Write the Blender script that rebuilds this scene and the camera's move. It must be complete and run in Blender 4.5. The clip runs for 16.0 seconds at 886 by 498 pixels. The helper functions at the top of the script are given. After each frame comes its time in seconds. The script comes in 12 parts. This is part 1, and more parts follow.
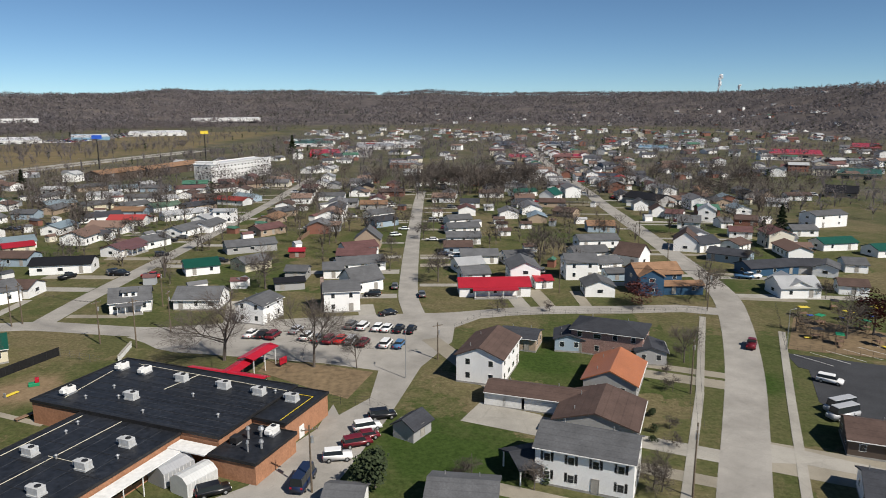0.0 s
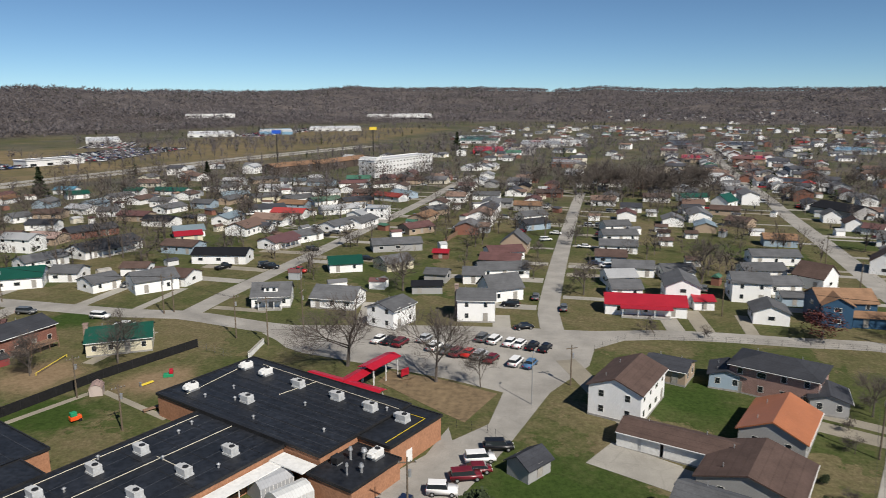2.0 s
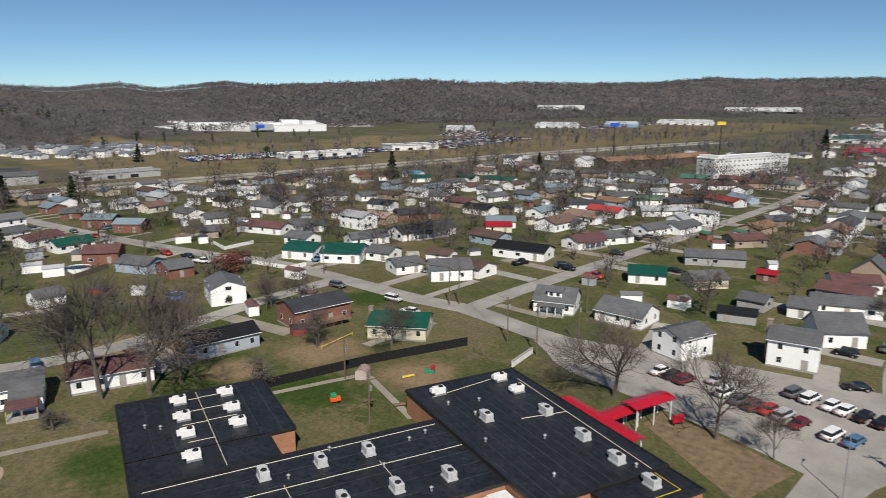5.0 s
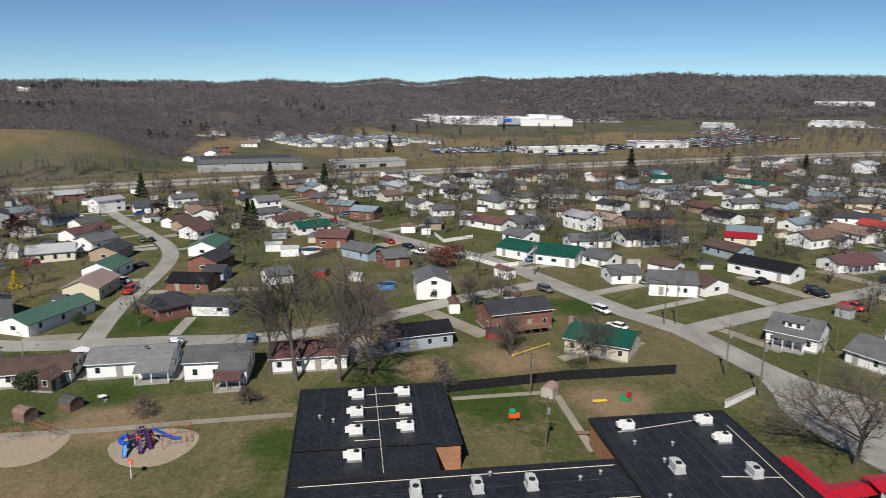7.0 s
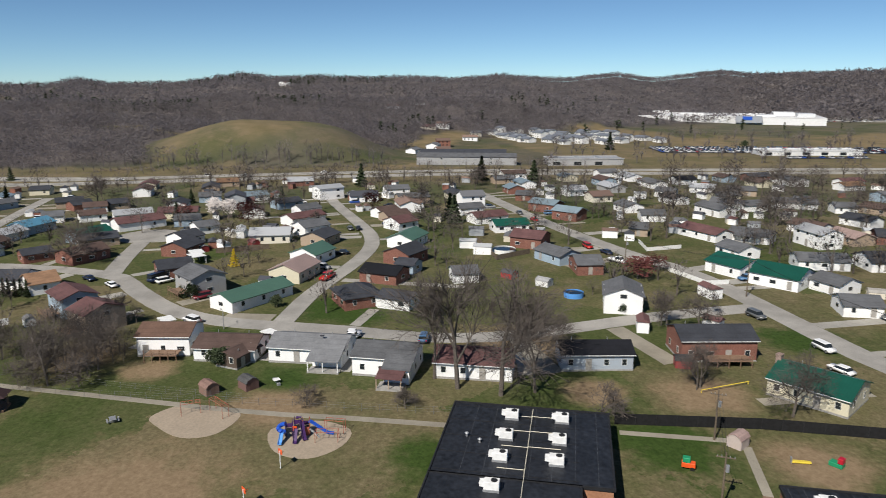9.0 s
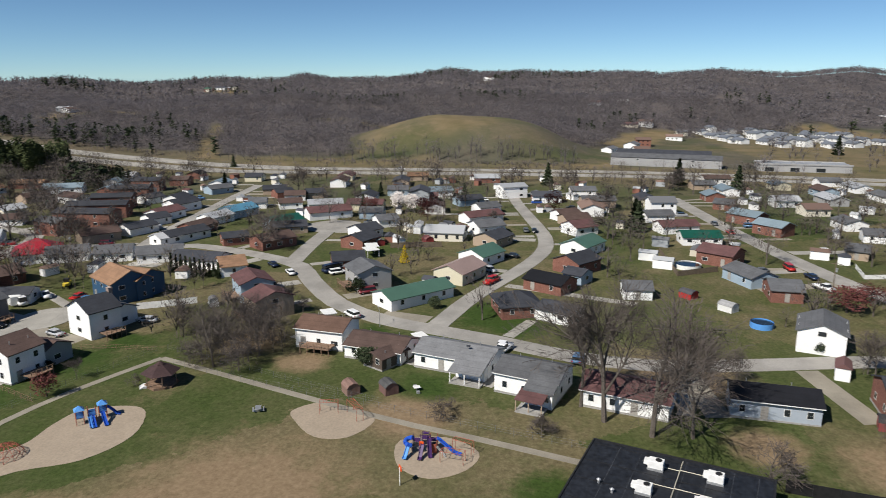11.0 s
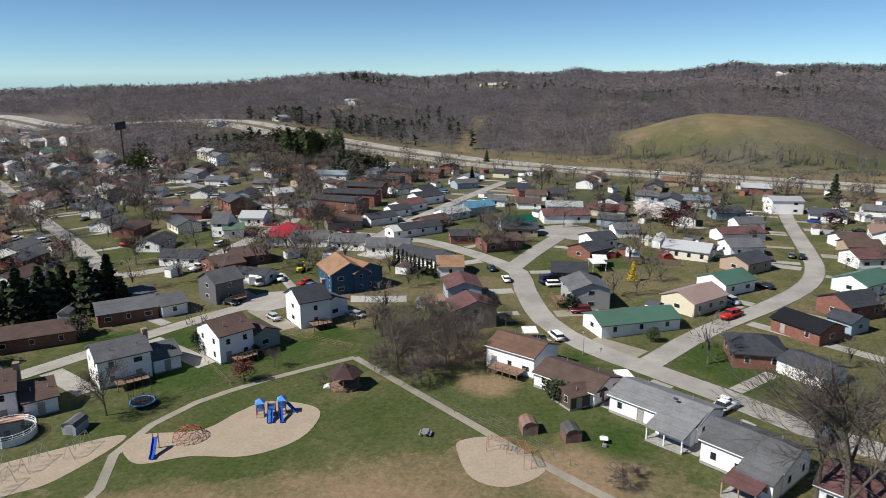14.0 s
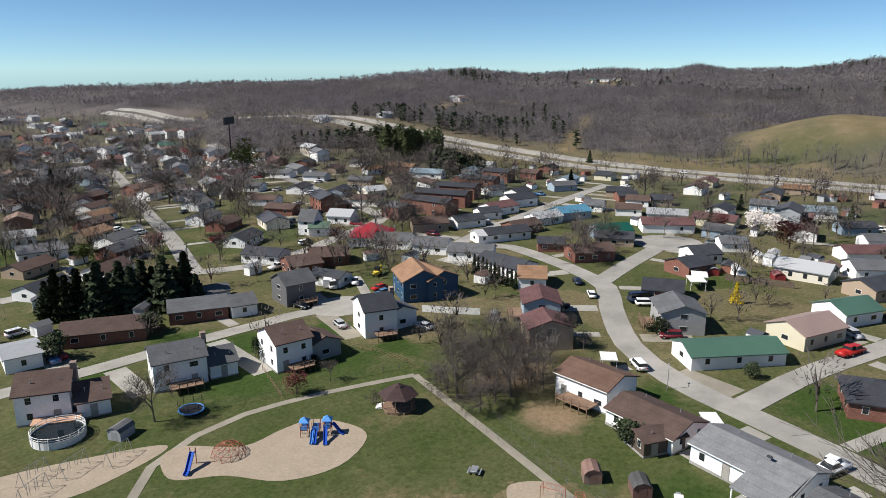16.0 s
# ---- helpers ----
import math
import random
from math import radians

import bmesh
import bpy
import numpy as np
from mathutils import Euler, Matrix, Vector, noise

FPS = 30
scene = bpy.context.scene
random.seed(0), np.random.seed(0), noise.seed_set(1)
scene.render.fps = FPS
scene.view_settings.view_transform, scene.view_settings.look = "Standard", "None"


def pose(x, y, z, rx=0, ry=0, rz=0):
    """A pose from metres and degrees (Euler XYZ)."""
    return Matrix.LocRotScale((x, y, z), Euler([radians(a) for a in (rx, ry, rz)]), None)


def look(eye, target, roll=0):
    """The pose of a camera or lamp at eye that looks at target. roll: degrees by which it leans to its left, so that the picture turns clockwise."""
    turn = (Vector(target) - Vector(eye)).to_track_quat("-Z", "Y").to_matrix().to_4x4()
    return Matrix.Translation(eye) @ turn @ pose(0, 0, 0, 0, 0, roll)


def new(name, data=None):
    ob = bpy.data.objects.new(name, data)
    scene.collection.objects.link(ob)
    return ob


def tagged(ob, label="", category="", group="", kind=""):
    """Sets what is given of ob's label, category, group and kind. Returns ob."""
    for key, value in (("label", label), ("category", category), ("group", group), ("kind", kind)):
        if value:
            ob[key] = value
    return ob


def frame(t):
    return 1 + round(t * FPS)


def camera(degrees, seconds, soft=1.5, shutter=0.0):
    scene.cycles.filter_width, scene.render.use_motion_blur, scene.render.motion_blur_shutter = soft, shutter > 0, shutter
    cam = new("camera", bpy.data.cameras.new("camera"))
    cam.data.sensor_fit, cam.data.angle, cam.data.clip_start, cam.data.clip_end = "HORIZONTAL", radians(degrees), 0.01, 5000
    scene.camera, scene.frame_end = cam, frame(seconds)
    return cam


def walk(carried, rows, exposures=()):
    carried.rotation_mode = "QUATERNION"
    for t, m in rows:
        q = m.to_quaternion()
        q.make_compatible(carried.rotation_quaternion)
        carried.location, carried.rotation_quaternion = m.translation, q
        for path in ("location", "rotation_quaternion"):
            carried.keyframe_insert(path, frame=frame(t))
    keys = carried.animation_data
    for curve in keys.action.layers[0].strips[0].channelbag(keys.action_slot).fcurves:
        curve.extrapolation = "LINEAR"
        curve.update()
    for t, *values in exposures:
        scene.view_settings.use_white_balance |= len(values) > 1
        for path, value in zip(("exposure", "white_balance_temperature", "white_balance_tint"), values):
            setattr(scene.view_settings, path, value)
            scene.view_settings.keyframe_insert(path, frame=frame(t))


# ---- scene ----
cam = camera(64.34, 16.0, soft=0.55, shutter=0.4)
PATH = [
    (0.0, pose(0.00, -0.00, 54.00, 78.40, 0.12, -0.03)),
    (0.5, pose(1.31, 2.97, 54.12, 78.36, 0.08, 2.58)),
    (1.0, pose(2.53, 5.98, 54.17, 78.31, 0.08, 5.98)),
    (1.5, pose(3.72, 9.09, 54.31, 78.24, 0.09, 9.70)),
    (2.0, pose(4.87, 12.27, 54.37, 78.16, 0.08, 13.59)),
    (2.5, pose(5.81, 15.34, 54.47, 78.09, -0.01, 17.47)),
    (3.0, pose(6.74, 18.39, 54.57, 77.98, -0.04, 21.53)),
    (3.5, pose(7.50, 21.37, 54.62, 77.87, -0.05, 26.07)),
    (4.0, pose(8.06, 24.50, 54.61, 77.76, -0.10, 31.17)),
    (4.2, pose(8.18, 25.80, 54.58, 77.73, -0.08, 33.32)),
    (4.8, pose(8.27, 29.73, 54.47, 77.58, -0.08, 39.30)),
    (5.3, pose(8.04, 33.02, 54.35, 77.46, -0.07, 44.37)),
    (5.8, pose(7.55, 36.27, 54.23, 77.34, -0.05, 49.45)),
    (6.3, pose(6.82, 39.46, 54.12, 77.23, -0.03, 54.48)),
    (6.5, pose(6.47, 40.71, 54.08, 77.21, -0.07, 56.38)),
    (7.0, pose(5.63, 43.58, 54.15, 77.11, -0.03, 61.30)),
    (7.5, pose(4.59, 46.38, 54.22, 77.00, -0.02, 66.28)),
    (8.0, pose(3.24, 49.09, 54.20, 76.90, -0.05, 71.10)),
    (8.5, pose(1.80, 51.74, 54.23, 76.80, -0.00, 75.49)),
    (9.0, pose(0.14, 54.23, 54.34, 76.71, 0.03, 79.53)),
    (9.2, pose(-0.49, 55.19, 54.44, 76.68, 0.04, 81.20)),
    (9.8, pose(-2.56, 57.93, 54.75, 76.55, 0.04, 86.20)),
    (10.3, pose(-4.50, 60.02, 55.02, 76.44, 0.03, 90.29)),
    (10.8, pose(-6.65, 61.90, 55.28, 76.34, 0.01, 94.33)),
    (11.3, pose(-9.03, 63.59, 55.50, 76.24, -0.01, 98.32)),
    (11.5, pose(-10.04, 64.21, 55.57, 76.23, 0.04, 99.89)),
    (12.0, pose(-13.18, 65.56, 55.44, 76.17, 0.03, 103.75)),
    (12.5, pose(-16.06, 66.78, 55.60, 76.11, -0.02, 107.54)),
    (13.0, pose(-19.10, 67.82, 55.62, 76.05, -0.03, 111.12)),
    (13.5, pose(-22.19, 68.60, 55.68, 75.96, -0.02, 114.48)),
    (14.0, pose(-25.42, 69.19, 55.71, 75.89, 0.05, 117.71)),
    (14.5, pose(-28.73, 69.56, 55.79, 75.80, 0.08, 120.89)),
    (15.0, pose(-32.00, 69.79, 55.88, 75.71, 0.08, 123.56)),
    (15.5, pose(-35.44, 69.84, 55.95, 75.66, 0.07, 125.57)),
    (16.0, pose(-38.74, 69.62, 56.01, 75.60, 0.03, 126.72)),
]
walk(cam, PATH, exposures=[(0.0, 0.17, 6600, 10), (4.0, 0.06, 6550, 10), (8.0, 0.12, 6480, 10), (12.5, 0.27, 6380, 10), (16.0, 0.44, 6330, 10)])

# ---------------------------------------------------------------- world and light
world = bpy.data.worlds.new("world")
scene.world = world
world.use_nodes = True
SUN_EL, SUN_AZ = radians(44), radians(-43)      # azimuth counted from +x
wn = world.node_tree.nodes
sky = wn.new("ShaderNodeTexSky")
sky.sky_type = "NISHITA"
sky.sun_disc = False
sky.sun_elevation = SUN_EL
sky.sun_rotation = radians(90) - SUN_AZ
sky.air_density, sky.dust_density, sky.ozone_density = 0.5, 0.0, 2.0
tint = wn.new("ShaderNodeMix")
tint.data_type, tint.blend_type = "RGBA", "MULTIPLY"
tint.inputs[0].default_value = 1.0
tint.inputs[7].default_value = (0.83, 1.025, 1.085, 1)
world.node_tree.links.new(sky.outputs[0], tint.inputs[6])
world.node_tree.links.new(tint.outputs[2], wn["Background"].inputs[0])
wn["Background"].inputs[1].default_value = 0.073
sun = new("sun", bpy.data.lights.new("sun", "SUN"))
sun.data.energy, sun.data.angle, sun.data.color = 5.0, radians(0.53), (1, 0.94, 0.85)
sun.matrix_world = look((math.cos(SUN_AZ) * math.cos(SUN_EL) * 900, math.sin(SUN_AZ) * math.cos(SUN_EL) * 900, math.sin(SUN_EL) * 900), (0, 0, 0))

# ---------------------------------------------------------------- materials
def node_mat(name, rough=0.8, metal=0.0, spec=0.3):
    m = bpy.data.materials.new(name)
    m.use_nodes = True
    b = m.node_tree.nodes["Principled BSDF"]
    b.inputs["Roughness"].default_value = rough
    b.inputs["Metallic"].default_value = metal
    b.inputs["Specular IOR Level"].default_value = spec
    return m, m.node_tree.nodes, m.node_tree.links, b


def noise_tex(n, l, scale, detail=4.0, coord=None, rough=0.6):
    t = n.new("ShaderNodeTexNoise")
    t.inputs["Scale"].default_value = scale
    t.inputs["Detail"].default_value = detail
    t.inputs["Roughness"].default_value = rough
    if coord is not None:
        l.new(coord, t.inputs["Vector"])
    return t


def ramp(n, l, fac, stops):
    r = n.new("ShaderNodeValToRGB")
    while len(r.color_ramp.elements) < len(stops):
        r.color_ramp.elements.new(0.5)
    for e, (p, c) in zip(r.color_ramp.elements, stops):
        e.position, e.color = p, (*c, 1)
    l.new(fac, r.inputs[0])
    return r


def mixc(n, l, fac, a, b, mode="MIX"):
    m = n.new("ShaderNodeMix")
    m.data_type, m.blend_type = "RGBA", mode
    for sock, val in ((0, fac), (6, a), (7, b)):
        if isinstance(val, (int, float)):
            m.inputs[sock].default_value = val
        elif isinstance(val, tuple):
            m.inputs[sock].default_value = (*val, 1)
        else:
            l.new(val, m.inputs[sock])
    return m.outputs[2]


def bump(n, l, b, height, strength=0.3, dist=0.05):
    k = n.new("ShaderNodeBump")
    k.inputs["Strength"].default_value, k.inputs["Distance"].default_value = strength, dist
    l.new(height, k.inputs["Height"])
    l.new(k.outputs[0], b.inputs["Normal"])


def world_pos(n):
    return n.new("ShaderNodeNewGeometry").outputs["Position"]


def plain(name, col, rough=0.7, metal=0.0, grain=2.0, depth=0.25, bumps=0.1, spec=0.3):
    """A painted or raw surface with stains at two scales."""
    m, n, l, b = node_mat(name, rough, metal, spec)
    p = world_pos(n)
    a, c = noise_tex(n, l, grain, 5, p), noise_tex(n, l, grain * 0.17, 3, p)
    lo, hi = tuple(v * (1 - depth) for v in col), tuple(min(1, v * (1 + depth * 0.6)) for v in col)
    r = ramp(n, l, a.outputs[0], [(0.3, lo), (0.7, hi)])
    k = ramp(n, l, c.outputs[0], [(0.3, (1 - depth * 0.7,) * 3), (0.7, (1, 1, 1))])
    l.new(mixc(n, l, 1.0, r.outputs[0], k.outputs[0], "MULTIPLY"), b.inputs["Base Color"])
    if bumps:
        bump(n, l, b, a.outputs[0], bumps, 0.02)
    return m


def object_paint(name, rough=0.6, grain=1.2, depth=0.22, spec=0.3, metal=0.0, bumps=0.1, streak=None, across=None):
    """Paint in the object's own colour, weathered; streak: lines every so many metres along z (siding) or across a slope (shingles)."""
    m, n, l, b = node_mat(name, rough, metal, spec)
    o, p = n.new("ShaderNodeObjectInfo"), world_pos(n)
    a, c = noise_tex(n, l, grain * 4, 5, p), noise_tex(n, l, grain * 0.4, 4, p)
    k = ramp(n, l, a.outputs[0], [(0.25, (1 - depth,) * 3), (0.75, (1, 1, 1))])
    q = ramp(n, l, c.outputs[0], [(0.3, (1 - depth,) * 3), (0.65, (1, 1, 1))])
    col = mixc(n, l, 1.0, mixc(n, l, 1.0, o.outputs["Color"], k.outputs[0], "MULTIPLY"), q.outputs[0], "MULTIPLY")
    if streak:
        t = n.new("ShaderNodeTexCoord")
        w = n.new("ShaderNodeTexWave")
        w.wave_type, w.bands_direction, w.wave_profile = "BANDS", across or "Z", "SAW"
        w.inputs["Scale"].default_value = 0.314 / streak
        l.new(t.outputs["Object"], w.inputs["Vector"])
        s = ramp(n, l, w.outputs[0], [(0.0, (0.72,) * 3), (0.16, (1, 1, 1))])
        col = mixc(n, l, 0.8, col, mixc(n, l, 1.0, col, s.outputs[0], "MULTIPLY"))
        bump(n, l, b, w.outputs[0], 0.35, 0.02)
    elif bumps:
        bump(n, l, b, a.outputs[0], bumps, 0.03)
    l.new(col, b.inputs["Base Color"])
    return m


def worn_spot(n, l, p, centre, radius, wob):
    """1 at a worn spot of the ground, fading to 0 with a ragged edge."""
    d = n.new("ShaderNodeVectorMath")
    d.operation = "DISTANCE"
    l.new(p, d.inputs[0])
    d.inputs[1].default_value = centre
    a = n.new("ShaderNodeMath")
    a.operation = "MULTIPLY_ADD"
    l.new(wob, a.inputs[0])
    a.inputs[1].default_value, a.inputs[2].default_value = radius * 1.6, -radius * 0.8
    b = n.new("ShaderNodeMath")
    l.new(d.outputs["Value"], b.inputs[0])
    l.new(a.outputs[0], b.inputs[1])
    r = n.new("ShaderNodeMapRange")
    l.new(b.outputs[0], r.inputs[0])
    for i, v in enumerate((radius * 0.5, radius * 1.15, 1.0, 0.0)):
        r.inputs[1 + i].default_value = v
    return r.outputs[0]


def ground_mat():
    m, n, l, b = node_mat("grass", 0.95, 0, 0.1)
    p = world_pos(n)
    big, mid, fine = noise_tex(n, l, 0.011, 4, p), noise_tex(n, l, 0.06, 6, p, 0.65), noise_tex(n, l, 1.3, 7, p, 0.75)
    patchy = noise_tex(n, l, 0.23, 6, p, 0.7)
    green = ramp(n, l, fine.outputs[0], [(0.25, (0.022, 0.032, 0.009)), (0.5, (0.056, 0.073, 0.022)), (0.78, (0.106, 0.114, 0.046))])
    dry = ramp(n, l, fine.outputs[0], [(0.25, (0.066, 0.055, 0.029)), (0.55, (0.148, 0.124, 0.068)), (0.85, (0.25, 0.215, 0.13))])
    earth = ramp(n, l, fine.outputs[0], [(0.3, (0.15, 0.105, 0.062)), (0.7, (0.27, 0.20, 0.125))])
    s = n.new("ShaderNodeMath")
    s.operation = "ADD"
    l.new(mid.outputs[0], s.inputs[0])
    l.new(patchy.outputs[0], s.inputs[1])
    s2 = n.new("ShaderNodeMath")
    s2.operation = "MULTIPLY_ADD"
    l.new(s.outputs[0], s2.inputs[0])
    s2.inputs[1].default_value, s2.inputs[2].default_value = 0.5, 0.0
    f = ramp(n, l, s2.outputs[0], [(0.40, (0.02, 0.02, 0.02)), (0.5, (0.38, 0.38, 0.38)), (0.6, (0.95, 0.95, 0.95))])
    cell = n.new("ShaderNodeTexVoronoi")
    cell.inputs["Scale"].default_value = 0.036
    shake, moved = n.new("ShaderNodeVectorMath"), n.new("ShaderNodeVectorMath")
    shake.operation, moved.operation = "SCALE", "ADD"
    l.new(patchy.outputs["Color"], shake.inputs[0])
    shake.inputs["Scale"].default_value = 16.0
    l.new(p, moved.inputs[0])
    l.new(shake.outputs[0], moved.inputs[1])
    l.new(moved.outputs[0], cell.inputs["Vector"])
    sepc = n.new("ShaderNodeSeparateColor")
    l.new(cell.outputs["Color"], sepc.inputs[0])
    lot = ramp(n, l, sepc.outputs[0], [(0.0, (0, 0, 0)), (0.45, (0.25, 0.25, 0.25)), (1.0, (1.0, 1.0, 1.0))])
    both = n.new("ShaderNodeMath")
    both.operation = "MULTIPLY_ADD"
    both.use_clamp = True
    l.new(f.outputs[0], both.inputs[0])
    both.inputs[1].default_value = 0.8
    half = n.new("ShaderNodeMath")
    half.operation = "MULTIPLY"
    l.new(lot.outputs[0], half.inputs[0])
    half.inputs[1].default_value = 0.6
    l.new(half.outputs[0], both.inputs[2])
    near = mixc(n, l, both.outputs[0], green.outputs[0], dry.outputs[0])
    lush = ramp(n, l, fine.outputs[0], [(0.25, (0.016, 0.033, 0.006)), (0.75, (0.058, 0.092, 0.022))])
    mown = ramp(n, l, sepc.outputs[1], [(0.62, (0, 0, 0)), (0.72, (0.5, 0.5, 0.5))])
    near = mixc(n, l, mown.outputs[0], near, lush.outputs[0])
    for c, r in (((-86, 26, 2), 19), ((-73, 2, 1.5), 13), ((-112, 46, 2), 9), ((-128, 92, 3), 12), ((-100, 118, 3), 9), ((-143, 8, 2), 9), ((-77, 121, 3), 8), ((-132, 22, 2), 6), ((-105, 100, 3), 6)):
        near = mixc(n, l, worn_spot(n, l, p, c, r, patchy.outputs[0]), near, earth.outputs[0])
    for c, r in (((-161, 58, 2), 12), ((-130, -24, 1), 9), ((-125, -46, 1), 8), ((20, 137, 2), 9), ((0, 99, 2), 13), ((8, 214, 3), 8), ((-86, 104, 2), 9), ((-90, 70, 2), 8), ((-152, 64, 2), 6), ((-148, 33, 2), 6), ((-120, 150, 3), 9), ((60, 128, 2), 7), ((-112, -30, 1), 8), ((-140, -38, 1), 7), ((-96, -56, 0), 8), ((-118, -58, 1), 8), ((-140, -18, 1), 6), ((-122, 48, 2), 6)):
        near = mixc(n, l, worn_spot(n, l, p, c, r, patchy.outputs[0]), near, lush.outputs[0])
    fd = n.new("ShaderNodeAttribute")
    fd.attribute_name = "field"
    straw = ramp(n, l, mid.outputs[0], [(0.3, (0.135, 0.110, 0.056)), (0.6, (0.205, 0.155, 0.088)), (0.8, (0.27, 0.20, 0.12))])
    near = mixc(n, l, fd.outputs["Fac"], near, straw.outputs[0])
    wood = ramp(n, l, big.outputs[0], [(0.34, (0.070, 0.063, 0.064)), (0.5, (0.100, 0.088, 0.086)), (0.66, (0.140, 0.119, 0.108))])
    v = n.new("ShaderNodeAttribute")
    v.attribute_name = "wooded"
    l.new(mixc(n, l, v.outputs["Fac"], near, wood.outputs[0]), b.inputs["Base Color"])
    bump(n, l, b, fine.outputs[0], 0.5, 0.12)
    return m


def paved(name, lo, hi, crack=0.18):
    m, n, l, b = node_mat(name, 0.9, 0, 0.2)
    p = world_pos(n)
    a, c, d = noise_tex(n, l, 6, 6, p, 0.7), noise_tex(n, l, 0.13, 4, p), noise_tex(n, l, 0.6, 3, p)
    r = ramp(n, l, a.outputs[0], [(0.3, lo), (0.7, hi)])
    k = ramp(n, l, c.outputs[0], [(0.35, (0.72,) * 3), (0.65, (1, 1, 1))])
    col = mixc(n, l, 1.0, r.outputs[0], k.outputs[0], "MULTIPLY")
    v = n.new("ShaderNodeTexVoronoi")
    v.feature = "DISTANCE_TO_EDGE"
    v.inputs["Scale"].default_value = 0.17
    wp = mixc(n, l, 0.35, p, d.outputs["Color"], "ADD")
    l.new(wp, v.inputs["Vector"])
    s = ramp(n, l, v.outputs[0], [(0.0, (0.55,) * 3), (0.018, (1, 1, 1))])
    l.new(mixc(n, l, crack, col, mixc(n, l, 1.0, col, s.outputs[0], "MULTIPLY")), b.inputs["Base Color"])
    bump(n, l, b, a.outputs[0], 0.3, 0.02)
    return m


M_GRASS = ground_mat()
M_ROAD = paved("road_asphalt", (0.28, 0.267, 0.244), (0.40, 0.38, 0.347))
M_LOT = paved("dark_asphalt", (0.036, 0.038, 0.043), (0.066, 0.069, 0.076))
M_CONC = paved("concrete", (0.30, 0.285, 0.25), (0.42, 0.40, 0.36), 0.3)
M_PATH = paved("path_gravel", (0.25, 0.225, 0.18), (0.35, 0.32, 0.26), 0.1)
M_DIRT = plain("bare_dirt", (0.20, 0.145, 0.085), 0.95, 0, 0.9, 0.35, 0.3)
M_MULCH = plain("wood_chips", (0.345, 0.282, 0.212), 0.95, 0, 2.4, 0.16, 0.4)
M_ROOFING = plain("black_roofing", (0.023, 0.026, 0.033), 0.55, 0, 1.4, 0.6, 0.15, 0.35)
M_SEAM = plain("roof_seams", (0.075, 0.08, 0.09), 0.6, 0, 2, 0.5, 0)
M_BRICK_TAN = plain("orange_brick", (0.40, 0.20, 0.115), 0.9, 0, 3, 0.25, 0.2)
M_WHITE = plain("white_paint", (0.78, 0.78, 0.76), 0.55, 0, 1.5, 0.14, 0.05)
M_LGREY = plain("pale_grey_metal", (0.56, 0.57, 0.57), 0.5, 0.1, 2, 0.2, 0.05, 0.4)
M_METAL = plain("grey_metal", (0.42, 0.43, 0.44), 0.45, 0.5, 2, 0.2, 0.05, 0.5)
M_DARK = plain("dark_metal", (0.03, 0.03, 0.032), 0.55, 0.2, 2, 0.3, 0.05)
M_RED = plain("red_metal_roof", (0.44, 0.013, 0.03), 0.4, 0, 1.2, 0.15, 0.03, 0.4)
M_WOODPOLE = plain("weathered_wood", (0.16, 0.125, 0.09), 0.9, 0, 4, 0.35, 0.3)
M_BARK = plain("bark", (0.135, 0.115, 0.098), 0.95, 0, 5, 0.35, 0.4)
M_TWIG = plain("twigs", (0.112, 0.094, 0.083), 0.95, 0, 1, 0.3, 0)


def woods_mat(name, tones, spread=0.3):
    """Bare twigs of far woods: stands of different kinds, and each sprig a little lighter or darker."""
    m, n, l, b = node_mat(name, 0.98, 0, 0.05)
    p = world_pos(n)
    stand, tree_size = noise_tex(n, l, 0.013, 3, p), noise_tex(n, l, 0.11, 3, p)
    r = ramp(n, l, stand.outputs[0], [(0.3 + 0.4 * i / (len(tones) - 1), c) for i, c in enumerate(tones)])
    k = ramp(n, l, tree_size.outputs[0], [(0.3, (1 - spread,) * 3), (0.7, (1 + spread * 0.6,) * 3)])
    q = ramp(n, l, n.new("ShaderNodeNewGeometry").outputs["Random Per Island"], [(0, (0.86,) * 3), (1, (1.12,) * 3)])
    l.new(mixc(n, l, 1.0, mixc(n, l, 1.0, r.outputs[0], k.outputs[0], "MULTIPLY"), q.outputs[0], "MULTIPLY"), b.inputs["Base Color"])
    return m


M_WOODS = woods_mat("bare_woods", [(0.150, 0.137, 0.146), (0.225, 0.202, 0.202), (0.180, 0.160, 0.160), (0.27, 0.242, 0.230)])
def let_through(m, share=0.45):
    """Thin twigs let part of the light through."""
    n, l = m.node_tree.nodes, m.node_tree.links
    b, o = n["Principled BSDF"], n["Material Output"]
    t, x = n.new("ShaderNodeBsdfTranslucent"), n.new("ShaderNodeMixShader")
    l.new(b.inputs["Base Color"].links[0].from_socket, t.inputs[0])
    x.inputs[0].default_value = share
    l.new(b.outputs[0], x.inputs[1])
    l.new(t.outputs[0], x.inputs[2])
    l.new(x.outputs[0], o.inputs[0])


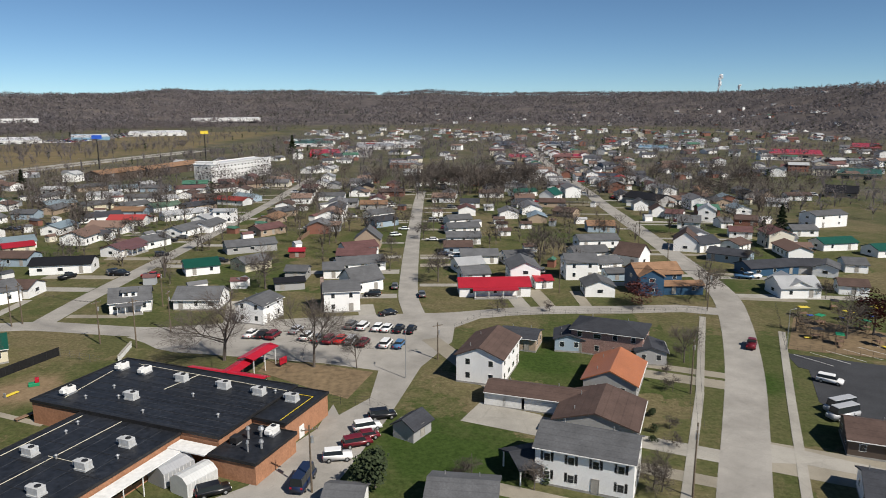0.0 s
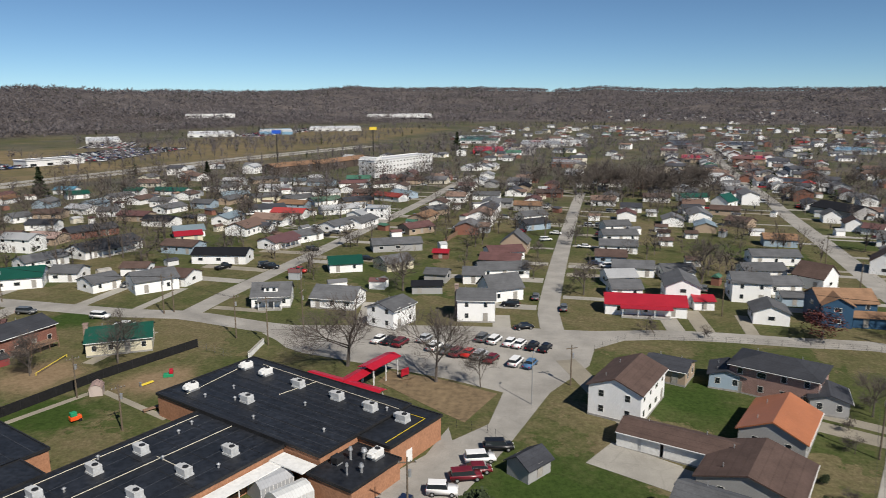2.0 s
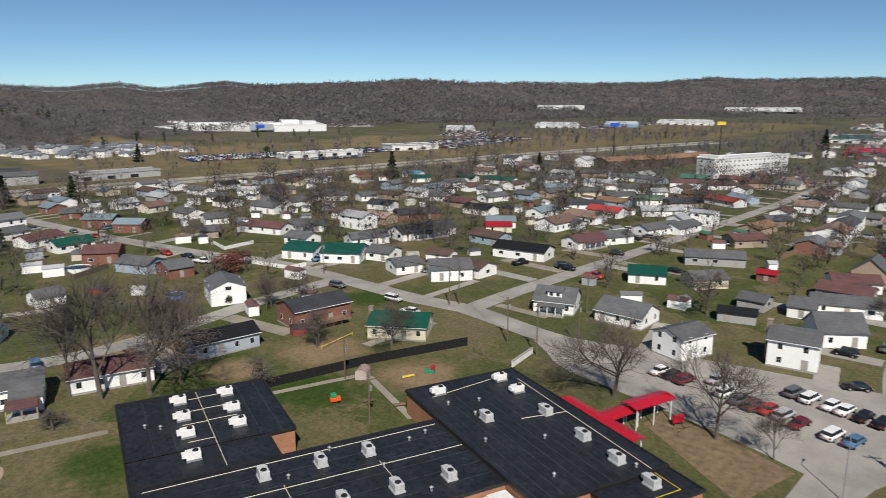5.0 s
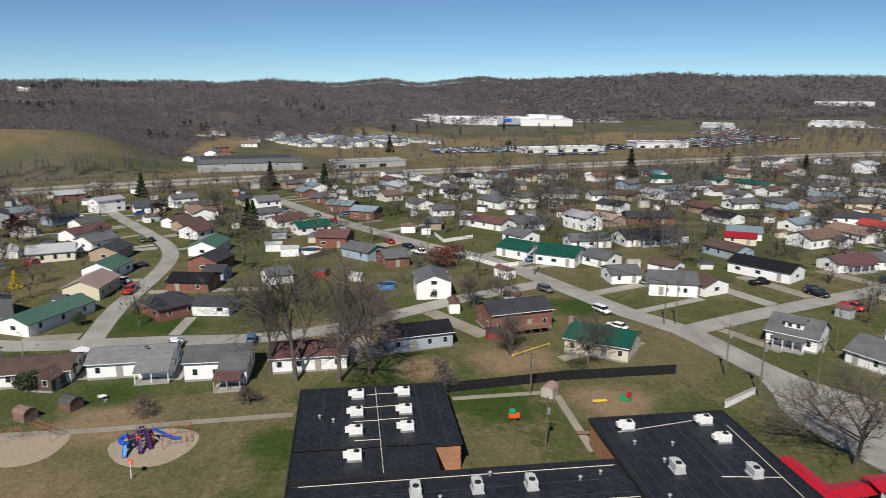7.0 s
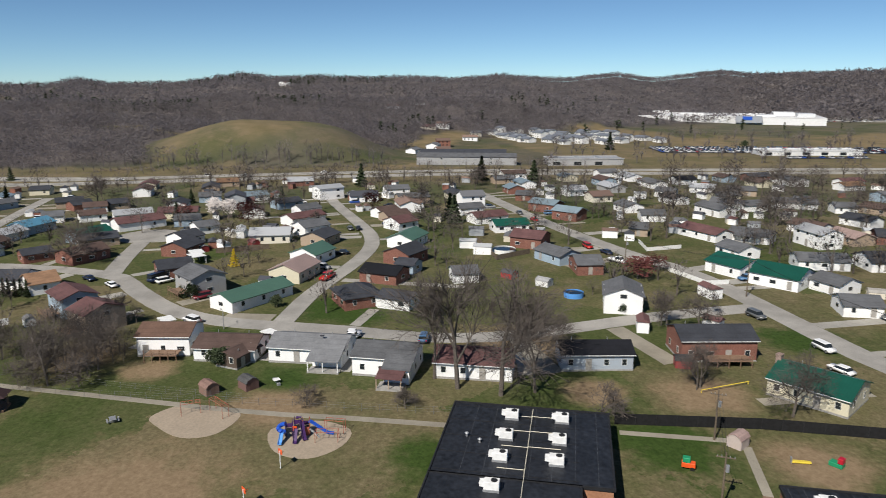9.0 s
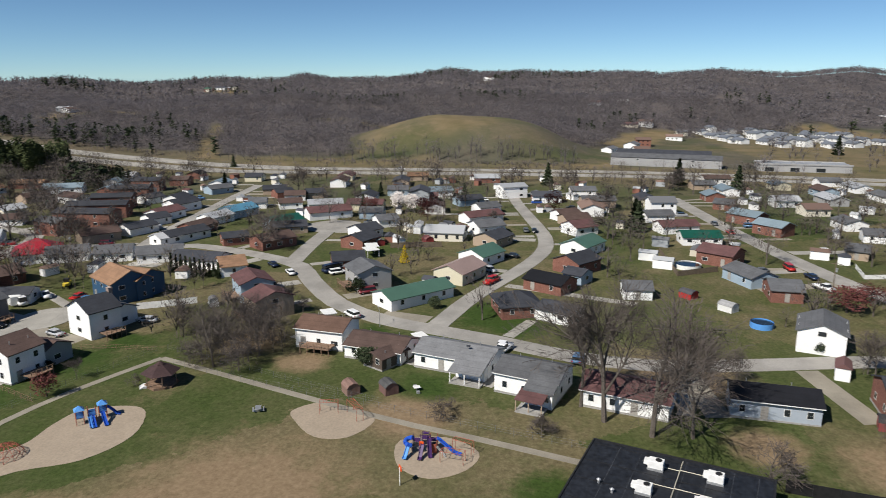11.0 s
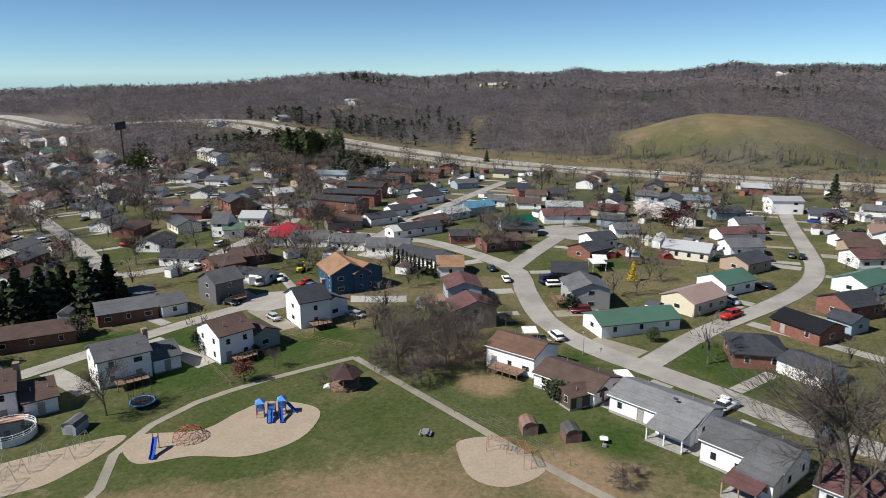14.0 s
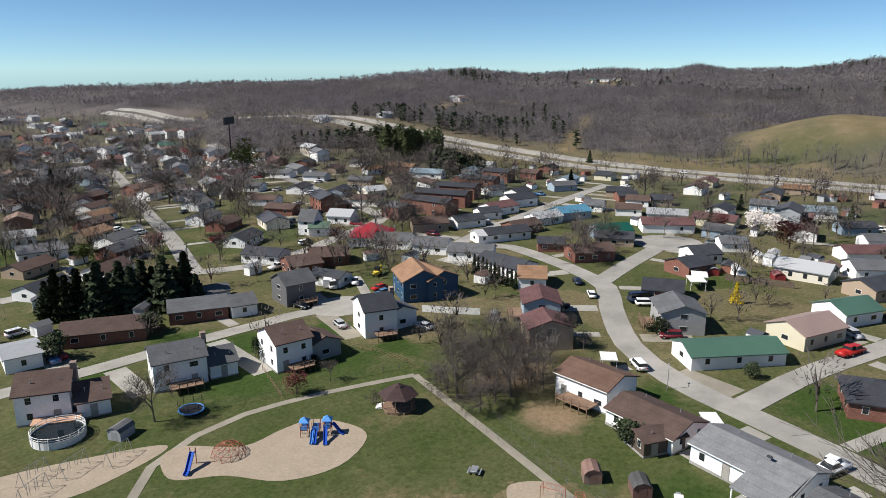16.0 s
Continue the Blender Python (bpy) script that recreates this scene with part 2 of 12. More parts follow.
let_through(M_WOODS)
M_PINE = plain("pine_needles", (0.048, 0.064, 0.032), 0.9, 0, 1.5, 0.4, 0, 0.15)
M_BLACKSCREEN = plain("black_screen_cloth", (0.014, 0.014, 0.015), 0.8, 0, 2, 0.4, 0.1)
M_ROOF = object_paint("shingles", 0.85, 0.9, 0.3, 0.25, 0, 0, 0.42, "Z")
M_TIN = object_paint("metal_sheet", 0.42, 0.6, 0.16, 0.5, 0.1, 0, 0.45, "X")
M_SIDING = object_paint("siding", 0.6, 1.0, 0.07, 0.35, 0, 0, 0.2, "Z")
M_PAINT = object_paint("paint", 0.5, 1.5, 0.12, 0.4)
M_CARPAINT = object_paint("car_paint", 0.28, 1.5, 0.05, 0.5, 0.0, 0)
gm, gn, gl, gb = node_mat("window_glass", 0.08, 0, 0.6)
gb.inputs["Base Color"].default_value = (0.02, 0.025, 0.03, 1)
M_GLASS = gm
M_TYRE = plain("rubber", (0.015, 0.015, 0.015), 0.85, 0, 6, 0.3, 0)

# ---------------------------------------------------------------- mesh helpers
def rise(x, y):
    """Height of the gently sloping valley floor."""
    return (-0.0094 * x + 0.0177 * y) / (1 + (math.hypot(x, y) / 320) ** 4)


def mesh_of(bm, name, mats=(), smooth=False):
    me = bpy.data.meshes.new(name)
    bm.to_mesh(me)
    bm.free()
    for m in mats:
        me.materials.append(m)
    if smooth:
        for p in me.polygons:
            p.use_smooth = True
    return me


def part(name, bm, material, parent=None, label="", colour=None, m=None, smooth=False):
    """Link a bmesh (or a ready mesh) as one mesh object under a thing or a part."""
    me = bm if isinstance(bm, bpy.types.Mesh) else mesh_of(bm, name, [material], smooth)
    ob = new(name, me)
    if parent is not None:
        ob.parent = parent
    if m is not None:
        ob.matrix_basis = m
    if colour:
        ob.color = (*colour, 1)
    if label:
        tagged(ob, label)
    return ob


def thing(name, label, category, m, group="", kind=""):
    ob = new(name)
    ob.empty_display_size = 0.3
    ob.matrix_basis = m
    return tagged(ob, label, category, group, kind)


def box(bm, x0, x1, y0, y1, z0, z1, bev=0.0):
    r = bmesh.ops.create_cube(bm, size=1.0, matrix=Matrix.Translation(((x0 + x1) / 2, (y0 + y1) / 2, (z0 + z1) / 2)) @ Matrix.Diagonal((x1 - x0, y1 - y0, z1 - z0, 1)))
    if bev:
        es = list({e for v in r["verts"] for e in v.link_edges})
        bmesh.ops.bevel(bm, geom=es, offset=bev, segments=1, affect="EDGES")
    return bm


def boxes(*bs, bev=0.0):
    bm = bmesh.new()
    for b in bs:
        box(bm, *b, bev=bev)
    return bm


def tube(bm, a, b, r0, r1=None, n=6):
    """A tapered rod from a to b."""
    a, b = Vector(a), Vector(b)
    d = b - a
    q = d.to_track_quat("Z", "Y").to_matrix().to_4x4()
    bmesh.ops.create_cone(bm, cap_ends=True, segments=n, radius1=r0, radius2=r0 if r1 is None else max(r1, 0.001), depth=d.length, matrix=Matrix.Translation((a + b) / 2) @ q)
    return bm


def prism(bm, outline, z0, z1):
    """An upright solid over a closed outline of (x, y)."""
    lo, hi = [bm.verts.new((x, y, z0)) for x, y in outline], [bm.verts.new((x, y, z1)) for x, y in outline]
    bm.faces.new(hi)
    bm.faces.new(lo[::-1])
    n = len(outline)
    for i in range(n):
        bm.faces.new((lo[i], lo[(i + 1) % n], hi[(i + 1) % n], hi[i]))
    bmesh.ops.recalc_face_normals(bm, faces=bm.faces[:])
    return bm


# ---------------------------------------------------------------- terrain
# bearing in degrees from +y towards -x; how far the crest lies and where the slope begins
RANGE = np.array([(-180, 2500, 1500), (-60, 2500, 1500), (-32, 1900, 1150), (-26, 2500, 1400), (-20, 3000, 1700), (0, 3300, 1800), (17, 3000, 1800), (32, 2500, 1500), (43, 1950, 1200), (56, 1750, 1020), (70, 1600, 760),
                  (83, 1450, 520), (95, 1380, 450), (104, 1400, 450), (114, 1200, 440), (124, 1050, 440), (133, 1000, 440), (139, 1000, 450), (144, 1150, 640), (152, 1300, 860), (159, 1450, 1000), (180, 1650, 1100)])
# bearing, and the slope of the line of sight to the crest
CREST_A, CREST_E = zip((-180, 0.010), (-60, 0.014), (-35, 0.030), (-30, 0.0229), (-27, 0.0194), (-22, 0.0152), (-10, 0.0163), (-4, 0.0154), (1.1, 0.0200), (4, 0.0161), (8, 0.0178), (12.5, 0.0194), (16.7, 0.0178), (21, 0.0205),
                       (25, 0.0142), (32, 0.0140), (35.6, 0.0150), (39, 0.0147), (43.6, 0.0198), (47.3, 0.0155), (53.7, 0.0118), (55, 0.0100), (58.2, 0.0160), (63.2, 0.0076), (65.8, 0.0140), (69.6, 0.0073), (74.5, 0.0116), (78.4, 0.0066))
CREST_A2, CREST_E2 = zip((81.5, 0.0100), (85.5, 0.0090), (89, 0.0108), (92, 0.0093), (94.8, 0.0150), (97, 0.0080), (99.3, 0.0026), (103.7, 0.0010), (106, 0.0075), (107.7, 0.0020), (109.6, 0.0008), (112, 0.0036),
                         (117.8, -0.0040), (122.8, 0.0026), (127, -0.0010), (132.3, -0.0105), (137, -0.0130), (141, -0.0138), (145.2, -0.0165), (149, -0.0175), (153.6, -0.0196), (157, -0.0220), (180, -0.024))
CREST_A, CREST_E = np.array(CREST_A + CREST_A2), np.array(CREST_E + CREST_E2)


def land(x, y):
    """Height of the ground anywhere: the valley floor, and hills that rise beyond it up to a wooded skyline."""
    base = rise(x, y)
    dx, dy = x, y - 45
    r = math.hypot(dx, dy)
    if r < 430:
        return base
    phi = math.degrees(math.atan2(-dx, dy))
    el = float(np.interp(phi, CREST_A, CREST_E))
    far, near = (float(np.interp(phi, RANGE[:, 0], RANGE[:, k])) for k in (1, 2))
    top = 54 + far * el - 10
    s = max(0.0, min(1.0, (r - near) / (far - near)))
    west = max(0.0, min(1.0, (phi - 44) / 44))
    west = west * west * (3 - 2 * west)
    nz = noise.noise((x / 260, y / 260, 3.1)) + 0.5 * noise.noise((x / 110, y / 110, 7.7))
    up = (top - base) * s ** (1.5 - 0.65 * west) - max(0.0, r - far) * max(0.004, 0.022 - el)
    up += nz * 24 * min(1, s * 4) * (1 - 0.88 * min(1, s))
    kx, ky = (x + 550) / 68, (y - 42) / (58 if y > 42 else 94)
    knob = 19.5 * math.exp(-(kx * kx + ky * ky) ** 1.9) + 13 * math.exp(-((x + 650) / 45) ** 2 - ((y + 85) / 55) ** 2)
    return base + up + knob


def wooded(x, y):
    """How far the ground is under woods, 0 to 1."""
    dx, dy = x, y - 45
    r = math.hypot(dx, dy)
    phi = math.degrees(math.atan2(-dx, dy))
    near = float(np.interp(phi, RANGE[:, 0], RANGE[:, 2]))
    w = min(1, max(0, (r - near - 10) / 60))
    kx, ky = (x + 540) / 85, (y - 24) / 88
    if kx * kx + ky * ky < 1:
        w = 0
    return w * (1 - field(x, y))


TRACKS = [(-452, -56, -495, -46, 6), (-495, -46, -560, -30, 6), (-560, -30, -612, -46, 6), (-612, -46, -640, -85, 7), (-640, -85, -636, -112, 9), (-455, -140, -520, -168, 10), (-520, -168, -600, -193, 8),
          (-660, -318, -767, -289, 18), (-540, -325, -620, -335, 14), (-930, -325, -990, -350, 26), (-455, 105, -470, 125, 14), (-1225, 15, -1250, 25, 16), (-610, 150, -700, 200, 22), (-790, 385, -600, 410, 40), (-560, 540, -640, 640, 40)]


def field(x, y):
    """How far the ground is straw-coloured hill pasture or cleared track, 0 to 1."""
    k = math.hypot((x + 555) / 76, (y - 25) / 82)
    best = max(0.0, min(1.0, (1.05 - k) * 4))
    best *= 0.22 + 0.68 * min(1, max(0, (noise.noise((x / 34, y / 34, 2.0)) * 0.8 + 1.0 - math.hypot((x + 545) / 38, (y - 8) / 48)) * 1.5))
    for ax, ay, bx, by, w in TRACKS:
        dx, dy = bx - ax, by - ay
        t = max(0, min(1, ((x - ax) * dx + (y - ay) * dy) / (dx * dx + dy * dy)))
        best = max(best, min(1.0, (w * (1 + 0.5 * noise.noise((x / 22, y / 22, 9.0))) - math.hypot(x - ax - t * dx, y - ay - t * dy)) / 6))
    if -560 < y < 690 and hwy_x(y) - 45 < x < hwy_x(y) + 30:
        best = max(best, 0.6)
    if 230 < y < 1450 and hwy_x(y) - 300 < x < hwy_x(y) - 30:
        best = max(best, 0.7 + 0.45 * noise.noise((x / 70, y / 70, 6.0)))
    return max(0.0, best)


def hwy_x(y):
    return float(np.interp(y, [-688, -389, -196, 40, 196, 399, 656, 850], [-449, -436, -432, -420, -407, -377, -337, -290]))


def build_ground():
    rings = [0] + [18 * i for i in range(1, 25)] + [432 + 12 * i for i in range(1, 25)] + [720 * 1.045 ** i for i in range(1, 43)]
    n = 480
    vs, fs, wv, fv = [(0, 45, rise(0, 45))], [], [0.0], [0.0]
    for r in rings[1:]:
        for k in range(n):
            a = 2 * math.pi * k / n
            x, y = r * math.cos(a), 45 + r * math.sin(a)
            vs.append((x, y, land(x, y)))
            litter = 0.5 * min(1, max(0, (r - 260) / 220)) * (0.7 + 0.9 * noise.noise((x / 60, y / 60, 4.0)))
            wv.append(max(wooded(x, y), litter * (1 - field(x, y))))
            fv.append(field(x, y))
    for k in range(n):
        fs.append((0, 1 + k, 1 + (k + 1) % n))
    for i in range(len(rings) - 2):
        o = 1 + i * n
        for k in range(n):
            j = (k + 1) % n
            fs.append((o + k, o + n + k, o + n + j, o + j))
    me = bpy.data.meshes.new("ground")
    me.from_pydata(vs, [], fs)
    at = me.attributes.new("wooded", "FLOAT", "POINT")
    at.data.foreach_set("value", wv)
    at = me.attributes.new("field", "FLOAT", "POINT")
    at.data.foreach_set("value", fv)
    me.materials.append(M_GRASS)
    for p in me.polygons:
        p.use_smooth = True
    tagged(new("ground", me), "patchy green and straw-coloured lawns running out to wooded hills", "ground", kind="structure")


build_ground()


def smooth_line(pts, step=6.0):
    """Catmull-Rom line through points, evenly dense."""
    P = [Vector((*p, 0)) for p in pts]
    P = [P[0] * 2 - P[1]] + P + [P[-1] * 2 - P[-2]]
    out = []
    for i in range(1, len(P) - 2):
        k = max(1, int((P[i + 1] - P[i]).length / step))
        for j in range(k):
            t = j / k
            a, b, c, d = P[i - 1:i + 3]
            out.append(0.5 * (2 * b + (c - a) * t + (2 * a - 5 * b + 4 * c - d) * t * t + (3 * b - a - 3 * c + d) * t ** 3))
    out.append(P[-2])
    return out


PAVED, PAVED_GRID, STREETS = [], np.zeros((0, 3)), []


def on_paving(x, y, margin=5.0):
    """Whether a place lies on or beside a street or path."""
    a = np.array(PAVED) if len(PAVED_GRID) != len(PAVED) else PAVED_GRID
    return bool(np.any((np.abs(a[:, 0] - x) < a[:, 2] + margin) & (np.abs(a[:, 1] - y) < a[:, 2] + margin)))


def strip(name, pts, width, mat, lift, label, category, straight=False, thick=0.3):
    """A paved band laid along a line on the land, with real edges."""
    line = [Vector((*p, 0)) for p in pts] if straight else smooth_line(pts)
    bm = bmesh.new()
    rows = []
    PAVED.extend((p.x, p.y, width / 2) for p in line)
    if name == "road":
        STREETS.append(line)
    for i, p in enumerate(line):
        d = (line[min(i + 1, len(line) - 1)] - line[max(i - 1, 0)]).normalized()
        s = Vector((-d.y, d.x, 0))
        row = []
        for k in (-1, -0.5, 0, 0.5, 1):
            q = p + s * (width / 2 * k)
            row.append(bm.verts.new((q.x, q.y, land(q.x, q.y) + lift)))
        q0, q1 = row[0].co, row[-1].co
        row = [bm.verts.new((q0.x, q0.y, q0.z - thick))] + row + [bm.verts.new((q1.x, q1.y, q1.z - thick))]
        rows.append(row)
    for a, b in zip(rows, rows[1:]):
        for k in range(6):
            bm.faces.new((a[k], b[k], b[k + 1], a[k + 1]))
    bmesh.ops.recalc_face_normals(bm, faces=bm.faces[:])
    ob = part(name, bm, mat)
    return tagged(ob, label, category, kind="structure")


def patch(name, outline, mat, lift, label, category, smooth=False):
    """A paved or bare area with a closed outline, draped on the land."""
    if smooth:
        P = [Vector((*p, 0)) for p in outline]
        n = len(P)
        outline = []
        for i in range(n):
            a, b, c, d = P[i - 1], P[i], P[(i + 1) % n], P[(i + 2) % n]
            for t in (0, 0.25, 0.5, 0.75):
                q = 0.5 * (2 * b + (c - a) * t + (2 * a - 5 * b + 4 * c - d) * t * t + (3 * b - a - 3 * c + d) * t ** 3)
                outline.append((q.x, q.y))
    bm = bmesh.new()
    vs = [bm.verts.new((x, y, 0)) for x, y in outline]
    f = bm.faces.new(vs)
    if f.normal.z < 0 or f.calc_area() < 0:
        f.normal_flip()
    f.normal_update()
    if f.normal.z < 0:
        f.normal_flip()
    ex = bmesh.ops.extrude_face_region(bm, geom=[f])
    top = [v for v in ex["geom"] if isinstance(v, bmesh.types.BMVert)]
    tops = set(top)
    for v in bm.verts:
        v.co.z = land(v.co.x, v.co.y) + (lift if v in tops else lift - 0.3)
    bmesh.ops.recalc_face_normals(bm, faces=bm.faces[:])
    ob = part(name, bm, mat)
    return tagged(ob, label, category, kind="structure")


# ---------------------------------------------------------------- roads and paths
ROADWAY = "pale worn asphalt street between lawns"
strip("road", [(30, 60), (41, 87), (50, 108), (61, 135), (72, 167), (78, 192), (80, 232), (82, 286), (85, 375), (88, 428), (95, 620), (110, 900)], 7.3, M_ROAD, 0.05, ROADWAY, "street")
strip("road", [(72, 172), (61, 175), (46, 173.5), (31, 173), (16, 171), (3, 167), (-15, 165), (-32, 162), (-50, 158), (-66, 154), (-82, 156), (-96, 158), (-110, 156), (-134, 156), (-161, 156), (-180, 153), (-201, 147), (-255, 139), (-332, 133)], 6.4, M_ROAD, 0.06, ROADWAY, "street")
strip("road", [(-95, 157), (-95, 179), (-94, 203), (-93, 231), (-92, 290), (-92, 374), (-94, 428), (-96, 520)], 5.6, M_ROAD, 0.07, ROADWAY, "street")
strip("road", [(-6, 163), (-9, 180), (-10, 199), (-11, 238), (-12, 298), (-13, 373), (-13, 430)], 5.4, M_ROAD, 0.075, ROADWAY, "street")
strip("road", [(-140, 154), (-139, 129), (-136, 108), (-134.5, 89), (-138, 74), (-145, 60), (-151, 46), (-157, 33), (-168, 20), (-187, 8), (-202, 0), (-211, -12), (-218, -25), (-225, -43), (-222, -52), (-213, -57)], 5.6, M_ROAD, 0.08, ROADWAY, "street")
strip("road", [(-203, -3), (-225, -4), (-247, -4)], 5.6, M_ROAD, 0.085, ROADWAY, "street")
patch("road", [(-258 + 11 * math.cos(a * math.pi / 8), -4 + 11 * math.sin(a * math.pi / 8)) for a in range(16)], M_ROAD, 0.09, "round asphalt turning circle at the end of a street", "street")
strip("road", [(-209, -57), (-237, -62), (-273, -65), (-317, -68), (-360, -70)], 5.2, M_ROAD, 0.09, ROADWAY, "street")
strip("road", [(-153, 46), (-175, 53), (-202, 65), (-222, 71.5), (-240, 73), (-260, 71), (-308, 64), (-336, 61)], 5.0, M_ROAD, 0.095, ROADWAY, "street")
strip("road", [(-107, -121), (-120, -118), (-132, -113), (-151, -102), (-164, -94), (-180, -93), (-209, -100), (-236, -107), (-249, -130), (-271, -180), (-306, -270), (-340, -360)], 5.6, M_ROAD, 0.1, ROADWAY, "street")
strip("road", [(-151, -103), (-173, -149), (-191, -192), (-232, -285), (-262, -355), (-300, -440)], 5.4, M_ROAD, 0.105, ROADWAY, "street")
strip("road", [(-218, -57), (-213, -75), (-209, -98)], 5.2, M_ROAD, 0.11, ROADWAY, "street")
strip("road", [(-153, -46), (-141, -51), (-131, -53), (-117, -56), (-95, -60), (-70, -66)], 4.6, M_CONC, 0.07, "pale concrete lane serving the new houses", "lane")
patch("road", [(-153 + 8 * math.cos(a * math.pi / 8), -46 + 7 * math.sin(a * math.pi / 8)) for a in range(16)], M_CONC, 0.075, "pale concrete turning area between the houses", "lane")
for off, nm in ((-9, 0), (9, 1)):
    strip("highway", [(-449 + off, -688), (-436 + off, -389), (-432 + off, -196), (-423 + off, -124), (-420 + off, -56), (-420 + off, 40), (-417 + off, 130), (-407 + off, 196), (-391 + off, 299), (-377 + off, 399), (-360 + off, 520), (-337 + off, 656), (-290 + off, 850)], 11.5, M_CONC, 0.3, "pale divided highway carriageway below the wooded hills", "highway")
strip("footpath", [(-70, -9), (-79, -12), (-86, -18), (-95, -20.5), (-104, -20), (-117, -15), (-132, -6.5)], 1.5, M_PATH, 0.04, "narrow worn asphalt footpath round the playing field", "path")
strip("footpath", [(-132, -6.5), (-126, 7), (-117, 27), (-112, 38), (-108, 48), (-105, 57), (-99, 73)], 1.5, M_PATH, 0.045, "narrow worn asphalt footpath round the playing field", "path")
strip("pavement", [(64.5, 168), (55.7, 144.5), (47, 121), (33, 87), (24, 66)], 1.5, M_CONC, 0.08, "straight concrete sidewalk beside the street", "sidewalk", True)
strip("pavement", [(79, 157), (73, 143), (62, 117), (50, 88), (41, 66)], 1.5, M_CONC, 0.08, "straight concrete sidewalk beside the street", "sidewalk", True)


# ---------------------------------------------------------------- houses
ROOFS = {"g": ((0.140, 0.144, 0.153), "grey shingle"), "g3": ((0.25, 0.255, 0.265), "pale grey shingle"), "d": ((0.058, 0.062, 0.074), "charcoal shingle"), "k": ((0.014, 0.015, 0.02), "black shingle"), "b": ((0.125, 0.083, 0.070), "brown shingle"),
         "b2": ((0.19, 0.115, 0.085), "faded brown shingle"), "r": ((0.155, 0.080, 0.078), "maroon shingle"), "G": ((0.012, 0.095, 0.065), "green metal"), "G2": ((0.12, 0.19, 0.14), "pale green shingle"), "G3": ((0.10, 0.20, 0.145), "faded green metal"),
         "l": ((0.45, 0.46, 0.47), "pale grey metal"), "R": ((0.40, 0.02, 0.035), "bright red metal"), "R2": ((0.36, 0.07, 0.06), "red shingle"), "o": ((0.44, 0.165, 0.075), "orange metal"),
         "t": ((0.32, 0.19, 0.115), "tan shingle"), "B": ((0.25, 0.32, 0.36), "blue-grey metal"), "BB": ((0.12, 0.32, 0.46), "light blue metal"), "pk": ((0.42, 0.30, 0.26), "pinkish metal"), "w": ((0.6, 0.6, 0.6), "white metal")}
WALLS = {"w": ((0.88, 0.88, 0.87), "white-sided"), "c": ((0.66, 0.61, 0.46), "cream-sided"), "k": ((0.205, 0.095, 0.072), "red brick"), "g": ((0.36, 0.36, 0.36), "grey-sided"), "g2": ((0.13, 0.13, 0.135), "dark grey-sided"),
         "b": ((0.33, 0.42, 0.50), "pale blue-sided"), "bg": ((0.38, 0.43, 0.49), "blue-grey-sided"), "n": ((0.03, 0.085, 0.16), "navy-blue-sided"), "t": ((0.40, 0.31, 0.23), "tan-sided"), "d": ((0.10, 0.075, 0.06), "dark brown"), "p": ((0.30, 0.19, 0.165), "mauve brick")}


def brick_object_mat():
    m, n, l, b = node_mat("house_brick", 0.9, 0, 0.2)
    o, t = n.new("ShaderNodeObjectInfo"), n.new("ShaderNodeTexCoord")
    k = n.new("ShaderNodeTexBrick")
    k.inputs["Scale"].default_value = 1.0
    k.inputs["Brick Width"].default_value, k.inputs["Row Height"].default_value, k.inputs["Mortar Size"].default_value = 0.22, 0.075, 0.008
    sep, com, ad = n.new("ShaderNodeSeparateXYZ"), n.new("ShaderNodeCombineXYZ"), n.new("ShaderNodeMath")
    l.new(t.outputs["Object"], sep.inputs[0])
    l.new(sep.outputs[0], ad.inputs[0])
    l.new(sep.outputs[1], ad.inputs[1])
    l.new(ad.outputs[0], com.inputs[0])
    l.new(sep.outputs[2], com.inputs[1])
    l.new(com.outputs[0], k.inputs["Vector"])
    k.inputs["Color1"].default_value, k.inputs["Color2"].default_value, k.inputs["Mortar"].default_value = (0.8, 0.8, 0.8, 1), (1.15, 1.1, 1.1, 1), (1.5, 1.6, 1.6, 1)
    st = noise_tex(n, l, 0.5, 4, world_pos(n))
    w = ramp(n, l, st.outputs[0], [(0.3, (0.75,) * 3), (0.7, (1, 1, 1))])
    l.new(mixc(n, l, 1.0, mixc(n, l, 1.0, o.outputs["Color"], k.outputs[0], "MULTIPLY"), w.outputs[0], "MULTIPLY"), b.inputs["Base Color"])
    bump(n, l, b, k.outputs["Fac"], -0.3, 0.01)
    return m


M_BRICKHOUSE = brick_object_mat()
M_SHUTTER = plain("black_shutter", (0.02, 0.02, 0.022), 0.6, 0, 3, 0.2, 0)
M_SOLAR = plain("solar_panel", (0.006, 0.007, 0.012), 0.12, 0, 1, 0.2, 0, 0.6)
M_DECK = plain("deck_boards", (0.24, 0.155, 0.105), 0.85, 0, 3, 0.3, 0.2)
M_FOUND = plain("block_foundation", (0.34, 0.33, 0.31), 0.9, 0, 2, 0.25, 0.2)


def window_mesh(w, h):
    bm = boxes((-w / 2, w / 2, -0.03, 0.05, -0.06, 0.0), (-w / 2, w / 2, -0.03, 0.05, h, h + 0.06), (-w / 2 - 0.06, -w / 2, -0.03, 0.05, -0.06, h + 0.06), (w / 2, w / 2 + 0.06, -0.03, 0.05, -0.06, h + 0.06), (-w / 2, w / 2, -0.02, 0.04, h / 2 - 0.025, h / 2 + 0.025))
    return mesh_of(bm, "window", [M_WHITE])


def pane_mesh(w, h):
    return mesh_of(boxes((-w / 2, w / 2, -0.02, 0.02, 0, h)), "pane", [M_GLASS])


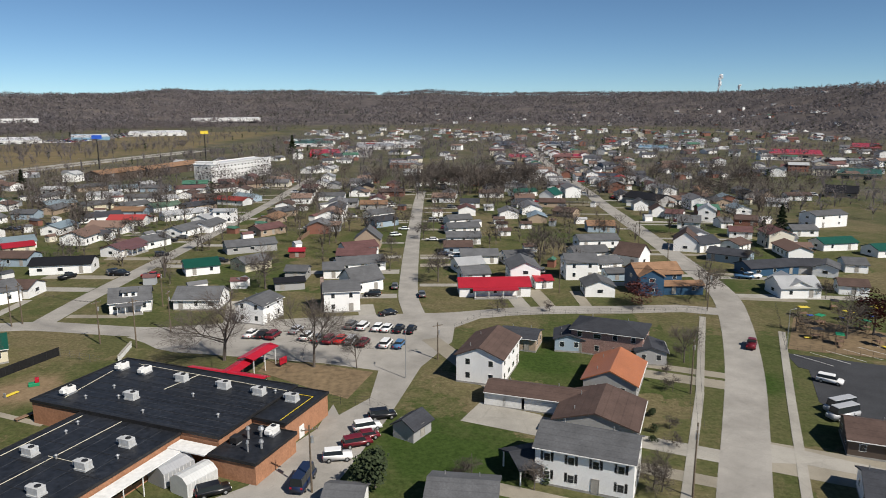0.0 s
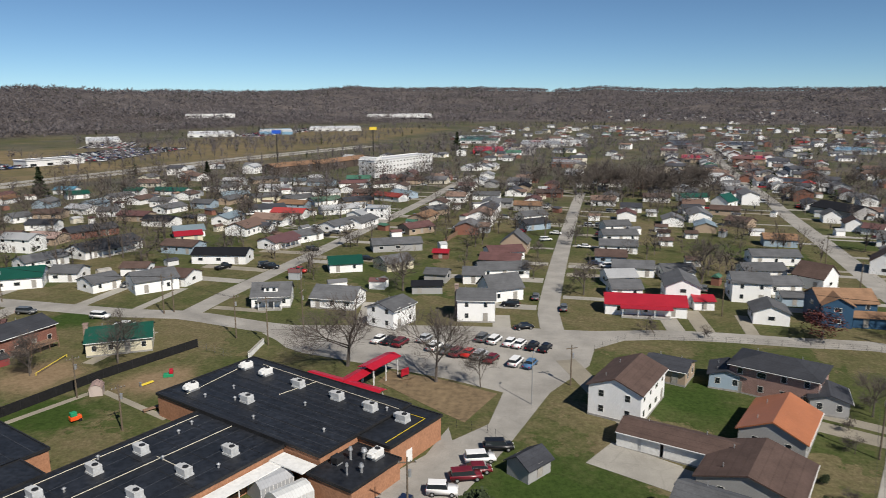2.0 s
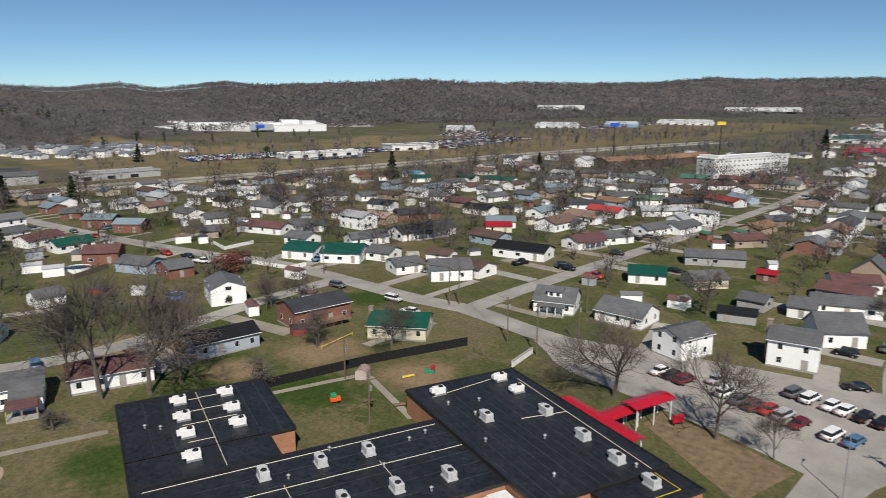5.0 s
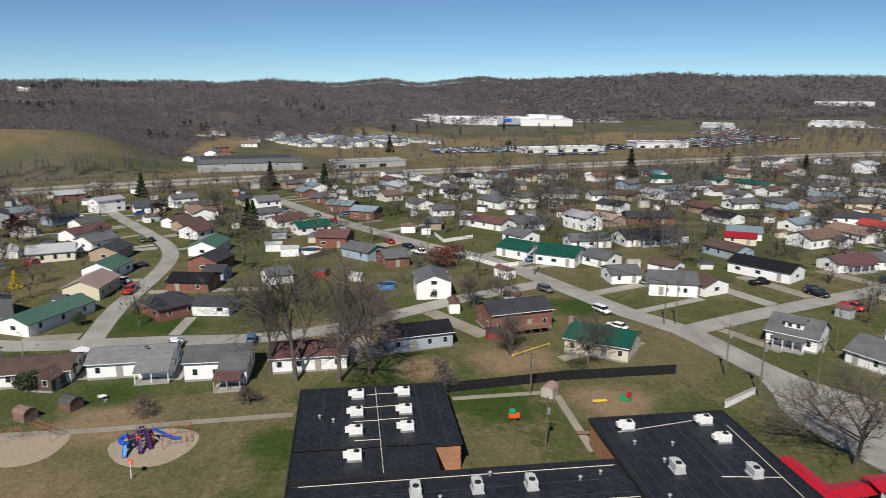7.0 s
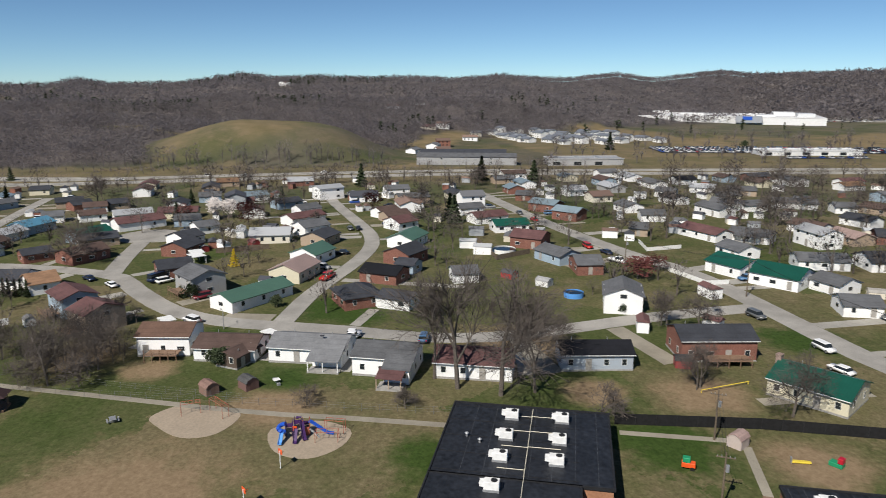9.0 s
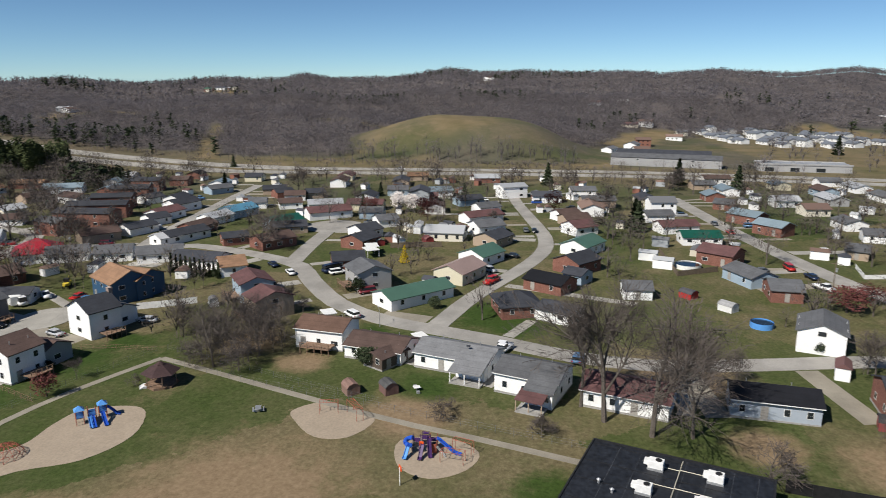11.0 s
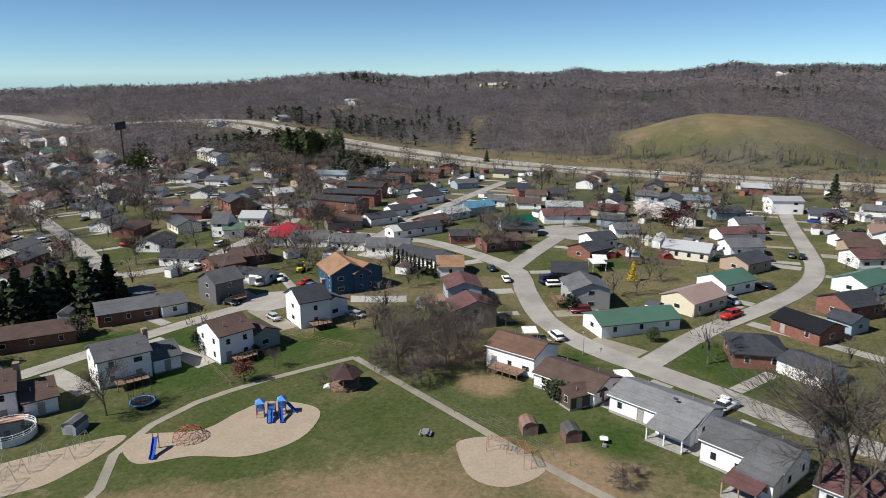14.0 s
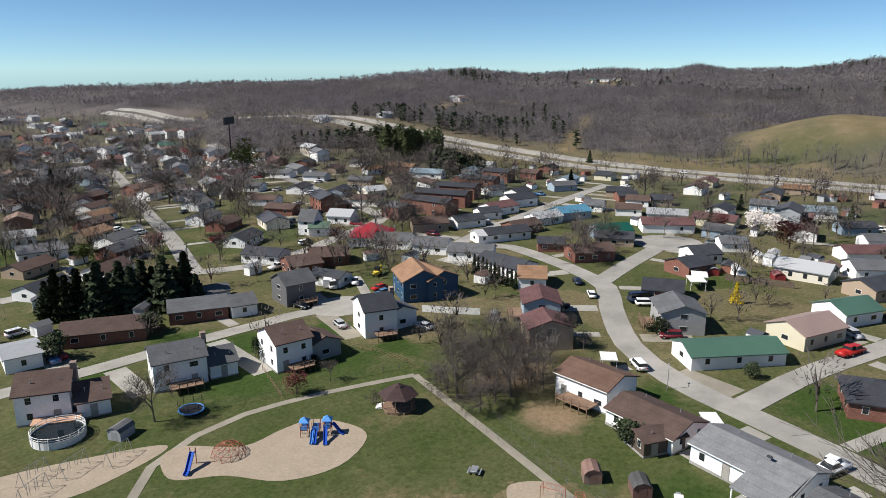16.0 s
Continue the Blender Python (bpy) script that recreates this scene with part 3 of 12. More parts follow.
WINDOWS = {k: (window_mesh(*s), pane_mesh(*s)) for k, s in (("tall", (0.85, 1.1)), ("wide", (1.45, 0.9)), ("small", (0.8, 0.8)))}
def far_window_mesh(w, h):
    bm = boxes((-w / 2 - 0.08, w / 2 + 0.08, -0.03, 0.02, -0.08, h + 0.08), (-w / 2, w / 2, -0.05, 0.0, 0, h))
    me = mesh_of(bm, "window", [M_WHITE, M_GLASS])
    for i, f in enumerate(me.polygons):
        f.material_index = 1 if i >= 6 else 0
    return me


FAR_WINDOWS = {k: far_window_mesh(*s) for k, s in (("tall", (0.85, 1.1)), ("wide", (1.45, 0.9)), ("small", (0.8, 0.8)))}
ME_SHUTTER = mesh_of(boxes((-0.2, 0.2, 0, 0.05, 0, 1.4)), "shutter", [M_SHUTTER])
ME_DOOR = mesh_of(boxes((-0.46, 0.46, -0.02, 0.04, 0, 2.05), (-0.56, -0.46, -0.02, 0.07, 0, 2.15), (0.46, 0.56, -0.02, 0.07, 0, 2.15), (-0.56, 0.56, -0.02, 0.07, 2.05, 2.15)), "door", [plain("door_paint", (0.36, 0.34, 0.31), 0.5, 0, 3, 0.2, 0)])
_gd = boxes((-2.4, 2.4, -0.02, 0.03, 0, 2.1))
for _i in range(1, 4):
    box(_gd, -2.4, 2.4, 0.03, 0.045, _i * 0.525 - 0.02, _i * 0.525 + 0.02)
ME_GARAGE = mesh_of(_gd, "garage_door", [M_WHITE])
house_state = {"last": None}
HOMES = []
rng = random.Random(11)


def gable_walls(L, W, e, p, low=-0.7):
    bm = bmesh.new()
    prof = [(-W / 2, low), (W / 2, low), (W / 2, e), (0, e + W / 2 * p), (-W / 2, e)]
    a = [bm.verts.new((-L / 2, y, z)) for y, z in prof]
    b = [bm.verts.new((L / 2, y, z)) for y, z in prof]
    bm.faces.new(a[::-1])
    bm.faces.new(b)
    for i in range(5):
        if i not in (2, 3):
            bm.faces.new((a[i], a[(i + 1) % 5], b[(i + 1) % 5], b[i]))
    bmesh.ops.recalc_face_normals(bm, faces=bm.faces[:])
    return bm


def gable_roof(L, W, e, p, over=0.45, th=0.2):
    bm = bmesh.new()
    hw, hl = W / 2 + over, L / 2 + 0.35
    zl, zr = e - over * p, e + W / 2 * p
    prof = [(-hw, zl + 0.03), (0, zr + 0.03), (hw, zl + 0.03), (hw, zl + 0.03 + th), (0, zr + 0.03 + th * 1.1), (-hw, zl + 0.03 + th)]
    a = [bm.verts.new((-hl, y, z)) for y, z in prof]
    b = [bm.verts.new((hl, y, z)) for y, z in prof]
    for q in ((0, 1, 4, 5), (1, 2, 3, 4)):
        bm.faces.new([a[i] for i in q])
        bm.faces.new([b[i] for i in q][::-1])
    for i in range(6):
        bm.faces.new((a[i], b[i], b[(i + 1) % 6], a[(i + 1) % 6]))
    bmesh.ops.recalc_face_normals(bm, faces=bm.faces[:])
    return bm


def hip_roof(L, W, e, p, over=0.5, th=0.2):
    bm = bmesh.new()
    hl, hw = L / 2 + over, W / 2 + over
    z0, z1 = e - 0.05, e + hw * p
    r = max(0.3, hl - hw)
    lo = [bm.verts.new((x, y, z0)) for x, y in ((-hl, -hw), (hl, -hw), (hl, hw), (-hl, hw))]
    ev = [bm.verts.new((x, y, z0 + th)) for x, y in ((-hl, -hw), (hl, -hw), (hl, hw), (-hl, hw))]
    t = [bm.verts.new((-r, 0, z1 + th)), bm.verts.new((r, 0, z1 + th))]
    bm.faces.new(lo[::-1])
    for i in range(4):
        bm.faces.new((lo[i], lo[(i + 1) % 4], ev[(i + 1) % 4], ev[i]))
    bm.faces.new((ev[0], ev[1], t[1], t[0]))
    bm.faces.new((ev[1], ev[2], t[1]))
    bm.faces.new((ev[2], ev[3], t[0], t[1]))
    bm.faces.new((ev[3], ev[0], t[0]))
    bmesh.ops.recalc_face_normals(bm, faces=bm.faces[:])
    return bm


def put_window(kind, par, m, shutters=False, far=False):
    if far:
        part("window", FAR_WINDOWS[kind], None, par, m=m)
        return
    w = part("window", WINDOWS[kind][0], None, par, m=m)
    part("pane", WINDOWS[kind][1], None, w)
    if shutters:
        for s in (-0.72, 0.72):
            part("shutter", ME_SHUTTER, None, par, "black louvred shutter", m=m @ Matrix.Translation((s, 0, -0.03)))


def house(x, y, ang, L, W, e, p, roof, wall, add=False, hip=False, metal=0, chimney=0, porch=0, dormer=0, deck=0, garage=0, shed=0, flats=0, solar=0, shutters=0, porch_only=0):
    """A house, or a wing added to the house before it: ridge along the angle, L by W, eaves at e, roof pitch p."""
    rc, rn = ROOFS[roof]
    wc, wnm = WALLS[wall]
    if metal and "shingle" in rn:
        rn = rn.replace("shingle", "metal")
    f = rng.uniform(0.85, 1.12)
    rc = tuple(min(1, v * f) for v in rc)
    pm = pose(x, y, land(x, y), 0, 0, ang)
    two = e > 4.3
    if add and house_state["last"] is not None:
        home = house_state["last"]
        base = home.matrix_basis.inverted() @ pm
    else:
        kind = "shed" if shed else "block of flats" if flats else "house"
        label = "%s %s %s with a %s roof" % ("small" if shed else "two-storey" if two else "single-storey", wnm, kind, rn)
        home = thing("garden_shed" if shed else "apartment_block" if flats else "house", label, "shed" if shed else "apartment block" if flats else "house", pm, group="" if shed else "houses on the valley floor")
        base = Matrix.Identity(4)
        house_state["last"] = home
        HOMES.append(home)
    near = math.hypot(x + 20, y - 55) < 135
    wm = M_BRICKHOUSE if wall in ("k", "p") else M_SIDING
    if porch_only:
        bm = bmesh.new()
        for sx in (-1, 1):
            for sy in (-1, 1):
                box(bm, sx * (L / 2 - 0.2) - 0.09, sx * (L / 2 - 0.2) + 0.09, sy * (W / 2 - 0.2) - 0.09, sy * (W / 2 - 0.2) + 0.09, -0.3, e + 0.1)
        part("porch_posts", bm, M_PAINT, home, colour=wc, m=base)
    else:
        bm = boxes((-L / 2, L / 2, -W / 2, W / 2, -0.7, e + 0.1)) if hip else gable_walls(L, W, e, p)
        part("wall", bm, wm, home, colour=wc, m=base)
    part("roof", hip_roof(L, W, e, p) if hip else gable_roof(L, W, e, p), M_TIN if ("metal" in rn) else M_ROOF, home, colour=rc, m=base)
    if porch_only:
        return
    if near and not shed:
        part("foundation", boxes((-L / 2 - 0.04, L / 2 + 0.04, -W / 2 - 0.04, W / 2 + 0.04, -0.75, 0.3)), M_FOUND, home, m=base)
    # openings along both long walls and the ends
    floors = (1.05, 3.75) if two else (1.15,)
    n = max(1, int(L / 3.1)) if near else min(3 if math.hypot(x + 20, y - 55) < 240 else 2, max(1, int(L / 4)))
    away = math.hypot(x + 20, y - 55) > 240
    for side in (-1, 1):
        turn = pose(0, side * W / 2, 0, 0, 0, 180 if side > 0 else 0)
        door_at = rng.randrange(n) if not shed else 0
        for fl, zf in enumerate(floors):
            for i in range(n):
                u = (i + 0.5) / n * L - L / 2
                m = base @ turn @ Matrix.Translation((u * -side, 0, zf))
                if fl == 0 and (i == door_at or (garage > i and garage > 1 and side < 0)) and (near or side < 0):
                    if garage and side < 0 and L > 6:
                        part("garage_door", ME_GARAGE, None, home, "white panelled garage door", m=m @ Matrix.Translation((0, -0.02, -0.95)) @ Matrix.Diagonal((min(1, L / 6) * (0.8 if garage > 1 else 1), -1, 1, 1)))
                    else:
                        part("door", ME_DOOR, None, home, m=m @ Matrix.Translation((0, -0.02, -0.9)) @ Matrix.Diagonal((1, -1, 1, 1)))
                    continue
                if shed or (away and side > 0 and i % 2):
                    continue
                put_window(rng.choice(("tall", "tall", "wide")) if not shutters else "tall", home, m, bool(shutters), not near)
    if not shed:
        for s in (-1, 1):
            if away and (s > 0 or L < 13) and not two:
                continue
            turn = pose(s * L / 2, 0, 0, 0, 0, 90 * s)
            for zf in floors:
                for u in ((-W / 4, W / 4) if near or W > 9 else (0,)):
                    put_window("tall" if near else "wide", home, base @ turn @ Matrix.Translation((u, 0, zf)), False, not near)
    if chimney:
        part("chimney", boxes((-L / 2 - 0.75, -L / 2 + 0.15, -0.55, 0.55, -0.6, e + W / 2 * p + 0.9), (-L / 2 - 0.82, -L / 2 + 0.22, -0.62, 0.62, e + W / 2 * p + 0.9, e + W / 2 * p + 1.05)), M_BRICKHOUSE, home, "square masonry chimney", colour=(0.27, 0.2, 0.17), m=base)
    if near and not shed:
        for u in (0.22, -0.3):
            bm = bmesh.new()
            tube(bm, (u * L, 0.28 * W, e + 0.2 * W * p), (u * L, 0.28 * W, e + W / 2 * p * 0.56 + 0.65), 0.07, n=8)
            part("vent_pipe", bm, M_METAL, home, m=base)
        # a gutter under the eaves
        for s in (-1,):
            yy = s * (W / 2 + 0.5)
            z = e - 0.45 * p + 0.06
            part("gutter", boxes((-L / 2 - 0.3, L / 2 + 0.3, yy - 0.06, yy + 0.06, z, z + 0.12)), M_WHITE, home, m=base)
    # decks and panels face the playing field
    yard = base if math.sin(radians(ang)) * (-70 - x) - math.cos(radians(ang)) * (30 - y) > 0 else base @ Matrix.Rotation(math.pi, 4, "Z")
    if solar:
        bm = bmesh.new()
        box(bm, -L * 0.36, L * 0.36, -W * 0.36, W * 0.02, 0.0, 0.08)
        part("solar_panel", bm, M_SOLAR, home, "black solar panels on the roof slope", m=yard @ Matrix.Translation((0, -W * 0.1, e + W / 2 * p * 0.66 + 0.42)) @ pose(0, 0, 0, math.degrees(math.atan(p))))
    if dormer:
        dm = base @ Matrix.Translation((0, -W * 0.2, e + W / 2 * p * 0.35))
        part("dormer_wall", gable_walls(3.4, 3.0, 1.3, 0.35, -0.4), M_SIDING, home, colour=wc, m=dm)
        part("dormer_roof", gable_roof(3.4, 3.0, 1.3, 0.35, 0.3, 0.15), M_ROOF, home, colour=rc, m=dm)
        for u in (-0.8, 0.8):
            put_window("small", home, dm @ Matrix.Translation((u, -1.52, 0.25)))
    if porch:
        bm = boxes((-L * 0.3, L * 0.3, -W / 2 - 2.3, -W / 2, -0.5, 0.35))
        part("porch_floor", bm, M_FOUND, home, m=base)
        bm = bmesh.new()
        box(bm, -L * 0.32, L * 0.32, -2.5, 0, 0, 0.14)
        part("porch_roof", bm, M_TIN if "metal" in rn else M_ROOF, home, colour=rc, m=base @ Matrix.Translation((0, -W / 2 + 0.1, min(e, 2.75) - 0.05)) @ pose(0, 0, 0, 9))
        for u in (-0.29, -0.1, 0.1, 0.29):
            part("porch_post", boxes((u * L - 0.09, u * L + 0.09, -W / 2 - 2.2, -W / 2 - 2.02, 0.35, 2.3)), M_WHITE, home, m=base)
    if deck:
        h = 1.4 if e > 4 else 0.7
        part("deck", boxes((-L * 0.25, L * 0.35, -W / 2 - 3.2, -W / 2 - 0.02, h - 0.15, h)), M_DECK, home, "weathered wooden deck", m=yard)
        for i in range(5):
            u = L * (-0.25 + 0.15 * i)
            part("deck_post", boxes((u - 0.06, u + 0.06, -W / 2 - 3.2, -W / 2 - 3.08, -0.5, h + 1.0)), M_DECK, home, m=yard)
        part("deck_rail", boxes((-L * 0.25, L * 0.35, -W / 2 - 3.2, -W / 2 - 3.12, h + 0.92, h + 1.0), (-L * 0.25, L * 0.35, -W / 2 - 3.2, -W / 2 - 3.14, h + 0.45, h + 0.5)), M_DECK, home, m=yard)


def lean_to(u0, u1, y0, z0, y1, z1, wall_y, roof, wall, posts=1):
    """A wing under one long slope that runs down from the ridge of the house before it, open on posts in front."""
    home = house_state["last"]
    rc, rn = ROOFS[roof]
    bm = bmesh.new()
    top = [bm.verts.new(v) for v in ((u0, y0, z0), (u1, y0, z0), (u1, y1, z1), (u0, y1, z1))]
    low = [bm.verts.new((v.co.x, v.co.y, v.co.z - 0.22)) for v in top]
    bm.faces.new(top)
    bm.faces.new(low[::-1])
    for i in range(4):
        bm.faces.new((top[i], low[i], low[(i + 1) % 4], top[(i + 1) % 4]))
    bmesh.ops.recalc_face_normals(bm, faces=bm.faces[:])
    part("wing_roof", bm, M_ROOF, home, colour=rc)
    if y0 - wall_y > 0.5:
        zw = z0 + (z1 - z0) * (wall_y - y0) / (y1 - y0) - 0.25
        bm = bmesh.new()
        a = [bm.verts.new((u0 + 0.3, y, z)) for y, z in ((y0 - 0.3, -0.7), (wall_y, -0.7), (wall_y, zw), (y0 - 0.3, z0 - 0.3))]
        b = [bm.verts.new((u1 - 0.3, v.co.y, v.co.z)) for v in a]
        bm.faces.new(a)
        bm.faces.new(b[::-1])
        for i in range(3):
            bm.faces.new((a[i], a[i + 1], b[i + 1], b[i]))
        bmesh.ops.recalc_face_normals(bm, faces=bm.faces[:])
        part("wing_wall", bm, M_SIDING, home, colour=WALLS[wall][0])
        for k in (0.25, 0.75):
            put_window("small", home, Matrix.Translation((u0 + (u1 - u0) * k, wall_y, 1.2)))
    if posts:
        for k in (0.04, 0.5, 0.96):
            u = u0 + (u1 - u0) * k
            part("porch_post", boxes((u - 0.08, u + 0.08, y1 + 0.15, y1 + 0.31, -0.5, z1 - 0.2)), M_PAINT, home, colour=WALLS[wall][0])
        part("porch_floor", boxes((u0 + 0.1, u1 - 0.1, y1 + 0.1, wall_y - 0.02, -0.5, 0.25)), M_FOUND, home)


house(9.0, 131.8, 71, 13.9, 9.0, 5.4, 0.40, 'b', 'w')
house(17.1, 146.8, -19, 7.7, 7.0, 2.8, 0.30, 'd', 't', add=True)
house(35.9, 144.4, -24, 14.8, 9.5, 5.2, 0.30, 'd', 'p', hip=True)
house(27.4, 146.1, 80, 7.0, 6.0, 2.8, 0.30, 'd', 'b', add=True)
house(42.8, 138.9, 80, 7.0, 6.0, 2.8, 0.30, 'd', 'g', add=True)
house(32.4, 125.5, 68, 13.1, 9.5, 3.0, 0.45, 'o', 'g', metal=1)
house(16.4, 116.6, -19, 16.8, 6.0, 2.6, 0.35, 'b', 'g', garage=4)
house(26.0, 108.8, 69, 12.3, 13.0, 2.8, 0.30, 'b', 'g', add=True)
house(20.8, 92.6, -22, 13.6, 8.5, 5.6, 0.45, 'g', 'w', shutters=1)
house(12.0, 93.7, 20, 5.0, 6.0, 2.6, 0.35, 'd', 'w', add=True, porch_only=1)
house(67.1, 101.9, -22, 7.9, 9.0, 2.8, 0.36, 'b', 'd')
house(59.1, 85.9, -23, 5.2, 9.0, 2.8, 0.36, 'd', 'w')
house(-5.0, 105.4, 57, 5.0, 4.0, 2.2, 0.60, 'd', 'g', shed=1)
house(-12.9, 84.8, -7, 5.0, 4.5, 2.2, 0.40, 'g', 'w', shed=1)
house(2.6, 84.4, -8, 9.0, 8.0, 2.8, 0.36, 'g', 'w')
house(-79.1, 172.5, 20, 9.6, 9.0, 3.0, 0.55, 'g', 'w', dormer=1, porch=1)
house(-62.2, 175.4, 0, 11.5, 9.0, 2.7, 0.50, 'g', 'w')
house(-44.4, 164.2, 72, 9.0, 7.5, 4.6, 0.35, 'g', 'w')
house(-25.9, 173.6, 10, 8.9, 8.0, 5.4, 0.45, 'g', 'w', chimney=1)
house(-23.0, 191.9, 36, 9.6, 8.0, 3.4, 0.75, 'g', 'w')
house(-33.1, 207.3, 9, 6.0, 8.0, 2.7, 0.36, 'g', 'w')
house(-26.2, 215.7, 20, 14.8, 8.0, 2.7, 0.36, 'g', 'w')
house(-28.4, 227.6, 1, 12.5, 8.0, 2.7, 0.36, 'r', 'g')
house(-29.4, 239.8, 27, 11.8, 8.0, 2.7, 0.36, 'r', 'w')
house(-27.1, 252.0, 90, 9.0, 9.0, 3.5, 0.80, 'g', 't')
house(-29.5, 320.5, 38, 12.4, 8.0, 2.7, 0.36, 'g', 'w')
house(-26.3, 298.4, 43, 12.2, 8.0, 2.7, 0.36, 'd', 'b')
house(-43.3, 192.6, 16, 8.2, 5.0, 2.3, 0.30, 'k', 'g', shed=1)
house(-43.4, 205.2, -2, 6.4, 6.0, 2.5, 0.36, 'g', 'g')
house(-74.5, 211.2, 27, 9.9, 8.5, 2.7, 0.36, 'G', 'w', metal=1)
house(-60.5, 216.6, 50, 9.7, 8.0, 2.7, 0.36, 'g', 'c')
house(-68.1, 243.7, 27, 17.2, 8.0, 2.7, 0.36, 'g', 'g')
house(-70.4, 277.6, 52, 12.2, 8.0, 2.7, 0.36, 'r', 't')
house(-74.9, 305.5, 82, 15.3, 8.0, 2.7, 0.36, 't', 't')
house(-75.1, 326.9, 56, 11.4, 8.0, 2.7, 0.36, 'g', 't')
house(-49.4, 234.0, 6, 5.0, 4.0, 2.2, 0.36, 'R', 'k', shed=1)
house(-116.9, 212.3, 11, 17.4, 8.5, 3.0, 0.36, 'k', 'w')
house(-110.6, 239.7, 77, 14.4, 8.0, 2.7, 0.36, 'r', 'w', metal=1, porch=1)
house(-106.5, 252.0, 65, 11.6, 8.0, 2.7, 0.36, 'g', 'w')
house(-154.2, 250.1, 40, 11.2, 8.0, 2.7, 0.36, 'B', 'w', metal=1)
house(-148.5, 241.1, 41, 9.7, 6.0, 2.6, 0.36, 'R', 'c')
house(-102.4, 278.5, 73, 18.1, 8.0, 2.7, 0.36, 'g', 'w')
house(-96.7, 287.2, 81, 14.7, 8.0, 2.7, 0.36, 'g', 'w')
house(-119.6, 319.1, 40, 17.7, 8.0, 2.7, 0.36, 'l', 'w')
house(-96.5, 309.2, 5, 9.0, 8.0, 5.2, 0.15, 'l', 'w')
house(-103.4, 307.0, 75, 13.9, 8.0, 2.7, 0.36, 'l', 'w')
house(-153.3, 313.2, 42, 15.7, 8.0, 2.7, 0.36, 'd', 'w')
house(-175.7, 354.2, 47, 15.4, 8.0, 2.7, 0.36, 'g', 'c')
house(-155.9, 351.2, 56, 15.4, 8.0, 2.7, 0.36, 'g', 'w')
house(-138.6, 346.5, 54, 15.8, 8.0, 2.7, 0.36, 'G2', 'w')
house(-122.6, 349.5, 52, 16.4, 8.0, 2.7, 0.36, 'd', 't')
house(-110.6, 370.6, -25, 18.5, 8.0, 2.7, 0.36, 'R2', 'w')
house(-107.5, 385.1, -34, 14.6, 8.0, 2.7, 0.36, 'B', 'b')
house(-220.4, 392.3, 80, 16.7, 8.0, 2.7, 0.36, 'g', 'w')
house(-221.4, 441.0, 51, 19.4, 8.0, 2.7, 0.36, 'g', 't')
house(-196.6, 433.9, 13, 16.3, 8.0, 2.7, 0.36, 'B', 'w')
house(-190.9, 395.8, 5, 17.7, 8.0, 2.7, 0.36, 'l', 'w')
house(-177.0, 433.5, 2, 16.9, 8.0, 2.7, 0.36, 'g', 'b')
house(-154.5, 429.3, 27, 17.6, 8.0, 2.7, 0.36, 'r', 'w')
house(-135.7, 431.4, 49, 17.9, 8.0, 2.7, 0.36, 'b', 'w')
house(-165.3, 384.5, 5, 15.6, 8.0, 2.7, 0.36, 'g', 'w')
house(-196.9, 359.0, 49, 14.9, 8.0, 2.7, 0.36, 'B', 't')
house(-148.6, 378.6, 46, 8.5, 8.0, 2.7, 0.36, 'l', 'w')
house(-129.7, 383.8, 3, 13.0, 8.0, 2.7, 0.36, 'b', 'k')
house(-123.7, 455.1, 42, 14.5, 8.0, 2.7, 0.36, 'b', 't')
house(-132.6, 174.1, 69, 8.2, 8.0, 2.7, 0.36, 'g', 'w')
house(-118.2, 177.6, 51, 11.6, 9.5, 3.4, 0.40, 'g', 'w')
house(-116.1, 185.2, -2, 12.1, 8.0, 2.7, 0.36, 'b', 'w')
house(-169.7, 167.4, 21, 11.1, 11.0, 3.0, 0.30, 'G', 'w', metal=1)
house(-156.9, 172.4, 33, 12.4, 11.0, 3.2, 0.35, 'G', 'w', add=True, metal=1)
house(-148.5, 181.3, 14, 8.2, 8.0, 2.7, 0.36, 'g', 'w')
house(-169.9, 193.6, 71, 13.6, 8.0, 2.7, 0.36, 'g', 'w')
house(-164.4, 216.0, 78, 23.2, 10.0, 2.8, 0.40, 'd', 'w', porch=1)
house(-213.0, 183.7, 17, 16.2, 8.0, 2.7, 0.36, 'r', 'w')
house(-205.4, 196.2, 40, 12.9, 8.0, 2.7, 0.36, 'g', 'w', porch=1)
house(-194.9, 212.4, 1, 12.7, 8.0, 4.8, 0.36, 'l', 'w')
house(-196.9, 226.1, 4, 11.9, 8.0, 2.7, 0.36, 'pk', 't')
house(-192.1, 242.4, 61, 18.0, 9.0, 2.8, 0.36, 'd', 'k')
house(-132.9, 191.1, 14, 7.9, 6.0, 2.6, 0.36, 'b', 'w')
house(-262.7, 254.1, 59, 16.9, 8.0, 2.7, 0.36, 'g', 'w')
house(-249.4, 266.5, 71, 8.4, 8.0, 2.7, 0.36, 'g', 'w')
house(-243.3, 278.4, 15, 12.9, 8.0, 2.7, 0.36, 'b', 't')
house(-240.1, 294.6, -7, 13.3, 8.0, 2.7, 0.36, 'l', 'w')
house(-221.5, 289.7, 25, 8.9, 8.0, 2.7, 0.36, 'g', 'w')
house(-200.0, 280.5, 1, 14.4, 8.0, 2.7, 0.36, 'r', 't')
house(-200.3, 305.8, 79, 13.9, 8.0, 2.7, 0.36, 'g', 'w')
house(-285.1, 343.3, 57, 11.7, 8.0, 2.7, 0.36, 'G', 'w')
house(-254.4, 339.4, 69, 12.6, 8.0, 2.7, 0.36, 'g', 'w')
house(-264.3, 365.4, 8, 10.9, 8.0, 2.7, 0.36, 'G', 'w')
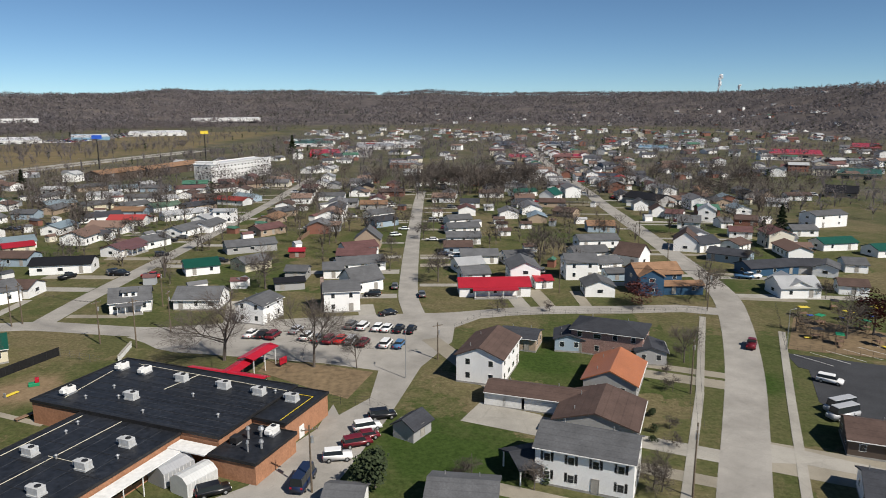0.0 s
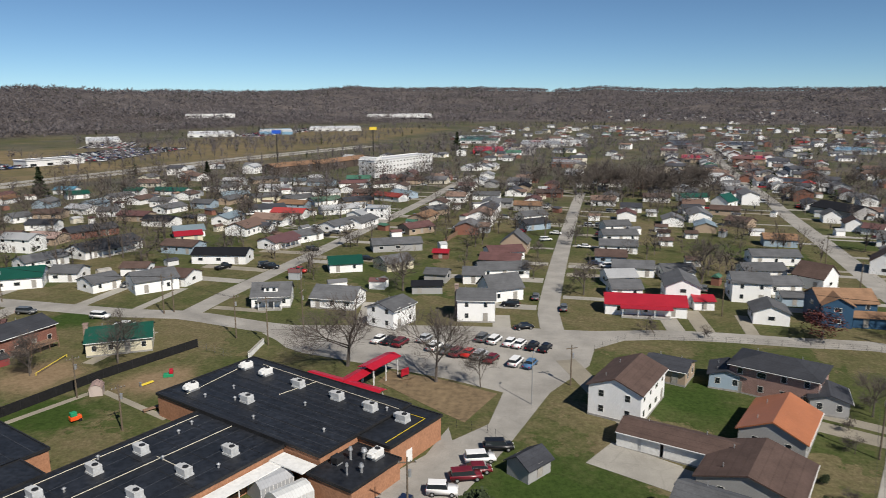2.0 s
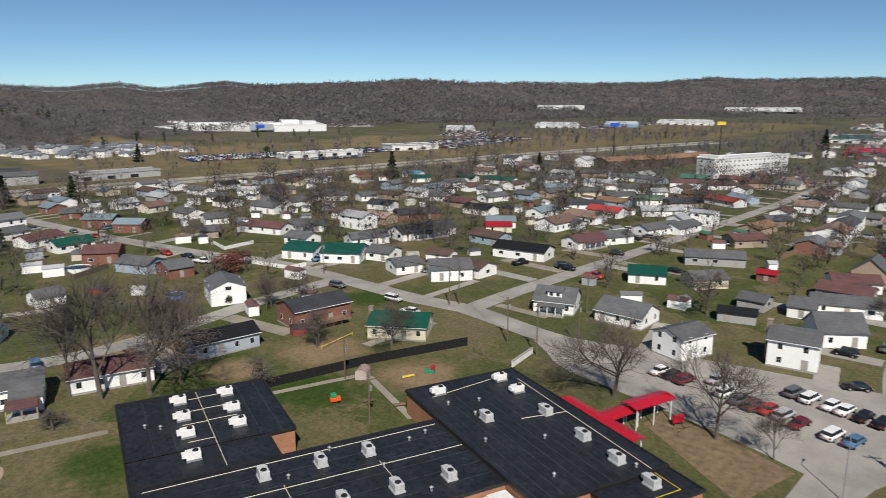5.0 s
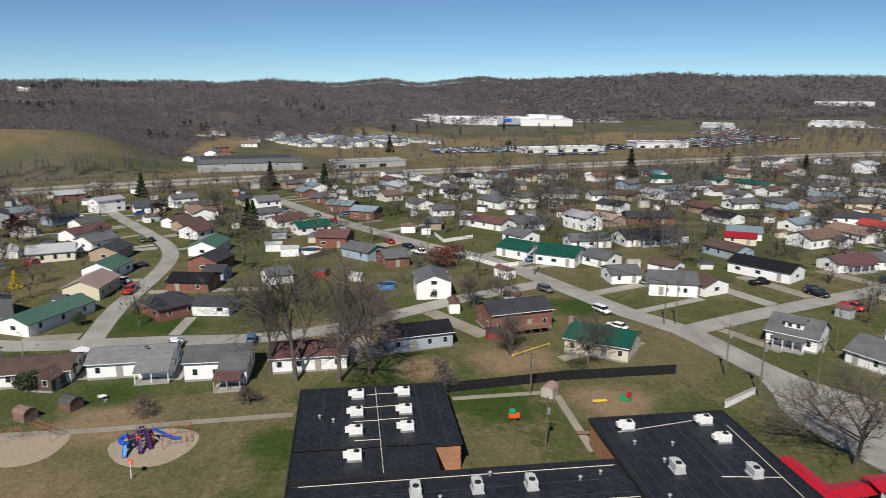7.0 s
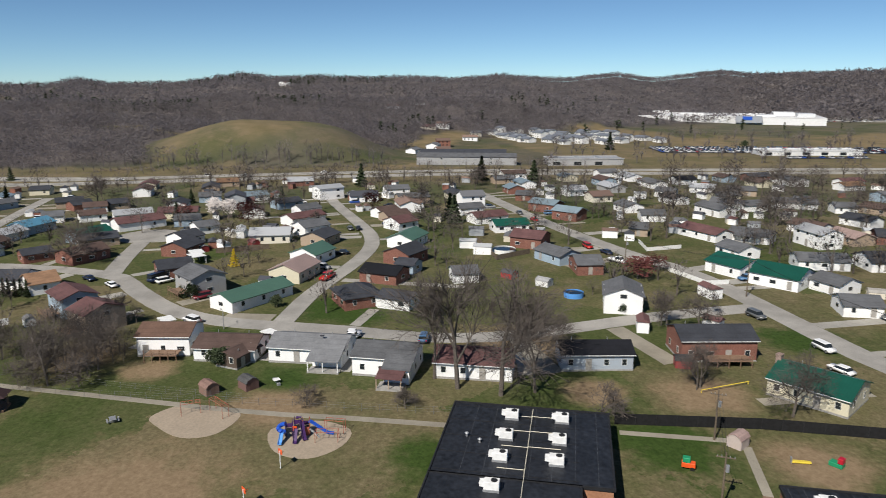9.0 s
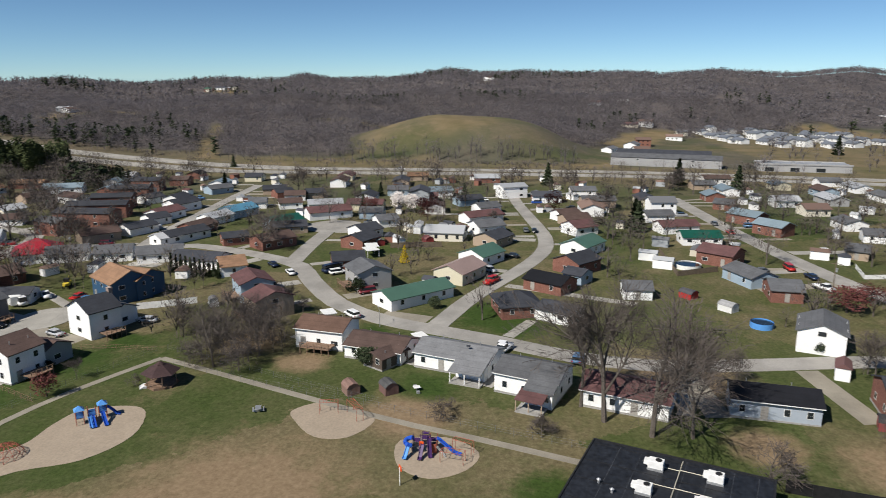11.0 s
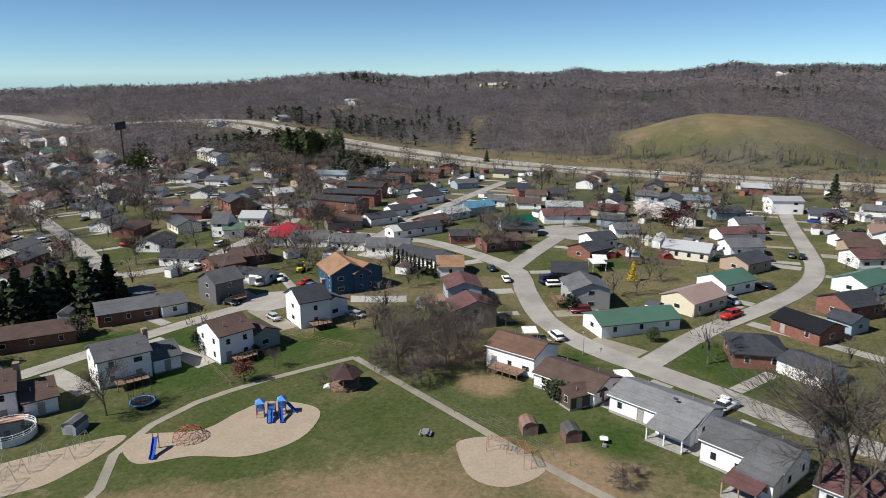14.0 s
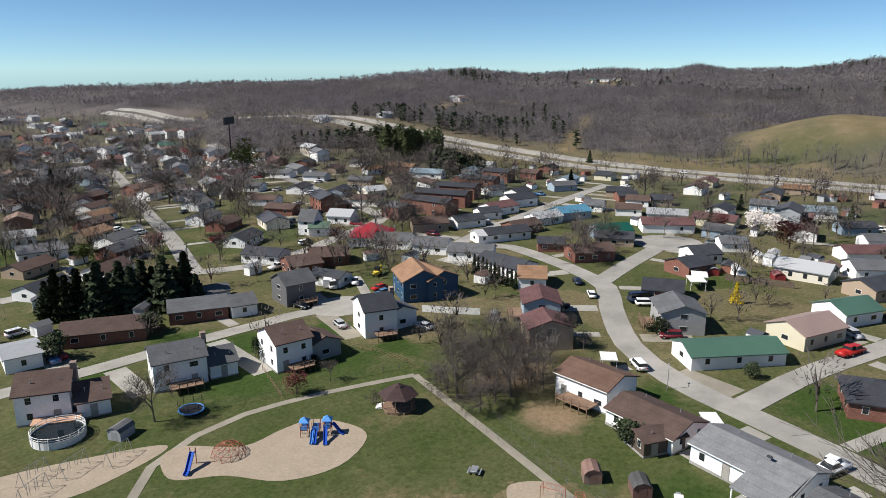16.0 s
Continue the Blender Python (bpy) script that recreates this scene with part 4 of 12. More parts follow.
house(-306.4, 360.5, 9, 12.3, 8.0, 2.7, 0.36, 'BB', 'w')
house(-242.2, 368.8, -2, 21.0, 8.0, 2.7, 0.36, 'G', 'w')
house(-246.5, 181.0, 75, 9.0, 8.0, 2.7, 0.36, 'g', 'w')
house(-222.3, 164.2, 62, 6.1, 8.0, 2.7, 0.36, 'g', 't')
house(-267.7, 225.1, 42, 10.8, 8.0, 2.7, 0.36, 'g', 'w')
house(-312.6, 240.8, 56, 11.5, 8.0, 2.7, 0.36, 'l', 'w')
house(-260.4, 232.1, -89, 11.2, 8.0, 2.7, 0.36, 'g', 'w')
house(-301.0, 253.9, 65, 12.8, 8.0, 2.7, 0.36, 'g', 't')
house(-303.5, 217.0, 47, 8.8, 8.0, 2.7, 0.36, 'g', 'w')
house(13.9, 188.5, 3, 19.3, 8.0, 2.8, 0.40, 'R', 'w', metal=1, porch=1)
house(28.2, 195.7, 11, 5.0, 5.0, 2.4, 0.36, 'R', 'w', metal=1)
house(7.7, 215.0, 18, 8.5, 8.0, 2.7, 0.36, 'l', 'w')
house(9.1, 203.1, 12, 8.1, 8.0, 2.7, 0.36, 'g', 'w')
house(23.3, 201.0, -88, 12.0, 8.5, 5.2, 0.45, 'g', 'w')
house(11.8, 227.6, 2, 12.1, 8.0, 2.7, 0.36, 'g', 'w')
house(24.1, 226.1, 13, 9.3, 8.0, 2.7, 0.36, 'g', 'w')
house(5.2, 242.0, 2, 9.7, 8.0, 2.7, 0.36, 'b', 'b')
house(7.6, 260.1, 2, 12.7, 8.0, 2.7, 0.36, 'g', 'w')
house(7.7, 281.3, 14, 13.1, 8.0, 2.7, 0.36, 'g', 'w')
house(6.5, 303.0, 20, 10.5, 8.0, 2.7, 0.36, 'g', 'w')
house(13.8, 359.4, 1, 9.6, 8.0, 2.7, 0.36, 'd', 'w')
house(27.6, 402.1, 1, 13.6, 8.0, 2.7, 0.36, 'b', 'w')
house(46.5, 408.4, 24, 15.2, 8.0, 2.7, 0.36, 'G', 'w')
house(40.9, 361.2, 17, 8.8, 8.0, 2.7, 0.36, 'd', 'w')
house(59.9, 389.4, 60, 12.0, 9.0, 3.4, 0.70, 'G', 'w')
house(56.5, 361.6, -9, 13.0, 8.0, 2.7, 0.36, 'b', 't')
house(57.9, 327.2, -34, 10.0, 8.0, 2.7, 0.36, 'b', 't')
house(22.8, 346.7, 5, 4.5, 3.5, 2.2, 0.40, 'l', 'w', shed=1)
house(24.5, 305.1, 5, 4.5, 3.5, 2.2, 0.40, 'b', 'w', shed=1)
house(24.7, 292.4, 5, 4.5, 3.5, 2.2, 0.40, 'b', 'w', shed=1)
house(24.5, 275.4, 5, 4.5, 3.5, 2.2, 0.40, 'b', 'w', shed=1)
house(34.8, 292.7, 5, 4.5, 3.5, 2.2, 0.40, 'b', 'w', shed=1)
house(30.7, 243.9, 5, 4.5, 3.5, 2.2, 0.40, 'b', 'w', shed=1)
house(41.1, 207.8, 2, 9.5, 9.0, 5.3, 0.40, 'g', 'w')
house(42.8, 189.2, 88, 8.5, 8.0, 2.9, 0.40, 'g', 'w', garage=1)
house(49.1, 234.4, 11, 12.2, 8.0, 2.7, 0.36, 'g', 'w')
house(56.3, 254.7, 7, 15.0, 8.0, 3.0, 0.36, 'g', 'w')
house(62.0, 225.8, -39, 8.6, 9.0, 3.6, 0.70, 'b', 'w')
house(51.3, 205.3, 8, 6.2, 5.0, 2.4, 0.36, 'g', 'b')
house(50.3, 217.9, 16, 10.0, 8.0, 2.7, 0.36, 'g', 'w')
house(59.6, 194.5, 8, 13.0, 9.0, 5.3, 0.50, 't', 'n')
house(57.4, 191.5, 88, 9.0, 6.5, 5.3, 0.55, 't', 'n', add=True)
house(66.3, 190.5, 2, 11.0, 5.0, 2.6, 0.30, 't', 'n', add=True)
house(97.2, 189.6, 2, 11.2, 9.0, 2.9, 0.50, 'l', 'w', metal=1)
house(97.4, 191.5, 88, 12.0, 7.0, 2.9, 0.50, 'l', 'w', add=True, metal=1)
house(96.4, 231.1, -37, 13.1, 8.0, 2.7, 0.36, 'd', 'b')
house(101.1, 214.5, 13, 17.1, 8.0, 2.7, 0.36, 'd', 'n')
house(112.7, 216.5, -6, 11.0, 8.0, 2.7, 0.36, 'd', 'g')
house(119.0, 213.1, 60, 9.0, 7.0, 2.8, 0.36, 'g', 'w')
house(114.9, 192.0, -18, 7.5, 7.0, 2.6, 0.36, 'b', 'w')
house(88.0, 250.6, 70, 11.0, 8.0, 4.0, 0.75, 'b', 'w')
house(104.9, 296.6, -18, 9.1, 8.0, 3.0, 0.60, 'g', 'w')
house(120.3, 317.7, 70, 9.0, 7.5, 5.0, 0.60, 'l', 'w')
house(120.5, 299.2, 3, 5.0, 8.0, 2.7, 0.36, 'g', 'w')
house(109.3, 372.1, -57, 23.8, 14.0, 3.5, 0.35, 'k', 'g')
house(98.9, 351.0, 85, 8.0, 7.0, 3.4, 0.60, 'g', 'w')
house(101.7, 329.8, 85, 8.0, 7.0, 3.4, 0.60, 'b', 'w')
house(107.4, 322.5, -27, 7.6, 8.0, 2.7, 0.36, 'r', 'w')
house(166.3, 304.5, 19, 17.7, 9.0, 5.4, 0.30, 'g', 'w')
house(144.9, 281.2, 3, 10.6, 8.0, 2.7, 0.36, 'g', 'w')
house(143.0, 253.3, 12, 14.3, 8.0, 2.8, 0.36, 'G', 'w', metal=1)
house(130.5, 218.8, -12, 6.6, 8.0, 2.7, 0.36, 'g', 'w')
house(174.6, 378.3, 80, 9.0, 9.0, 4.0, 0.80, 'g', 't')
house(232.1, 408.1, -31, 16.7, 14.0, 3.0, 0.50, 'k', 't')
house(156.1, 242.7, 11, 13.8, 8.0, 2.7, 0.36, 'G', 'w')
house(133.2, 306.2, -18, 9.2, 8.0, 2.7, 0.36, 'b', 'k')
house(175.1, 367.0, -24, 10.8, 8.0, 2.7, 0.36, 'l', 'w')
house(118.1, 275.9, -16, 8.4, 8.0, 2.7, 0.36, 'r', 'w')
house(93.3, 249.3, 28, 10.1, 8.0, 3.0, 0.50, 'd', 'w')
house(105.2, 249.4, 42, 8.6, 8.0, 2.7, 0.36, 'b', 'w')
house(-123.2, 66.6, 69, 11.4, 8.5, 3.6, 0.35, 'g', 'w')
lean_to(0.6, 5.9, 0.15, 5.3, -7.2, 2.9, -6.8, 'g', 'w', posts=0)
lean_to(0.2, 5.0, -6.6, 2.85, -10.0, 2.3, -6.7, 'r', 't')
house(-118.4, 82.2, 70, 14.1, 8.5, 3.0, 0.36, 'r', 'w')
house(-116.9, 104.6, 80, 13.1, 7.0, 3.2, 0.40, 'k', 'bg')
house(-117.1, 128.6, 80, 14.2, 9.0, 4.2, 0.35, 'd', 'k', deck=1)
house(-95.8, 135.6, 33, 12.6, 10.0, 3.0, 0.35, 'G', 'c', metal=1, chimney=1)
house(-146.9, 123.9, -22, 10.4, 8.5, 4.4, 0.40, 'g', 'w')
house(-179.5, 127.9, 83, 7.2, 10.0, 3.0, 0.30, 'g', 'k')
house(-192.3, 124.1, 21, 11.5, 8.0, 2.8, 0.36, 'g', 'b')
house(-212.2, 122.0, 52, 10.4, 9.0, 3.6, 0.36, 'r', 'k')
house(-238.3, 122.3, -87, 12.3, 8.0, 2.7, 0.36, 'G', 'w')
house(-256.0, 118.7, -75, 13.5, 8.0, 2.7, 0.36, 'r', 'w')
house(-276.0, 115.8, -78, 10.6, 8.0, 2.7, 0.36, 'g', 'w')
house(-274.4, 148.3, 39, 12.2, 8.0, 3.5, 0.36, 'B', 'k')
house(-254.7, 151.0, 39, 10.7, 8.0, 3.5, 0.36, 'B', 'k')
house(-305.6, 148.8, 64, 7.7, 8.0, 2.7, 0.36, 'g', 'k')
house(-171.4, 38.3, -47, 18.4, 8.5, 2.7, 0.33, 'G3', 'w', metal=1)
house(-191.0, 48.2, -27, 12.3, 9.0, 3.2, 0.40, 'pk', 'c', metal=1)
house(-209.3, 53.1, -34, 10.5, 9.0, 3.0, 0.40, 'G3', 'w', metal=1)
house(-231.8, 55.7, -31, 10.0, 9.0, 3.0, 0.36, 'd', 't')
house(-250.2, 52.7, -59, 10.2, 9.0, 3.0, 0.36, 'g', 'w')
house(-270.5, 49.8, -54, 15.1, 8.0, 2.7, 0.36, 'r', 'w')
house(-289.4, 50.9, -59, 9.4, 8.0, 2.7, 0.36, 'g', 'w')
house(-307.6, 42.4, -60, 11.3, 8.0, 2.7, 0.36, 'd', 'b')
house(-329.5, 60.7, -66, 11.9, 9.0, 5.2, 0.25, 'l', 'w')
house(-250.9, 85.0, -57, 9.1, 9.0, 3.0, 0.36, 'r', 'w')
house(-223.4, 83.8, -33, 12.2, 9.0, 3.0, 0.40, 'G3', 'w', metal=1)
house(-201.3, 80.2, -42, 10.1, 9.0, 3.4, 0.40, 'd', 'k')
house(-182.5, 72.0, 56, 11.0, 8.0, 2.8, 0.36, 'k', 'k')
house(-189.5, 79.5, 56, 5.5, 6.0, 2.7, 0.36, 'd', 'b')
house(-164.2, 63.4, -74, 9.4, 10.2, 2.8, 0.40, 'd', 'k', hip=True)
house(-159.8, 73.2, 57, 8.4, 7.0, 2.6, 0.30, 'd', 'w', garage=1)
house(-275.7, 81.9, -60, 8.9, 8.0, 2.7, 0.36, 'b', 'w')
house(-266.5, 84.5, -68, 9.9, 8.0, 2.7, 0.36, 'b', 't')
house(-178.0, 92.8, 89, 6.8, 7.0, 2.6, 0.36, 'g', 'w')
house(-183.2, 24.5, 33, 10.0, 9.0, 4.8, 0.35, 'g', 'g', deck=1)
house(-202.3, 14.5, -71, 9.2, 9.0, 2.8, 0.36, 'd', 'k')
house(-227.3, 12.9, -26, 9.7, 9.0, 3.0, 0.36, 'd', 'k')
house(-241.3, 11.4, -42, 8.4, 9.0, 3.0, 0.36, 'd', 'w')
house(-225.7, -16.1, -42, 12.2, 9.0, 3.0, 0.36, 'b', 'k')
house(-229.3, -30.7, -57, 8.3, 7.0, 2.7, 0.36, 'd', 'k')
house(-255.3, -22.5, -43, 12.1, 9.0, 3.0, 0.36, 'G', 'b')
house(-247.0, -17.6, -66, 12.1, 8.0, 2.7, 0.36, 'd', 't')
house(-275.3, -10.8, -59, 17.1, 9.0, 3.0, 0.36, 'r', 'w')
house(-276.2, 6.8, 89, 8.9, 8.0, 2.7, 0.36, 'g', 'b')
house(-260.6, 15.0, -60, 7.9, 8.0, 2.7, 0.36, 'g', 'w')
house(-331.2, 26.1, -67, 13.4, 8.0, 2.7, 0.36, 'B', 'w')
house(-293.9, -17.1, -70, 14.2, 8.0, 2.7, 0.36, 'l', 'w')
house(-323.7, -45.4, -50, 8.4, 8.0, 2.7, 0.36, 'd', 'k')
house(-323.1, -30.0, -63, 7.9, 8.0, 2.7, 0.36, 'd', 't')
house(-296.1, -47.1, -76, 7.4, 8.0, 2.7, 0.36, 'g', 'w')
house(-295.8, -32.8, -67, 9.6, 8.0, 2.7, 0.36, 'b', 'w')
house(-194.3, -17.4, -60, 7.1, 10.0, 2.9, 0.36, 't', 'w')
house(-172.3, -2.8, 34, 10.0, 8.0, 4.8, 0.35, 'r', 'b', deck=1)
house(-159.0, 6.1, 43, 7.6, 9.0, 4.8, 0.35, 'r', 't', deck=1)
house(-207.2, -45.2, -66, 13.1, 9.0, 2.8, 0.36, 'g', 'w')
house(-207.3, -60.1, -68, 10.7, 9.0, 2.8, 0.36, 'g', 'w')
house(-205.9, -74.5, -64, 11.5, 9.0, 2.8, 0.36, 'g', 'w')
house(-200.7, -29.2, 82, 15.3, 9.0, 2.8, 0.36, 'd', 'w')
house(-205.8, -84.4, -58, 13.0, 13.0, 3.0, 0.50, 'R', 'w', hip=True)
house(-142.6, 24.5, 79, 10.4, 8.5, 4.1, 0.33, 'b2', 'w', deck=1)
house(-137.0, 37.0, 74, 12.2, 8.5, 2.6, 0.33, 'b', 'w')
house(-132.5, 38.6, -35, 7.0, 5.0, 2.4, 0.30, 'b', 'd', add=True)
house(-132.4, 52.8, 71, 15.0, 8.4, 3.0, 0.33, 'g3', 'w')
lean_to(1.4, 7.6, 0.15, 4.62, -8.4, 2.45, -5.6, 'g3', 'w')
lean_to(2.2, 2.9, -1.6, 5.05, -1.9, 5.0, -1.6, 'd', 'd', posts=0)
house(-85.8, -47.9, -35, 8.1, 8.5, 5.4, 0.50, 'b', 'w', chimney=1)
house(-91.1, -43.6, -26, 5.0, 8.0, 3.0, 0.50, 'b', 'w', add=True)
house(-105.8, -41.4, -24, 9.2, 8.0, 5.4, 0.50, 'g', 'w', chimney=1, deck=1)
house(-113.0, -38.9, -23, 5.0, 8.0, 2.9, 0.45, 'g', 'w', add=True)
house(-122.7, -31.3, -17, 7.3, 9.0, 5.8, 0.45, 'b', 'w', deck=1)
house(-129.0, -29.1, 76, 6.7, 7.0, 3.2, 0.40, 'b', 'g', add=True)
house(-145.5, -28.5, -30, 7.1, 9.0, 6.0, 0.50, 'd', 'w', chimney=1, solar=1, deck=1)
house(-150.8, -27.0, 70, 6.0, 7.0, 3.6, 0.40, 'g', 'w', add=True)
house(-170.2, -36.4, 53, 12.0, 10.0, 5.4, 0.50, 't', 'n')
house(-173.1, -34.7, 73, 11.6, 9.0, 5.2, 0.40, 't', 'n', add=True)
house(-149.7, -59.2, -16, 7.7, 8.5, 5.4, 0.50, 'g', 'g2', garage=1, deck=1)
house(-129.3, -69.2, -32, 12.8, 9.0, 2.9, 0.36, 'g', 'k', porch=1)
house(-136.9, -63.4, -25, 5.8, 8.5, 2.8, 0.36, 'g', 'w', add=True, garage=1)
house(-109.6, -73.8, -35, 16.4, 9.0, 2.8, 0.33, 'b', 'k', porch=1, garage=1)
house(-92.5, -74.3, -16, 6.4, 9.0, 3.0, 0.20, 'l', 'w')
house(-139.3, -77.1, -20, 6.3, 6.0, 2.6, 0.36, 'g', 'w')
house(-169.2, -77.9, -24, 9.1, 10.0, 2.9, 0.36, 'b', 'k')
house(-180.0, -78.2, -35, 10.7, 10.0, 2.9, 0.36, 'b', 'k', add=True)
house(-165.1, -61.9, -78, 9.2, 6.0, 2.6, 0.36, 'd', 'w')
house(-204.6, -112.1, -68, 5.8, 8.0, 5.0, 0.80, 'g', 'w')
house(-204.7, -107.8, -49, 6.6, 8.0, 3.0, 0.36, 'G2', 'w')
house(-256.1, -99.5, -89, 22.3, 9.0, 5.4, 0.25, 'd', 'k', flats=1)
house(-272.3, -104.6, -76, 23.0, 9.0, 5.4, 0.25, 'd', 'k', flats=1)
house(-291.1, -109.4, -74, 16.5, 9.0, 5.4, 0.25, 'd', 'k', flats=1)
house(-314.8, -114.4, -76, 17.0, 9.0, 5.4, 0.25, 'd', 'k', flats=1)
house(-339.9, -119.7, -84, 13.7, 9.0, 5.4, 0.25, 'd', 'k', flats=1)
house(-241.2, -102.8, 75, 11.3, 8.0, 5.0, 0.25, 'g', 'k')
house(-231.5, -80.4, -44, 12.5, 9.0, 3.0, 0.36, 'b', 't')
house(-243.6, -72.7, -25, 11.8, 8.0, 2.7, 0.36, 'd', 'w')
house(-260.0, -74.4, -32, 8.3, 8.0, 2.7, 0.36, 'd', 'w')
house(-270.4, -75.9, -16, 13.3, 9.0, 3.0, 0.36, 'r', 'w')
house(-288.6, -77.7, -24, 12.9, 9.0, 3.4, 0.36, 'd', 'w')
house(-305.9, -88.1, -7, 10.2, 8.0, 2.7, 0.36, 'd', 'w')
house(-305.5, -100.4, -24, 9.1, 8.0, 2.7, 0.36, 'd', 'w')
house(-234.0, -50.6, -30, 15.8, 8.0, 2.7, 0.36, 'd', 'w')
house(-246.6, -51.5, -17, 12.0, 8.0, 2.7, 0.36, 'b', 'k')
house(-263.4, -52.0, -23, 11.7, 8.0, 2.7, 0.36, 'l', 'w')
house(-277.1, -48.1, -29, 12.7, 9.0, 3.0, 0.36, 'BB', 'b')
house(-330.0, -158.0, -71, 17.9, 9.0, 3.0, 0.36, 'B', 'w')
house(-333.7, -80.9, -38, 11.4, 8.0, 2.7, 0.36, 'g', 'b')
house(-344.3, -187.0, -82, 17.0, 8.0, 2.7, 0.36, 't', 'k')
house(-227.6, -53.8, -32, 8.1, 7.0, 2.7, 0.36, 'w', 'w')
house(-332.9, -52.2, -73, 11.0, 8.0, 2.7, 0.36, 'd', 't')
house(-316.2, -37.1, -74, 9.0, 8.0, 2.7, 0.36, 'b', 'w')
house(-249.9, -340.9, 20, 12.0, 8.0, 2.7, 0.36, 'b', 'k')
house(-217.7, -285.6, 20, 12.0, 8.0, 2.7, 0.36, 'g', 'b')
house(-193.0, -241.0, 20, 12.0, 8.0, 2.7, 0.36, 'b', 'k')
house(-181.2, -215.9, 20, 12.0, 8.0, 2.7, 0.36, 'b', 'w')
house(-173.4, -198.0, 20, 12.0, 8.0, 2.7, 0.36, 't', 'w')
house(-165.3, -185.5, 20, 12.0, 8.0, 2.7, 0.36, 'b', 'k')
house(-155.8, -169.2, 20, 12.0, 8.0, 2.7, 0.36, 't', 't')
house(-156.5, -154.0, 20, 12.0, 8.0, 2.7, 0.36, 'g', 'w')
house(-149.3, -139.3, 20, 12.0, 8.0, 2.7, 0.36, 'g', 'k')
house(-135.4, -120.4, 20, 12.0, 8.0, 2.7, 0.36, 'b', 'w')
house(-253.8, -274.8, 20, 12.0, 8.0, 2.7, 0.36, 'b', 'k')
house(-219.5, -206.1, -68, 12.0, 8.0, 2.7, 0.36, 'd', 'w')
house(-194.3, -159.7, 22, 12.0, 8.0, 2.7, 0.36, 'g', 'w')
house(-191.9, -144.2, 22, 12.0, 8.0, 2.7, 0.36, 'b', 'k')
house(-180.9, -118.9, 22, 12.0, 8.0, 2.7, 0.36, 'd', 'w')
house(-248.4, -214.2, -68, 12.0, 8.0, 2.7, 0.36, 'g', 'w')
house(-251.5, -203.2, -68, 12.0, 8.0, 2.7, 0.36, 'g', 'w')
house(-231.7, -169.0, -68, 12.0, 8.0, 2.7, 0.36, 'b', 'w')
house(-222.4, -147.4, -68, 12.0, 8.0, 2.7, 0.36, 'b', 'k')
house(-288.2, -223.6, -68, 12.0, 8.0, 2.7, 0.36, 'g', 'w')
house(-324.2, -280.9, -68, 12.0, 8.0, 2.7, 0.36, 't', 'w')
house(-324.8, -245.8, 22, 12.0, 8.0, 2.7, 0.36, 'd', 'k')
house(-291.0, -200.5, -68, 12.0, 8.0, 2.7, 0.36, 'g', 'w')
house(-276.3, -241.5, -68, 12.0, 8.0, 2.7, 0.36, 'g', 'w')
house(-316.3, -213.7, 22, 12.0, 8.0, 2.7, 0.36, 'b', 't')
house(-343.6, -217.9, -68, 12.0, 8.0, 2.7, 0.36, 'g', 'w')
house(-265.0, -158.2, 22, 12.0, 8.0, 2.7, 0.36, 'd', 'b')
house(-255.4, -132.0, -68, 12.0, 8.0, 2.7, 0.36, 'b', 'w')
house(-293.8, -171.2, -68, 12.0, 8.0, 2.7, 0.36, 'g', 't')
house(-260.7, -179.8, 22, 12.0, 8.0, 2.7, 0.36, 'd', 'w')
house(-116.4, -117.4, 20, 12.0, 8.0, 2.7, 0.36, 'd', 'w')
house(-123.7, -141.9, 20, 12.0, 8.0, 2.7, 0.36, 'b', 't')
house(-227.4, -331.9, 20, 12.0, 8.0, 2.7, 0.36, 'd', 'w')
house(-199.9, -292.4, 20, 12.0, 8.0, 2.7, 0.36, 'g', 'w')
house(-258.7, -374.5, 20, 12.0, 8.0, 2.7, 0.36, 'g', 'w')
house(-170.8, -95.2, -68, 12.0, 8.0, 2.7, 0.36, 'd', 'w')
house(-209.8, -185.7, 22, 12.0, 8.0, 2.7, 0.36, 'g', 'w')
house(-235.5, -266.2, 20, 12.0, 8.0, 2.7, 0.36, 'd', 'w')
# further houses along the streets
house(-360.3, -27.1, 3, 13.2, 8.0, 3.2, 0.36, 'b', 'w')
house(-86.3, -151.5, 77, 11.3, 8.0, 2.7, 0.36, 'k', 'w')
house(-364.6, 3.9, 6, 14.3, 8.0, 2.8, 0.36, 'd', 't')
house(-145.6, 402.7, -88, 13.3, 8.0, 2.7, 0.36, 'b', 'w')
house(-376.0, -78.2, -87, 9.0, 8.0, 2.7, 0.36, 'd', 'c')
house(-105.8, -139.2, 77, 13.1, 8.0, 2.7, 0.36, 'k', 'b')
house(-333.7, 7.5, -84, 9.5, 8.0, 2.8, 0.36, 'g', 'b')
house(-214.2, 224.7, 16, 12.4, 8.0, 2.7, 0.36, 'b', 'w')
house(-381.6, 220.0, -86, 11.2, 8.0, 2.8, 0.36, 'g', 'w')
house(178.8, 420.7, 87, 10.6, 8.0, 2.7, 0.36, 'g', 'b')
house(-181.6, -279.6, 66, 13.2, 8.0, 2.7, 0.36, 'b', 'k')
house(-303.1, -135.1, 66, 13.6, 8.0, 3.2, 0.36, 'b', 'w')
house(-350.3, -143.2, 3, 10.1, 8.0, 3.2, 0.36, 'B', 'g')
house(-147.6, 330.3, 0, 14.5, 8.0, 2.7, 0.36, 't', 'b')
house(-337.6, 93.5, -84, 11.5, 8.0, 2.7, 0.36, 'g', 'w')
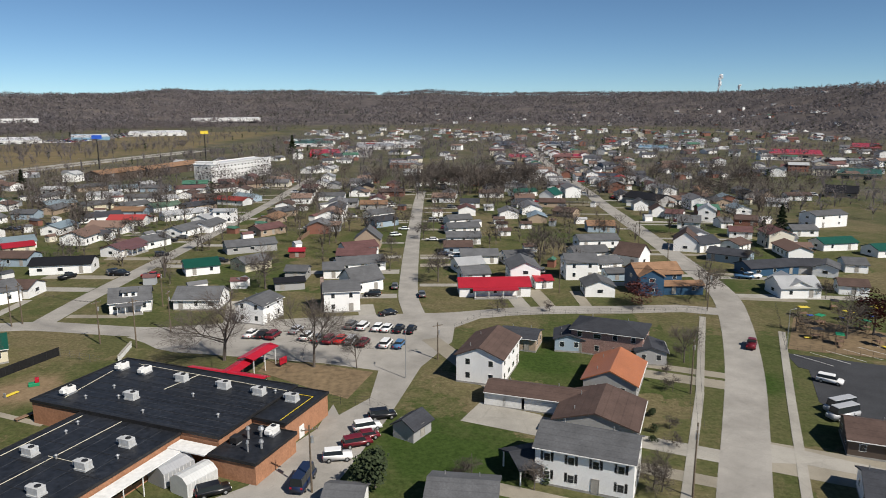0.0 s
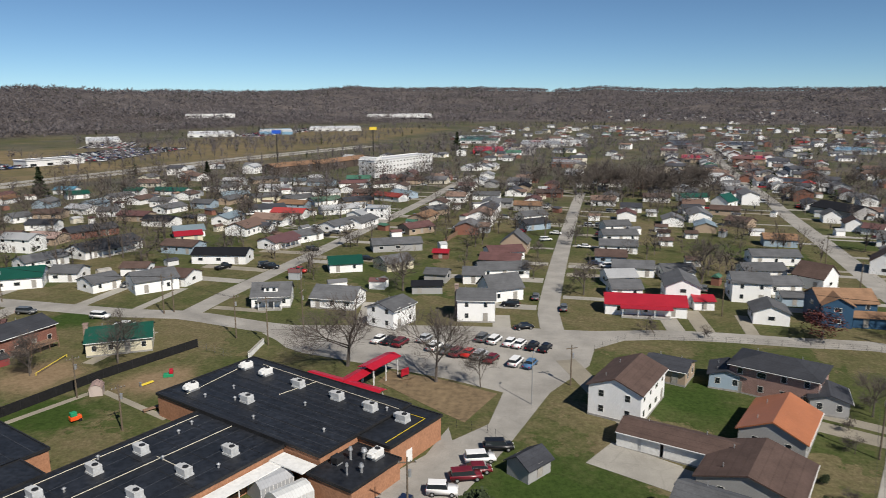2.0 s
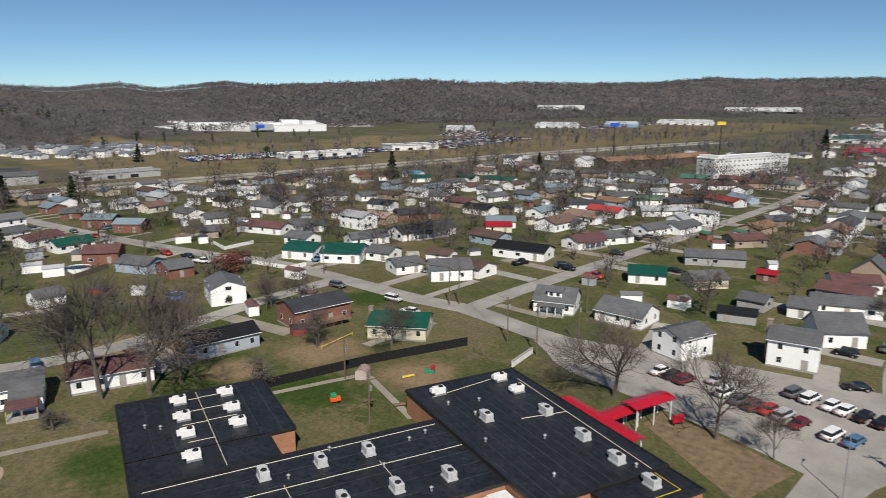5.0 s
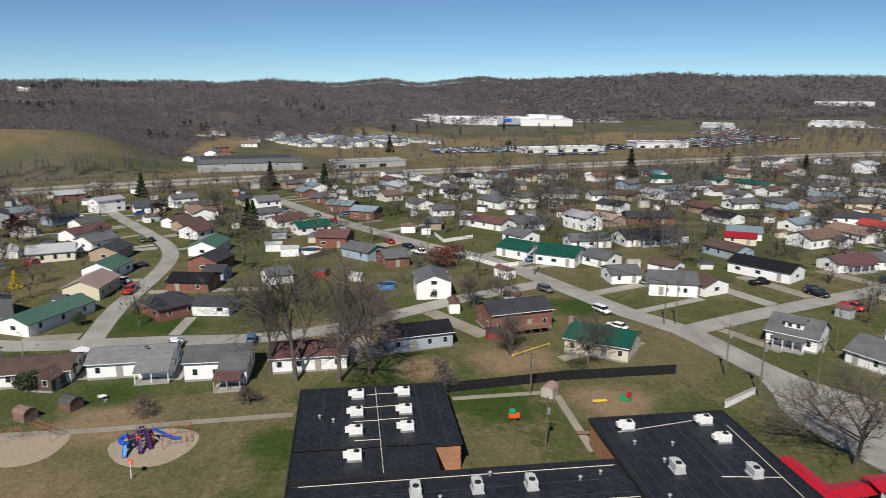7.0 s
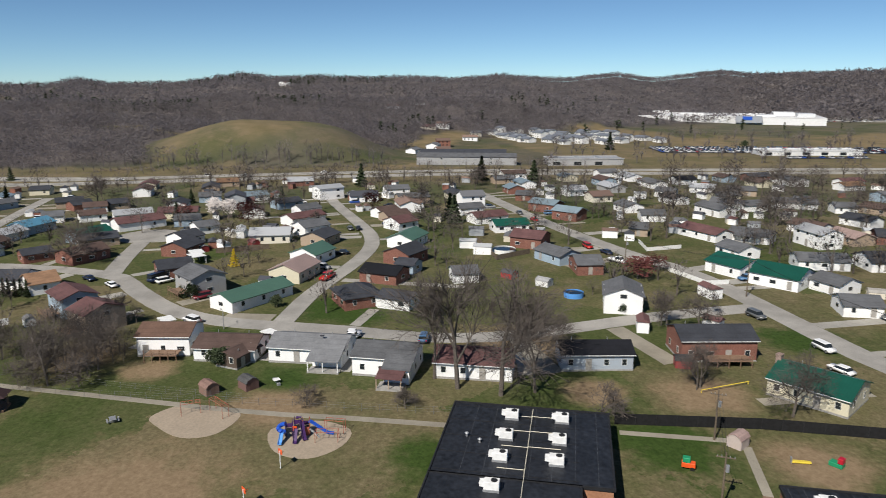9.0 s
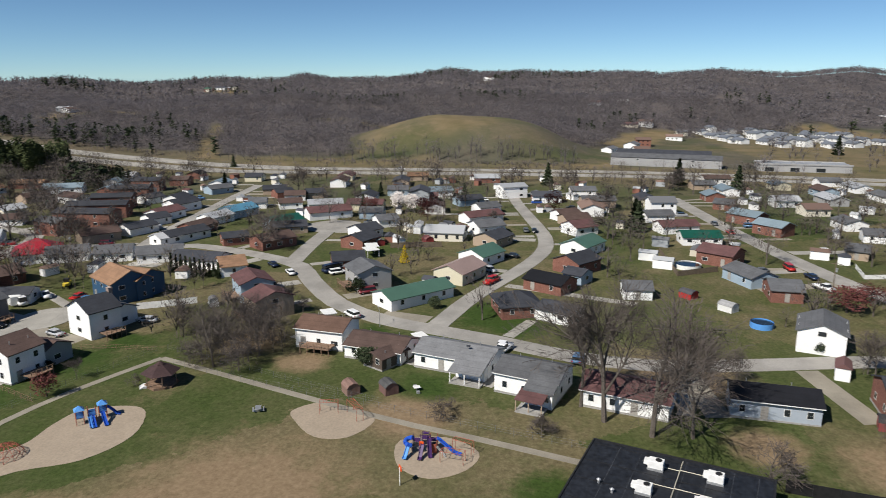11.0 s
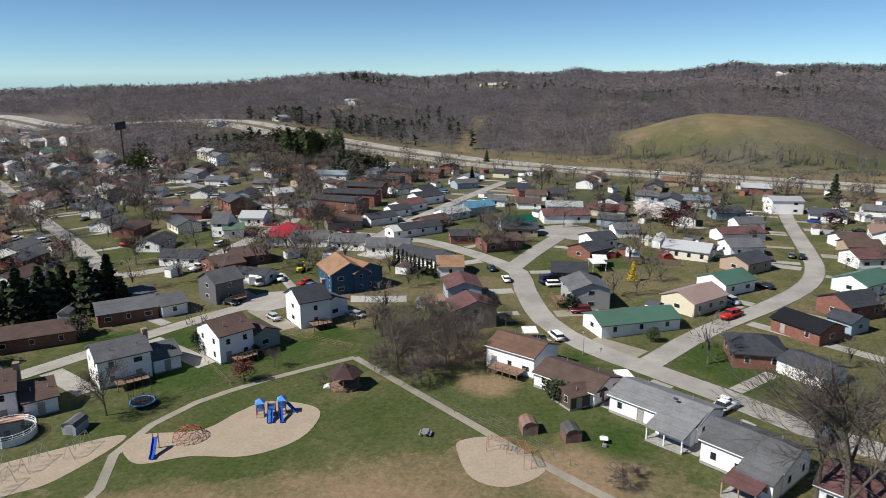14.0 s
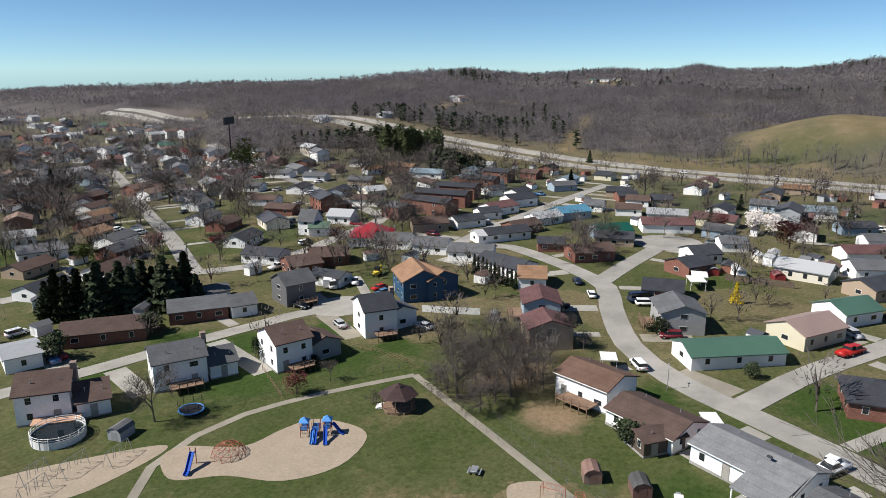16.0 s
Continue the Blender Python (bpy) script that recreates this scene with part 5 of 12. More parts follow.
house(155.0, 384.4, 87, 9.4, 8.0, 2.8, 0.36, 'B', 'k')
house(-253.4, 211.7, 8, 14.9, 8.0, 3.2, 0.36, 'g', 'w')
house(-186.7, 179.0, 9, 9.7, 8.0, 2.7, 0.36, 'g', 'w')
house(-235.1, 331.3, -90, 12.8, 8.0, 2.7, 0.36, 'b', 'w')
house(-328.8, 301.7, 4, 14.8, 8.0, 3.2, 0.36, 'g', 'w')
house(97.5, 267.5, 88, 13.7, 8.0, 3.2, 0.36, 'g', 'w')
house(-283.1, 234.0, -86, 11.7, 8.0, 3.2, 0.36, 'g', 'c')
house(-29.4, 407.5, 0, 14.4, 8.0, 2.7, 0.36, 'b', 'k')
house(-164.4, -250.2, -24, 13.4, 8.0, 2.7, 0.36, 'l', 'c')
house(-346.8, 204.4, 4, 12.9, 8.0, 3.2, 0.36, 'b', 'b')
house(-343.9, 247.6, -86, 11.6, 8.0, 2.7, 0.36, 'k', 'w')
house(-192.6, 323.0, 0, 10.7, 8.0, 2.8, 0.36, 'g', 'b')
house(-294.0, 0.5, -90, 15.0, 8.0, 2.8, 0.36, 'r', 'c')
house(-46.8, 433.6, -90, 13.2, 8.0, 2.8, 0.36, 'k', 't')
house(11.3, 332.0, -89, 9.8, 8.0, 3.2, 0.36, 'r', 'w')
house(-140.5, -297.1, -24, 12.2, 8.0, 2.8, 0.36, 'g', 'w')
house(4.2, 401.5, -90, 13.5, 8.0, 2.7, 0.36, 'g', 'w')
house(-220.5, 351.6, -90, 9.6, 8.0, 3.2, 0.36, 'b', 'w')
house(-216.0, 323.4, 0, 11.1, 8.0, 3.2, 0.36, 'g', 'w')
house(-123.1, -197.5, 67, 10.7, 8.0, 3.2, 0.36, 'l', 't')
house(-227.1, -312.9, 67, 10.0, 8.0, 2.7, 0.36, 'd', 'w')
house(-324.4, 198.5, 4, 14.8, 8.0, 2.7, 0.36, 'l', 'g')
house(-34.6, 351.8, 1, 13.4, 8.0, 2.8, 0.36, 't', 'g')
house(-272.8, 308.0, -82, 11.0, 8.0, 3.2, 0.36, 'g', 'b')
house(-124.4, -241.6, 66, 12.2, 8.0, 2.7, 0.36, 'B', 'g')
house(198.7, 393.1, -3, 13.4, 8.0, 2.8, 0.36, 'b', 'w')
house(3.0, 470.5, 0, 13.2, 8.0, 2.8, 0.36, 'r', 'w')
house(-222.4, 252.0, 16, 11.7, 8.0, 2.7, 0.36, 'd', 'w')
house(-325.4, -192.8, -21, 9.4, 8.0, 2.7, 0.36, 't', 'w')
house(-141.1, 447.7, -89, 13.6, 8.0, 2.7, 0.36, 'k', 'c')
house(-34.6, 372.7, -89, 11.4, 8.0, 2.8, 0.36, 'r', 'w')
house(-327.6, 149.7, 4, 9.5, 8.0, 2.8, 0.36, 'B', 'k')
house(-156.2, 283.0, 89, 13.8, 8.0, 2.8, 0.36, 'B', 'w')
house(144.8, 341.7, 88, 13.1, 8.0, 2.7, 0.36, 'B', 'w')
house(-284.0, 210.4, 4, 12.1, 8.0, 2.8, 0.36, 'k', 'w')
house(-107.6, -178.8, 77, 10.2, 8.0, 2.7, 0.36, 'g', 'w')
house(-256.6, -230.6, 69, 9.9, 8.0, 2.7, 0.36, 'b', 'w')
house(-118.9, 417.7, -88, 12.0, 8.0, 3.2, 0.36, 'b', 'w')
house(-61.3, 386.9, 2, 14.4, 8.0, 2.8, 0.36, 'g', 'w')
house(137.0, 385.0, -3, 14.5, 8.0, 3.2, 0.36, 'b', 'c')
house(-384.1, -115.2, 3, 9.3, 8.0, 2.7, 0.36, 'k', 'k')
house(-180.2, 270.4, -1, 14.0, 8.0, 2.7, 0.36, 'k', 'w')
house(-348.3, 274.5, 4, 10.2, 8.0, 2.8, 0.36, 'b', 'b')
house(-363.2, 226.0, 4, 14.1, 8.0, 2.7, 0.36, 'l', 'w')
house(-289.9, 29.8, 8, 10.8, 8.0, 2.7, 0.36, 'b', 'w')
house(-78.8, 350.6, -90, 10.4, 8.0, 2.8, 0.36, 'b', 'w')
house(-176.8, -309.1, 67, 10.5, 8.0, 2.8, 0.36, 't', 'w')
house(-346.7, 160.8, 4, 12.8, 8.0, 2.7, 0.36, 'B', 'w')
house(-267.5, 181.4, 4, 10.7, 8.0, 2.7, 0.36, 'g', 'w')
house(-238.9, -246.5, 66, 9.6, 8.0, 2.7, 0.36, 'g', 'w')
house(-103.6, -211.1, 67, 14.1, 8.0, 2.8, 0.36, 't', 'b')
house(-69.2, 449.0, -89, 10.6, 8.0, 2.7, 0.36, 'g', 'g')
house(-352.5, -87.8, 3, 11.5, 8.0, 2.7, 0.36, 'B', 'w')
house(22.8, 465.6, 0, 9.3, 8.0, 3.2, 0.36, 't', 'k')
house(-378.5, 47.4, -84, 13.2, 8.0, 2.7, 0.36, 'l', 'k')
house(-315.1, 118.5, 4, 13.2, 8.0, 2.7, 0.36, 'd', 'c')
house(-31.7, 451.0, -90, 14.3, 8.0, 2.7, 0.36, 'r', 'k')
house(-171.0, -344.8, -23, 13.1, 8.0, 2.7, 0.36, 'B', 'c')
house(-321.6, 329.3, -86, 13.5, 8.0, 2.7, 0.36, 'r', 'w')
house(-102.7, -161.2, -13, 14.2, 8.0, 3.2, 0.36, 'b', 'k')
house(-307.6, 317.9, -86, 12.2, 8.0, 2.7, 0.36, 't', 'w')
house(-189.1, 340.2, -90, 14.6, 8.0, 2.7, 0.36, 'g', 't')
house(-247.6, 312.1, -90, 12.4, 8.0, 2.7, 0.36, 'B', 'b')
house(-78.0, 401.3, -88, 14.4, 8.0, 2.8, 0.36, 'k', 'w')
house(157.5, 424.8, 87, 14.4, 8.0, 2.7, 0.36, 't', 't')
house(-132.7, -273.3, 66, 12.2, 8.0, 3.2, 0.36, 'g', 'w')
house(-328.8, -132.7, 3, 13.2, 8.0, 2.7, 0.36, 'B', 'k')
house(-384.5, -29.5, 3, 12.5, 8.0, 2.7, 0.36, 'r', 'c')
house(-358.5, -111.6, -87, 9.5, 8.0, 3.2, 0.36, 'b', 'k')
house(-372.5, -148.7, -87, 9.3, 8.0, 3.2, 0.36, 'l', 'w')
house(28.8, 432.7, -90, 12.1, 8.0, 2.8, 0.36, 'g', 'w')
house(-79.5, 466.2, -89, 13.7, 8.0, 2.7, 0.36, 'l', 'w')
house(-138.3, 222.9, -2, 12.6, 8.0, 2.8, 0.36, 'b', 'b')
house(64.9, 287.2, -2, 11.2, 8.0, 2.8, 0.36, 't', 'b')
house(-203.5, -257.0, 66, 12.0, 8.0, 2.7, 0.36, 'k', 'w')
house(-364.0, 153.9, -86, 10.9, 8.0, 2.7, 0.36, 'g', 't')
house(-155.5, -314.2, 66, 11.9, 8.0, 3.2, 0.36, 'b', 'w')
house(172.8, 397.6, 87, 13.0, 8.0, 3.2, 0.36, 'k', 'g')
house(-305.8, -156.9, -24, 12.1, 8.0, 2.7, 0.36, 'b', 't')
house(-306.3, 97.0, -82, 13.9, 8.0, 3.2, 0.36, 'g', 't')
house(-366.9, 191.3, 4, 9.6, 8.0, 2.7, 0.36, 'B', 'c')
house(-327.6, 281.4, 4, 11.8, 8.0, 2.7, 0.36, 'b', 'c')
house(41.9, 311.2, 88, 10.7, 8.0, 2.7, 0.36, 'B', 't')
house(144.1, 365.8, 88, 14.6, 8.0, 3.2, 0.36, 'g', 't')
house(-384.1, 9.9, -84, 11.1, 8.0, 2.7, 0.36, 't', 't')
house(-334.2, 225.8, 4, 13.7, 8.0, 2.7, 0.36, 'g', 'w')
house(-50.2, 360.8, 1, 12.9, 8.0, 2.7, 0.36, 'g', 'g')
house(-383.0, 165.2, -86, 13.4, 8.0, 3.2, 0.36, 'b', 'w')
house(-311.6, -2.7, 0, 11.1, 8.0, 3.2, 0.36, 'd', 'w')
house(-349.9, 294.5, -86, 13.7, 8.0, 2.7, 0.36, 'd', 'k')

# ---------------------------------------------------------------- school
S_ANG = -21.1
S_M = pose(-60.3, 127.6, 1.9, 0, 0, S_ANG)           # own axes: x along the front, y = -v into the plot


def sc(u, v, z=0.0):
    return S_M @ Matrix.Translation((u, -v, z))


def school():
    sch = thing("school_building", "long flat-roofed single-storey orange brick school with black roofing", "school", S_M)

    def block(u0, u1, v0, v1, z, zl=-1.5):
        part("wall", boxes((u0, u1, -v1, -v0, zl, z - 0.35)), M_BRICK_TAN, sch)
        part("roof", boxes((u0 - 0.15, u1 + 0.15, -v1 - 0.15, -v0 + 0.15, z - 0.35, z)), M_ROOFING, sch)
        for a in ((u0 - 0.2, u1 + 0.2, -v0 + 0.0, -v0 + 0.22), (u0 - 0.2, u1 + 0.2, -v1 - 0.22, -v1), (u0 - 0.22, u0, -v1, -v0), (u1, u1 + 0.22, -v1, -v0)):
            part("roof_edge", boxes((*a, z - 0.3, z + 0.14)), M_DARK, sch)

    block(0.0, 37.5, 0.0, 20.5, 4.7)
    block(37.72, 43.6, 0.0, 12.6, 4.4)
    block(37.72, 45.5, 12.85, 23.0, 3.3)
    block(10.9, 30.5, 20.75, 63.3, 4.25)
    block(-16.4, 3.8, 40.4, 63.3, 4.4)
    block(4.05, 10.65, 44.4, 63.3, 4.4)
    for i in range(5):
        part("roof_strip", boxes((-15.5 + i * 4.6, -15.4 + i * 4.6, -63, -44.6, 4.4, 4.43)), M_DARK, sch)
    for i in range(7):
        part("roof_strip", boxes((11, 30.3, -24.1 - i * 5.5, -24 - i * 5.5, 4.25, 4.28)), M_DARK, sch)
        part("roof_strip", boxes((0.2, 37.3, -2.6 - i * 2.7, -2.5 - i * 2.7, 4.7, 4.73)), M_DARK, sch)
    # pale pipes and seams on the roof
    def pipe(u0, v0, u1, v1, z, mat, r=0.055, label=""):
        bm = bmesh.new()
        tube(bm, (u0, -v0, z), (u1, -v1, z), r, n=6)
        part("roof_pipe", bm, mat, sch, label)
    Mp = plain("cream_pipe", (0.62, 0.58, 0.46), 0.6, 0, 3, 0.15, 0)
    My = plain("yellow_pipe", (0.62, 0.46, 0.03), 0.6, 0, 3, 0.15, 0)
    for q in PIPES:
        pipe(*q, My if q[4] < 4.63 and q[0] > 36 else Mp)
    # welded seams of the roofing sheets
    seam = bmesh.new()
    for i in range(11):
        box(seam, 0.3, 37.2, -1.9 - i * 1.8, -1.84 - i * 1.8, 4.7, 4.715)
    for i in range(6):
        box(seam, 12.0 + i * 3.1, 12.06 + i * 3.1, -63, -21, 4.25, 4.265)
    for i in range(7):
        box(seam, -16, 3.5, -42.2 - i * 2.9, -42.14 - i * 2.9, 4.4, 4.415)
    part("roof_seam", seam, M_SEAM, sch, "faint grey seams of the roofing sheets")
    # the cluster of plant on the low roof by the kitchen
    for u, v, h, r in ((40.0, 17.0, 1.5, 0.28), (41.3, 15.6, 1.1, 0.4), (43.6, 18.8, 0.9, 0.3), (42.4, 20.4, 1.3, 0.2)):
        bm = bmesh.new()
        tube(bm, (u, -v, 3.3), (u, -v, 3.3 + h), r * 0.7, n=10)
        tube(bm, (u, -v, 3.3 + h), (u, -v, 3.3 + h + 0.45), r * 1.3, r * 0.8, n=10)
        part("turbine_vent", bm, M_METAL, sch, "bright metal turbine vent")
    part("cooler", boxes((38.6, 39.9, -19.6, -18.2, 3.55, 4.5), bev=0.05), M_DARK, sch, "dark boxy cooler on a stand")
    part("cooler_stand", boxes((38.7, 38.85, -19.5, -18.3, 3.3, 3.55), (39.65, 39.8, -19.5, -18.3, 3.3, 3.55)), M_METAL, sch)
    # windows under the eaves of the yard side and front
    for i in range(9):
        u = 13 + i * 2.0
        part("window_band", boxes((30.5, 30.56, -(24 + i * 3.2), -(22.2 + i * 3.2), 0.9, 2.6)), M_GLASS, sch)
    for i in range(10):
        part("window_band", boxes((3 + i * 3.4, 5.4 + i * 3.4, 0.0, 0.06, 0.9, 2.7)), M_GLASS, sch)
    for i in range(6):
        part("window_band", boxes((-16.46, -16.4, -(45 + i * 3.4), -(43 + i * 3.4), 0.9, 2.6)), M_GLASS, sch)
    part("door", boxes((10.0, 10.9, -21.6, -20.4, 0, 2.6)), M_RED, sch, "red double door in the courtyard corner")
    part("door", boxes((43.62, 43.7, -9.0, -7.6, 0, 2.2)), M_WHITE, sch, "pale steel service door")
    # white canopy on posts along the yard
    part("canopy", boxes((30.9, 33.2, -38.0, -23.2, 3.05, 3.25), (30.9, 37.4, -23.8, -21.0, 3.28, 3.46)), M_WHITE, sch, "white flat metal canopy")
    for i in range(5):
        part("canopy_post", boxes((32.9, 33.02, -(37.6 - i * 3.4) - 0.06, -(37.6 - i * 3.4) + 0.06, -1, 3.05)), M_WHITE, sch)


PIPES = [(4.5, 1.6, 37.3, 2.6, 4.78), (37.9, 2.6, 42.4, 2.6, 4.5), (42.4, 2.6, 42.4, 12.2, 4.5), (17.4, 9.5, 18.6, 1.9, 4.78), (19.6, 21, 18.9, 62, 4.34), (-15.8, 51.4, 10.4, 51.4, 4.5), (12.2, 21.5, 12.2, 62, 4.34), (2, 3, 4.5, 18, 4.78),
         (-13.2, 55, -13.2, 51.4, 4.5), (-8.7, 55, -8.7, 51.4, 4.5), (-4.2, 55, -4.2, 51.4, 4.5), (1.6, 55, 1.6, 51.4, 4.5), (-13.4, 47, -13.4, 51.4, 4.5), (-8.8, 47, -8.8, 51.4, 4.5), (-4.4, 47, -4.4, 51.4, 4.5), (18.5, 33, 26, 33, 4.34), (18.5, 46, 26, 46, 4.34)]
school()


def hvac_mesh_set():
    body = boxes((-0.95, 0.95, -0.65, 0.65, 0.25, 1.25), bev=0.04)
    fan = bmesh.new()
    bmesh.ops.create_cone(fan, cap_ends=True, segments=14, radius1=0.42, radius2=0.4, depth=0.1, matrix=Matrix.Translation((0.3, 0, 1.3)))
    hood = bmesh.new()
    prism(hood, [(-1.5, -0.45), (-0.95, -0.55), (-0.95, 0.55), (-1.5, 0.45)], 0.55, 1.1)
    base = boxes((-1.0, 1.0, -0.75, 0.75, 0.0, 0.25))
    return [("body", mesh_of(body, "body", [M_WHITE])), ("fan", mesh_of(fan, "fan", [M_DARK])), ("hood", mesh_of(hood, "hood", [M_WHITE])), ("curb", mesh_of(base, "curb", [M_METAL]))]


HVAC = hvac_mesh_set()
HVAC_GREY = [(n, (lambda c: (c.materials.clear(), c.materials.append(M_LGREY if n != "fan" else M_DARK), c)[2])(m.copy())) for n, m in HVAC]


def hvac(x, y, z, rot, grey=False):
    t = thing("rooftop_air_conditioner", "boxy %s air-conditioning unit on the black school roof" % ("grey metal" if grey else "white"), "air conditioner", pose(x, y, z, 0, 0, rot), group="rooftop units")
    for n, m in (HVAC_GREY if grey else HVAC):
        part(n, m, None, t)


hvac(-91.6, 81.5, 6.30, S_ANG + 90)
hvac(-85.9, 79.0, 6.30, S_ANG + 90)
hvac(-80.5, 76.7, 6.30, S_ANG + 90)
hvac(-74.0, 73.9, 6.30, S_ANG + 90)
hvac(-89.1, 88.3, 6.30, S_ANG + 90)
hvac(-83.2, 85.8, 6.30, S_ANG + 90)
hvac(-78.1, 83.6, 6.30, S_ANG + 90)
hvac(-62.8, 111.0, 6.60, S_ANG + 90)
hvac(-58.7, 122.1, 6.60, S_ANG + 90)
hvac(-53.7, 120.1, 6.60, S_ANG + 90)
hvac(-25.8, 98.8, 5.20, S_ANG + 90)
hvac(-51.3, 108.8, 6.60, S_ANG, True)
hvac(-45.8, 116.5, 6.60, S_ANG, True)
hvac(-37.4, 113.2, 6.60, S_ANG, True)
hvac(-30.7, 110.5, 6.60, S_ANG, True)
hvac(-24.8, 108.5, 6.30, S_ANG, True)
hvac(-57.7, 90.7, 6.15, S_ANG, True)
hvac(-60.3, 84.5, 6.15, S_ANG, True)
hvac(-63.2, 77.5, 6.15, S_ANG, True)
hvac(-45.3, 93.3, 6.15, S_ANG, True)
hvac(-48.3, 86.8, 6.15, S_ANG, True)
hvac(-51.0, 80.4, 6.15, S_ANG, True)
for i, (u, v) in enumerate([(9, 12), (13, 15), (8, 17), (24, 10), (21, 18), (33, 15), (15, 27), (20, 33), (17, 45), (24, 50), (-6, 60), (-4.6, 58), (28, 30), (36, 4), (12.5, 38), (14, 24)]):
    zt = 4.7 if v < 20.5 else 4.25 if u > 10 else 4.4
    v_t = thing("roof_vent", "small round metal vent on the black school roof", "vent", sc(u, v, zt), group="roof vents")
    bm = bmesh.new()
    tube(bm, (0, 0, 0), (0, 0, 0.5), 0.16, n=10)
    part("stack", bm, M_METAL, v_t)
    bm = bmesh.new()
    tube(bm, (0, 0, 0.5), (0, 0, 0.68), 0.3, 0.1, 10)
    part("cap", bm, M_METAL, v_t)


def red_walkway():
    """Red metal roof on posts leading from the front of the school to the car park."""
    w = thing("covered_walkway", "bright red metal roof on posts leading to the car park", "walkway", Matrix.Identity(4))
    def run(a, b, width, z):
        a, b = Vector((*a, 0)), Vector((*b, 0))
        d = (b - a)
        m = Matrix.Translation((*((a + b) / 2).xy, land(*a.xy))) @ pose(0, 0, 0, 0, 0, math.degrees(math.atan2(d.y, d.x)))
        part("roof_panel", gable_roof(d.length, width, z, 0.22, 0.1, 0.12), M_RED, w, m=m)
        for i in range(max(2, int(d.length / 4) + 1)):
            for s in (-1, 1):
                u = -d.length / 2 + 0.3 + i * (d.length - 0.6) / max(1, int(d.length / 4))
                part("post", boxes((u - 0.07, u + 0.07, s * width * 0.4 - 0.07, s * width * 0.4 + 0.07, -0.5, z + 0.1)), M_WHITE, w, m=m)
    run((-39.8, 122.4), (-37.8, 129.8), 3.0, 3.0)
    run((-37.7, 128.0), (-35.1, 135.8), 3.4, 3.7)
    run((-47.6, 125.1), (-32.3, 119.9), 2.6, 2.9)


red_walkway()
ramp_wall = thing("ramp_wall", "low white concrete wall beside the school ramp", "wall", Matrix.Identity(4))
_a, _b = Vector((-66.0, 135.8, 0)), Vector((-67.2, 144.4, 0))
_d = _b - _a
part("wall", boxes((0, _d.length, -0.15, 0.15, -0.5, 1.2)), M_WHITE, ramp_wall, m=Matrix.Translation((_a.x, _a.y, land(_a.x, _a.y))) @ pose(0, 0, 0, 0, 0, math.degrees(math.atan2(_d.y, _d.x))))
part("coping", boxes((-0.05, _d.length + 0.05, -0.22, 0.22, 1.2, 1.32)), M_CONC, ramp_wall, m=Matrix.Translation((_a.x, _a.y, land(_a.x, _a.y))) @ pose(0, 0, 0, 0, 0, math.degrees(math.atan2(_d.y, _d.x))))

# grey metal sheds in the school yard
def yard_shed(x, y, rot, col, mat, label):
    t = thing("metal_shed", label, "shed", pose(x, y, land(x, y), 0, 0, rot))
    bm = bmesh.new()
    L, W, e, r = 5.2, 3.6, 2.1, 0.9
    prof = [(-W / 2, 0), (W / 2, 0), (W / 2, e), (W / 4, e + r * 0.8), (0, e + r), (-W / 4, e + r * 0.8), (-W / 2, e)]
    a = [bm.verts.new((-L / 2, yy, z)) for yy, z in prof]
    b = [bm.verts.new((L / 2, yy, z)) for yy, z in prof]
    bm.faces.new(a[::-1])
    bm.faces.new(b)
    for i in range(7):
        bm.faces.new((a[i], a[(i + 1) % 7], b[(i + 1) % 7], b[i]))
    bmesh.ops.recalc_face_normals(bm, faces=bm.faces[:])
    part("shell", bm, mat, t, colour=col)
    part("door", boxes((-0.9, 0.9, -0.02, 0.05, 0, 1.9)), M_WHITE, t, m=pose(L / 2, 0, 0.02, 0, 0, 90))
    for i in range(9):
        part("rib", boxes((-2.5 + i * 0.62, -2.44 + i * 0.62, -W / 2 - 0.03, -W / 2, 0.1, 2.05)), M_WHITE, t)


yard_shed(-38.7, 91.9, 58, (0.42, 0.43, 0.45), M_TIN, "grey ribbed metal storage shed with a barrel roof")
yard_shed(-34.6, 89.4, 58, (0.68, 0.69, 0.68), M_TIN, "white ribbed metal storage shed with a barrel roof")

# ---------------------------------------------------------------- paved and bare areas
patch("parking_lot", [(-71.0, 150.6), (-65.3, 146.8), (-61.5, 143.4), (-56.7, 141.2), (-48.5, 139.9), (-42.2, 138.7), (-34.4, 137.3), (-24.2, 135.4), (-12.8, 131.8), (-13.2, 118.9), (-17.8, 112.0), (-19.4, 116.2), (-20.7, 106.8), (-24.6, 99.3), (-27.3, 89.8), (-31.0, 86.7), (-16.8, 84.4), (-12.5, 99.5), (-9.1, 112.1), (-4.5, 133.8), (2.0, 148.7), (2.7, 158.4), (10.6, 167.3), (-15.1, 166.9), (-38.7, 162.8), (-61.2, 154.9)], M_ROAD, 0.035, "pale worn asphalt car park in front of the school", "car park")
patch("parking_lot", [(73.2, 143.1), (90.7, 136.1), (140, 130), (135, 95), (76.3, 108.2), (69.2, 112.2), (67.6, 118.5), (73.5, 133.7), (72.0, 135.1)], M_LOT, 0.04, "dark asphalt car park with faded white bays", "car park")
patch("driveway", [(2.9, 110.2), (6.6, 117.5), (16.8, 112.5), (15.0, 105.0)], M_CONC, 0.05, "stained concrete driveway slab beside a garage", "driveway")
patch("driveway", [(51.7, 102.7), (56.4, 100.4), (65.3, 95.2), (63.5, 92.4), (53.6, 96.6), (49.2, 96.9)], M_CONC, 0.06, "concrete driveway crossing the grass verge", "driveway")
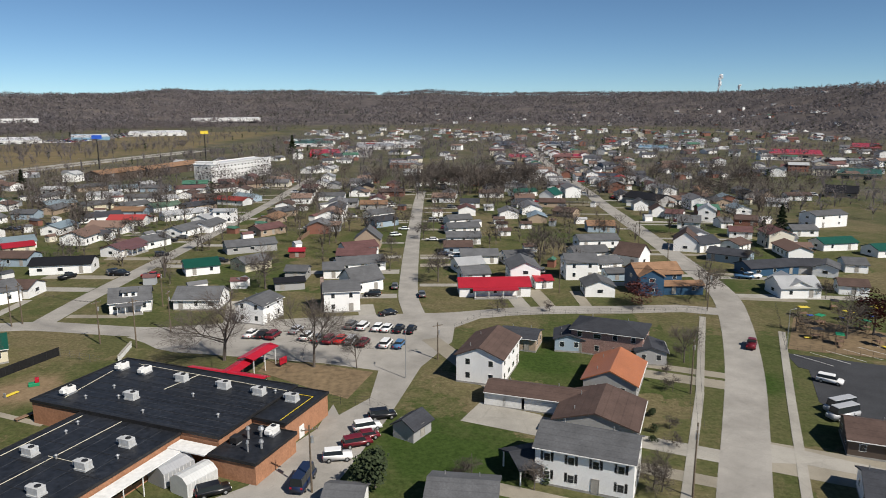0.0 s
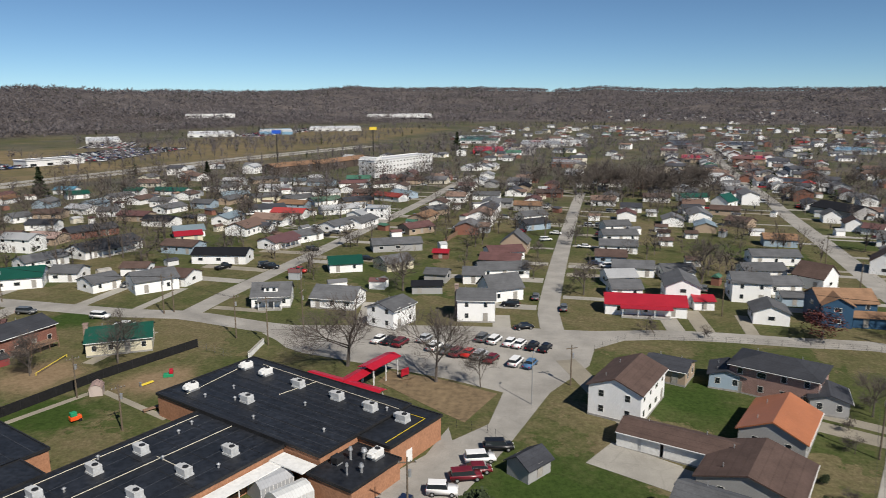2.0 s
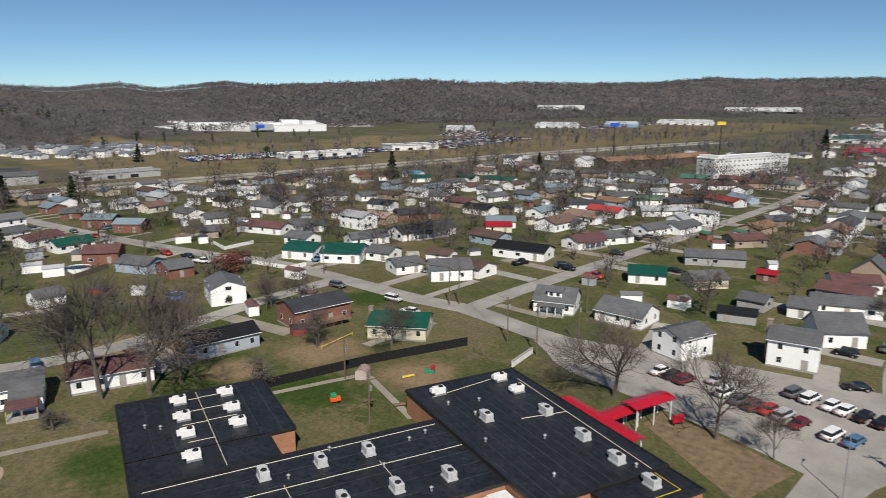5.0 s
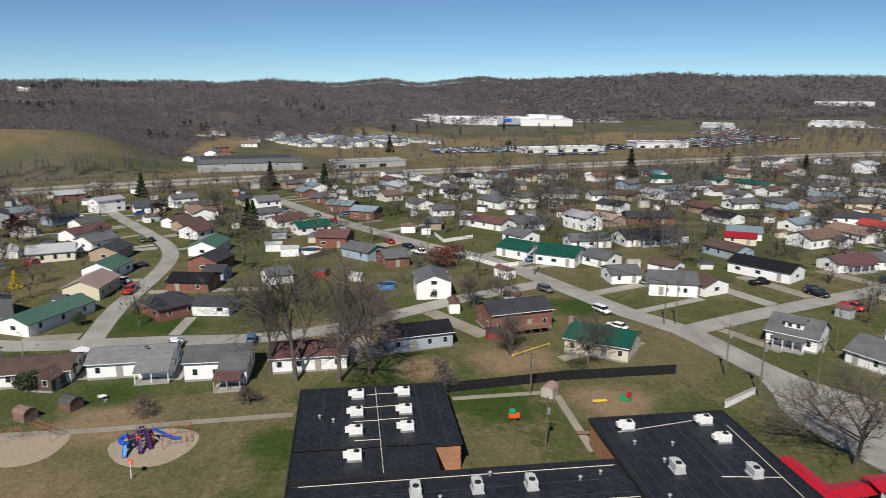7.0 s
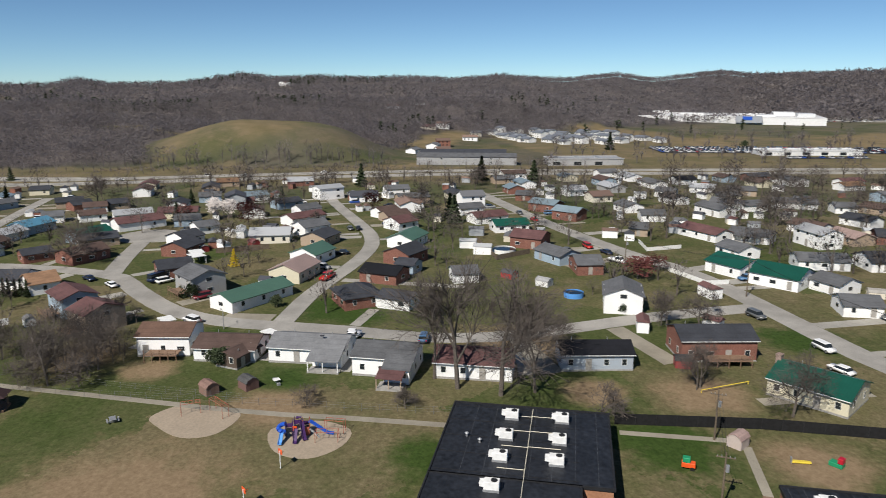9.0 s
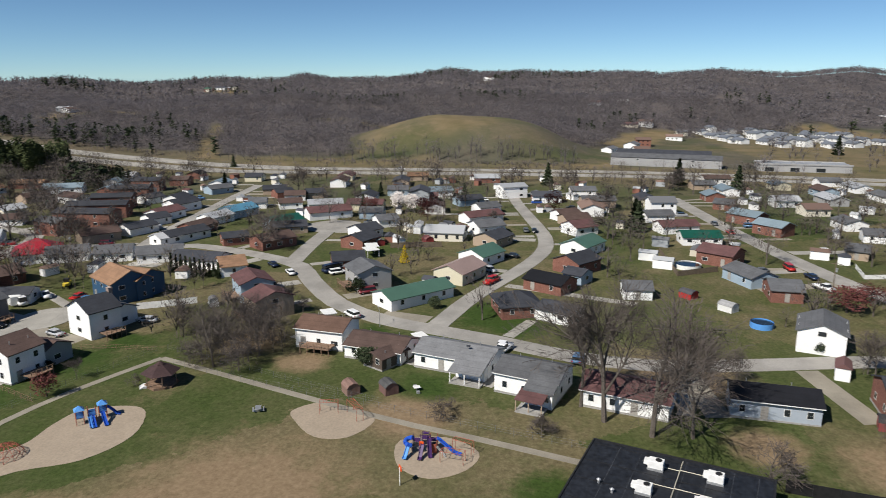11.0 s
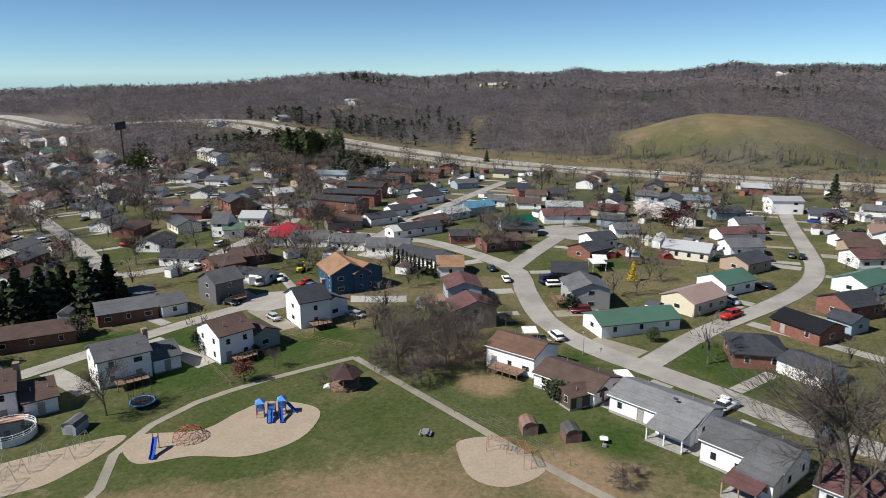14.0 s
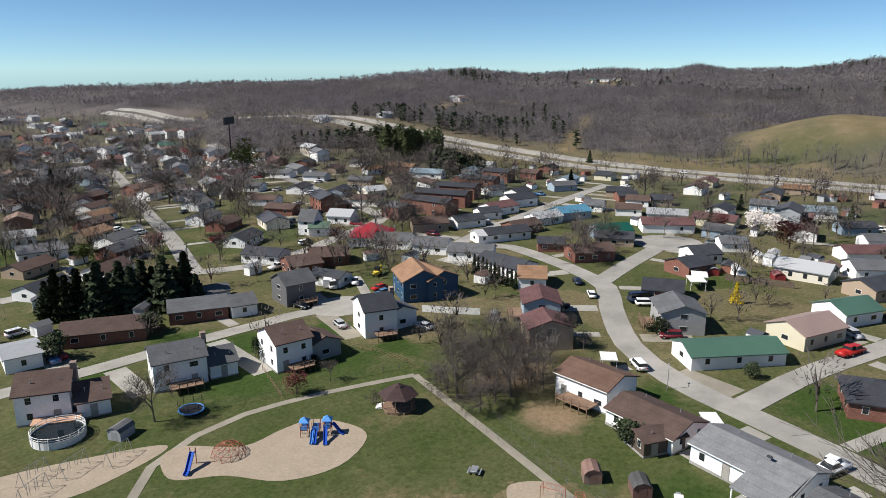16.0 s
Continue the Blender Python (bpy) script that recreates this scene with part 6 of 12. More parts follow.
patch("bare_ground", [(-36.0, 136.6), (-24.4, 134.6), (-13.8, 131.0), (-17.2, 118.5), (-24.2, 122.7), (-36.4, 130.9)], M_DIRT, 0.03, "bare brown earth round the trees by the school", "bare ground")
patch("bare_ground", [(87.7, 169.1), (103.1, 156.6), (93.0, 140.2), (75.0, 145.6)], M_DIRT, 0.03, "bare brown playground earth inside a fence", "bare ground")
patch("wood_chip_area", [(-89.0, -19.6), (-92.4, -19.0), (-97.3, -11.8), (-104.3, -10.9), (-109.7, -9.0), (-111.6, -2.0), (-109.5, 2.2), (-101.7, 4.1), (-94.5, 0.4), (-90.8, -7.2), (-86.0, -12.1), (-86.6, -16.4)], M_MULCH, 0.04, "pale wood-chip bed under the play equipment", "play area", True)
patch("wood_chip_area", [(-111.9, 26.6), (-115.1, 30.8), (-113.0, 37.6), (-109.4, 41.0), (-103.8, 37.9), (-103.6, 32.6), (-108.5, 28.0)], M_MULCH, 0.04, "pale wood-chip bed under a climbing frame", "play area", True)
patch("wood_chip_area", [(-103.4, 46.1), (-104.8, 53.1), (-100.8, 58.2), (-95.9, 56.7), (-93.4, 51.8), (-96.4, 46.9)], M_MULCH, 0.04, "pale wood-chip bed under the play equipment", "play area", True)
patch("wood_chip_area", [(-90.3, -22.5), (-88.4, -20.1), (-77.2, -19.6), (-71.8, -22.2), (-61.0, -24.6), (-62.8, -36.1), (-72.1, -33.3), (-81.6, -28.3)], M_MULCH, 0.04, "pale wood-chip strip under a row of swings", "play area", True)
strip("footpath", [(-91.2, 98.4), (-85.0, 114.6)], 1.3, M_PATH, 0.04, "concrete yard path along the screened fence", "path")
strip("footpath", [(-83.4, 114.6), (-65.8, 107.7)], 1.3, M_PATH, 0.045, "concrete yard path along the screened fence", "path")
strip("driveway", [(-2.9, 150.6), (4.3, 135.6), (11.5, 120.5)], 4.2, M_PATH, 0.045, "pale concrete driveway beside a house", "driveway", True)
strip("driveway", [(55.5, 130.1), (43.7, 134.9), (31.8, 139.8)], 3.0, M_PATH, 0.045, "pale concrete driveway beside a house", "driveway", True)
strip("driveway", [(53.7, 125.6), (43.7, 129.7), (33.6, 133.8)], 4.2, M_PATH, 0.045, "pale concrete driveway beside a house", "driveway", True)
strip("driveway", [(42.5, 98.7), (27.3, 105.2), (12.1, 111.7)], 4.2, M_CONC, 0.045, "pale concrete driveway beside a house", "driveway", True)
strip("driveway", [(39.2, 91.2), (30.2, 94.9), (21.1, 98.6)], 3.0, M_PATH, 0.045, "pale concrete driveway beside a house", "driveway", True)
strip("driveway", [(51.1, 102.3), (59.0, 99.1), (66.8, 95.9)], 2.6, M_PATH, 0.045, "pale concrete driveway beside a house", "driveway", True)
strip("driveway", [(48.6, 96.5), (55.9, 93.4), (63.1, 90.3)], 4.2, M_PATH, 0.045, "pale concrete driveway beside a house", "driveway", True)
strip("driveway", [(34.1, 78.7), (18.7, 85.0), (3.2, 91.2)], 3.0, M_PATH, 0.045, "pale concrete driveway beside a house", "driveway", True)
strip("driveway", [(-91.8, 165.5), (-84.4, 165.5), (-77.1, 165.5)], 2.6, M_PATH, 0.045, "pale concrete driveway beside a house", "driveway", True)
strip("driveway", [(-50.3, 161.2), (-52.5, 170.3), (-54.8, 179.3)], 4.2, M_CONC, 0.045, "pale concrete driveway beside a house", "driveway", True)
strip("driveway", [(-18.7, 167.6), (-19.5, 172.1), (-20.3, 176.6)], 4.2, M_CONC, 0.045, "pale concrete driveway beside a house", "driveway", True)
strip("driveway", [(-12.5, 184.9), (-18.5, 184.6), (-24.6, 184.2)], 4.2, M_CONC, 0.045, "pale concrete driveway beside a house", "driveway", True)
strip("driveway", [(-13.6, 213.8), (-24.4, 213.5), (-35.3, 213.2)], 2.6, M_CONC, 0.045, "pale concrete driveway beside a house", "driveway", True)
strip("driveway", [(-14.1, 233.6), (-22.3, 233.4), (-30.5, 233.2)], 4.2, M_CONC, 0.045, "pale concrete driveway beside a house", "driveway", True)
strip("driveway", [(-14.5, 258.4), (-21.9, 258.3), (-29.2, 258.1)], 2.6, M_CONC, 0.045, "pale concrete driveway beside a house", "driveway", True)
strip("driveway", [(-15.4, 312.2), (-23.4, 312.0), (-31.4, 311.9)], 2.6, M_CONC, 0.045, "pale concrete driveway beside a house", "driveway", True)
strip("driveway", [(-15.3, 307.2), (-21.9, 307.1), (-28.4, 307.0)], 2.6, M_CONC, 0.045, "pale concrete driveway beside a house", "driveway", True)
strip("driveway", [(-13.5, 211.8), (-29.5, 211.3), (-45.5, 210.9)], 4.2, M_CONC, 0.045, "pale concrete driveway beside a house", "driveway", True)
strip("driveway", [(-90.2, 219.3), (-81.2, 218.9), (-72.2, 218.6)], 4.2, M_CONC, 0.045, "pale concrete driveway beside a house", "driveway", True)
strip("driveway", [(-90.0, 225.5), (-74.1, 225.0), (-58.2, 224.4)], 4.2, M_PATH, 0.045, "pale concrete driveway beside a house", "driveway", True)
strip("driveway", [(-89.4, 253.2), (-77.7, 253.0), (-65.9, 252.8)], 4.2, M_CONC, 0.045, "pale concrete driveway beside a house", "driveway", True)
strip("driveway", [(-88.9, 286.8), (-78.6, 286.6), (-68.2, 286.4)], 4.2, M_CONC, 0.045, "pale concrete driveway beside a house", "driveway", True)
strip("driveway", [(-88.8, 315.2), (-80.8, 315.2), (-72.9, 315.2)], 4.2, M_PATH, 0.045, "pale concrete driveway beside a house", "driveway", True)
strip("driveway", [(-88.8, 318.3), (-80.9, 318.3), (-73.1, 318.3)], 4.2, M_CONC, 0.045, "pale concrete driveway beside a house", "driveway", True)
strip("driveway", [(-97.2, 204.1), (-108.2, 204.5), (-119.2, 204.9)], 4.2, M_PATH, 0.045, "pale concrete driveway beside a house", "driveway", True)
strip("driveway", [(-96.2, 230.0), (-104.5, 230.1), (-112.8, 230.3)], 4.2, M_PATH, 0.045, "pale concrete driveway beside a house", "driveway", True)
strip("driveway", [(-95.7, 260.3), (-102.0, 260.5), (-108.4, 260.6)], 3.0, M_CONC, 0.045, "pale concrete driveway beside a house", "driveway", True)
strip("driveway", [(-95.6, 267.0), (-100.1, 267.1), (-104.6, 267.1)], 3.0, M_PATH, 0.045, "pale concrete driveway beside a house", "driveway", True)
strip("driveway", [(-95.2, 329.5), (-108.4, 329.5), (-121.6, 329.5)], 2.6, M_CONC, 0.045, "pale concrete driveway beside a house", "driveway", True)
strip("driveway", [(-95.2, 297.7), (-100.3, 297.7), (-105.4, 297.7)], 3.0, M_CONC, 0.045, "pale concrete driveway beside a house", "driveway", True)
strip("driveway", [(-95.2, 339.0), (-109.9, 339.0), (-124.6, 339.0)], 3.0, M_CONC, 0.045, "pale concrete driveway beside a house", "driveway", True)
strip("driveway", [(-95.2, 379.7), (-103.9, 379.7), (-112.6, 379.7)], 2.6, M_CONC, 0.045, "pale concrete driveway beside a house", "driveway", True)
strip("driveway", [(-95.3, 376.4), (-102.2, 376.2), (-109.2, 375.9)], 3.0, M_PATH, 0.045, "pale concrete driveway beside a house", "driveway", True)
strip("driveway", [(-95.8, 390.8), (-113.9, 390.1), (-131.9, 389.4)], 4.2, M_CONC, 0.045, "pale concrete driveway beside a house", "driveway", True)
strip("driveway", [(-97.6, 446.3), (-111.5, 446.0), (-125.5, 445.7)], 2.6, M_CONC, 0.045, "pale concrete driveway beside a house", "driveway", True)
strip("driveway", [(-125.8, 159.2), (-125.8, 167.6), (-125.8, 176.1)], 2.6, M_CONC, 0.045, "pale concrete driveway beside a house", "driveway", True)
strip("driveway", [(-109.8, 159.2), (-109.8, 169.4), (-109.8, 179.6)], 2.6, M_CONC, 0.045, "pale concrete driveway beside a house", "driveway", True)
strip("driveway", [(-97.7, 190.1), (-107.8, 190.5), (-117.9, 190.9)], 4.2, M_CONC, 0.045, "pale concrete driveway beside a house", "driveway", True)
strip("driveway", [(-160.5, 159.3), (-161.4, 165.0), (-162.2, 170.6)], 4.2, M_CONC, 0.045, "pale concrete driveway beside a house", "driveway", True)
strip("driveway", [(-155.0, 159.2), (-155.0, 171.2), (-155.0, 183.3)], 3.0, M_CONC, 0.045, "pale concrete driveway beside a house", "driveway", True)
strip("driveway", [(-126.5, 159.2), (-126.5, 176.1), (-126.5, 193.1)], 3.0, M_CONC, 0.045, "pale concrete driveway beside a house", "driveway", True)
strip("driveway", [(-226.4, 146.5), (-227.8, 155.8), (-229.2, 165.2)], 4.2, M_CONC, 0.045, "pale concrete driveway beside a house", "driveway", True)
strip("driveway", [(27.2, 175.7), (26.2, 183.9), (25.1, 192.0)], 4.2, M_PATH, 0.045, "pale concrete driveway beside a house", "driveway", True)
strip("driveway", [(-7.4, 221.3), (1.1, 221.5), (9.5, 221.7)], 4.2, M_PATH, 0.045, "pale concrete driveway beside a house", "driveway", True)
strip("driveway", [(-6.7, 196.4), (2.3, 196.6), (11.3, 196.9)], 3.0, M_CONC, 0.045, "pale concrete driveway beside a house", "driveway", True)
strip("driveway", [(20.6, 174.8), (18.7, 188.5), (16.9, 202.2)], 4.2, M_CONC, 0.045, "pale concrete driveway beside a house", "driveway", True)
strip("driveway", [(-7.7, 232.8), (3.0, 233.0), (13.7, 233.3)], 2.6, M_CONC, 0.045, "pale concrete driveway beside a house", "driveway", True)
strip("driveway", [(-7.6, 231.7), (9.1, 232.2), (25.9, 232.6)], 2.6, M_CONC, 0.045, "pale concrete driveway beside a house", "driveway", True)
strip("driveway", [(-7.8, 236.1), (-0.2, 236.2), (7.3, 236.3)], 2.6, M_PATH, 0.045, "pale concrete driveway beside a house", "driveway", True)
strip("driveway", [(-8.3, 265.6), (0.6, 265.7), (9.5, 265.8)], 3.0, M_CONC, 0.045, "pale concrete driveway beside a house", "driveway", True)
strip("driveway", [(-8.6, 288.0), (0.5, 288.2), (9.6, 288.3)], 4.2, M_PATH, 0.045, "pale concrete driveway beside a house", "driveway", True)
strip("driveway", [(-9.0, 309.9), (-0.3, 310.0), (8.4, 310.1)], 4.2, M_CONC, 0.045, "pale concrete driveway beside a house", "driveway", True)
strip("driveway", [(-9.5, 353.5), (3.2, 353.6), (15.9, 353.8)], 4.2, M_CONC, 0.045, "pale concrete driveway beside a house", "driveway", True)
strip("driveway", [(82.0, 379.4), (69.7, 380.1), (57.4, 380.8)], 3.0, M_CONC, 0.045, "pale concrete driveway beside a house", "driveway", True)
strip("driveway", [(81.5, 367.1), (68.1, 367.6), (54.7, 368.0)], 3.0, M_PATH, 0.045, "pale concrete driveway beside a house", "driveway", True)
strip("driveway", [(80.4, 334.1), (68.3, 334.5), (56.2, 334.9)], 2.6, M_CONC, 0.045, "pale concrete driveway beside a house", "driveway", True)
strip("driveway", [(37.3, 176.4), (37.1, 183.7), (36.9, 191.0)], 3.0, M_PATH, 0.045, "pale concrete driveway beside a house", "driveway", True)
strip("driveway", [(77.1, 240.2), (62.2, 240.8), (47.4, 241.3)], 3.0, M_CONC, 0.045, "pale concrete driveway beside a house", "driveway", True)
strip("driveway", [(77.4, 247.2), (65.7, 247.6), (54.1, 248.0)], 2.6, M_PATH, 0.045, "pale concrete driveway beside a house", "driveway", True)
strip("driveway", [(76.1, 217.7), (67.9, 218.1), (59.6, 218.5)], 3.0, M_PATH, 0.045, "pale concrete driveway beside a house", "driveway", True)
strip("driveway", [(75.1, 198.0), (62.0, 198.6), (49.0, 199.3)], 4.2, M_CONC, 0.045, "pale concrete driveway beside a house", "driveway", True)
strip("driveway", [(75.7, 209.6), (61.8, 210.3), (48.0, 211.0)], 3.0, M_CONC, 0.045, "pale concrete driveway beside a house", "driveway", True)
strip("driveway", [(76.3, 198.4), (67.9, 200.4), (59.5, 202.5)], 4.2, M_PATH, 0.045, "pale concrete driveway beside a house", "driveway", True)
strip("driveway", [(79.6, 184.8), (88.6, 183.7), (97.6, 182.6)], 2.6, M_PATH, 0.045, "pale concrete driveway beside a house", "driveway", True)
strip("driveway", [(83.6, 240.3), (91.2, 240.0), (98.8, 239.6)], 3.0, M_PATH, 0.045, "pale concrete driveway beside a house", "driveway", True)
strip("driveway", [(82.0, 207.7), (92.3, 207.1), (102.7, 206.6)], 3.0, M_CONC, 0.045, "pale concrete driveway beside a house", "driveway", True)
strip("driveway", [(82.2, 212.1), (98.3, 211.3), (114.4, 210.5)], 3.0, M_PATH, 0.045, "pale concrete driveway beside a house", "driveway", True)
strip("driveway", [(81.0, 187.2), (98.8, 186.4), (116.6, 185.5)], 4.2, M_CONC, 0.045, "pale concrete driveway beside a house", "driveway", True)
strip("driveway", [(85.8, 304.0), (96.5, 303.6), (107.1, 303.2)], 2.6, M_CONC, 0.045, "pale concrete driveway beside a house", "driveway", True)
strip("driveway", [(86.1, 311.7), (104.1, 311.1), (122.1, 310.5)], 4.2, M_CONC, 0.045, "pale concrete driveway beside a house", "driveway", True)
strip("driveway", [(88.6, 386.5), (100.2, 386.1), (111.8, 385.7)], 4.2, M_CONC, 0.045, "pale concrete driveway beside a house", "driveway", True)
strip("driveway", [(87.6, 357.2), (94.3, 357.0), (101.1, 356.7)], 3.0, M_PATH, 0.045, "pale concrete driveway beside a house", "driveway", True)
strip("driveway", [(84.6, 270.6), (102.2, 270.0), (119.9, 269.3)], 3.0, M_CONC, 0.045, "pale concrete driveway beside a house", "driveway", True)
strip("driveway", [(84.1, 257.2), (89.9, 257.0), (95.6, 256.8)], 3.0, M_CONC, 0.045, "pale concrete driveway beside a house", "driveway", True)
strip("driveway", [(84.2, 257.6), (95.8, 257.2), (107.5, 256.8)], 3.0, M_CONC, 0.045, "pale concrete driveway beside a house", "driveway", True)
strip("driveway", [(-136.9, 65.0), (-130.0, 61.5), (-123.2, 58.1)], 2.6, M_CONC, 0.045, "pale concrete driveway beside a house", "driveway", True)
strip("driveway", [(-130.0, 94.2), (-122.2, 92.4), (-114.4, 90.6)], 2.6, M_CONC, 0.045, "pale concrete driveway beside a house", "driveway", True)
strip("driveway", [(-131.7, 94.5), (-123.0, 95.2), (-114.2, 95.8)], 4.2, M_PATH, 0.045, "pale concrete driveway beside a house", "driveway", True)
strip("driveway", [(-134.0, 116.5), (-123.9, 117.9), (-113.8, 119.4)], 4.2, M_PATH, 0.045, "pale concrete driveway beside a house", "driveway", True)
strip("driveway", [(-95.1, 145.4), (-95.5, 135.3), (-95.9, 125.2)], 2.6, M_PATH, 0.045, "pale concrete driveway beside a house", "driveway", True)
strip("driveway", [(-191.7, 146.3), (-188.5, 135.2), (-185.4, 124.1)], 4.2, M_PATH, 0.045, "pale concrete driveway beside a house", "driveway", True)
strip("driveway", [(-205.5, 142.4), (-202.3, 131.2), (-199.1, 120.1)], 4.2, M_CONC, 0.045, "pale concrete driveway beside a house", "driveway", True)
strip("driveway", [(-207.1, 142.9), (-205.5, 132.0), (-203.9, 121.2)], 2.6, M_PATH, 0.045, "pale concrete driveway beside a house", "driveway", True)
strip("driveway", [(-246.7, 137.0), (-245.4, 128.2), (-244.1, 119.4)], 2.6, M_CONC, 0.045, "pale concrete driveway beside a house", "driveway", True)
strip("driveway", [(-250.6, 136.1), (-249.8, 126.7), (-249.1, 117.2)], 2.6, M_PATH, 0.045, "pale concrete driveway beside a house", "driveway", True)
strip("driveway", [(-271.2, 134.5), (-270.4, 124.4), (-269.6, 114.3)], 3.0, M_PATH, 0.045, "pale concrete driveway beside a house", "driveway", True)
strip("driveway", [(-264.9, 141.4), (-265.3, 146.2), (-265.7, 151.0)], 2.6, M_CONC, 0.045, "pale concrete driveway beside a house", "driveway", True)
strip("driveway", [(-245.3, 143.7), (-246.1, 148.9), (-246.8, 154.2)], 2.6, M_PATH, 0.045, "pale concrete driveway beside a house", "driveway", True)
strip("driveway", [(-311.8, 137.8), (-312.2, 144.0), (-312.7, 150.3)], 2.6, M_PATH, 0.045, "pale concrete driveway beside a house", "driveway", True)
strip("driveway", [(-157.4, 44.0), (-159.2, 38.5), (-161.0, 32.9)], 4.2, M_PATH, 0.045, "pale concrete driveway beside a house", "driveway", True)
strip("driveway", [(-195.1, 58.5), (-197.1, 54.0), (-199.1, 49.6)], 2.6, M_PATH, 0.045, "pale concrete driveway beside a house", "driveway", True)
strip("driveway", [(-198.7, 60.6), (-200.6, 54.7), (-202.5, 48.8)], 3.0, M_CONC, 0.045, "pale concrete driveway beside a house", "driveway", True)
strip("driveway", [(-238.5, 69.7), (-239.2, 62.0), (-239.8, 54.4)], 4.2, M_CONC, 0.045, "pale concrete driveway beside a house", "driveway", True)
strip("driveway", [(-244.4, 69.3), (-243.5, 60.4), (-242.6, 51.4)], 3.0, M_CONC, 0.045, "pale concrete driveway beside a house", "driveway", True)
strip("driveway", [(-264.3, 67.1), (-263.0, 58.1), (-261.7, 49.1)], 2.6, M_PATH, 0.045, "pale concrete driveway beside a house", "driveway", True)
strip("driveway", [(-284.2, 64.2), (-283.1, 57.1), (-282.1, 49.9)], 2.6, M_CONC, 0.045, "pale concrete driveway beside a house", "driveway", True)
strip("driveway", [(-317.1, 59.8), (-316.0, 49.7), (-314.9, 39.6)], 2.6, M_CONC, 0.045, "pale concrete driveway beside a house", "driveway", True)
strip("driveway", [(-257.1, 74.5), (-257.7, 80.4), (-258.3, 86.3)], 4.2, M_PATH, 0.045, "pale concrete driveway beside a house", "driveway", True)
strip("driveway", [(-233.0, 75.6), (-232.5, 81.1), (-232.1, 86.5)], 2.6, M_CONC, 0.045, "pale concrete driveway beside a house", "driveway", True)
strip("driveway", [(-197.4, 66.9), (-195.3, 73.3), (-193.2, 79.7)], 3.0, M_PATH, 0.045, "pale concrete driveway beside a house", "driveway", True)
strip("driveway", [(-147.7, 61.8), (-152.9, 64.4), (-158.1, 67.0)], 2.6, M_CONC, 0.045, "pale concrete driveway beside a house", "driveway", True)
strip("driveway", [(-258.3, 74.5), (-259.3, 81.0), (-260.2, 87.4)], 2.6, M_CONC, 0.045, "pale concrete driveway beside a house", "driveway", True)
strip("driveway", [(-184.9, 60.9), (-178.0, 76.4), (-171.1, 91.9)], 3.0, M_CONC, 0.045, "pale concrete driveway beside a house", "driveway", True)
strip("driveway", [(-172.9, 20.7), (-175.8, 25.2), (-178.6, 29.7)], 4.2, M_PATH, 0.045, "pale concrete driveway beside a house", "driveway", True)
strip("driveway", [(-203.3, 3.0), (-206.0, 8.1), (-208.8, 13.3)], 3.0, M_CONC, 0.045, "pale concrete driveway beside a house", "driveway", True)
strip("driveway", [(-235.0, -0.8), (-235.0, 7.0), (-235.0, 14.9)], 2.6, M_CONC, 0.045, "pale concrete driveway beside a house", "driveway", True)
strip("driveway", [(-248.7, -0.8), (-248.7, 6.3), (-248.7, 13.4)], 4.2, M_CONC, 0.045, "pale concrete driveway beside a house", "driveway", True)
strip("driveway", [(-222.1, -25.9), (-226.4, -23.6), (-230.7, -21.3)], 3.0, M_CONC, 0.045, "pale concrete driveway beside a house", "driveway", True)
strip("driveway", [(-259.5, -4.7), (-273.1, -8.0), (-286.7, -11.3)], 2.6, M_CONC, 0.045, "pale concrete driveway beside a house", "driveway", True)
strip("driveway", [(-255.9, -1.4), (-262.4, 7.6), (-268.8, 16.6)], 2.6, M_PATH, 0.045, "pale concrete driveway beside a house", "driveway", True)
strip("driveway", [(-327.3, 58.7), (-325.5, 41.8), (-323.7, 24.9)], 2.6, M_CONC, 0.045, "pale concrete driveway beside a house", "driveway", True)
strip("driveway", [(-330.1, -65.4), (-330.6, -54.6), (-331.1, -43.7)], 4.2, M_PATH, 0.045, "pale concrete driveway beside a house", "driveway", True)
strip("driveway", [(-301.2, -63.7), (-301.8, -54.6), (-302.4, -45.5)], 4.2, M_CONC, 0.045, "pale concrete driveway beside a house", "driveway", True)
strip("driveway", [(-300.7, -63.7), (-301.8, -47.5), (-302.9, -31.3)], 2.6, M_CONC, 0.045, "pale concrete driveway beside a house", "driveway", True)
strip("driveway", [(-209.0, -14.7), (-202.9, -19.3), (-196.7, -23.9)], 4.2, M_CONC, 0.045, "pale concrete driveway beside a house", "driveway", True)
strip("driveway", [(-185.3, 5.3), (-181.1, -1.4), (-176.9, -8.1)], 4.2, M_CONC, 0.045, "pale concrete driveway beside a house", "driveway", True)
strip("driveway", [(-170.0, 12.9), (-165.9, 6.4), (-161.7, -0.0)], 2.6, M_CONC, 0.045, "pale concrete driveway beside a house", "driveway", True)
strip("driveway", [(-201.6, -52.6), (-200.8, -47.3), (-200.0, -42.0)], 4.2, M_CONC, 0.045, "pale concrete driveway beside a house", "driveway", True)
strip("driveway", [(-157.4, 24.5), (-150.7, 20.5), (-144.1, 16.6)], 2.6, M_CONC, 0.045, "pale concrete driveway beside a house", "driveway", True)
strip("driveway", [(-145.6, 50.0), (-138.7, 46.8), (-131.7, 43.6)], 2.6, M_CONC, 0.045, "pale concrete driveway beside a house", "driveway", True)
strip("driveway", [(-145.7, 50.2), (-138.7, 47.2), (-131.6, 44.2)], 4.2, M_CONC, 0.045, "pale concrete driveway beside a house", "driveway", True)
strip("driveway", [(-101.3, -55.6), (-99.9, -48.1), (-98.5, -40.7)], 4.2, M_CONC, 0.045, "pale concrete driveway beside a house", "driveway", True)
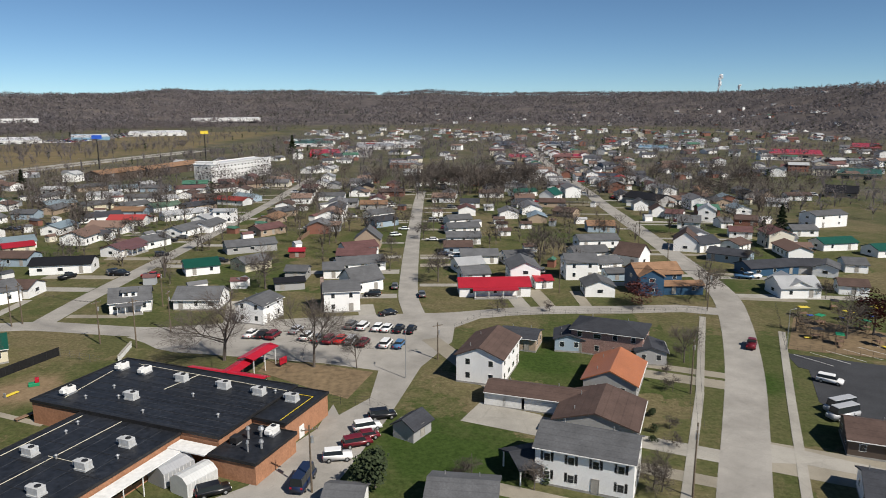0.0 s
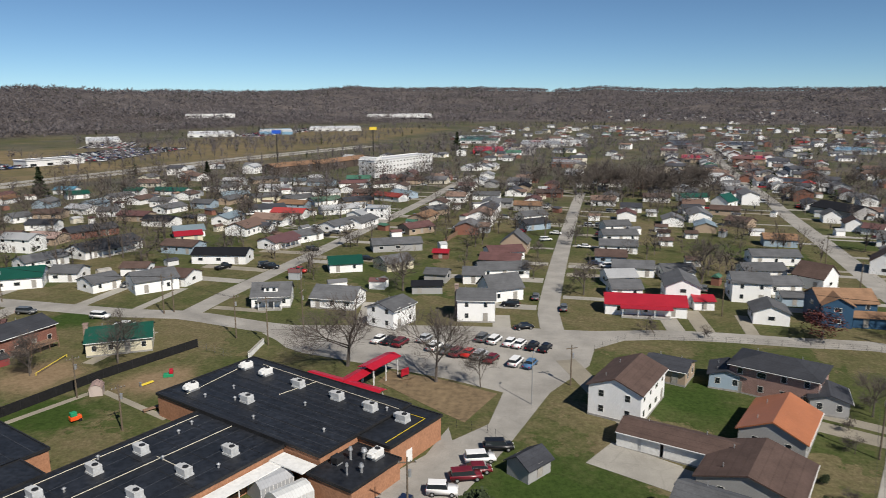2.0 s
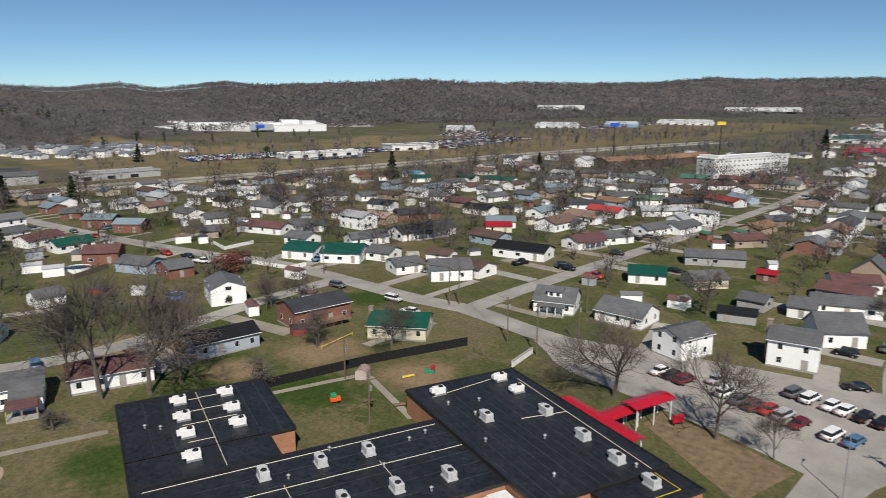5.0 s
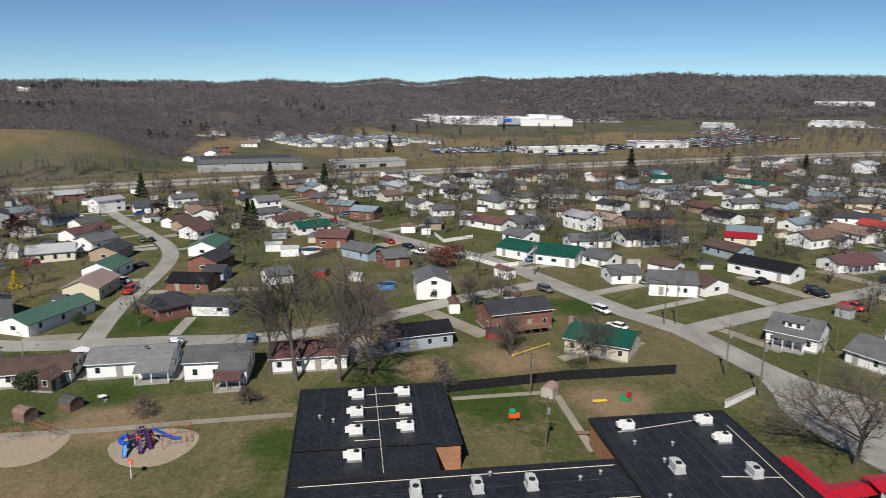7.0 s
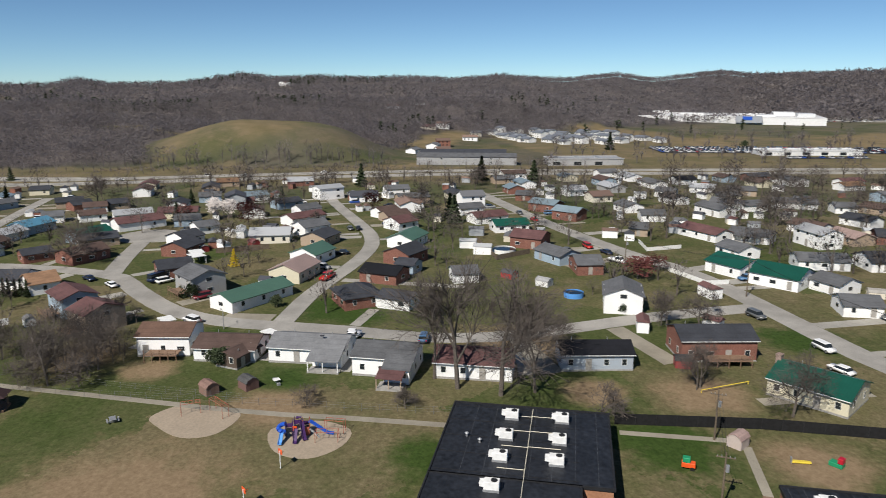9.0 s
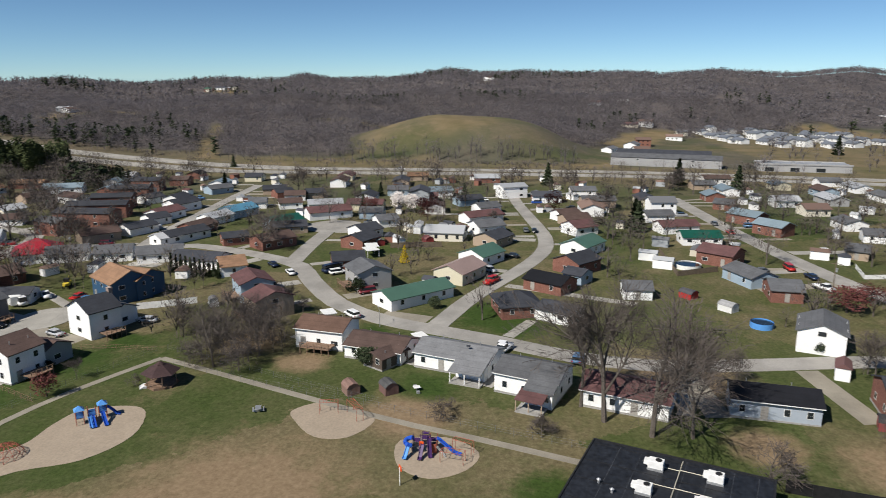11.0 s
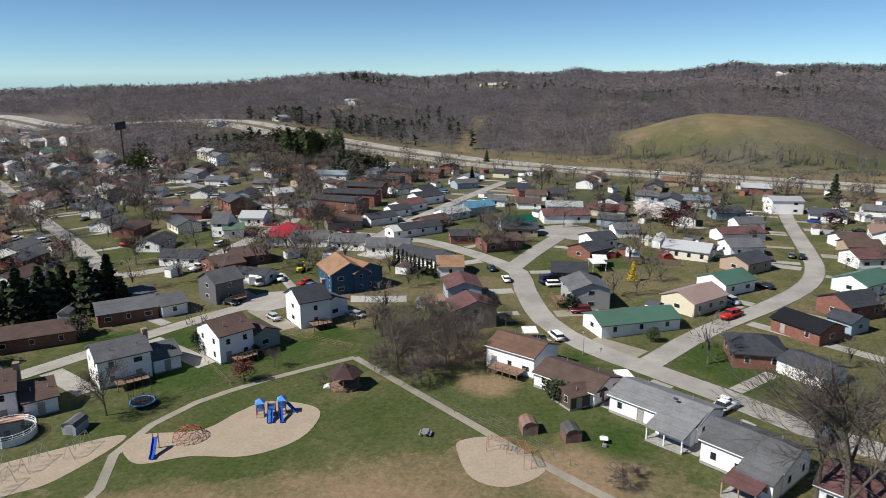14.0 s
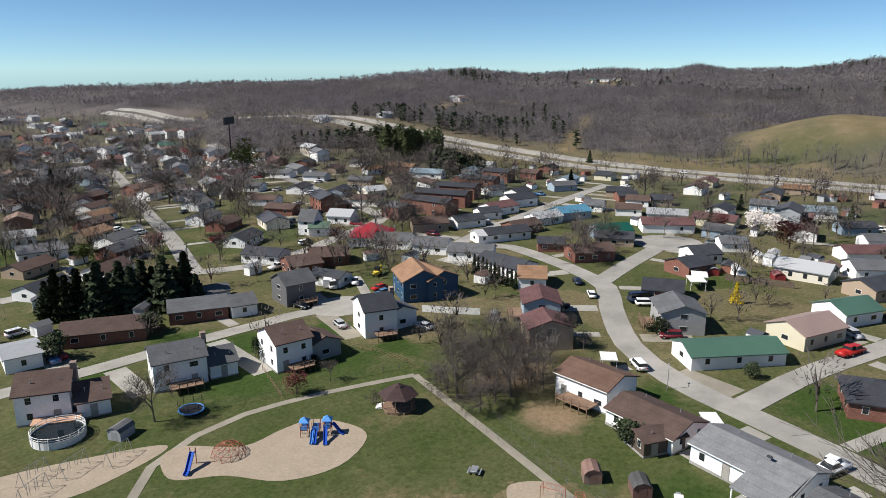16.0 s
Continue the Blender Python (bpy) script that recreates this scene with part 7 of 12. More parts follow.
strip("driveway", [(-121.4, -51.8), (-119.1, -41.2), (-116.8, -30.5)], 4.2, M_CONC, 0.045, "pale concrete driveway beside a house", "driveway", True)
strip("driveway", [(-146.4, -45.3), (-143.0, -37.1), (-139.5, -28.8)], 4.2, M_PATH, 0.045, "pale concrete driveway beside a house", "driveway", True)
strip("driveway", [(-152.2, -49.8), (-154.0, -54.3), (-155.9, -58.8)], 3.0, M_CONC, 0.045, "pale concrete driveway beside a house", "driveway", True)
strip("driveway", [(-96.7, -62.9), (-98.1, -70.3), (-99.4, -77.7)], 2.6, M_PATH, 0.045, "pale concrete driveway beside a house", "driveway", True)
strip("driveway", [(-95.0, -63.3), (-96.4, -69.2), (-97.8, -75.1)], 4.2, M_CONC, 0.045, "pale concrete driveway beside a house", "driveway", True)
strip("driveway", [(-129.8, -56.5), (-132.1, -68.3), (-134.5, -80.1)], 2.6, M_CONC, 0.045, "pale concrete driveway beside a house", "driveway", True)
strip("driveway", [(-161.9, -45.7), (-167.6, -53.1), (-173.2, -60.6)], 2.6, M_CONC, 0.045, "pale concrete driveway beside a house", "driveway", True)
strip("driveway", [(-212.7, -104.2), (-211.3, -109.8), (-209.9, -115.4)], 4.2, M_CONC, 0.045, "pale concrete driveway beside a house", "driveway", True)
strip("driveway", [(-247.0, -119.9), (-255.7, -115.0), (-264.4, -110.0)], 2.6, M_CONC, 0.045, "pale concrete driveway beside a house", "driveway", True)
strip("driveway", [(-240.3, -108.1), (-254.0, -100.3), (-267.8, -92.6)], 2.6, M_PATH, 0.045, "pale concrete driveway beside a house", "driveway", True)
strip("driveway", [(-225.9, -63.3), (-224.3, -72.1), (-222.8, -80.9)], 4.2, M_CONC, 0.045, "pale concrete driveway beside a house", "driveway", True)
strip("driveway", [(-252.9, -66.5), (-252.5, -71.0), (-252.1, -75.4)], 4.2, M_CONC, 0.045, "pale concrete driveway beside a house", "driveway", True)
strip("driveway", [(-253.3, -66.6), (-252.9, -71.2), (-252.5, -75.8)], 2.6, M_CONC, 0.045, "pale concrete driveway beside a house", "driveway", True)
strip("driveway", [(-298.3, -69.9), (-298.0, -75.1), (-297.6, -80.3)], 4.2, M_PATH, 0.045, "pale concrete driveway beside a house", "driveway", True)
strip("driveway", [(-314.4, -71.0), (-313.8, -80.8), (-313.1, -90.6)], 3.0, M_CONC, 0.045, "pale concrete driveway beside a house", "driveway", True)
strip("driveway", [(-315.0, -71.1), (-313.9, -87.0), (-312.8, -102.9)], 3.0, M_PATH, 0.045, "pale concrete driveway beside a house", "driveway", True)
strip("driveway", [(-271.3, -61.6), (-271.7, -56.2), (-272.2, -50.7)], 4.2, M_CONC, 0.045, "pale concrete driveway beside a house", "driveway", True)
strip("driveway", [(-285.2, -62.6), (-285.8, -54.7), (-286.3, -46.7)], 4.2, M_CONC, 0.045, "pale concrete driveway beside a house", "driveway", True)
strip("driveway", [(-342.6, -72.4), (-342.4, -77.8), (-342.1, -83.3)], 4.2, M_PATH, 0.045, "pale concrete driveway beside a house", "driveway", True)
strip("driveway", [(-339.1, -65.8), (-339.5, -58.2), (-339.8, -50.5)], 2.6, M_PATH, 0.045, "pale concrete driveway beside a house", "driveway", True)
strip("driveway", [(-320.8, -65.0), (-321.8, -50.3), (-322.8, -35.5)], 2.6, M_CONC, 0.045, "pale concrete driveway beside a house", "driveway", True)
strip("driveway", [(-223.5, -273.6), (-217.9, -276.1), (-212.4, -278.5)], 3.0, M_PATH, 0.045, "pale concrete driveway beside a house", "driveway", True)
strip("driveway", [(-210.0, -243.0), (-202.3, -246.3), (-194.7, -249.7)], 4.2, M_PATH, 0.045, "pale concrete driveway beside a house", "driveway", True)
strip("driveway", [(-198.8, -217.6), (-190.8, -221.1), (-182.9, -224.6)], 4.2, M_PATH, 0.045, "pale concrete driveway beside a house", "driveway", True)
strip("driveway", [(-184.2, -184.1), (-176.2, -187.5), (-168.2, -190.8)], 2.6, M_CONC, 0.045, "pale concrete driveway beside a house", "driveway", True)
strip("driveway", [(-178.6, -170.6), (-169.4, -174.5), (-160.1, -178.3)], 2.6, M_PATH, 0.045, "pale concrete driveway beside a house", "driveway", True)
strip("driveway", [(-178.0, -169.2), (-167.6, -173.6), (-157.3, -177.9)], 2.6, M_PATH, 0.045, "pale concrete driveway beside a house", "driveway", True)
strip("driveway", [(-172.7, -155.9), (-165.6, -159.3), (-158.4, -162.7)], 4.2, M_PATH, 0.045, "pale concrete driveway beside a house", "driveway", True)
strip("driveway", [(-165.7, -141.1), (-158.5, -144.5), (-151.2, -148.0)], 4.2, M_PATH, 0.045, "pale concrete driveway beside a house", "driveway", True)
strip("driveway", [(-238.2, -291.1), (-248.7, -286.5), (-259.1, -281.9)], 2.6, M_CONC, 0.045, "pale concrete driveway beside a house", "driveway", True)
strip("driveway", [(-200.3, -205.1), (-209.1, -201.2), (-217.8, -197.4)], 3.0, M_CONC, 0.045, "pale concrete driveway beside a house", "driveway", True)
strip("driveway", [(-186.3, -172.4), (-192.9, -169.7), (-199.5, -166.9)], 2.6, M_CONC, 0.045, "pale concrete driveway beside a house", "driveway", True)
strip("driveway", [(-180.4, -158.4), (-188.7, -154.9), (-197.1, -151.4)], 2.6, M_CONC, 0.045, "pale concrete driveway beside a house", "driveway", True)
strip("driveway", [(-169.4, -134.1), (-177.9, -130.0), (-186.5, -125.9)], 2.6, M_CONC, 0.045, "pale concrete driveway beside a house", "driveway", True)
strip("driveway", [(-279.8, -211.4), (-264.7, -217.2), (-249.7, -223.0)], 4.2, M_PATH, 0.045, "pale concrete driveway beside a house", "driveway", True)
strip("driveway", [(-270.1, -186.6), (-258.3, -191.2), (-246.5, -195.8)], 3.0, M_PATH, 0.045, "pale concrete driveway beside a house", "driveway", True)
strip("driveway", [(-254.2, -149.7), (-240.3, -155.8), (-226.4, -161.9)], 3.0, M_PATH, 0.045, "pale concrete driveway beside a house", "driveway", True)
strip("driveway", [(-244.7, -128.1), (-230.9, -134.2), (-217.1, -140.3)], 3.0, M_PATH, 0.045, "pale concrete driveway beside a house", "driveway", True)
strip("driveway", [(-311.8, -276.3), (-317.4, -274.1), (-323.0, -272.0)], 3.0, M_CONC, 0.045, "pale concrete driveway beside a house", "driveway", True)
strip("driveway", [(-300.2, -246.1), (-311.8, -241.6), (-323.5, -237.0)], 4.2, M_PATH, 0.045, "pale concrete driveway beside a house", "driveway", True)
strip("driveway", [(-280.4, -195.3), (-285.0, -193.5), (-289.7, -191.7)], 2.6, M_CONC, 0.045, "pale concrete driveway beside a house", "driveway", True)
strip("driveway", [(-286.3, -228.3), (-278.8, -231.2), (-271.3, -234.1)], 2.6, M_CONC, 0.045, "pale concrete driveway beside a house", "driveway", True)
strip("driveway", [(-288.2, -215.4), (-301.6, -210.2), (-315.0, -204.9)], 2.6, M_PATH, 0.045, "pale concrete driveway beside a house", "driveway", True)
strip("driveway", [(-270.8, -170.8), (-281.7, -166.6), (-292.5, -162.4)], 3.0, M_CONC, 0.045, "pale concrete driveway beside a house", "driveway", True)
strip("driveway", [(-262.8, -169.4), (-259.1, -171.0), (-255.4, -172.7)], 3.0, M_CONC, 0.045, "pale concrete driveway beside a house", "driveway", True)
strip("driveway", [(-127.6, -119.5), (-130.2, -130.7), (-132.7, -141.9)], 2.6, M_PATH, 0.045, "pale concrete driveway beside a house", "driveway", True)
strip("driveway", [(-241.9, -316.3), (-232.0, -320.5), (-222.2, -324.8)], 2.6, M_CONC, 0.045, "pale concrete driveway beside a house", "driveway", True)
strip("driveway", [(-230.1, -288.5), (-215.8, -294.8), (-201.6, -301.1)], 3.0, M_CONC, 0.045, "pale concrete driveway beside a house", "driveway", True)
strip("driveway", [(-269.3, -379.2), (-264.9, -381.2), (-260.4, -383.2)], 3.0, M_PATH, 0.045, "pale concrete driveway beside a house", "driveway", True)
strip("driveway", [(-198.2, -200.3), (-206.7, -196.6), (-215.1, -192.8)], 2.6, M_CONC, 0.045, "pale concrete driveway beside a house", "driveway", True)
strip("driveway", [(-232.0, -277.2), (-236.4, -275.2), (-240.8, -273.3)], 3.0, M_CONC, 0.045, "pale concrete driveway beside a house", "driveway", True)
strip("driveway", [(-101.3, -125.5), (-100.8, -134.0), (-100.2, -142.5)], 2.6, M_PATH, 0.045, "pale concrete driveway beside a house", "driveway", True)
strip("driveway", [(-357.5, -66.7), (-357.8, -60.4), (-358.1, -54.2)], 3.0, M_CONC, 0.045, "pale concrete driveway beside a house", "driveway", True)
strip("driveway", [(-340.1, 63.8), (-341.7, 79.3), (-343.4, 94.9)], 2.6, M_CONC, 0.045, "pale concrete driveway beside a house", "driveway", True)
strip("driveway", [(-174.4, 157.1), (-177.6, 169.5), (-180.8, 181.9)], 4.2, M_CONC, 0.045, "pale concrete driveway beside a house", "driveway", True)
strip("driveway", [(84.2, 259.5), (91.7, 259.3), (99.2, 259.0)], 3.0, M_PATH, 0.045, "pale concrete driveway beside a house", "driveway", True)
strip("driveway", [(-95.5, 274.7), (-111.0, 275.0), (-126.6, 275.2)], 2.6, M_PATH, 0.045, "pale concrete driveway beside a house", "driveway", True)
strip("driveway", [(-16.2, 413.1), (-23.8, 413.1), (-31.4, 413.1)], 4.2, M_CONC, 0.045, "pale concrete driveway beside a house", "driveway", True)
strip("driveway", [(-16.2, 438.5), (-32.5, 440.3), (-48.8, 442.0)], 3.0, M_PATH, 0.045, "pale concrete driveway beside a house", "driveway", True)
strip("driveway", [(-9.3, 338.2), (1.9, 338.4), (13.2, 338.5)], 2.6, M_CONC, 0.045, "pale concrete driveway beside a house", "driveway", True)
strip("driveway", [(-9.8, 393.1), (-1.8, 393.1), (6.2, 393.2)], 4.2, M_CONC, 0.045, "pale concrete driveway beside a house", "driveway", True)
strip("driveway", [(-241.0, -314.1), (-234.4, -317.0), (-227.9, -319.8)], 2.6, M_PATH, 0.045, "pale concrete driveway beside a house", "driveway", True)
strip("driveway", [(-16.0, 357.7), (-26.3, 357.5), (-36.7, 357.4)], 4.2, M_PATH, 0.045, "pale concrete driveway beside a house", "driveway", True)
strip("driveway", [(-16.1, 365.6), (-26.3, 365.5), (-36.5, 365.4)], 4.2, M_PATH, 0.045, "pale concrete driveway beside a house", "driveway", True)
strip("driveway", [(-320.2, 137.1), (-320.8, 144.7), (-321.4, 152.2)], 2.6, M_CONC, 0.045, "pale concrete driveway beside a house", "driveway", True)
strip("driveway", [(-285.6, -226.4), (-271.4, -231.9), (-257.1, -237.4)], 2.6, M_CONC, 0.045, "pale concrete driveway beside a house", "driveway", True)
strip("driveway", [(-96.6, 410.9), (-108.6, 410.5), (-120.6, 410.0)], 3.0, M_PATH, 0.045, "pale concrete driveway beside a house", "driveway", True)
strip("driveway", [(-89.4, 391.5), (-74.5, 392.0), (-59.5, 392.6)], 4.2, M_CONC, 0.045, "pale concrete driveway beside a house", "driveway", True)
strip("driveway", [(-287.8, 63.7), (-285.2, 46.3), (-282.7, 28.8)], 3.0, M_CONC, 0.045, "pale concrete driveway beside a house", "driveway", True)
strip("driveway", [(-88.8, 357.4), (-82.8, 357.4), (-76.8, 357.4)], 2.6, M_PATH, 0.045, "pale concrete driveway beside a house", "driveway", True)
strip("driveway", [(-325.5, 136.5), (-332.6, 149.8), (-339.6, 163.2)], 2.6, M_PATH, 0.045, "pale concrete driveway beside a house", "driveway", True)
strip("driveway", [(-219.3, -248.2), (-228.7, -244.0), (-238.1, -239.8)], 4.2, M_PATH, 0.045, "pale concrete driveway beside a house", "driveway", True)
strip("driveway", [(-91.4, 455.4), (-79.4, 455.7), (-67.4, 456.0)], 3.0, M_CONC, 0.045, "pale concrete driveway beside a house", "driveway", True)
strip("driveway", [(-360.6, -73.2), (-360.2, -81.7), (-359.8, -90.1)], 3.0, M_CONC, 0.045, "pale concrete driveway beside a house", "driveway", True)
strip("driveway", [(-9.8, 413.2), (0.2, 413.2), (10.3, 413.3)], 2.6, M_CONC, 0.045, "pale concrete driveway beside a house", "driveway", True)
strip("driveway", [(-324.3, 130.4), (-323.7, 123.1), (-323.2, 115.9)], 4.2, M_CONC, 0.045, "pale concrete driveway beside a house", "driveway", True)
strip("driveway", [(-15.1, 423.6), (-24.1, 433.7), (-33.0, 443.7)], 4.2, M_PATH, 0.045, "pale concrete driveway beside a house", "driveway", True)
strip("driveway", [(-90.1, 409.7), (-83.2, 409.9), (-76.3, 410.2)], 3.0, M_CONC, 0.045, "pale concrete driveway beside a house", "driveway", True)
strip("driveway", [(-91.8, 474.4), (-84.7, 474.6), (-77.7, 474.7)], 4.2, M_CONC, 0.045, "pale concrete driveway beside a house", "driveway", True)
strip("driveway", [(79.0, 292.3), (71.1, 292.6), (63.1, 292.9)], 3.0, M_CONC, 0.045, "pale concrete driveway beside a house", "driveway", True)
strip("driveway", [(-211.0, -245.4), (-204.8, -248.1), (-198.6, -250.8)], 3.0, M_PATH, 0.045, "pale concrete driveway beside a house", "driveway", True)
strip("driveway", [(-296.5, 68.9), (-298.8, 84.4), (-301.0, 99.8)], 4.2, M_CONC, 0.045, "pale concrete driveway beside a house", "driveway", True)
strip("driveway", [(-16.0, 355.6), (-34.0, 355.4), (-52.1, 355.1)], 2.6, M_PATH, 0.045, "pale concrete driveway beside a house", "driveway", True)
# white bay lines
def paint_line(a, b, w=0.12):
    a, b = Vector((*a, 0)), Vector((*b, 0))
    n = max(1, int((b - a).length / 4))
    strip("bay_line", [tuple((a + (b - a) * i / n).xy) for i in range(n + 1)], w, M_WHITE, 0.062, "thin worn white parking bay line", "road marking", True, 0.02)


for i in range(1, 7):
    paint_line((70.5 + 4.1 * i, 141 + 1.2 * i), (75.5 + 4.1 * i, 134.5 + 1.2 * i))

# ---------------------------------------------------------------- fences
M_CHAIN = plain("galvanised_wire", (0.16, 0.165, 0.17), 0.6, 0.3, 2, 0.2, 0)


def fence(name, pts, h, mat, label, step=2.5, solid=True, rails=2, mesh_mat=None):
    """A fence that follows the land: posts, rails and, where solid, boards or cloth."""
    f = thing(name, label, "fence", Matrix.Identity(4))
    for a, b in zip(pts, pts[1:]):
        a, b = Vector((*a, 0)), Vector((*b, 0))
        d = b - a
        n = max(1, round(d.length / step))
        for i in range(n):
            p, q = a + d * i / n, a + d * (i + 1) / n
            zp, zq = land(*p.xy), land(*q.xy)
            bm = bmesh.new()
            tube(bm, (p.x, p.y, zp - 0.3), (p.x, p.y, zp + h), 0.05 if solid or name != "chain_link_fence" else 0.03, n=6)
            part("post", bm, mat, f)
            if solid:
                bm = bmesh.new()
                s = Vector((-d.y, d.x, 0)).normalized() * 0.025
                vs = []
                for w, z in ((p, zp), (q, zq)):
                    for o in (-s, s):
                        vs.append((bm.verts.new((w.x + o.x, w.y + o.y, z + 0.05)), bm.verts.new((w.x + o.x, w.y + o.y, z + h - 0.05))))
                (a0, a1), (b0, b1), (c0, c1), (d0, d1) = vs
                for fc in ((a0, c0, c1, a1), (b1, d1, d0, b0), (a1, c1, d1, b1), (a0, b0, d0, c0), (a0, a1, b1, b0), (c0, d0, d1, c1)):
                    bm.faces.new(fc)
                bmesh.ops.recalc_face_normals(bm, faces=bm.faces[:])
                part("panel", bm, mesh_mat or mat, f)
            else:
                bm = bmesh.new()
                for k in range(rails):
                    z = h * (k + 1) / rails - 0.04
                    tube(bm, (p.x, p.y, zp + z), (q.x, q.y, zq + z), 0.025 if name != "chain_link_fence" else 0.011, n=4)
                part("rail", bm, mat, f)


fence("screened_fence", [(-93.8, 98.7), (-87.7, 119.8), (-79.8, 139.1)], 1.9, M_DARK, "chain-link fence covered with black screen cloth", 3, True, mesh_mat=M_BLACKSCREEN)
fence("chain_link_fence", [(-79.3, 138.5), (-69.1, 134.5)], 1.6, M_CHAIN, "grey chain-link fence at the school yard", 2.5, False, 3)
fence("chain_link_fence", [(-128.6, -2.3), (-122.3, 13.6), (-114.3, 38.1), (-106.8, 60.4), (-102.3, 74.6)], 1.3, M_CHAIN, "grey chain-link fence along the backs of the houses", 3, False, 3)
fence("chain_link_fence", [(-136.2, -7.3), (-128.3, 10.7), (-120.5, 27.3), (-114.9, 40.8)], 1.3, M_CHAIN, "grey chain-link fence along the backs of the houses", 3, False, 3)
fence("chain_link_fence", [(-98.3, -27.8), (-112.4, -20.3), (-123.8, -15.0), (-135.3, -9.0)], 1.3, M_CHAIN, "chain-link fence between the path and the gardens", 3, False, 3)
fence("chain_link_fence", [(-20.7, 116.4), (-12.9, 115.8), (-8.1, 110.6)], 1.7, M_DARK, "dark chain-link fence and gate at the school drive", 2.5, False, 3)
fence("chain_link_fence", [(2.7, 157.6), (9.1, 166.3), (24.8, 169.0), (45.0, 170.8), (64.6, 171.8)], 1.3, M_DARK, "dark chain-link fence along the cross street", 3, False, 3)
fence("chain_link_fence", [(74.4, 145.5), (92.4, 139.3)], 1.5, M_WOODPOLE, "wooden post fence round the day nursery yard", 2.5, False, 3)
fence("chain_link_fence", [(86.4, 176.3), (74.4, 145.5)], 1.5, M_DARK, "dark chain-link fence round the day nursery yard", 2.5, False, 3)
fence("vinyl_fence", [(-160.5, -27.3), (-163.1, -20.6), (-166.1, -14.8)], 1.7, M_WHITE, "white vinyl panel fence behind the navy house", 2.4)
fence("vinyl_fence", [(-174.3, 149.9), (-159.4, 152.8), (-159.1, 159.0)], 1.3, M_WHITE, "low white vinyl fence beside the green-roofed house", 2.4)
fence("vinyl_fence", [(-209.3, 158.0), (-197.5, 155.1), (-199.0, 167.4)], 1.3, M_WHITE, "low white vinyl fence round a lawn", 2.4)
fence("wooden_fence", [(-134.8, -28.0), (-136.1, -20.7), (-135.3, -9.0)], 1.1, M_DECK, "reddish wooden rail fence", 2.2, False, 3)
fence("wooden_fence", [(-117.5, -31.9), (-111.2, -18.9)], 1.1, M_DECK, "reddish wooden rail fence", 2.2, False, 3)
fence("wooden_fence", [(-54.2, 257.4), (-52.6, 288.1), (-55.5, 316.1)], 1.8, M_DECK, "pale wooden board fence behind a shed", 2.4)
fence("wooden_fence", [(-224.9, 23.1), (-227.0, 39.4)], 1.8, M_WOODPOLE, "dark weathered board fence round a garden", 2.4)
fence("wooden_fence", [(-223.8, 107.0), (-196.5, 106.7), (-202.3, 118.8)], 1.6, M_WOODPOLE, "grey weathered board fence round a pool", 2.4)

# ---------------------------------------------------------------- poles and lamps
def utility_pole(x, y, h, rot, arms=1):
    p = thing("utility_pole", "weathered wooden utility pole with a crossarm", "utility pole", pose(x, y, land(x, y), 0, 0, rot), group="utility poles")
    bm = bmesh.new()
    tube(bm, (0, 0, -0.5), (0, 0, h), 0.16, 0.1, 8)
    part("pole", bm, M_WOODPOLE, p)
    for i in range(arms):
        part("crossarm", boxes((-1.15, 1.15, -0.06, 0.06, h - 0.75 - i, h - 0.62 - i)), M_WOODPOLE, p)
        for u in (-1.0, -0.45, 0.45, 1.0):
            bm = bmesh.new()
            tube(bm, (u, 0, h - 0.62 - i), (u, 0, h - 0.42 - i), 0.05, n=6)
            part("insulator", bm, M_METAL, p) if math.hypot(x + 20, y - 55) < 110 else bm.free()
    bm = bmesh.new()
    tube(bm, (0.3, 0, h - 2.6), (0.3, 0, h - 1.7), 0.24, n=10)
    part("transformer", bm, M_METAL, p)
    return Vector((x, y, land(x, y) + h - 0.5))


POLES = {}
POLES["a"] = utility_pole(-65.7, 143.7, 11, 60, 1)
POLES["b"] = utility_pole(-100.8, 157.6, 10, 0, 1)
POLES["c"] = utility_pole(-86.2, 111.1, 8, 60, 1)
POLES["d"] = utility_pole(-70.2, 102.4, 8, 60, 1)
POLES["e"] = utility_pole(-62.2, 153.9, 10, 90, 1)
POLES["f"] = utility_pole(-74.6, 146.0, 10, 60, 1)
POLES["g"] = utility_pole(67.6, 173.3, 11, 0, 2)
POLES["h"] = utility_pole(45.6, 121.8, 11, 65, 1)
POLES["i"] = utility_pole(-1.1, 138.0, 8, 30, 1)
POLES["k"] = utility_pole(-18.1, 88.2, 10, 20, 1)
POLES["l"] = utility_pole(-147.8, -100.4, 10, 20, 1)
POLES["m"] = utility_pole(-133.6, -104.2, 10, 20, 1)
POLES["n"] = utility_pole(-200.9, -70.0, 10, 20, 1)
POLES["o"] = utility_pole(-99.4, 159.6, 10, 90, 1)
POLES["p"] = utility_pole(32.3, 189.3, 10, 0, 1)
POLES["q"] = utility_pole(-71.8, 174.0, 10, 90, 1)
POLES["r"] = utility_pole(-176.9, 138.3, 10, 60, 1)
POLES["s"] = utility_pole(-147.9, 156.6, 10, 60, 1)
POLES["u"] = utility_pole(-158.1, -129.3, 10, 20, 1)
POLES["v"] = utility_pole(34.1, 87.6, 11, 65, 1)
POLES["w"] = utility_pole(70.8, 216.7, 10, 65, 1)
POLES["x"] = utility_pole(72.5, 255.9, 10, 65, 1)


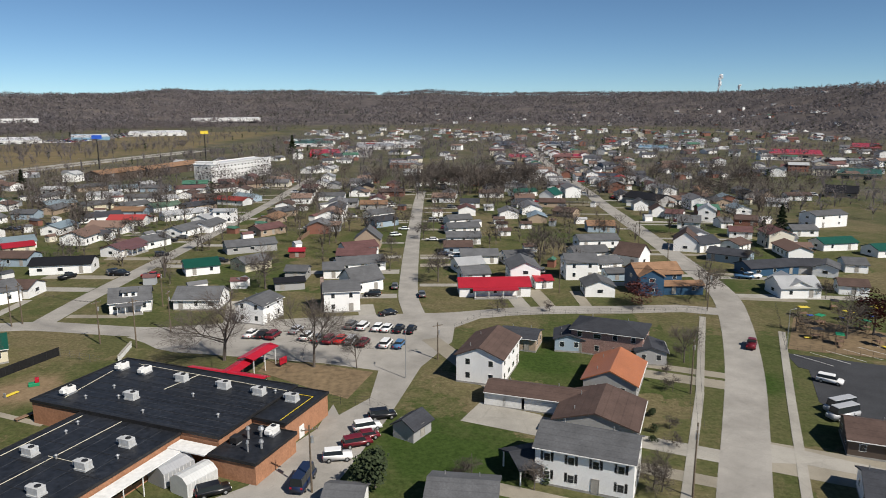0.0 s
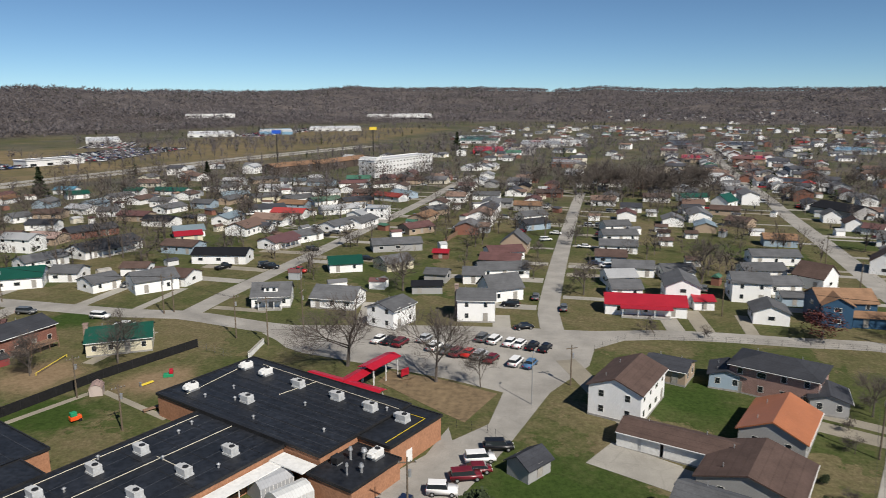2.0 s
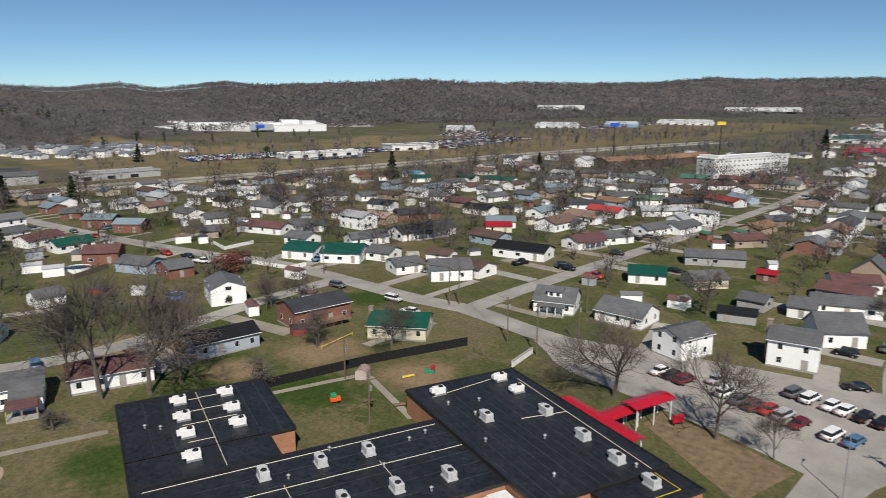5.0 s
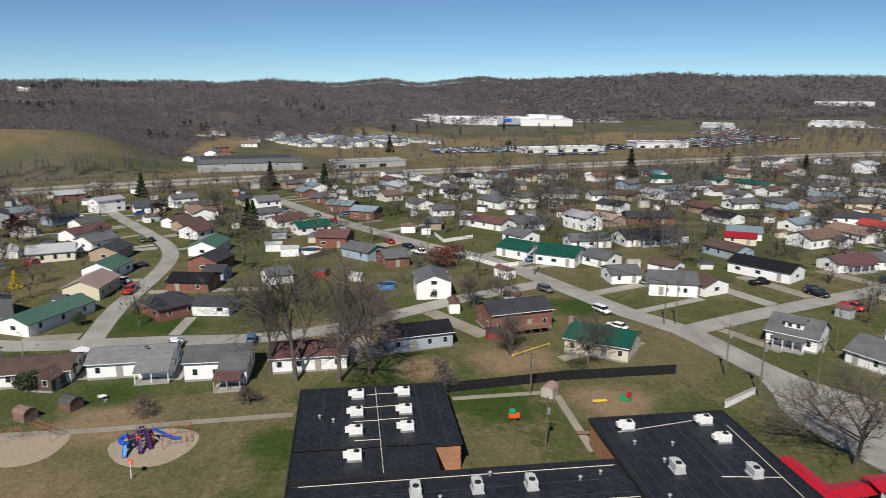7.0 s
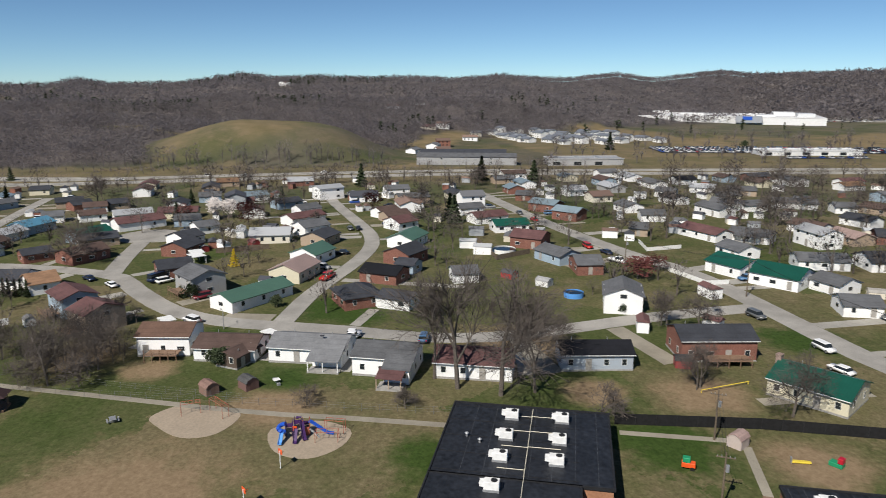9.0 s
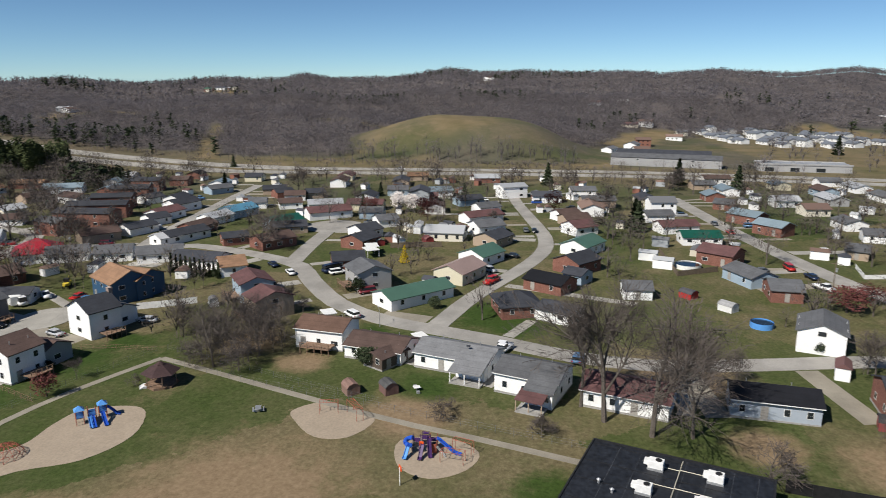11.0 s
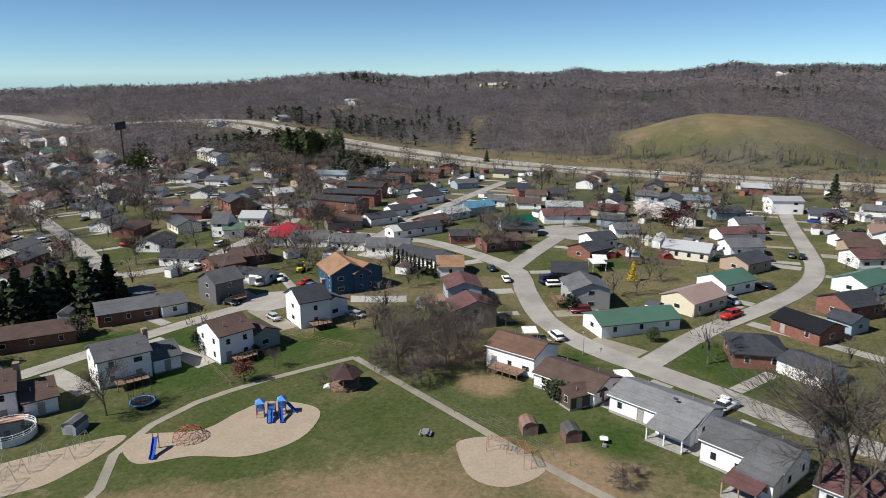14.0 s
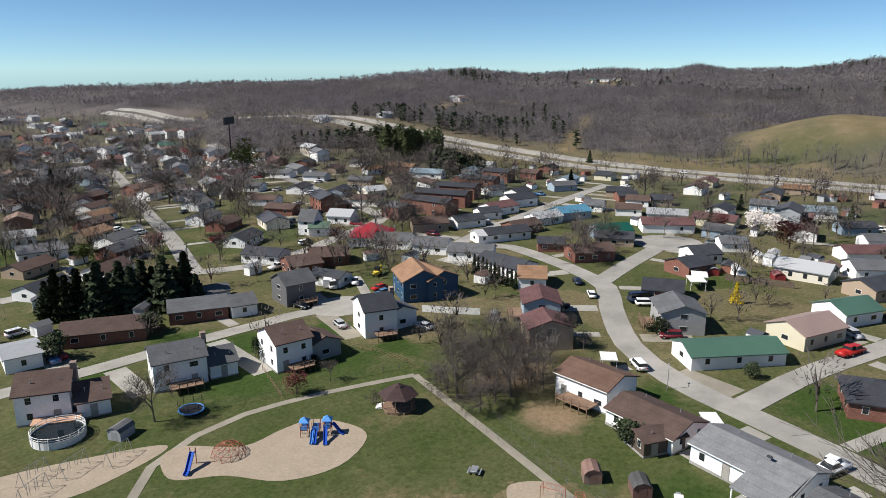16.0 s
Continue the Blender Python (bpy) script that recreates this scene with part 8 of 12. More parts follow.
def cable(a, b, sag=0.9, label="thin black overhead cable between poles"):
    bm = bmesh.new()
    n = 10
    pts = [a.lerp(b, i / n) - Vector((0, 0, sag * 4 * (i / n) * (1 - i / n))) for i in range(n + 1)]
    side = (b - a).cross(Vector((0, 0, 1))).normalized() * 0.018
    up = Vector((0, 0, 0.018))
    rings = [[bm.verts.new(p + o) for o in (side, up, -side, -up)] for p in pts]
    for r0, r1 in zip(rings, rings[1:]):
        for i in range(4):
            bm.faces.new((r0[i], r0[(i + 1) % 4], r1[(i + 1) % 4], r1[i]))
    tagged(part("overhead_cable", bm, M_DARK), label, "cable", "overhead cables")


for a, b in [('a', 'e'), ('e', 'q'), ('b', 's'), ('s', 'r'), ('g', 'h'), ('h', 'v'), ('g', 'w'), ('w', 'x'), ('g', 'p'), ('o', 'f'), ('l', 'u'), ('c', 'd')]:
    for o in (-0.9, 0, 0.9):
        cable(POLES[a] + Vector((o, 0, 0)), POLES[b] + Vector((o, 0, 0)))


def street_lamp(x, y, h, rot):
    p = thing("street_lamp", "tall grey metal street lamp with a short arm", "street lamp", pose(x, y, land(x, y), 0, 0, rot))
    bm = bmesh.new()
    tube(bm, (0, 0, -0.3), (0, 0, h), 0.09, 0.06, 8)
    part("pole", bm, M_METAL, p)
    bm = bmesh.new()
    tube(bm, (0, 0, h), (1.3, 0, h + 0.15), 0.04, n=6)
    part("arm", bm, M_METAL, p)
    part("lamp_head", boxes((1.2, 1.8, -0.14, 0.14, h + 0.08, h + 0.22), bev=0.03), M_METAL, p)


street_lamp(-7.2, 128.0, 9, 90)
street_lamp(74.3, 144.9, 9, 20)
street_lamp(-152.1, 33.6, 4, 200)

# ---------------------------------------------------------------- trees
def branch_mesh(seed, height, spread, levels=4, twig=0.012, thin=0.5):
    """Trunk and limbs of a bare tree, and its fine twigs, as two meshes."""
    r = random.Random(seed)
    wood, fine = [], []

    def grow(p, d, length, rad, lev):
        q = p + d * length
        (wood if lev < 3 else fine).append((p, q, rad, rad * 0.62))
        if lev >= levels:
            return
        k = (5, 6, 5, 5, 3)[lev]
        for i in range(k):
            t = 1.0 if i == 0 else r.uniform(0.45, 1.0)
            az, tilt = r.uniform(0, 2 * math.pi), radians(r.uniform(22, 58)) * spread
            s = d.orthogonal().normalized()
            s = Matrix.Rotation(az, 3, d) @ s
            nd = (d * math.cos(tilt) + s * math.sin(tilt) + Vector((0, 0, 0.10))).normalized()
            if i == 0:
                nd = (d * 0.9 + s * 0.25 + Vector((0, 0, 0.1))).normalized()
            grow(p + d * length * t, nd, length * r.uniform(0.55, 0.78), rad * (thin if i else 0.68), lev + 1)

    grow(Vector((0, 0, -0.2)), Vector((r.uniform(-0.06, 0.06), r.uniform(-0.06, 0.06), 1)).normalized(), height * 0.27, height * 0.0175, 0)

    top = max(max(a.z, b.z) for a, b, _, _ in wood + fine) / height

    def rods(rows, n, name, mat):
        vs, fs = [], []
        for a, b, r0, r1 in rows:
            d = (b - a).normalized()
            u = d.orthogonal().normalized()
            w = d.cross(u)
            o = len(vs)
            for c, rr in ((a, r0), (b, r1)):
                rr = max(rr, twig)
                for i in range(n):
                    g = 2 * math.pi * i / n
                    vs.append(c / top + (u * math.cos(g) + w * math.sin(g)) * rr)
            for i in range(n):
                j = (i + 1) % n
                fs.append((o + i, o + j, o + n + j, o + n + i))
        me = bpy.data.meshes.new(name)
        me.from_pydata([tuple(v) for v in vs], [], fs)
        me.materials.append(mat)
        return me

    return rods(wood, 6, "trunk", M_BARK), rods(fine, 3, "crown", M_TWIG)


M_MAROON = plain("maroon_buds", (0.15, 0.055, 0.05), 0.9, 0, 2, 0.4, 0, 0.1)
M_BLOSSOM = plain("white_blossom", (0.72, 0.66, 0.62), 0.9, 0, 2, 0.2, 0, 0.1)
M_YELLOW = plain("yellow_flowers", (0.62, 0.46, 0.03), 0.9, 0, 2, 0.25, 0, 0.1)
M_WPINE = plain("pale_pine_needles", (0.085, 0.105, 0.045), 0.9, 0, 1.5, 0.4, 0, 0.1)
M_LEAF = plain("spring_leaves", (0.12, 0.15, 0.04), 0.85, 0, 2, 0.35, 0, 0.1)
BARE = [branch_mesh(s, 12, sp, 4, 0.024) for s, sp in ((1, 1.25), (2, 1.1), (3, 1.4), (4, 0.95))]
BUSHY = [branch_mesh(s, 12, 1.5, 4, 0.03, 0.6) for s in (41, 42)]
TALL = [branch_mesh(s, 12, sp, 5, 0.010, 0.46) for s, sp in ((21, 1.05), (22, 0.92), (23, 1.15))]


def leafy_mesh(seed, mat, n=900, rx=0.5, rz=0.5, size=0.16, cone=False):
    """A crown of many small leaf clumps with gaps and an uneven outline; unit height."""
    r = random.Random(seed)
    vs, fs = [], []
    lobes = [(Vector((r.uniform(-0.25, 0.25), r.uniform(-0.25, 0.25), r.uniform(0.35, 0.75))), r.uniform(0.18, 0.3)) for _ in range(9)]
    for i in range(n):
        if cone:
            z = r.random() ** 1.4
            rad = rx * (1 - z) * (0.65 + 0.35 * math.sin(z * 42)) * r.uniform(0.55, 1.05) + 0.01
            a = r.uniform(0, 2 * math.pi)
            c = Vector((rad * math.cos(a), rad * math.sin(a), 0.06 + z * 0.92))
        else:
            o, k = r.choice(lobes)
            d = Vector((r.gauss(0, 1), r.gauss(0, 1), r.gauss(0, 1))).normalized() * k * r.uniform(0.6, 1.08)
            c = Vector((o.x + d.x * rx * 2, o.y + d.y * rx * 2, o.z + d.z * rz * 2))
        u = Vector((r.gauss(0, 1), r.gauss(0, 1), r.gauss(0, 0.6))).normalized()
        w = u.orthogonal().normalized()
        s = size * r.uniform(0.5, 1.2)
        k = len(vs)
        vs += [tuple(c - u * s * 0.5), tuple(c + w * s * 0.4), tuple(c + u * s * 0.6), tuple(c - w * s * 0.4)]
        fs.append((k, k + 1, k + 2, k + 3))
    me = bpy.data.meshes.new("crown")
    me.from_pydata(vs, [], fs)
    me.materials.append(mat)
    return me


def stem_mesh():
    bm = bmesh.new()
    tube(bm, (0, 0, -0.03), (0, 0, 0.5), 0.025, 0.012, 6)
    return mesh_of(bm, "trunk", [M_BARK])


STEM = stem_mesh()
CROWNS = {"maroon": leafy_mesh(5, M_MAROON, 1500, 0.5, 0.42, 0.055), "blossom": leafy_mesh(6, M_BLOSSOM, 1400, 0.5, 0.45, 0.06), "yellow": leafy_mesh(7, M_YELLOW, 900, 0.42, 0.4, 0.1, True), "leaf": leafy_mesh(8, M_LEAF, 1300, 0.5, 0.45, 0.06),
          "pine": leafy_mesh(9, M_PINE, 1500, 0.3, 0.5, 0.1, True), "evergreen": leafy_mesh(12, M_PINE, 1300, 0.55, 0.5, 0.08), "column": leafy_mesh(13, M_PINE, 700, 0.16, 0.5, 0.1, True), "whitepine": leafy_mesh(15, M_WPINE, 1300, 0.21, 0.55, 0.055), "hedge": leafy_mesh(14, M_PINE, 900, 0.5, 0.5, 0.1)}
TREE_LABEL = {"maroon": "tree with dark maroon spring buds", "blossom": "tree in pale white blossom", "yellow": "bright yellow flowering shrub", "leaf": "tree with thin yellow-green spring leaves", "pine": "tall dark green conifer", "bush": "dense leafless brown shrub",
              "evergreen": "rounded dark evergreen shrub", "column": "narrow columnar arborvitae in a row", "whitepine": "tall wispy olive-green pine", "hedge": "dark evergreen hedge shrub"}


def tree(x, y, h, kind="bare", rot=0.0, variant=0, wide=1.0):
    z = land(x, y)
    if kind == "bare":
        t = thing("tree", "tall leafless deciduous tree with spreading grey-brown branches", "tree", pose(x, y, z, 0, 0, rot), group="bare trees")
        t.scale = (h / 12 * wide, h / 12 * wide, h / 12)
        a, b = TALL[variant % 3] if math.hypot(x + 20, y - 55) < 125 else BARE[variant % 4]
        part("trunk", a, None, t)
        part("crown", b, None, t)
    else:
        low = kind in ("bush", "evergreen", "hedge", "yellow")
        t = thing("shrub" if low else "tree", TREE_LABEL[kind], "shrub" if low else "tree", pose(x, y, z, 0, 0, rot), group=kind + " plants")
        t.scale = (h * wide, h * wide, h)
        if kind == "bush":
            t.scale = (h / 12 * wide * 1.25, h / 12 * wide * 1.25, h / 12)
            part("trunk", BUSHY[variant % 2][0], None, t)
            part("crown", BUSHY[variant % 2][1], None, t)
            return
        part("trunk", STEM, None, t)
        part("crown", CROWNS[kind], None, t)


tree(-44.9, 136.8, 16.3, 'bare', 318, 2, 1.4)
tree(-25.9, 133.5, 15.2, 'bare', 183, 0, 1.2)
tree(-17.2, 132.9, 7.9, 'bare', 238, 1, 1.0)
tree(-49.9, 191.6, 14.0, 'bare', 332, 0, 1.3)
tree(70.8, 182.8, 13.1, 'bare', 80, 0, 1.0)
tree(51.6, 176.6, 7.6, 'maroon', 190, 3, 1.5)
tree(13.7, 171.5, 4.4, 'bush', 126, 3, 1.0)
tree(26.4, 172.0, 3.3, 'bush', 278, 0, 1.0)
tree(49.5, 137.3, 8.5, 'bare', 293, 1, 1.2)
tree(-86.5, 243.1, 9.1, 'bare', 6, 1, 1.3)
tree(-1.5, 200.0, 13.0, 'bare', 208, 2, 1.0)
tree(31.2, 221.8, 15.2, 'bare', 93, 3, 1.0)
tree(91.6, 152.6, 11.8, 'bare', 81, 0, 1.2)
tree(29.2, 89.4, 5.1, 'bush', 71, 3, 1.0)
tree(-9.5, 89.5, 7.0, 'evergreen', 64, 1, 1.0)
tree(37.3, 107.7, 2.7, 'bush', 0, 0, 1.0)
tree(35.8, 101.9, 2.8, 'bush', 107, 1, 1.0)
tree(-41.2, 291.1, 13.1, 'bare', 84, 1, 1.0)
tree(-16.5, 213.4, 9.0, 'bare', 148, 2, 1.0)
tree(95.8, 400.7, 16.1, 'bare', 101, 1, 1.0)
tree(120.8, 460.4, 19.1, 'bare', 93, 1, 1.0)
tree(139.6, 461.3, 21.4, 'bare', 196, 2, 1.0)
tree(137.8, 373.4, 21.6, 'bare', 11, 2, 1.2)
tree(192.7, 454.9, 18.9, 'bare', 212, 1, 1.0)
tree(164.3, 491.3, 20.4, 'bare', 74, 2, 1.0)
tree(35.9, 112.4, 1.8, 'evergreen', 33, 2, 1.0)
tree(34.2, 106.7, 1.7, 'evergreen', 154, 0, 1.0)
tree(33.1, 102.8, 1.6, 'evergreen', 305, 2, 1.0)
tree(14.6, 90.8, 3.9, 'column', 33, 2, 1.0)
tree(2.8, 92.0, 2.6, 'bush', 181, 2, 1.0)
tree(-102.7, 254.0, 7.3, 'bare', 246, 2, 1.0)
tree(-147.8, 286.1, 11.7, 'bare', 94, 3, 1.0)
tree(-118.2, 271.4, 7.8, 'bare', 241, 1, 1.0)
tree(52.6, 299.4, 12.2, 'bare', 29, 2, 1.0)
tree(61.6, 273.2, 10.1, 'bare', 11, 2, 1.0)
tree(100.8, 224.4, 7.5, 'bare', 206, 0, 1.0)
tree(134.8, 276.9, 12.5, 'pine', 281, 3, 1.0)
tree(127.5, 276.0, 7.9, 'pine', 187, 3, 1.0)
tree(-270.2, 451.3, 12.6, 'pine', 296, 0, 1.0)
tree(103.9, 184.8, 6.3, 'bare', 231, 0, 1.0)
tree(4.6, 352.0, 11.4, 'bare', 92, 1, 1.0)
tree(-57.2, 314.8, 11.6, 'bare', 60, 1, 1.0)
tree(13.4, 137.3, 3.1, 'bush', 236, 2, 1.0)
tree(-194.4, 335.8, 12.2, 'bare', 262, 2, 1.0)
tree(-15.5, 297.6, 8.5, 'bare', 268, 2, 1.0)
tree(99.2, 155.0, 11.0, 'maroon', 236, 0, 1.1)
tree(82.6, 157.7, 6.1, 'bush', 301, 2, 1.0)
tree(42.6, 122.8, 3.5, 'bush', 151, 0, 1.0)
tree(44.0, 130.8, 2.9, 'bush', 221, 0, 1.0)
tree(49.7, 139.4, 3.4, 'bush', 106, 2, 1.0)
tree(30.3, 89.0, 6.8, 'bare', 262, 2, 1.1)
tree(12.6, 89.1, 5.1, 'bush', 75, 2, 1.0)
tree(4.0, 91.9, 4.0, 'bush', 141, 0, 1.0)
tree(-16.5, 419.7, 17.3, 'bare', 159, 2, 1.0)
tree(-15.5, 453.7, 14.3, 'bare', 156, 1, 1.0)
tree(-12.1, 415.8, 16.7, 'bare', 40, 1, 1.0)
tree(-10.7, 447.9, 16.3, 'bare', 352, 2, 1.0)
tree(-8.3, 447.9, 18.6, 'bare', 247, 1, 1.0)
tree(-5.8, 430.0, 16.6, 'bare', 24, 0, 1.0)
tree(-3.5, 422.0, 16.8, 'bare', 307, 3, 1.0)
tree(-1.4, 444.0, 18.7, 'bare', 16, 1, 1.0)
tree(0.9, 448.0, 14.0, 'bare', 304, 2, 1.0)
tree(3.1, 438.0, 18.0, 'bare', 128, 3, 1.0)
tree(5.3, 432.0, 18.1, 'bare', 333, 3, 1.0)
tree(7.6, 437.9, 17.0, 'bare', 74, 0, 1.0)
tree(9.9, 437.9, 16.6, 'bare', 326, 0, 1.0)
tree(12.4, 447.8, 15.7, 'bare', 252, 2, 1.0)
tree(15.0, 455.8, 15.0, 'bare', 106, 1, 1.0)
tree(15.8, 415.7, 21.4, 'bare', 288, 1, 1.0)
tree(19.1, 441.6, 17.1, 'bare', 322, 3, 1.0)
tree(21.1, 435.5, 16.0, 'bare', 54, 1, 1.0)
tree(24.1, 451.4, 15.5, 'bare', 222, 2, 1.0)
tree(25.1, 427.3, 16.6, 'bare', 76, 0, 1.0)
tree(26.6, 417.2, 17.9, 'bare', 215, 2, 1.0)
tree(31.2, 452.9, 15.3, 'bare', 72, 3, 1.0)
tree(30.8, 414.9, 20.7, 'bare', 317, 1, 1.0)
tree(33.1, 416.7, 16.6, 'bare', 267, 3, 1.0)
tree(36.0, 426.5, 16.5, 'bare', 249, 2, 1.0)
tree(39.6, 442.2, 14.8, 'bare', 245, 2, 1.0)
tree(40.2, 424.1, 19.8, 'bare', 149, 3, 1.0)
tree(43.0, 429.9, 17.0, 'bare', 206, 1, 1.0)
tree(47.8, 455.5, 18.1, 'bare', 57, 3, 1.0)
tree(47.8, 433.4, 18.4, 'bare', 272, 1, 1.0)
tree(50.2, 435.1, 18.7, 'bare', 321, 3, 1.0)
tree(55.5, 460.7, 17.9, 'bare', 173, 1, 1.0)
tree(57.3, 456.4, 17.5, 'bare', 45, 3, 1.0)
tree(56.6, 432.3, 17.0, 'bare', 139, 2, 1.0)
tree(-90.3, 127.1, 11.9, 'bare', 32, 2, 1.1)
tree(-175.7, 146.7, 5.2, 'maroon', 355, 0, 1.6)
tree(-127.0, 131.8, 10.9, 'bare', 156, 2, 1.0)
tree(-102.4, 117.5, 7.7, 'bare', 286, 2, 1.0)
tree(-126.1, 101.9, 7.5, 'bare', 248, 2, 1.0)
tree(-122.5, 223.1, 7.9, 'bare', 353, 2, 1.0)
tree(-132.6, 127.8, 8.8, 'bare', 174, 1, 1.0)
tree(-262.4, 224.9, 14.7, 'bare', 297, 0, 1.0)
tree(-240.4, 226.9, 15.5, 'bare', 242, 2, 1.0)
tree(-125.9, 281.1, 9.6, 'bare', 166, 2, 1.0)
tree(-7.4, 266.9, 10.4, 'bare', 237, 2, 1.0)
tree(-315.6, 283.5, 15.2, 'bare', 256, 2, 1.0)
tree(-118.8, 248.6, 8.6, 'bare', 178, 2, 1.0)
tree(-137.8, 202.3, 12.3, 'bare', 329, 2, 1.0)
tree(-309.3, 343.7, 17.2, 'pine', 209, 2, 1.0)
tree(-18.1, 239.9, 7.0, 'bare', 88, 3, 1.0)
tree(-165.8, 783.9, 20.9, 'pine', 186, 2, 1.0)
tree(-43.1, 478.6, 13.9, 'bare', 265, 1, 1.0)
tree(-111.6, 77.5, 24.0, 'bare', 271, 1, 1.1)
tree(-107.3, 84.1, 24.0, 'bare', 101, 2, 1.1)
tree(-107.2, 90.1, 17.8, 'bare', 244, 2, 1.0)
tree(-116.6, 74.2, 17.8, 'bare', 354, 0, 1.0)
tree(-103.0, 118.5, 9.0, 'bare', 343, 3, 1.1)
tree(-133.3, 126.8, 9.1, 'bare', 87, 3, 1.0)
tree(-168.3, 138.1, 6.7, 'maroon', 154, 2, 1.4)
tree(-105.8, 67.5, 3.8, 'bush', 14, 1, 1.0)
tree(-132.1, 34.4, 3.9, 'evergreen', 81, 3, 1.0)
tree(-263.3, 105.7, 10.5, 'pine', 319, 1, 1.0)
tree(-142.7, 122.5, 3.2, 'evergreen', 112, 1, 1.0)
tree(-114.0, 52.9, 2.5, 'bush', 323, 0, 1.0)
tree(-95.0, 97.1, 7.0, 'bush', 241, 1, 1.0)
tree(-138.6, 140.9, 7.5, 'bare', 84, 0, 1.0)
tree(-295.2, 99.3, 11.9, 'bare', 68, 0, 1.0)
tree(-359.4, 90.4, 11.1, 'bare', 162, 1, 1.0)
tree(-544.4, 293.2, 14.3, 'pine', 247, 1, 1.0)
tree(-375.1, 145.0, 13.8, 'pine', 280, 0, 1.0)
tree(-349.6, 166.8, 13.4, 'pine', 212, 3, 1.0)
tree(-546.6, 415.8, 7.0, 'evergreen', 179, 3, 1.0)
tree(-307.4, 262.5, 12.2, 'bare', 339, 0, 1.0)
tree(-226.4, 217.5, 16.4, 'bare', 302, 1, 1.0)
tree(-255.3, 252.1, 14.7, 'bare', 121, 2, 1.0)
tree(-252.6, 273.9, 13.6, 'bare', 0, 2, 1.0)
tree(-290.7, 324.0, 12.7, 'bare', 207, 2, 1.0)
tree(-260.4, 352.9, 12.3, 'bare', 209, 0, 1.0)
tree(-219.6, 156.6, 10.4, 'bare', 352, 2, 1.0)
tree(-242.2, 34.2, 6.2, 'bare', 18, 2, 1.0)
tree(-236.8, 401.1, 13.8, 'bare', 48, 2, 1.0)
tree(-278.8, 226.1, 13.6, 'bare', 279, 2, 1.0)
tree(-188.9, 210.0, 3.1, 'evergreen', 297, 2, 1.0)
tree(-287.3, 16.0, 9.7, 'blossom', 180, 1, 1.0)
tree(-286.0, 21.6, 9.1, 'blossom', 214, 3, 1.0)
tree(-270.7, 29.4, 10.4, 'maroon', 288, 2, 1.2)
tree(-206.5, 30.5, 5.4, 'yellow', 239, 1, 0.8)
tree(-329.4, -0.1, 6.4, 'pine', 80, 3, 1.0)
tree(-302.1, -4.9, 8.2, 'bare', 288, 3, 1.0)
tree(-281.6, 5.1, 7.7, 'maroon', 101, 1, 1.0)
tree(-292.9, 78.3, 8.9, 'maroon', 311, 0, 1.2)
tree(-311.6, 40.4, 8.7, 'pine', 179, 0, 1.0)
tree(-243.3, -18.2, 10.3, 'bare', 195, 0, 1.0)
tree(-427.0, -111.1, 7.8, 'pine', 166, 1, 1.0)
tree(-354.1, 137.9, 11.7, 'bare', 166, 3, 1.0)
tree(-367.0, 78.8, 11.8, 'pine', 219, 3, 1.0)
tree(-358.1, -45.9, 10.8, 'bare', 115, 3, 1.0)
tree(-267.9, 54.6, 5.5, 'bare', 149, 3, 1.0)
tree(-165.6, 44.3, 3.5, 'evergreen', 194, 3, 1.0)
tree(-293.3, 92.8, 8.5, 'bare', 81, 2, 1.0)
tree(-129.3, 3.0, 7.0, 'bush', 154, 3, 1.0)
tree(-135.0, 5.0, 7.0, 'bush', 128, 3, 1.0)
tree(-131.5, 11.5, 7.0, 'bush', 10, 2, 1.0)
tree(-142.3, 11.0, 7.0, 'bush', 157, 3, 1.0)
tree(-127.0, 11.3, 7.0, 'bush', 146, 1, 1.0)
tree(-144.0, -7.7, 9.0, 'bare', 244, 0, 1.0)
tree(-159.2, 10.1, 8.8, 'bare', 62, 3, 1.0)
tree(-160.6, 13.7, 5.5, 'bare', 125, 2, 1.0)
tree(-144.4, 1.5, 12.6, 'bare', 20, 1, 1.0)
tree(-134.3, 12.7, 12.8, 'bare', 200, 0, 1.0)
tree(-128.6, 5.7, 13.1, 'bare', 245, 2, 1.0)
tree(-229.4, -19.3, 13.4, 'bare', 124, 3, 1.2)
tree(-220.6, -83.8, 14.0, 'bare', 18, 1, 1.0)
tree(-242.5, 93.7, 13.9, 'bare', 250, 2, 1.3)
tree(-254.9, 105.7, 10.8, 'pine', 79, 2, 1.0)
tree(-110.8, 51.5, 4.2, 'bush', 150, 3, 1.0)
tree(-106.1, 67.5, 3.8, 'bush', 311, 3, 1.0)
tree(-176.2, 22.9, 4.8, 'evergreen', 265, 0, 1.0)
tree(-187.5, -19.6, 3.3, 'evergreen', 8, 1, 1.0)
tree(-174.9, 0.9, 3.0, 'evergreen', 153, 2, 1.0)
tree(-193.0, -34.7, 5.8, 'column', 273, 2, 1.0)
tree(-191.9, -32.7, 5.6, 'column', 314, 2, 1.0)
tree(-192.5, -31.6, 5.6, 'column', 271, 0, 1.0)
tree(-191.3, -29.6, 5.4, 'column', 237, 2, 1.0)
tree(-190.1, -27.6, 5.3, 'column', 184, 1, 1.0)
tree(-190.7, -26.6, 5.2, 'column', 18, 0, 1.0)
tree(-189.5, -24.6, 5.0, 'column', 129, 3, 1.0)
tree(-190.0, -23.6, 4.9, 'column', 351, 0, 1.0)
tree(-188.8, -21.6, 4.8, 'column', 351, 1, 1.0)
tree(-189.3, -20.5, 4.7, 'column', 7, 3, 1.0)
tree(-188.0, -18.6, 4.6, 'column', 218, 3, 1.0)
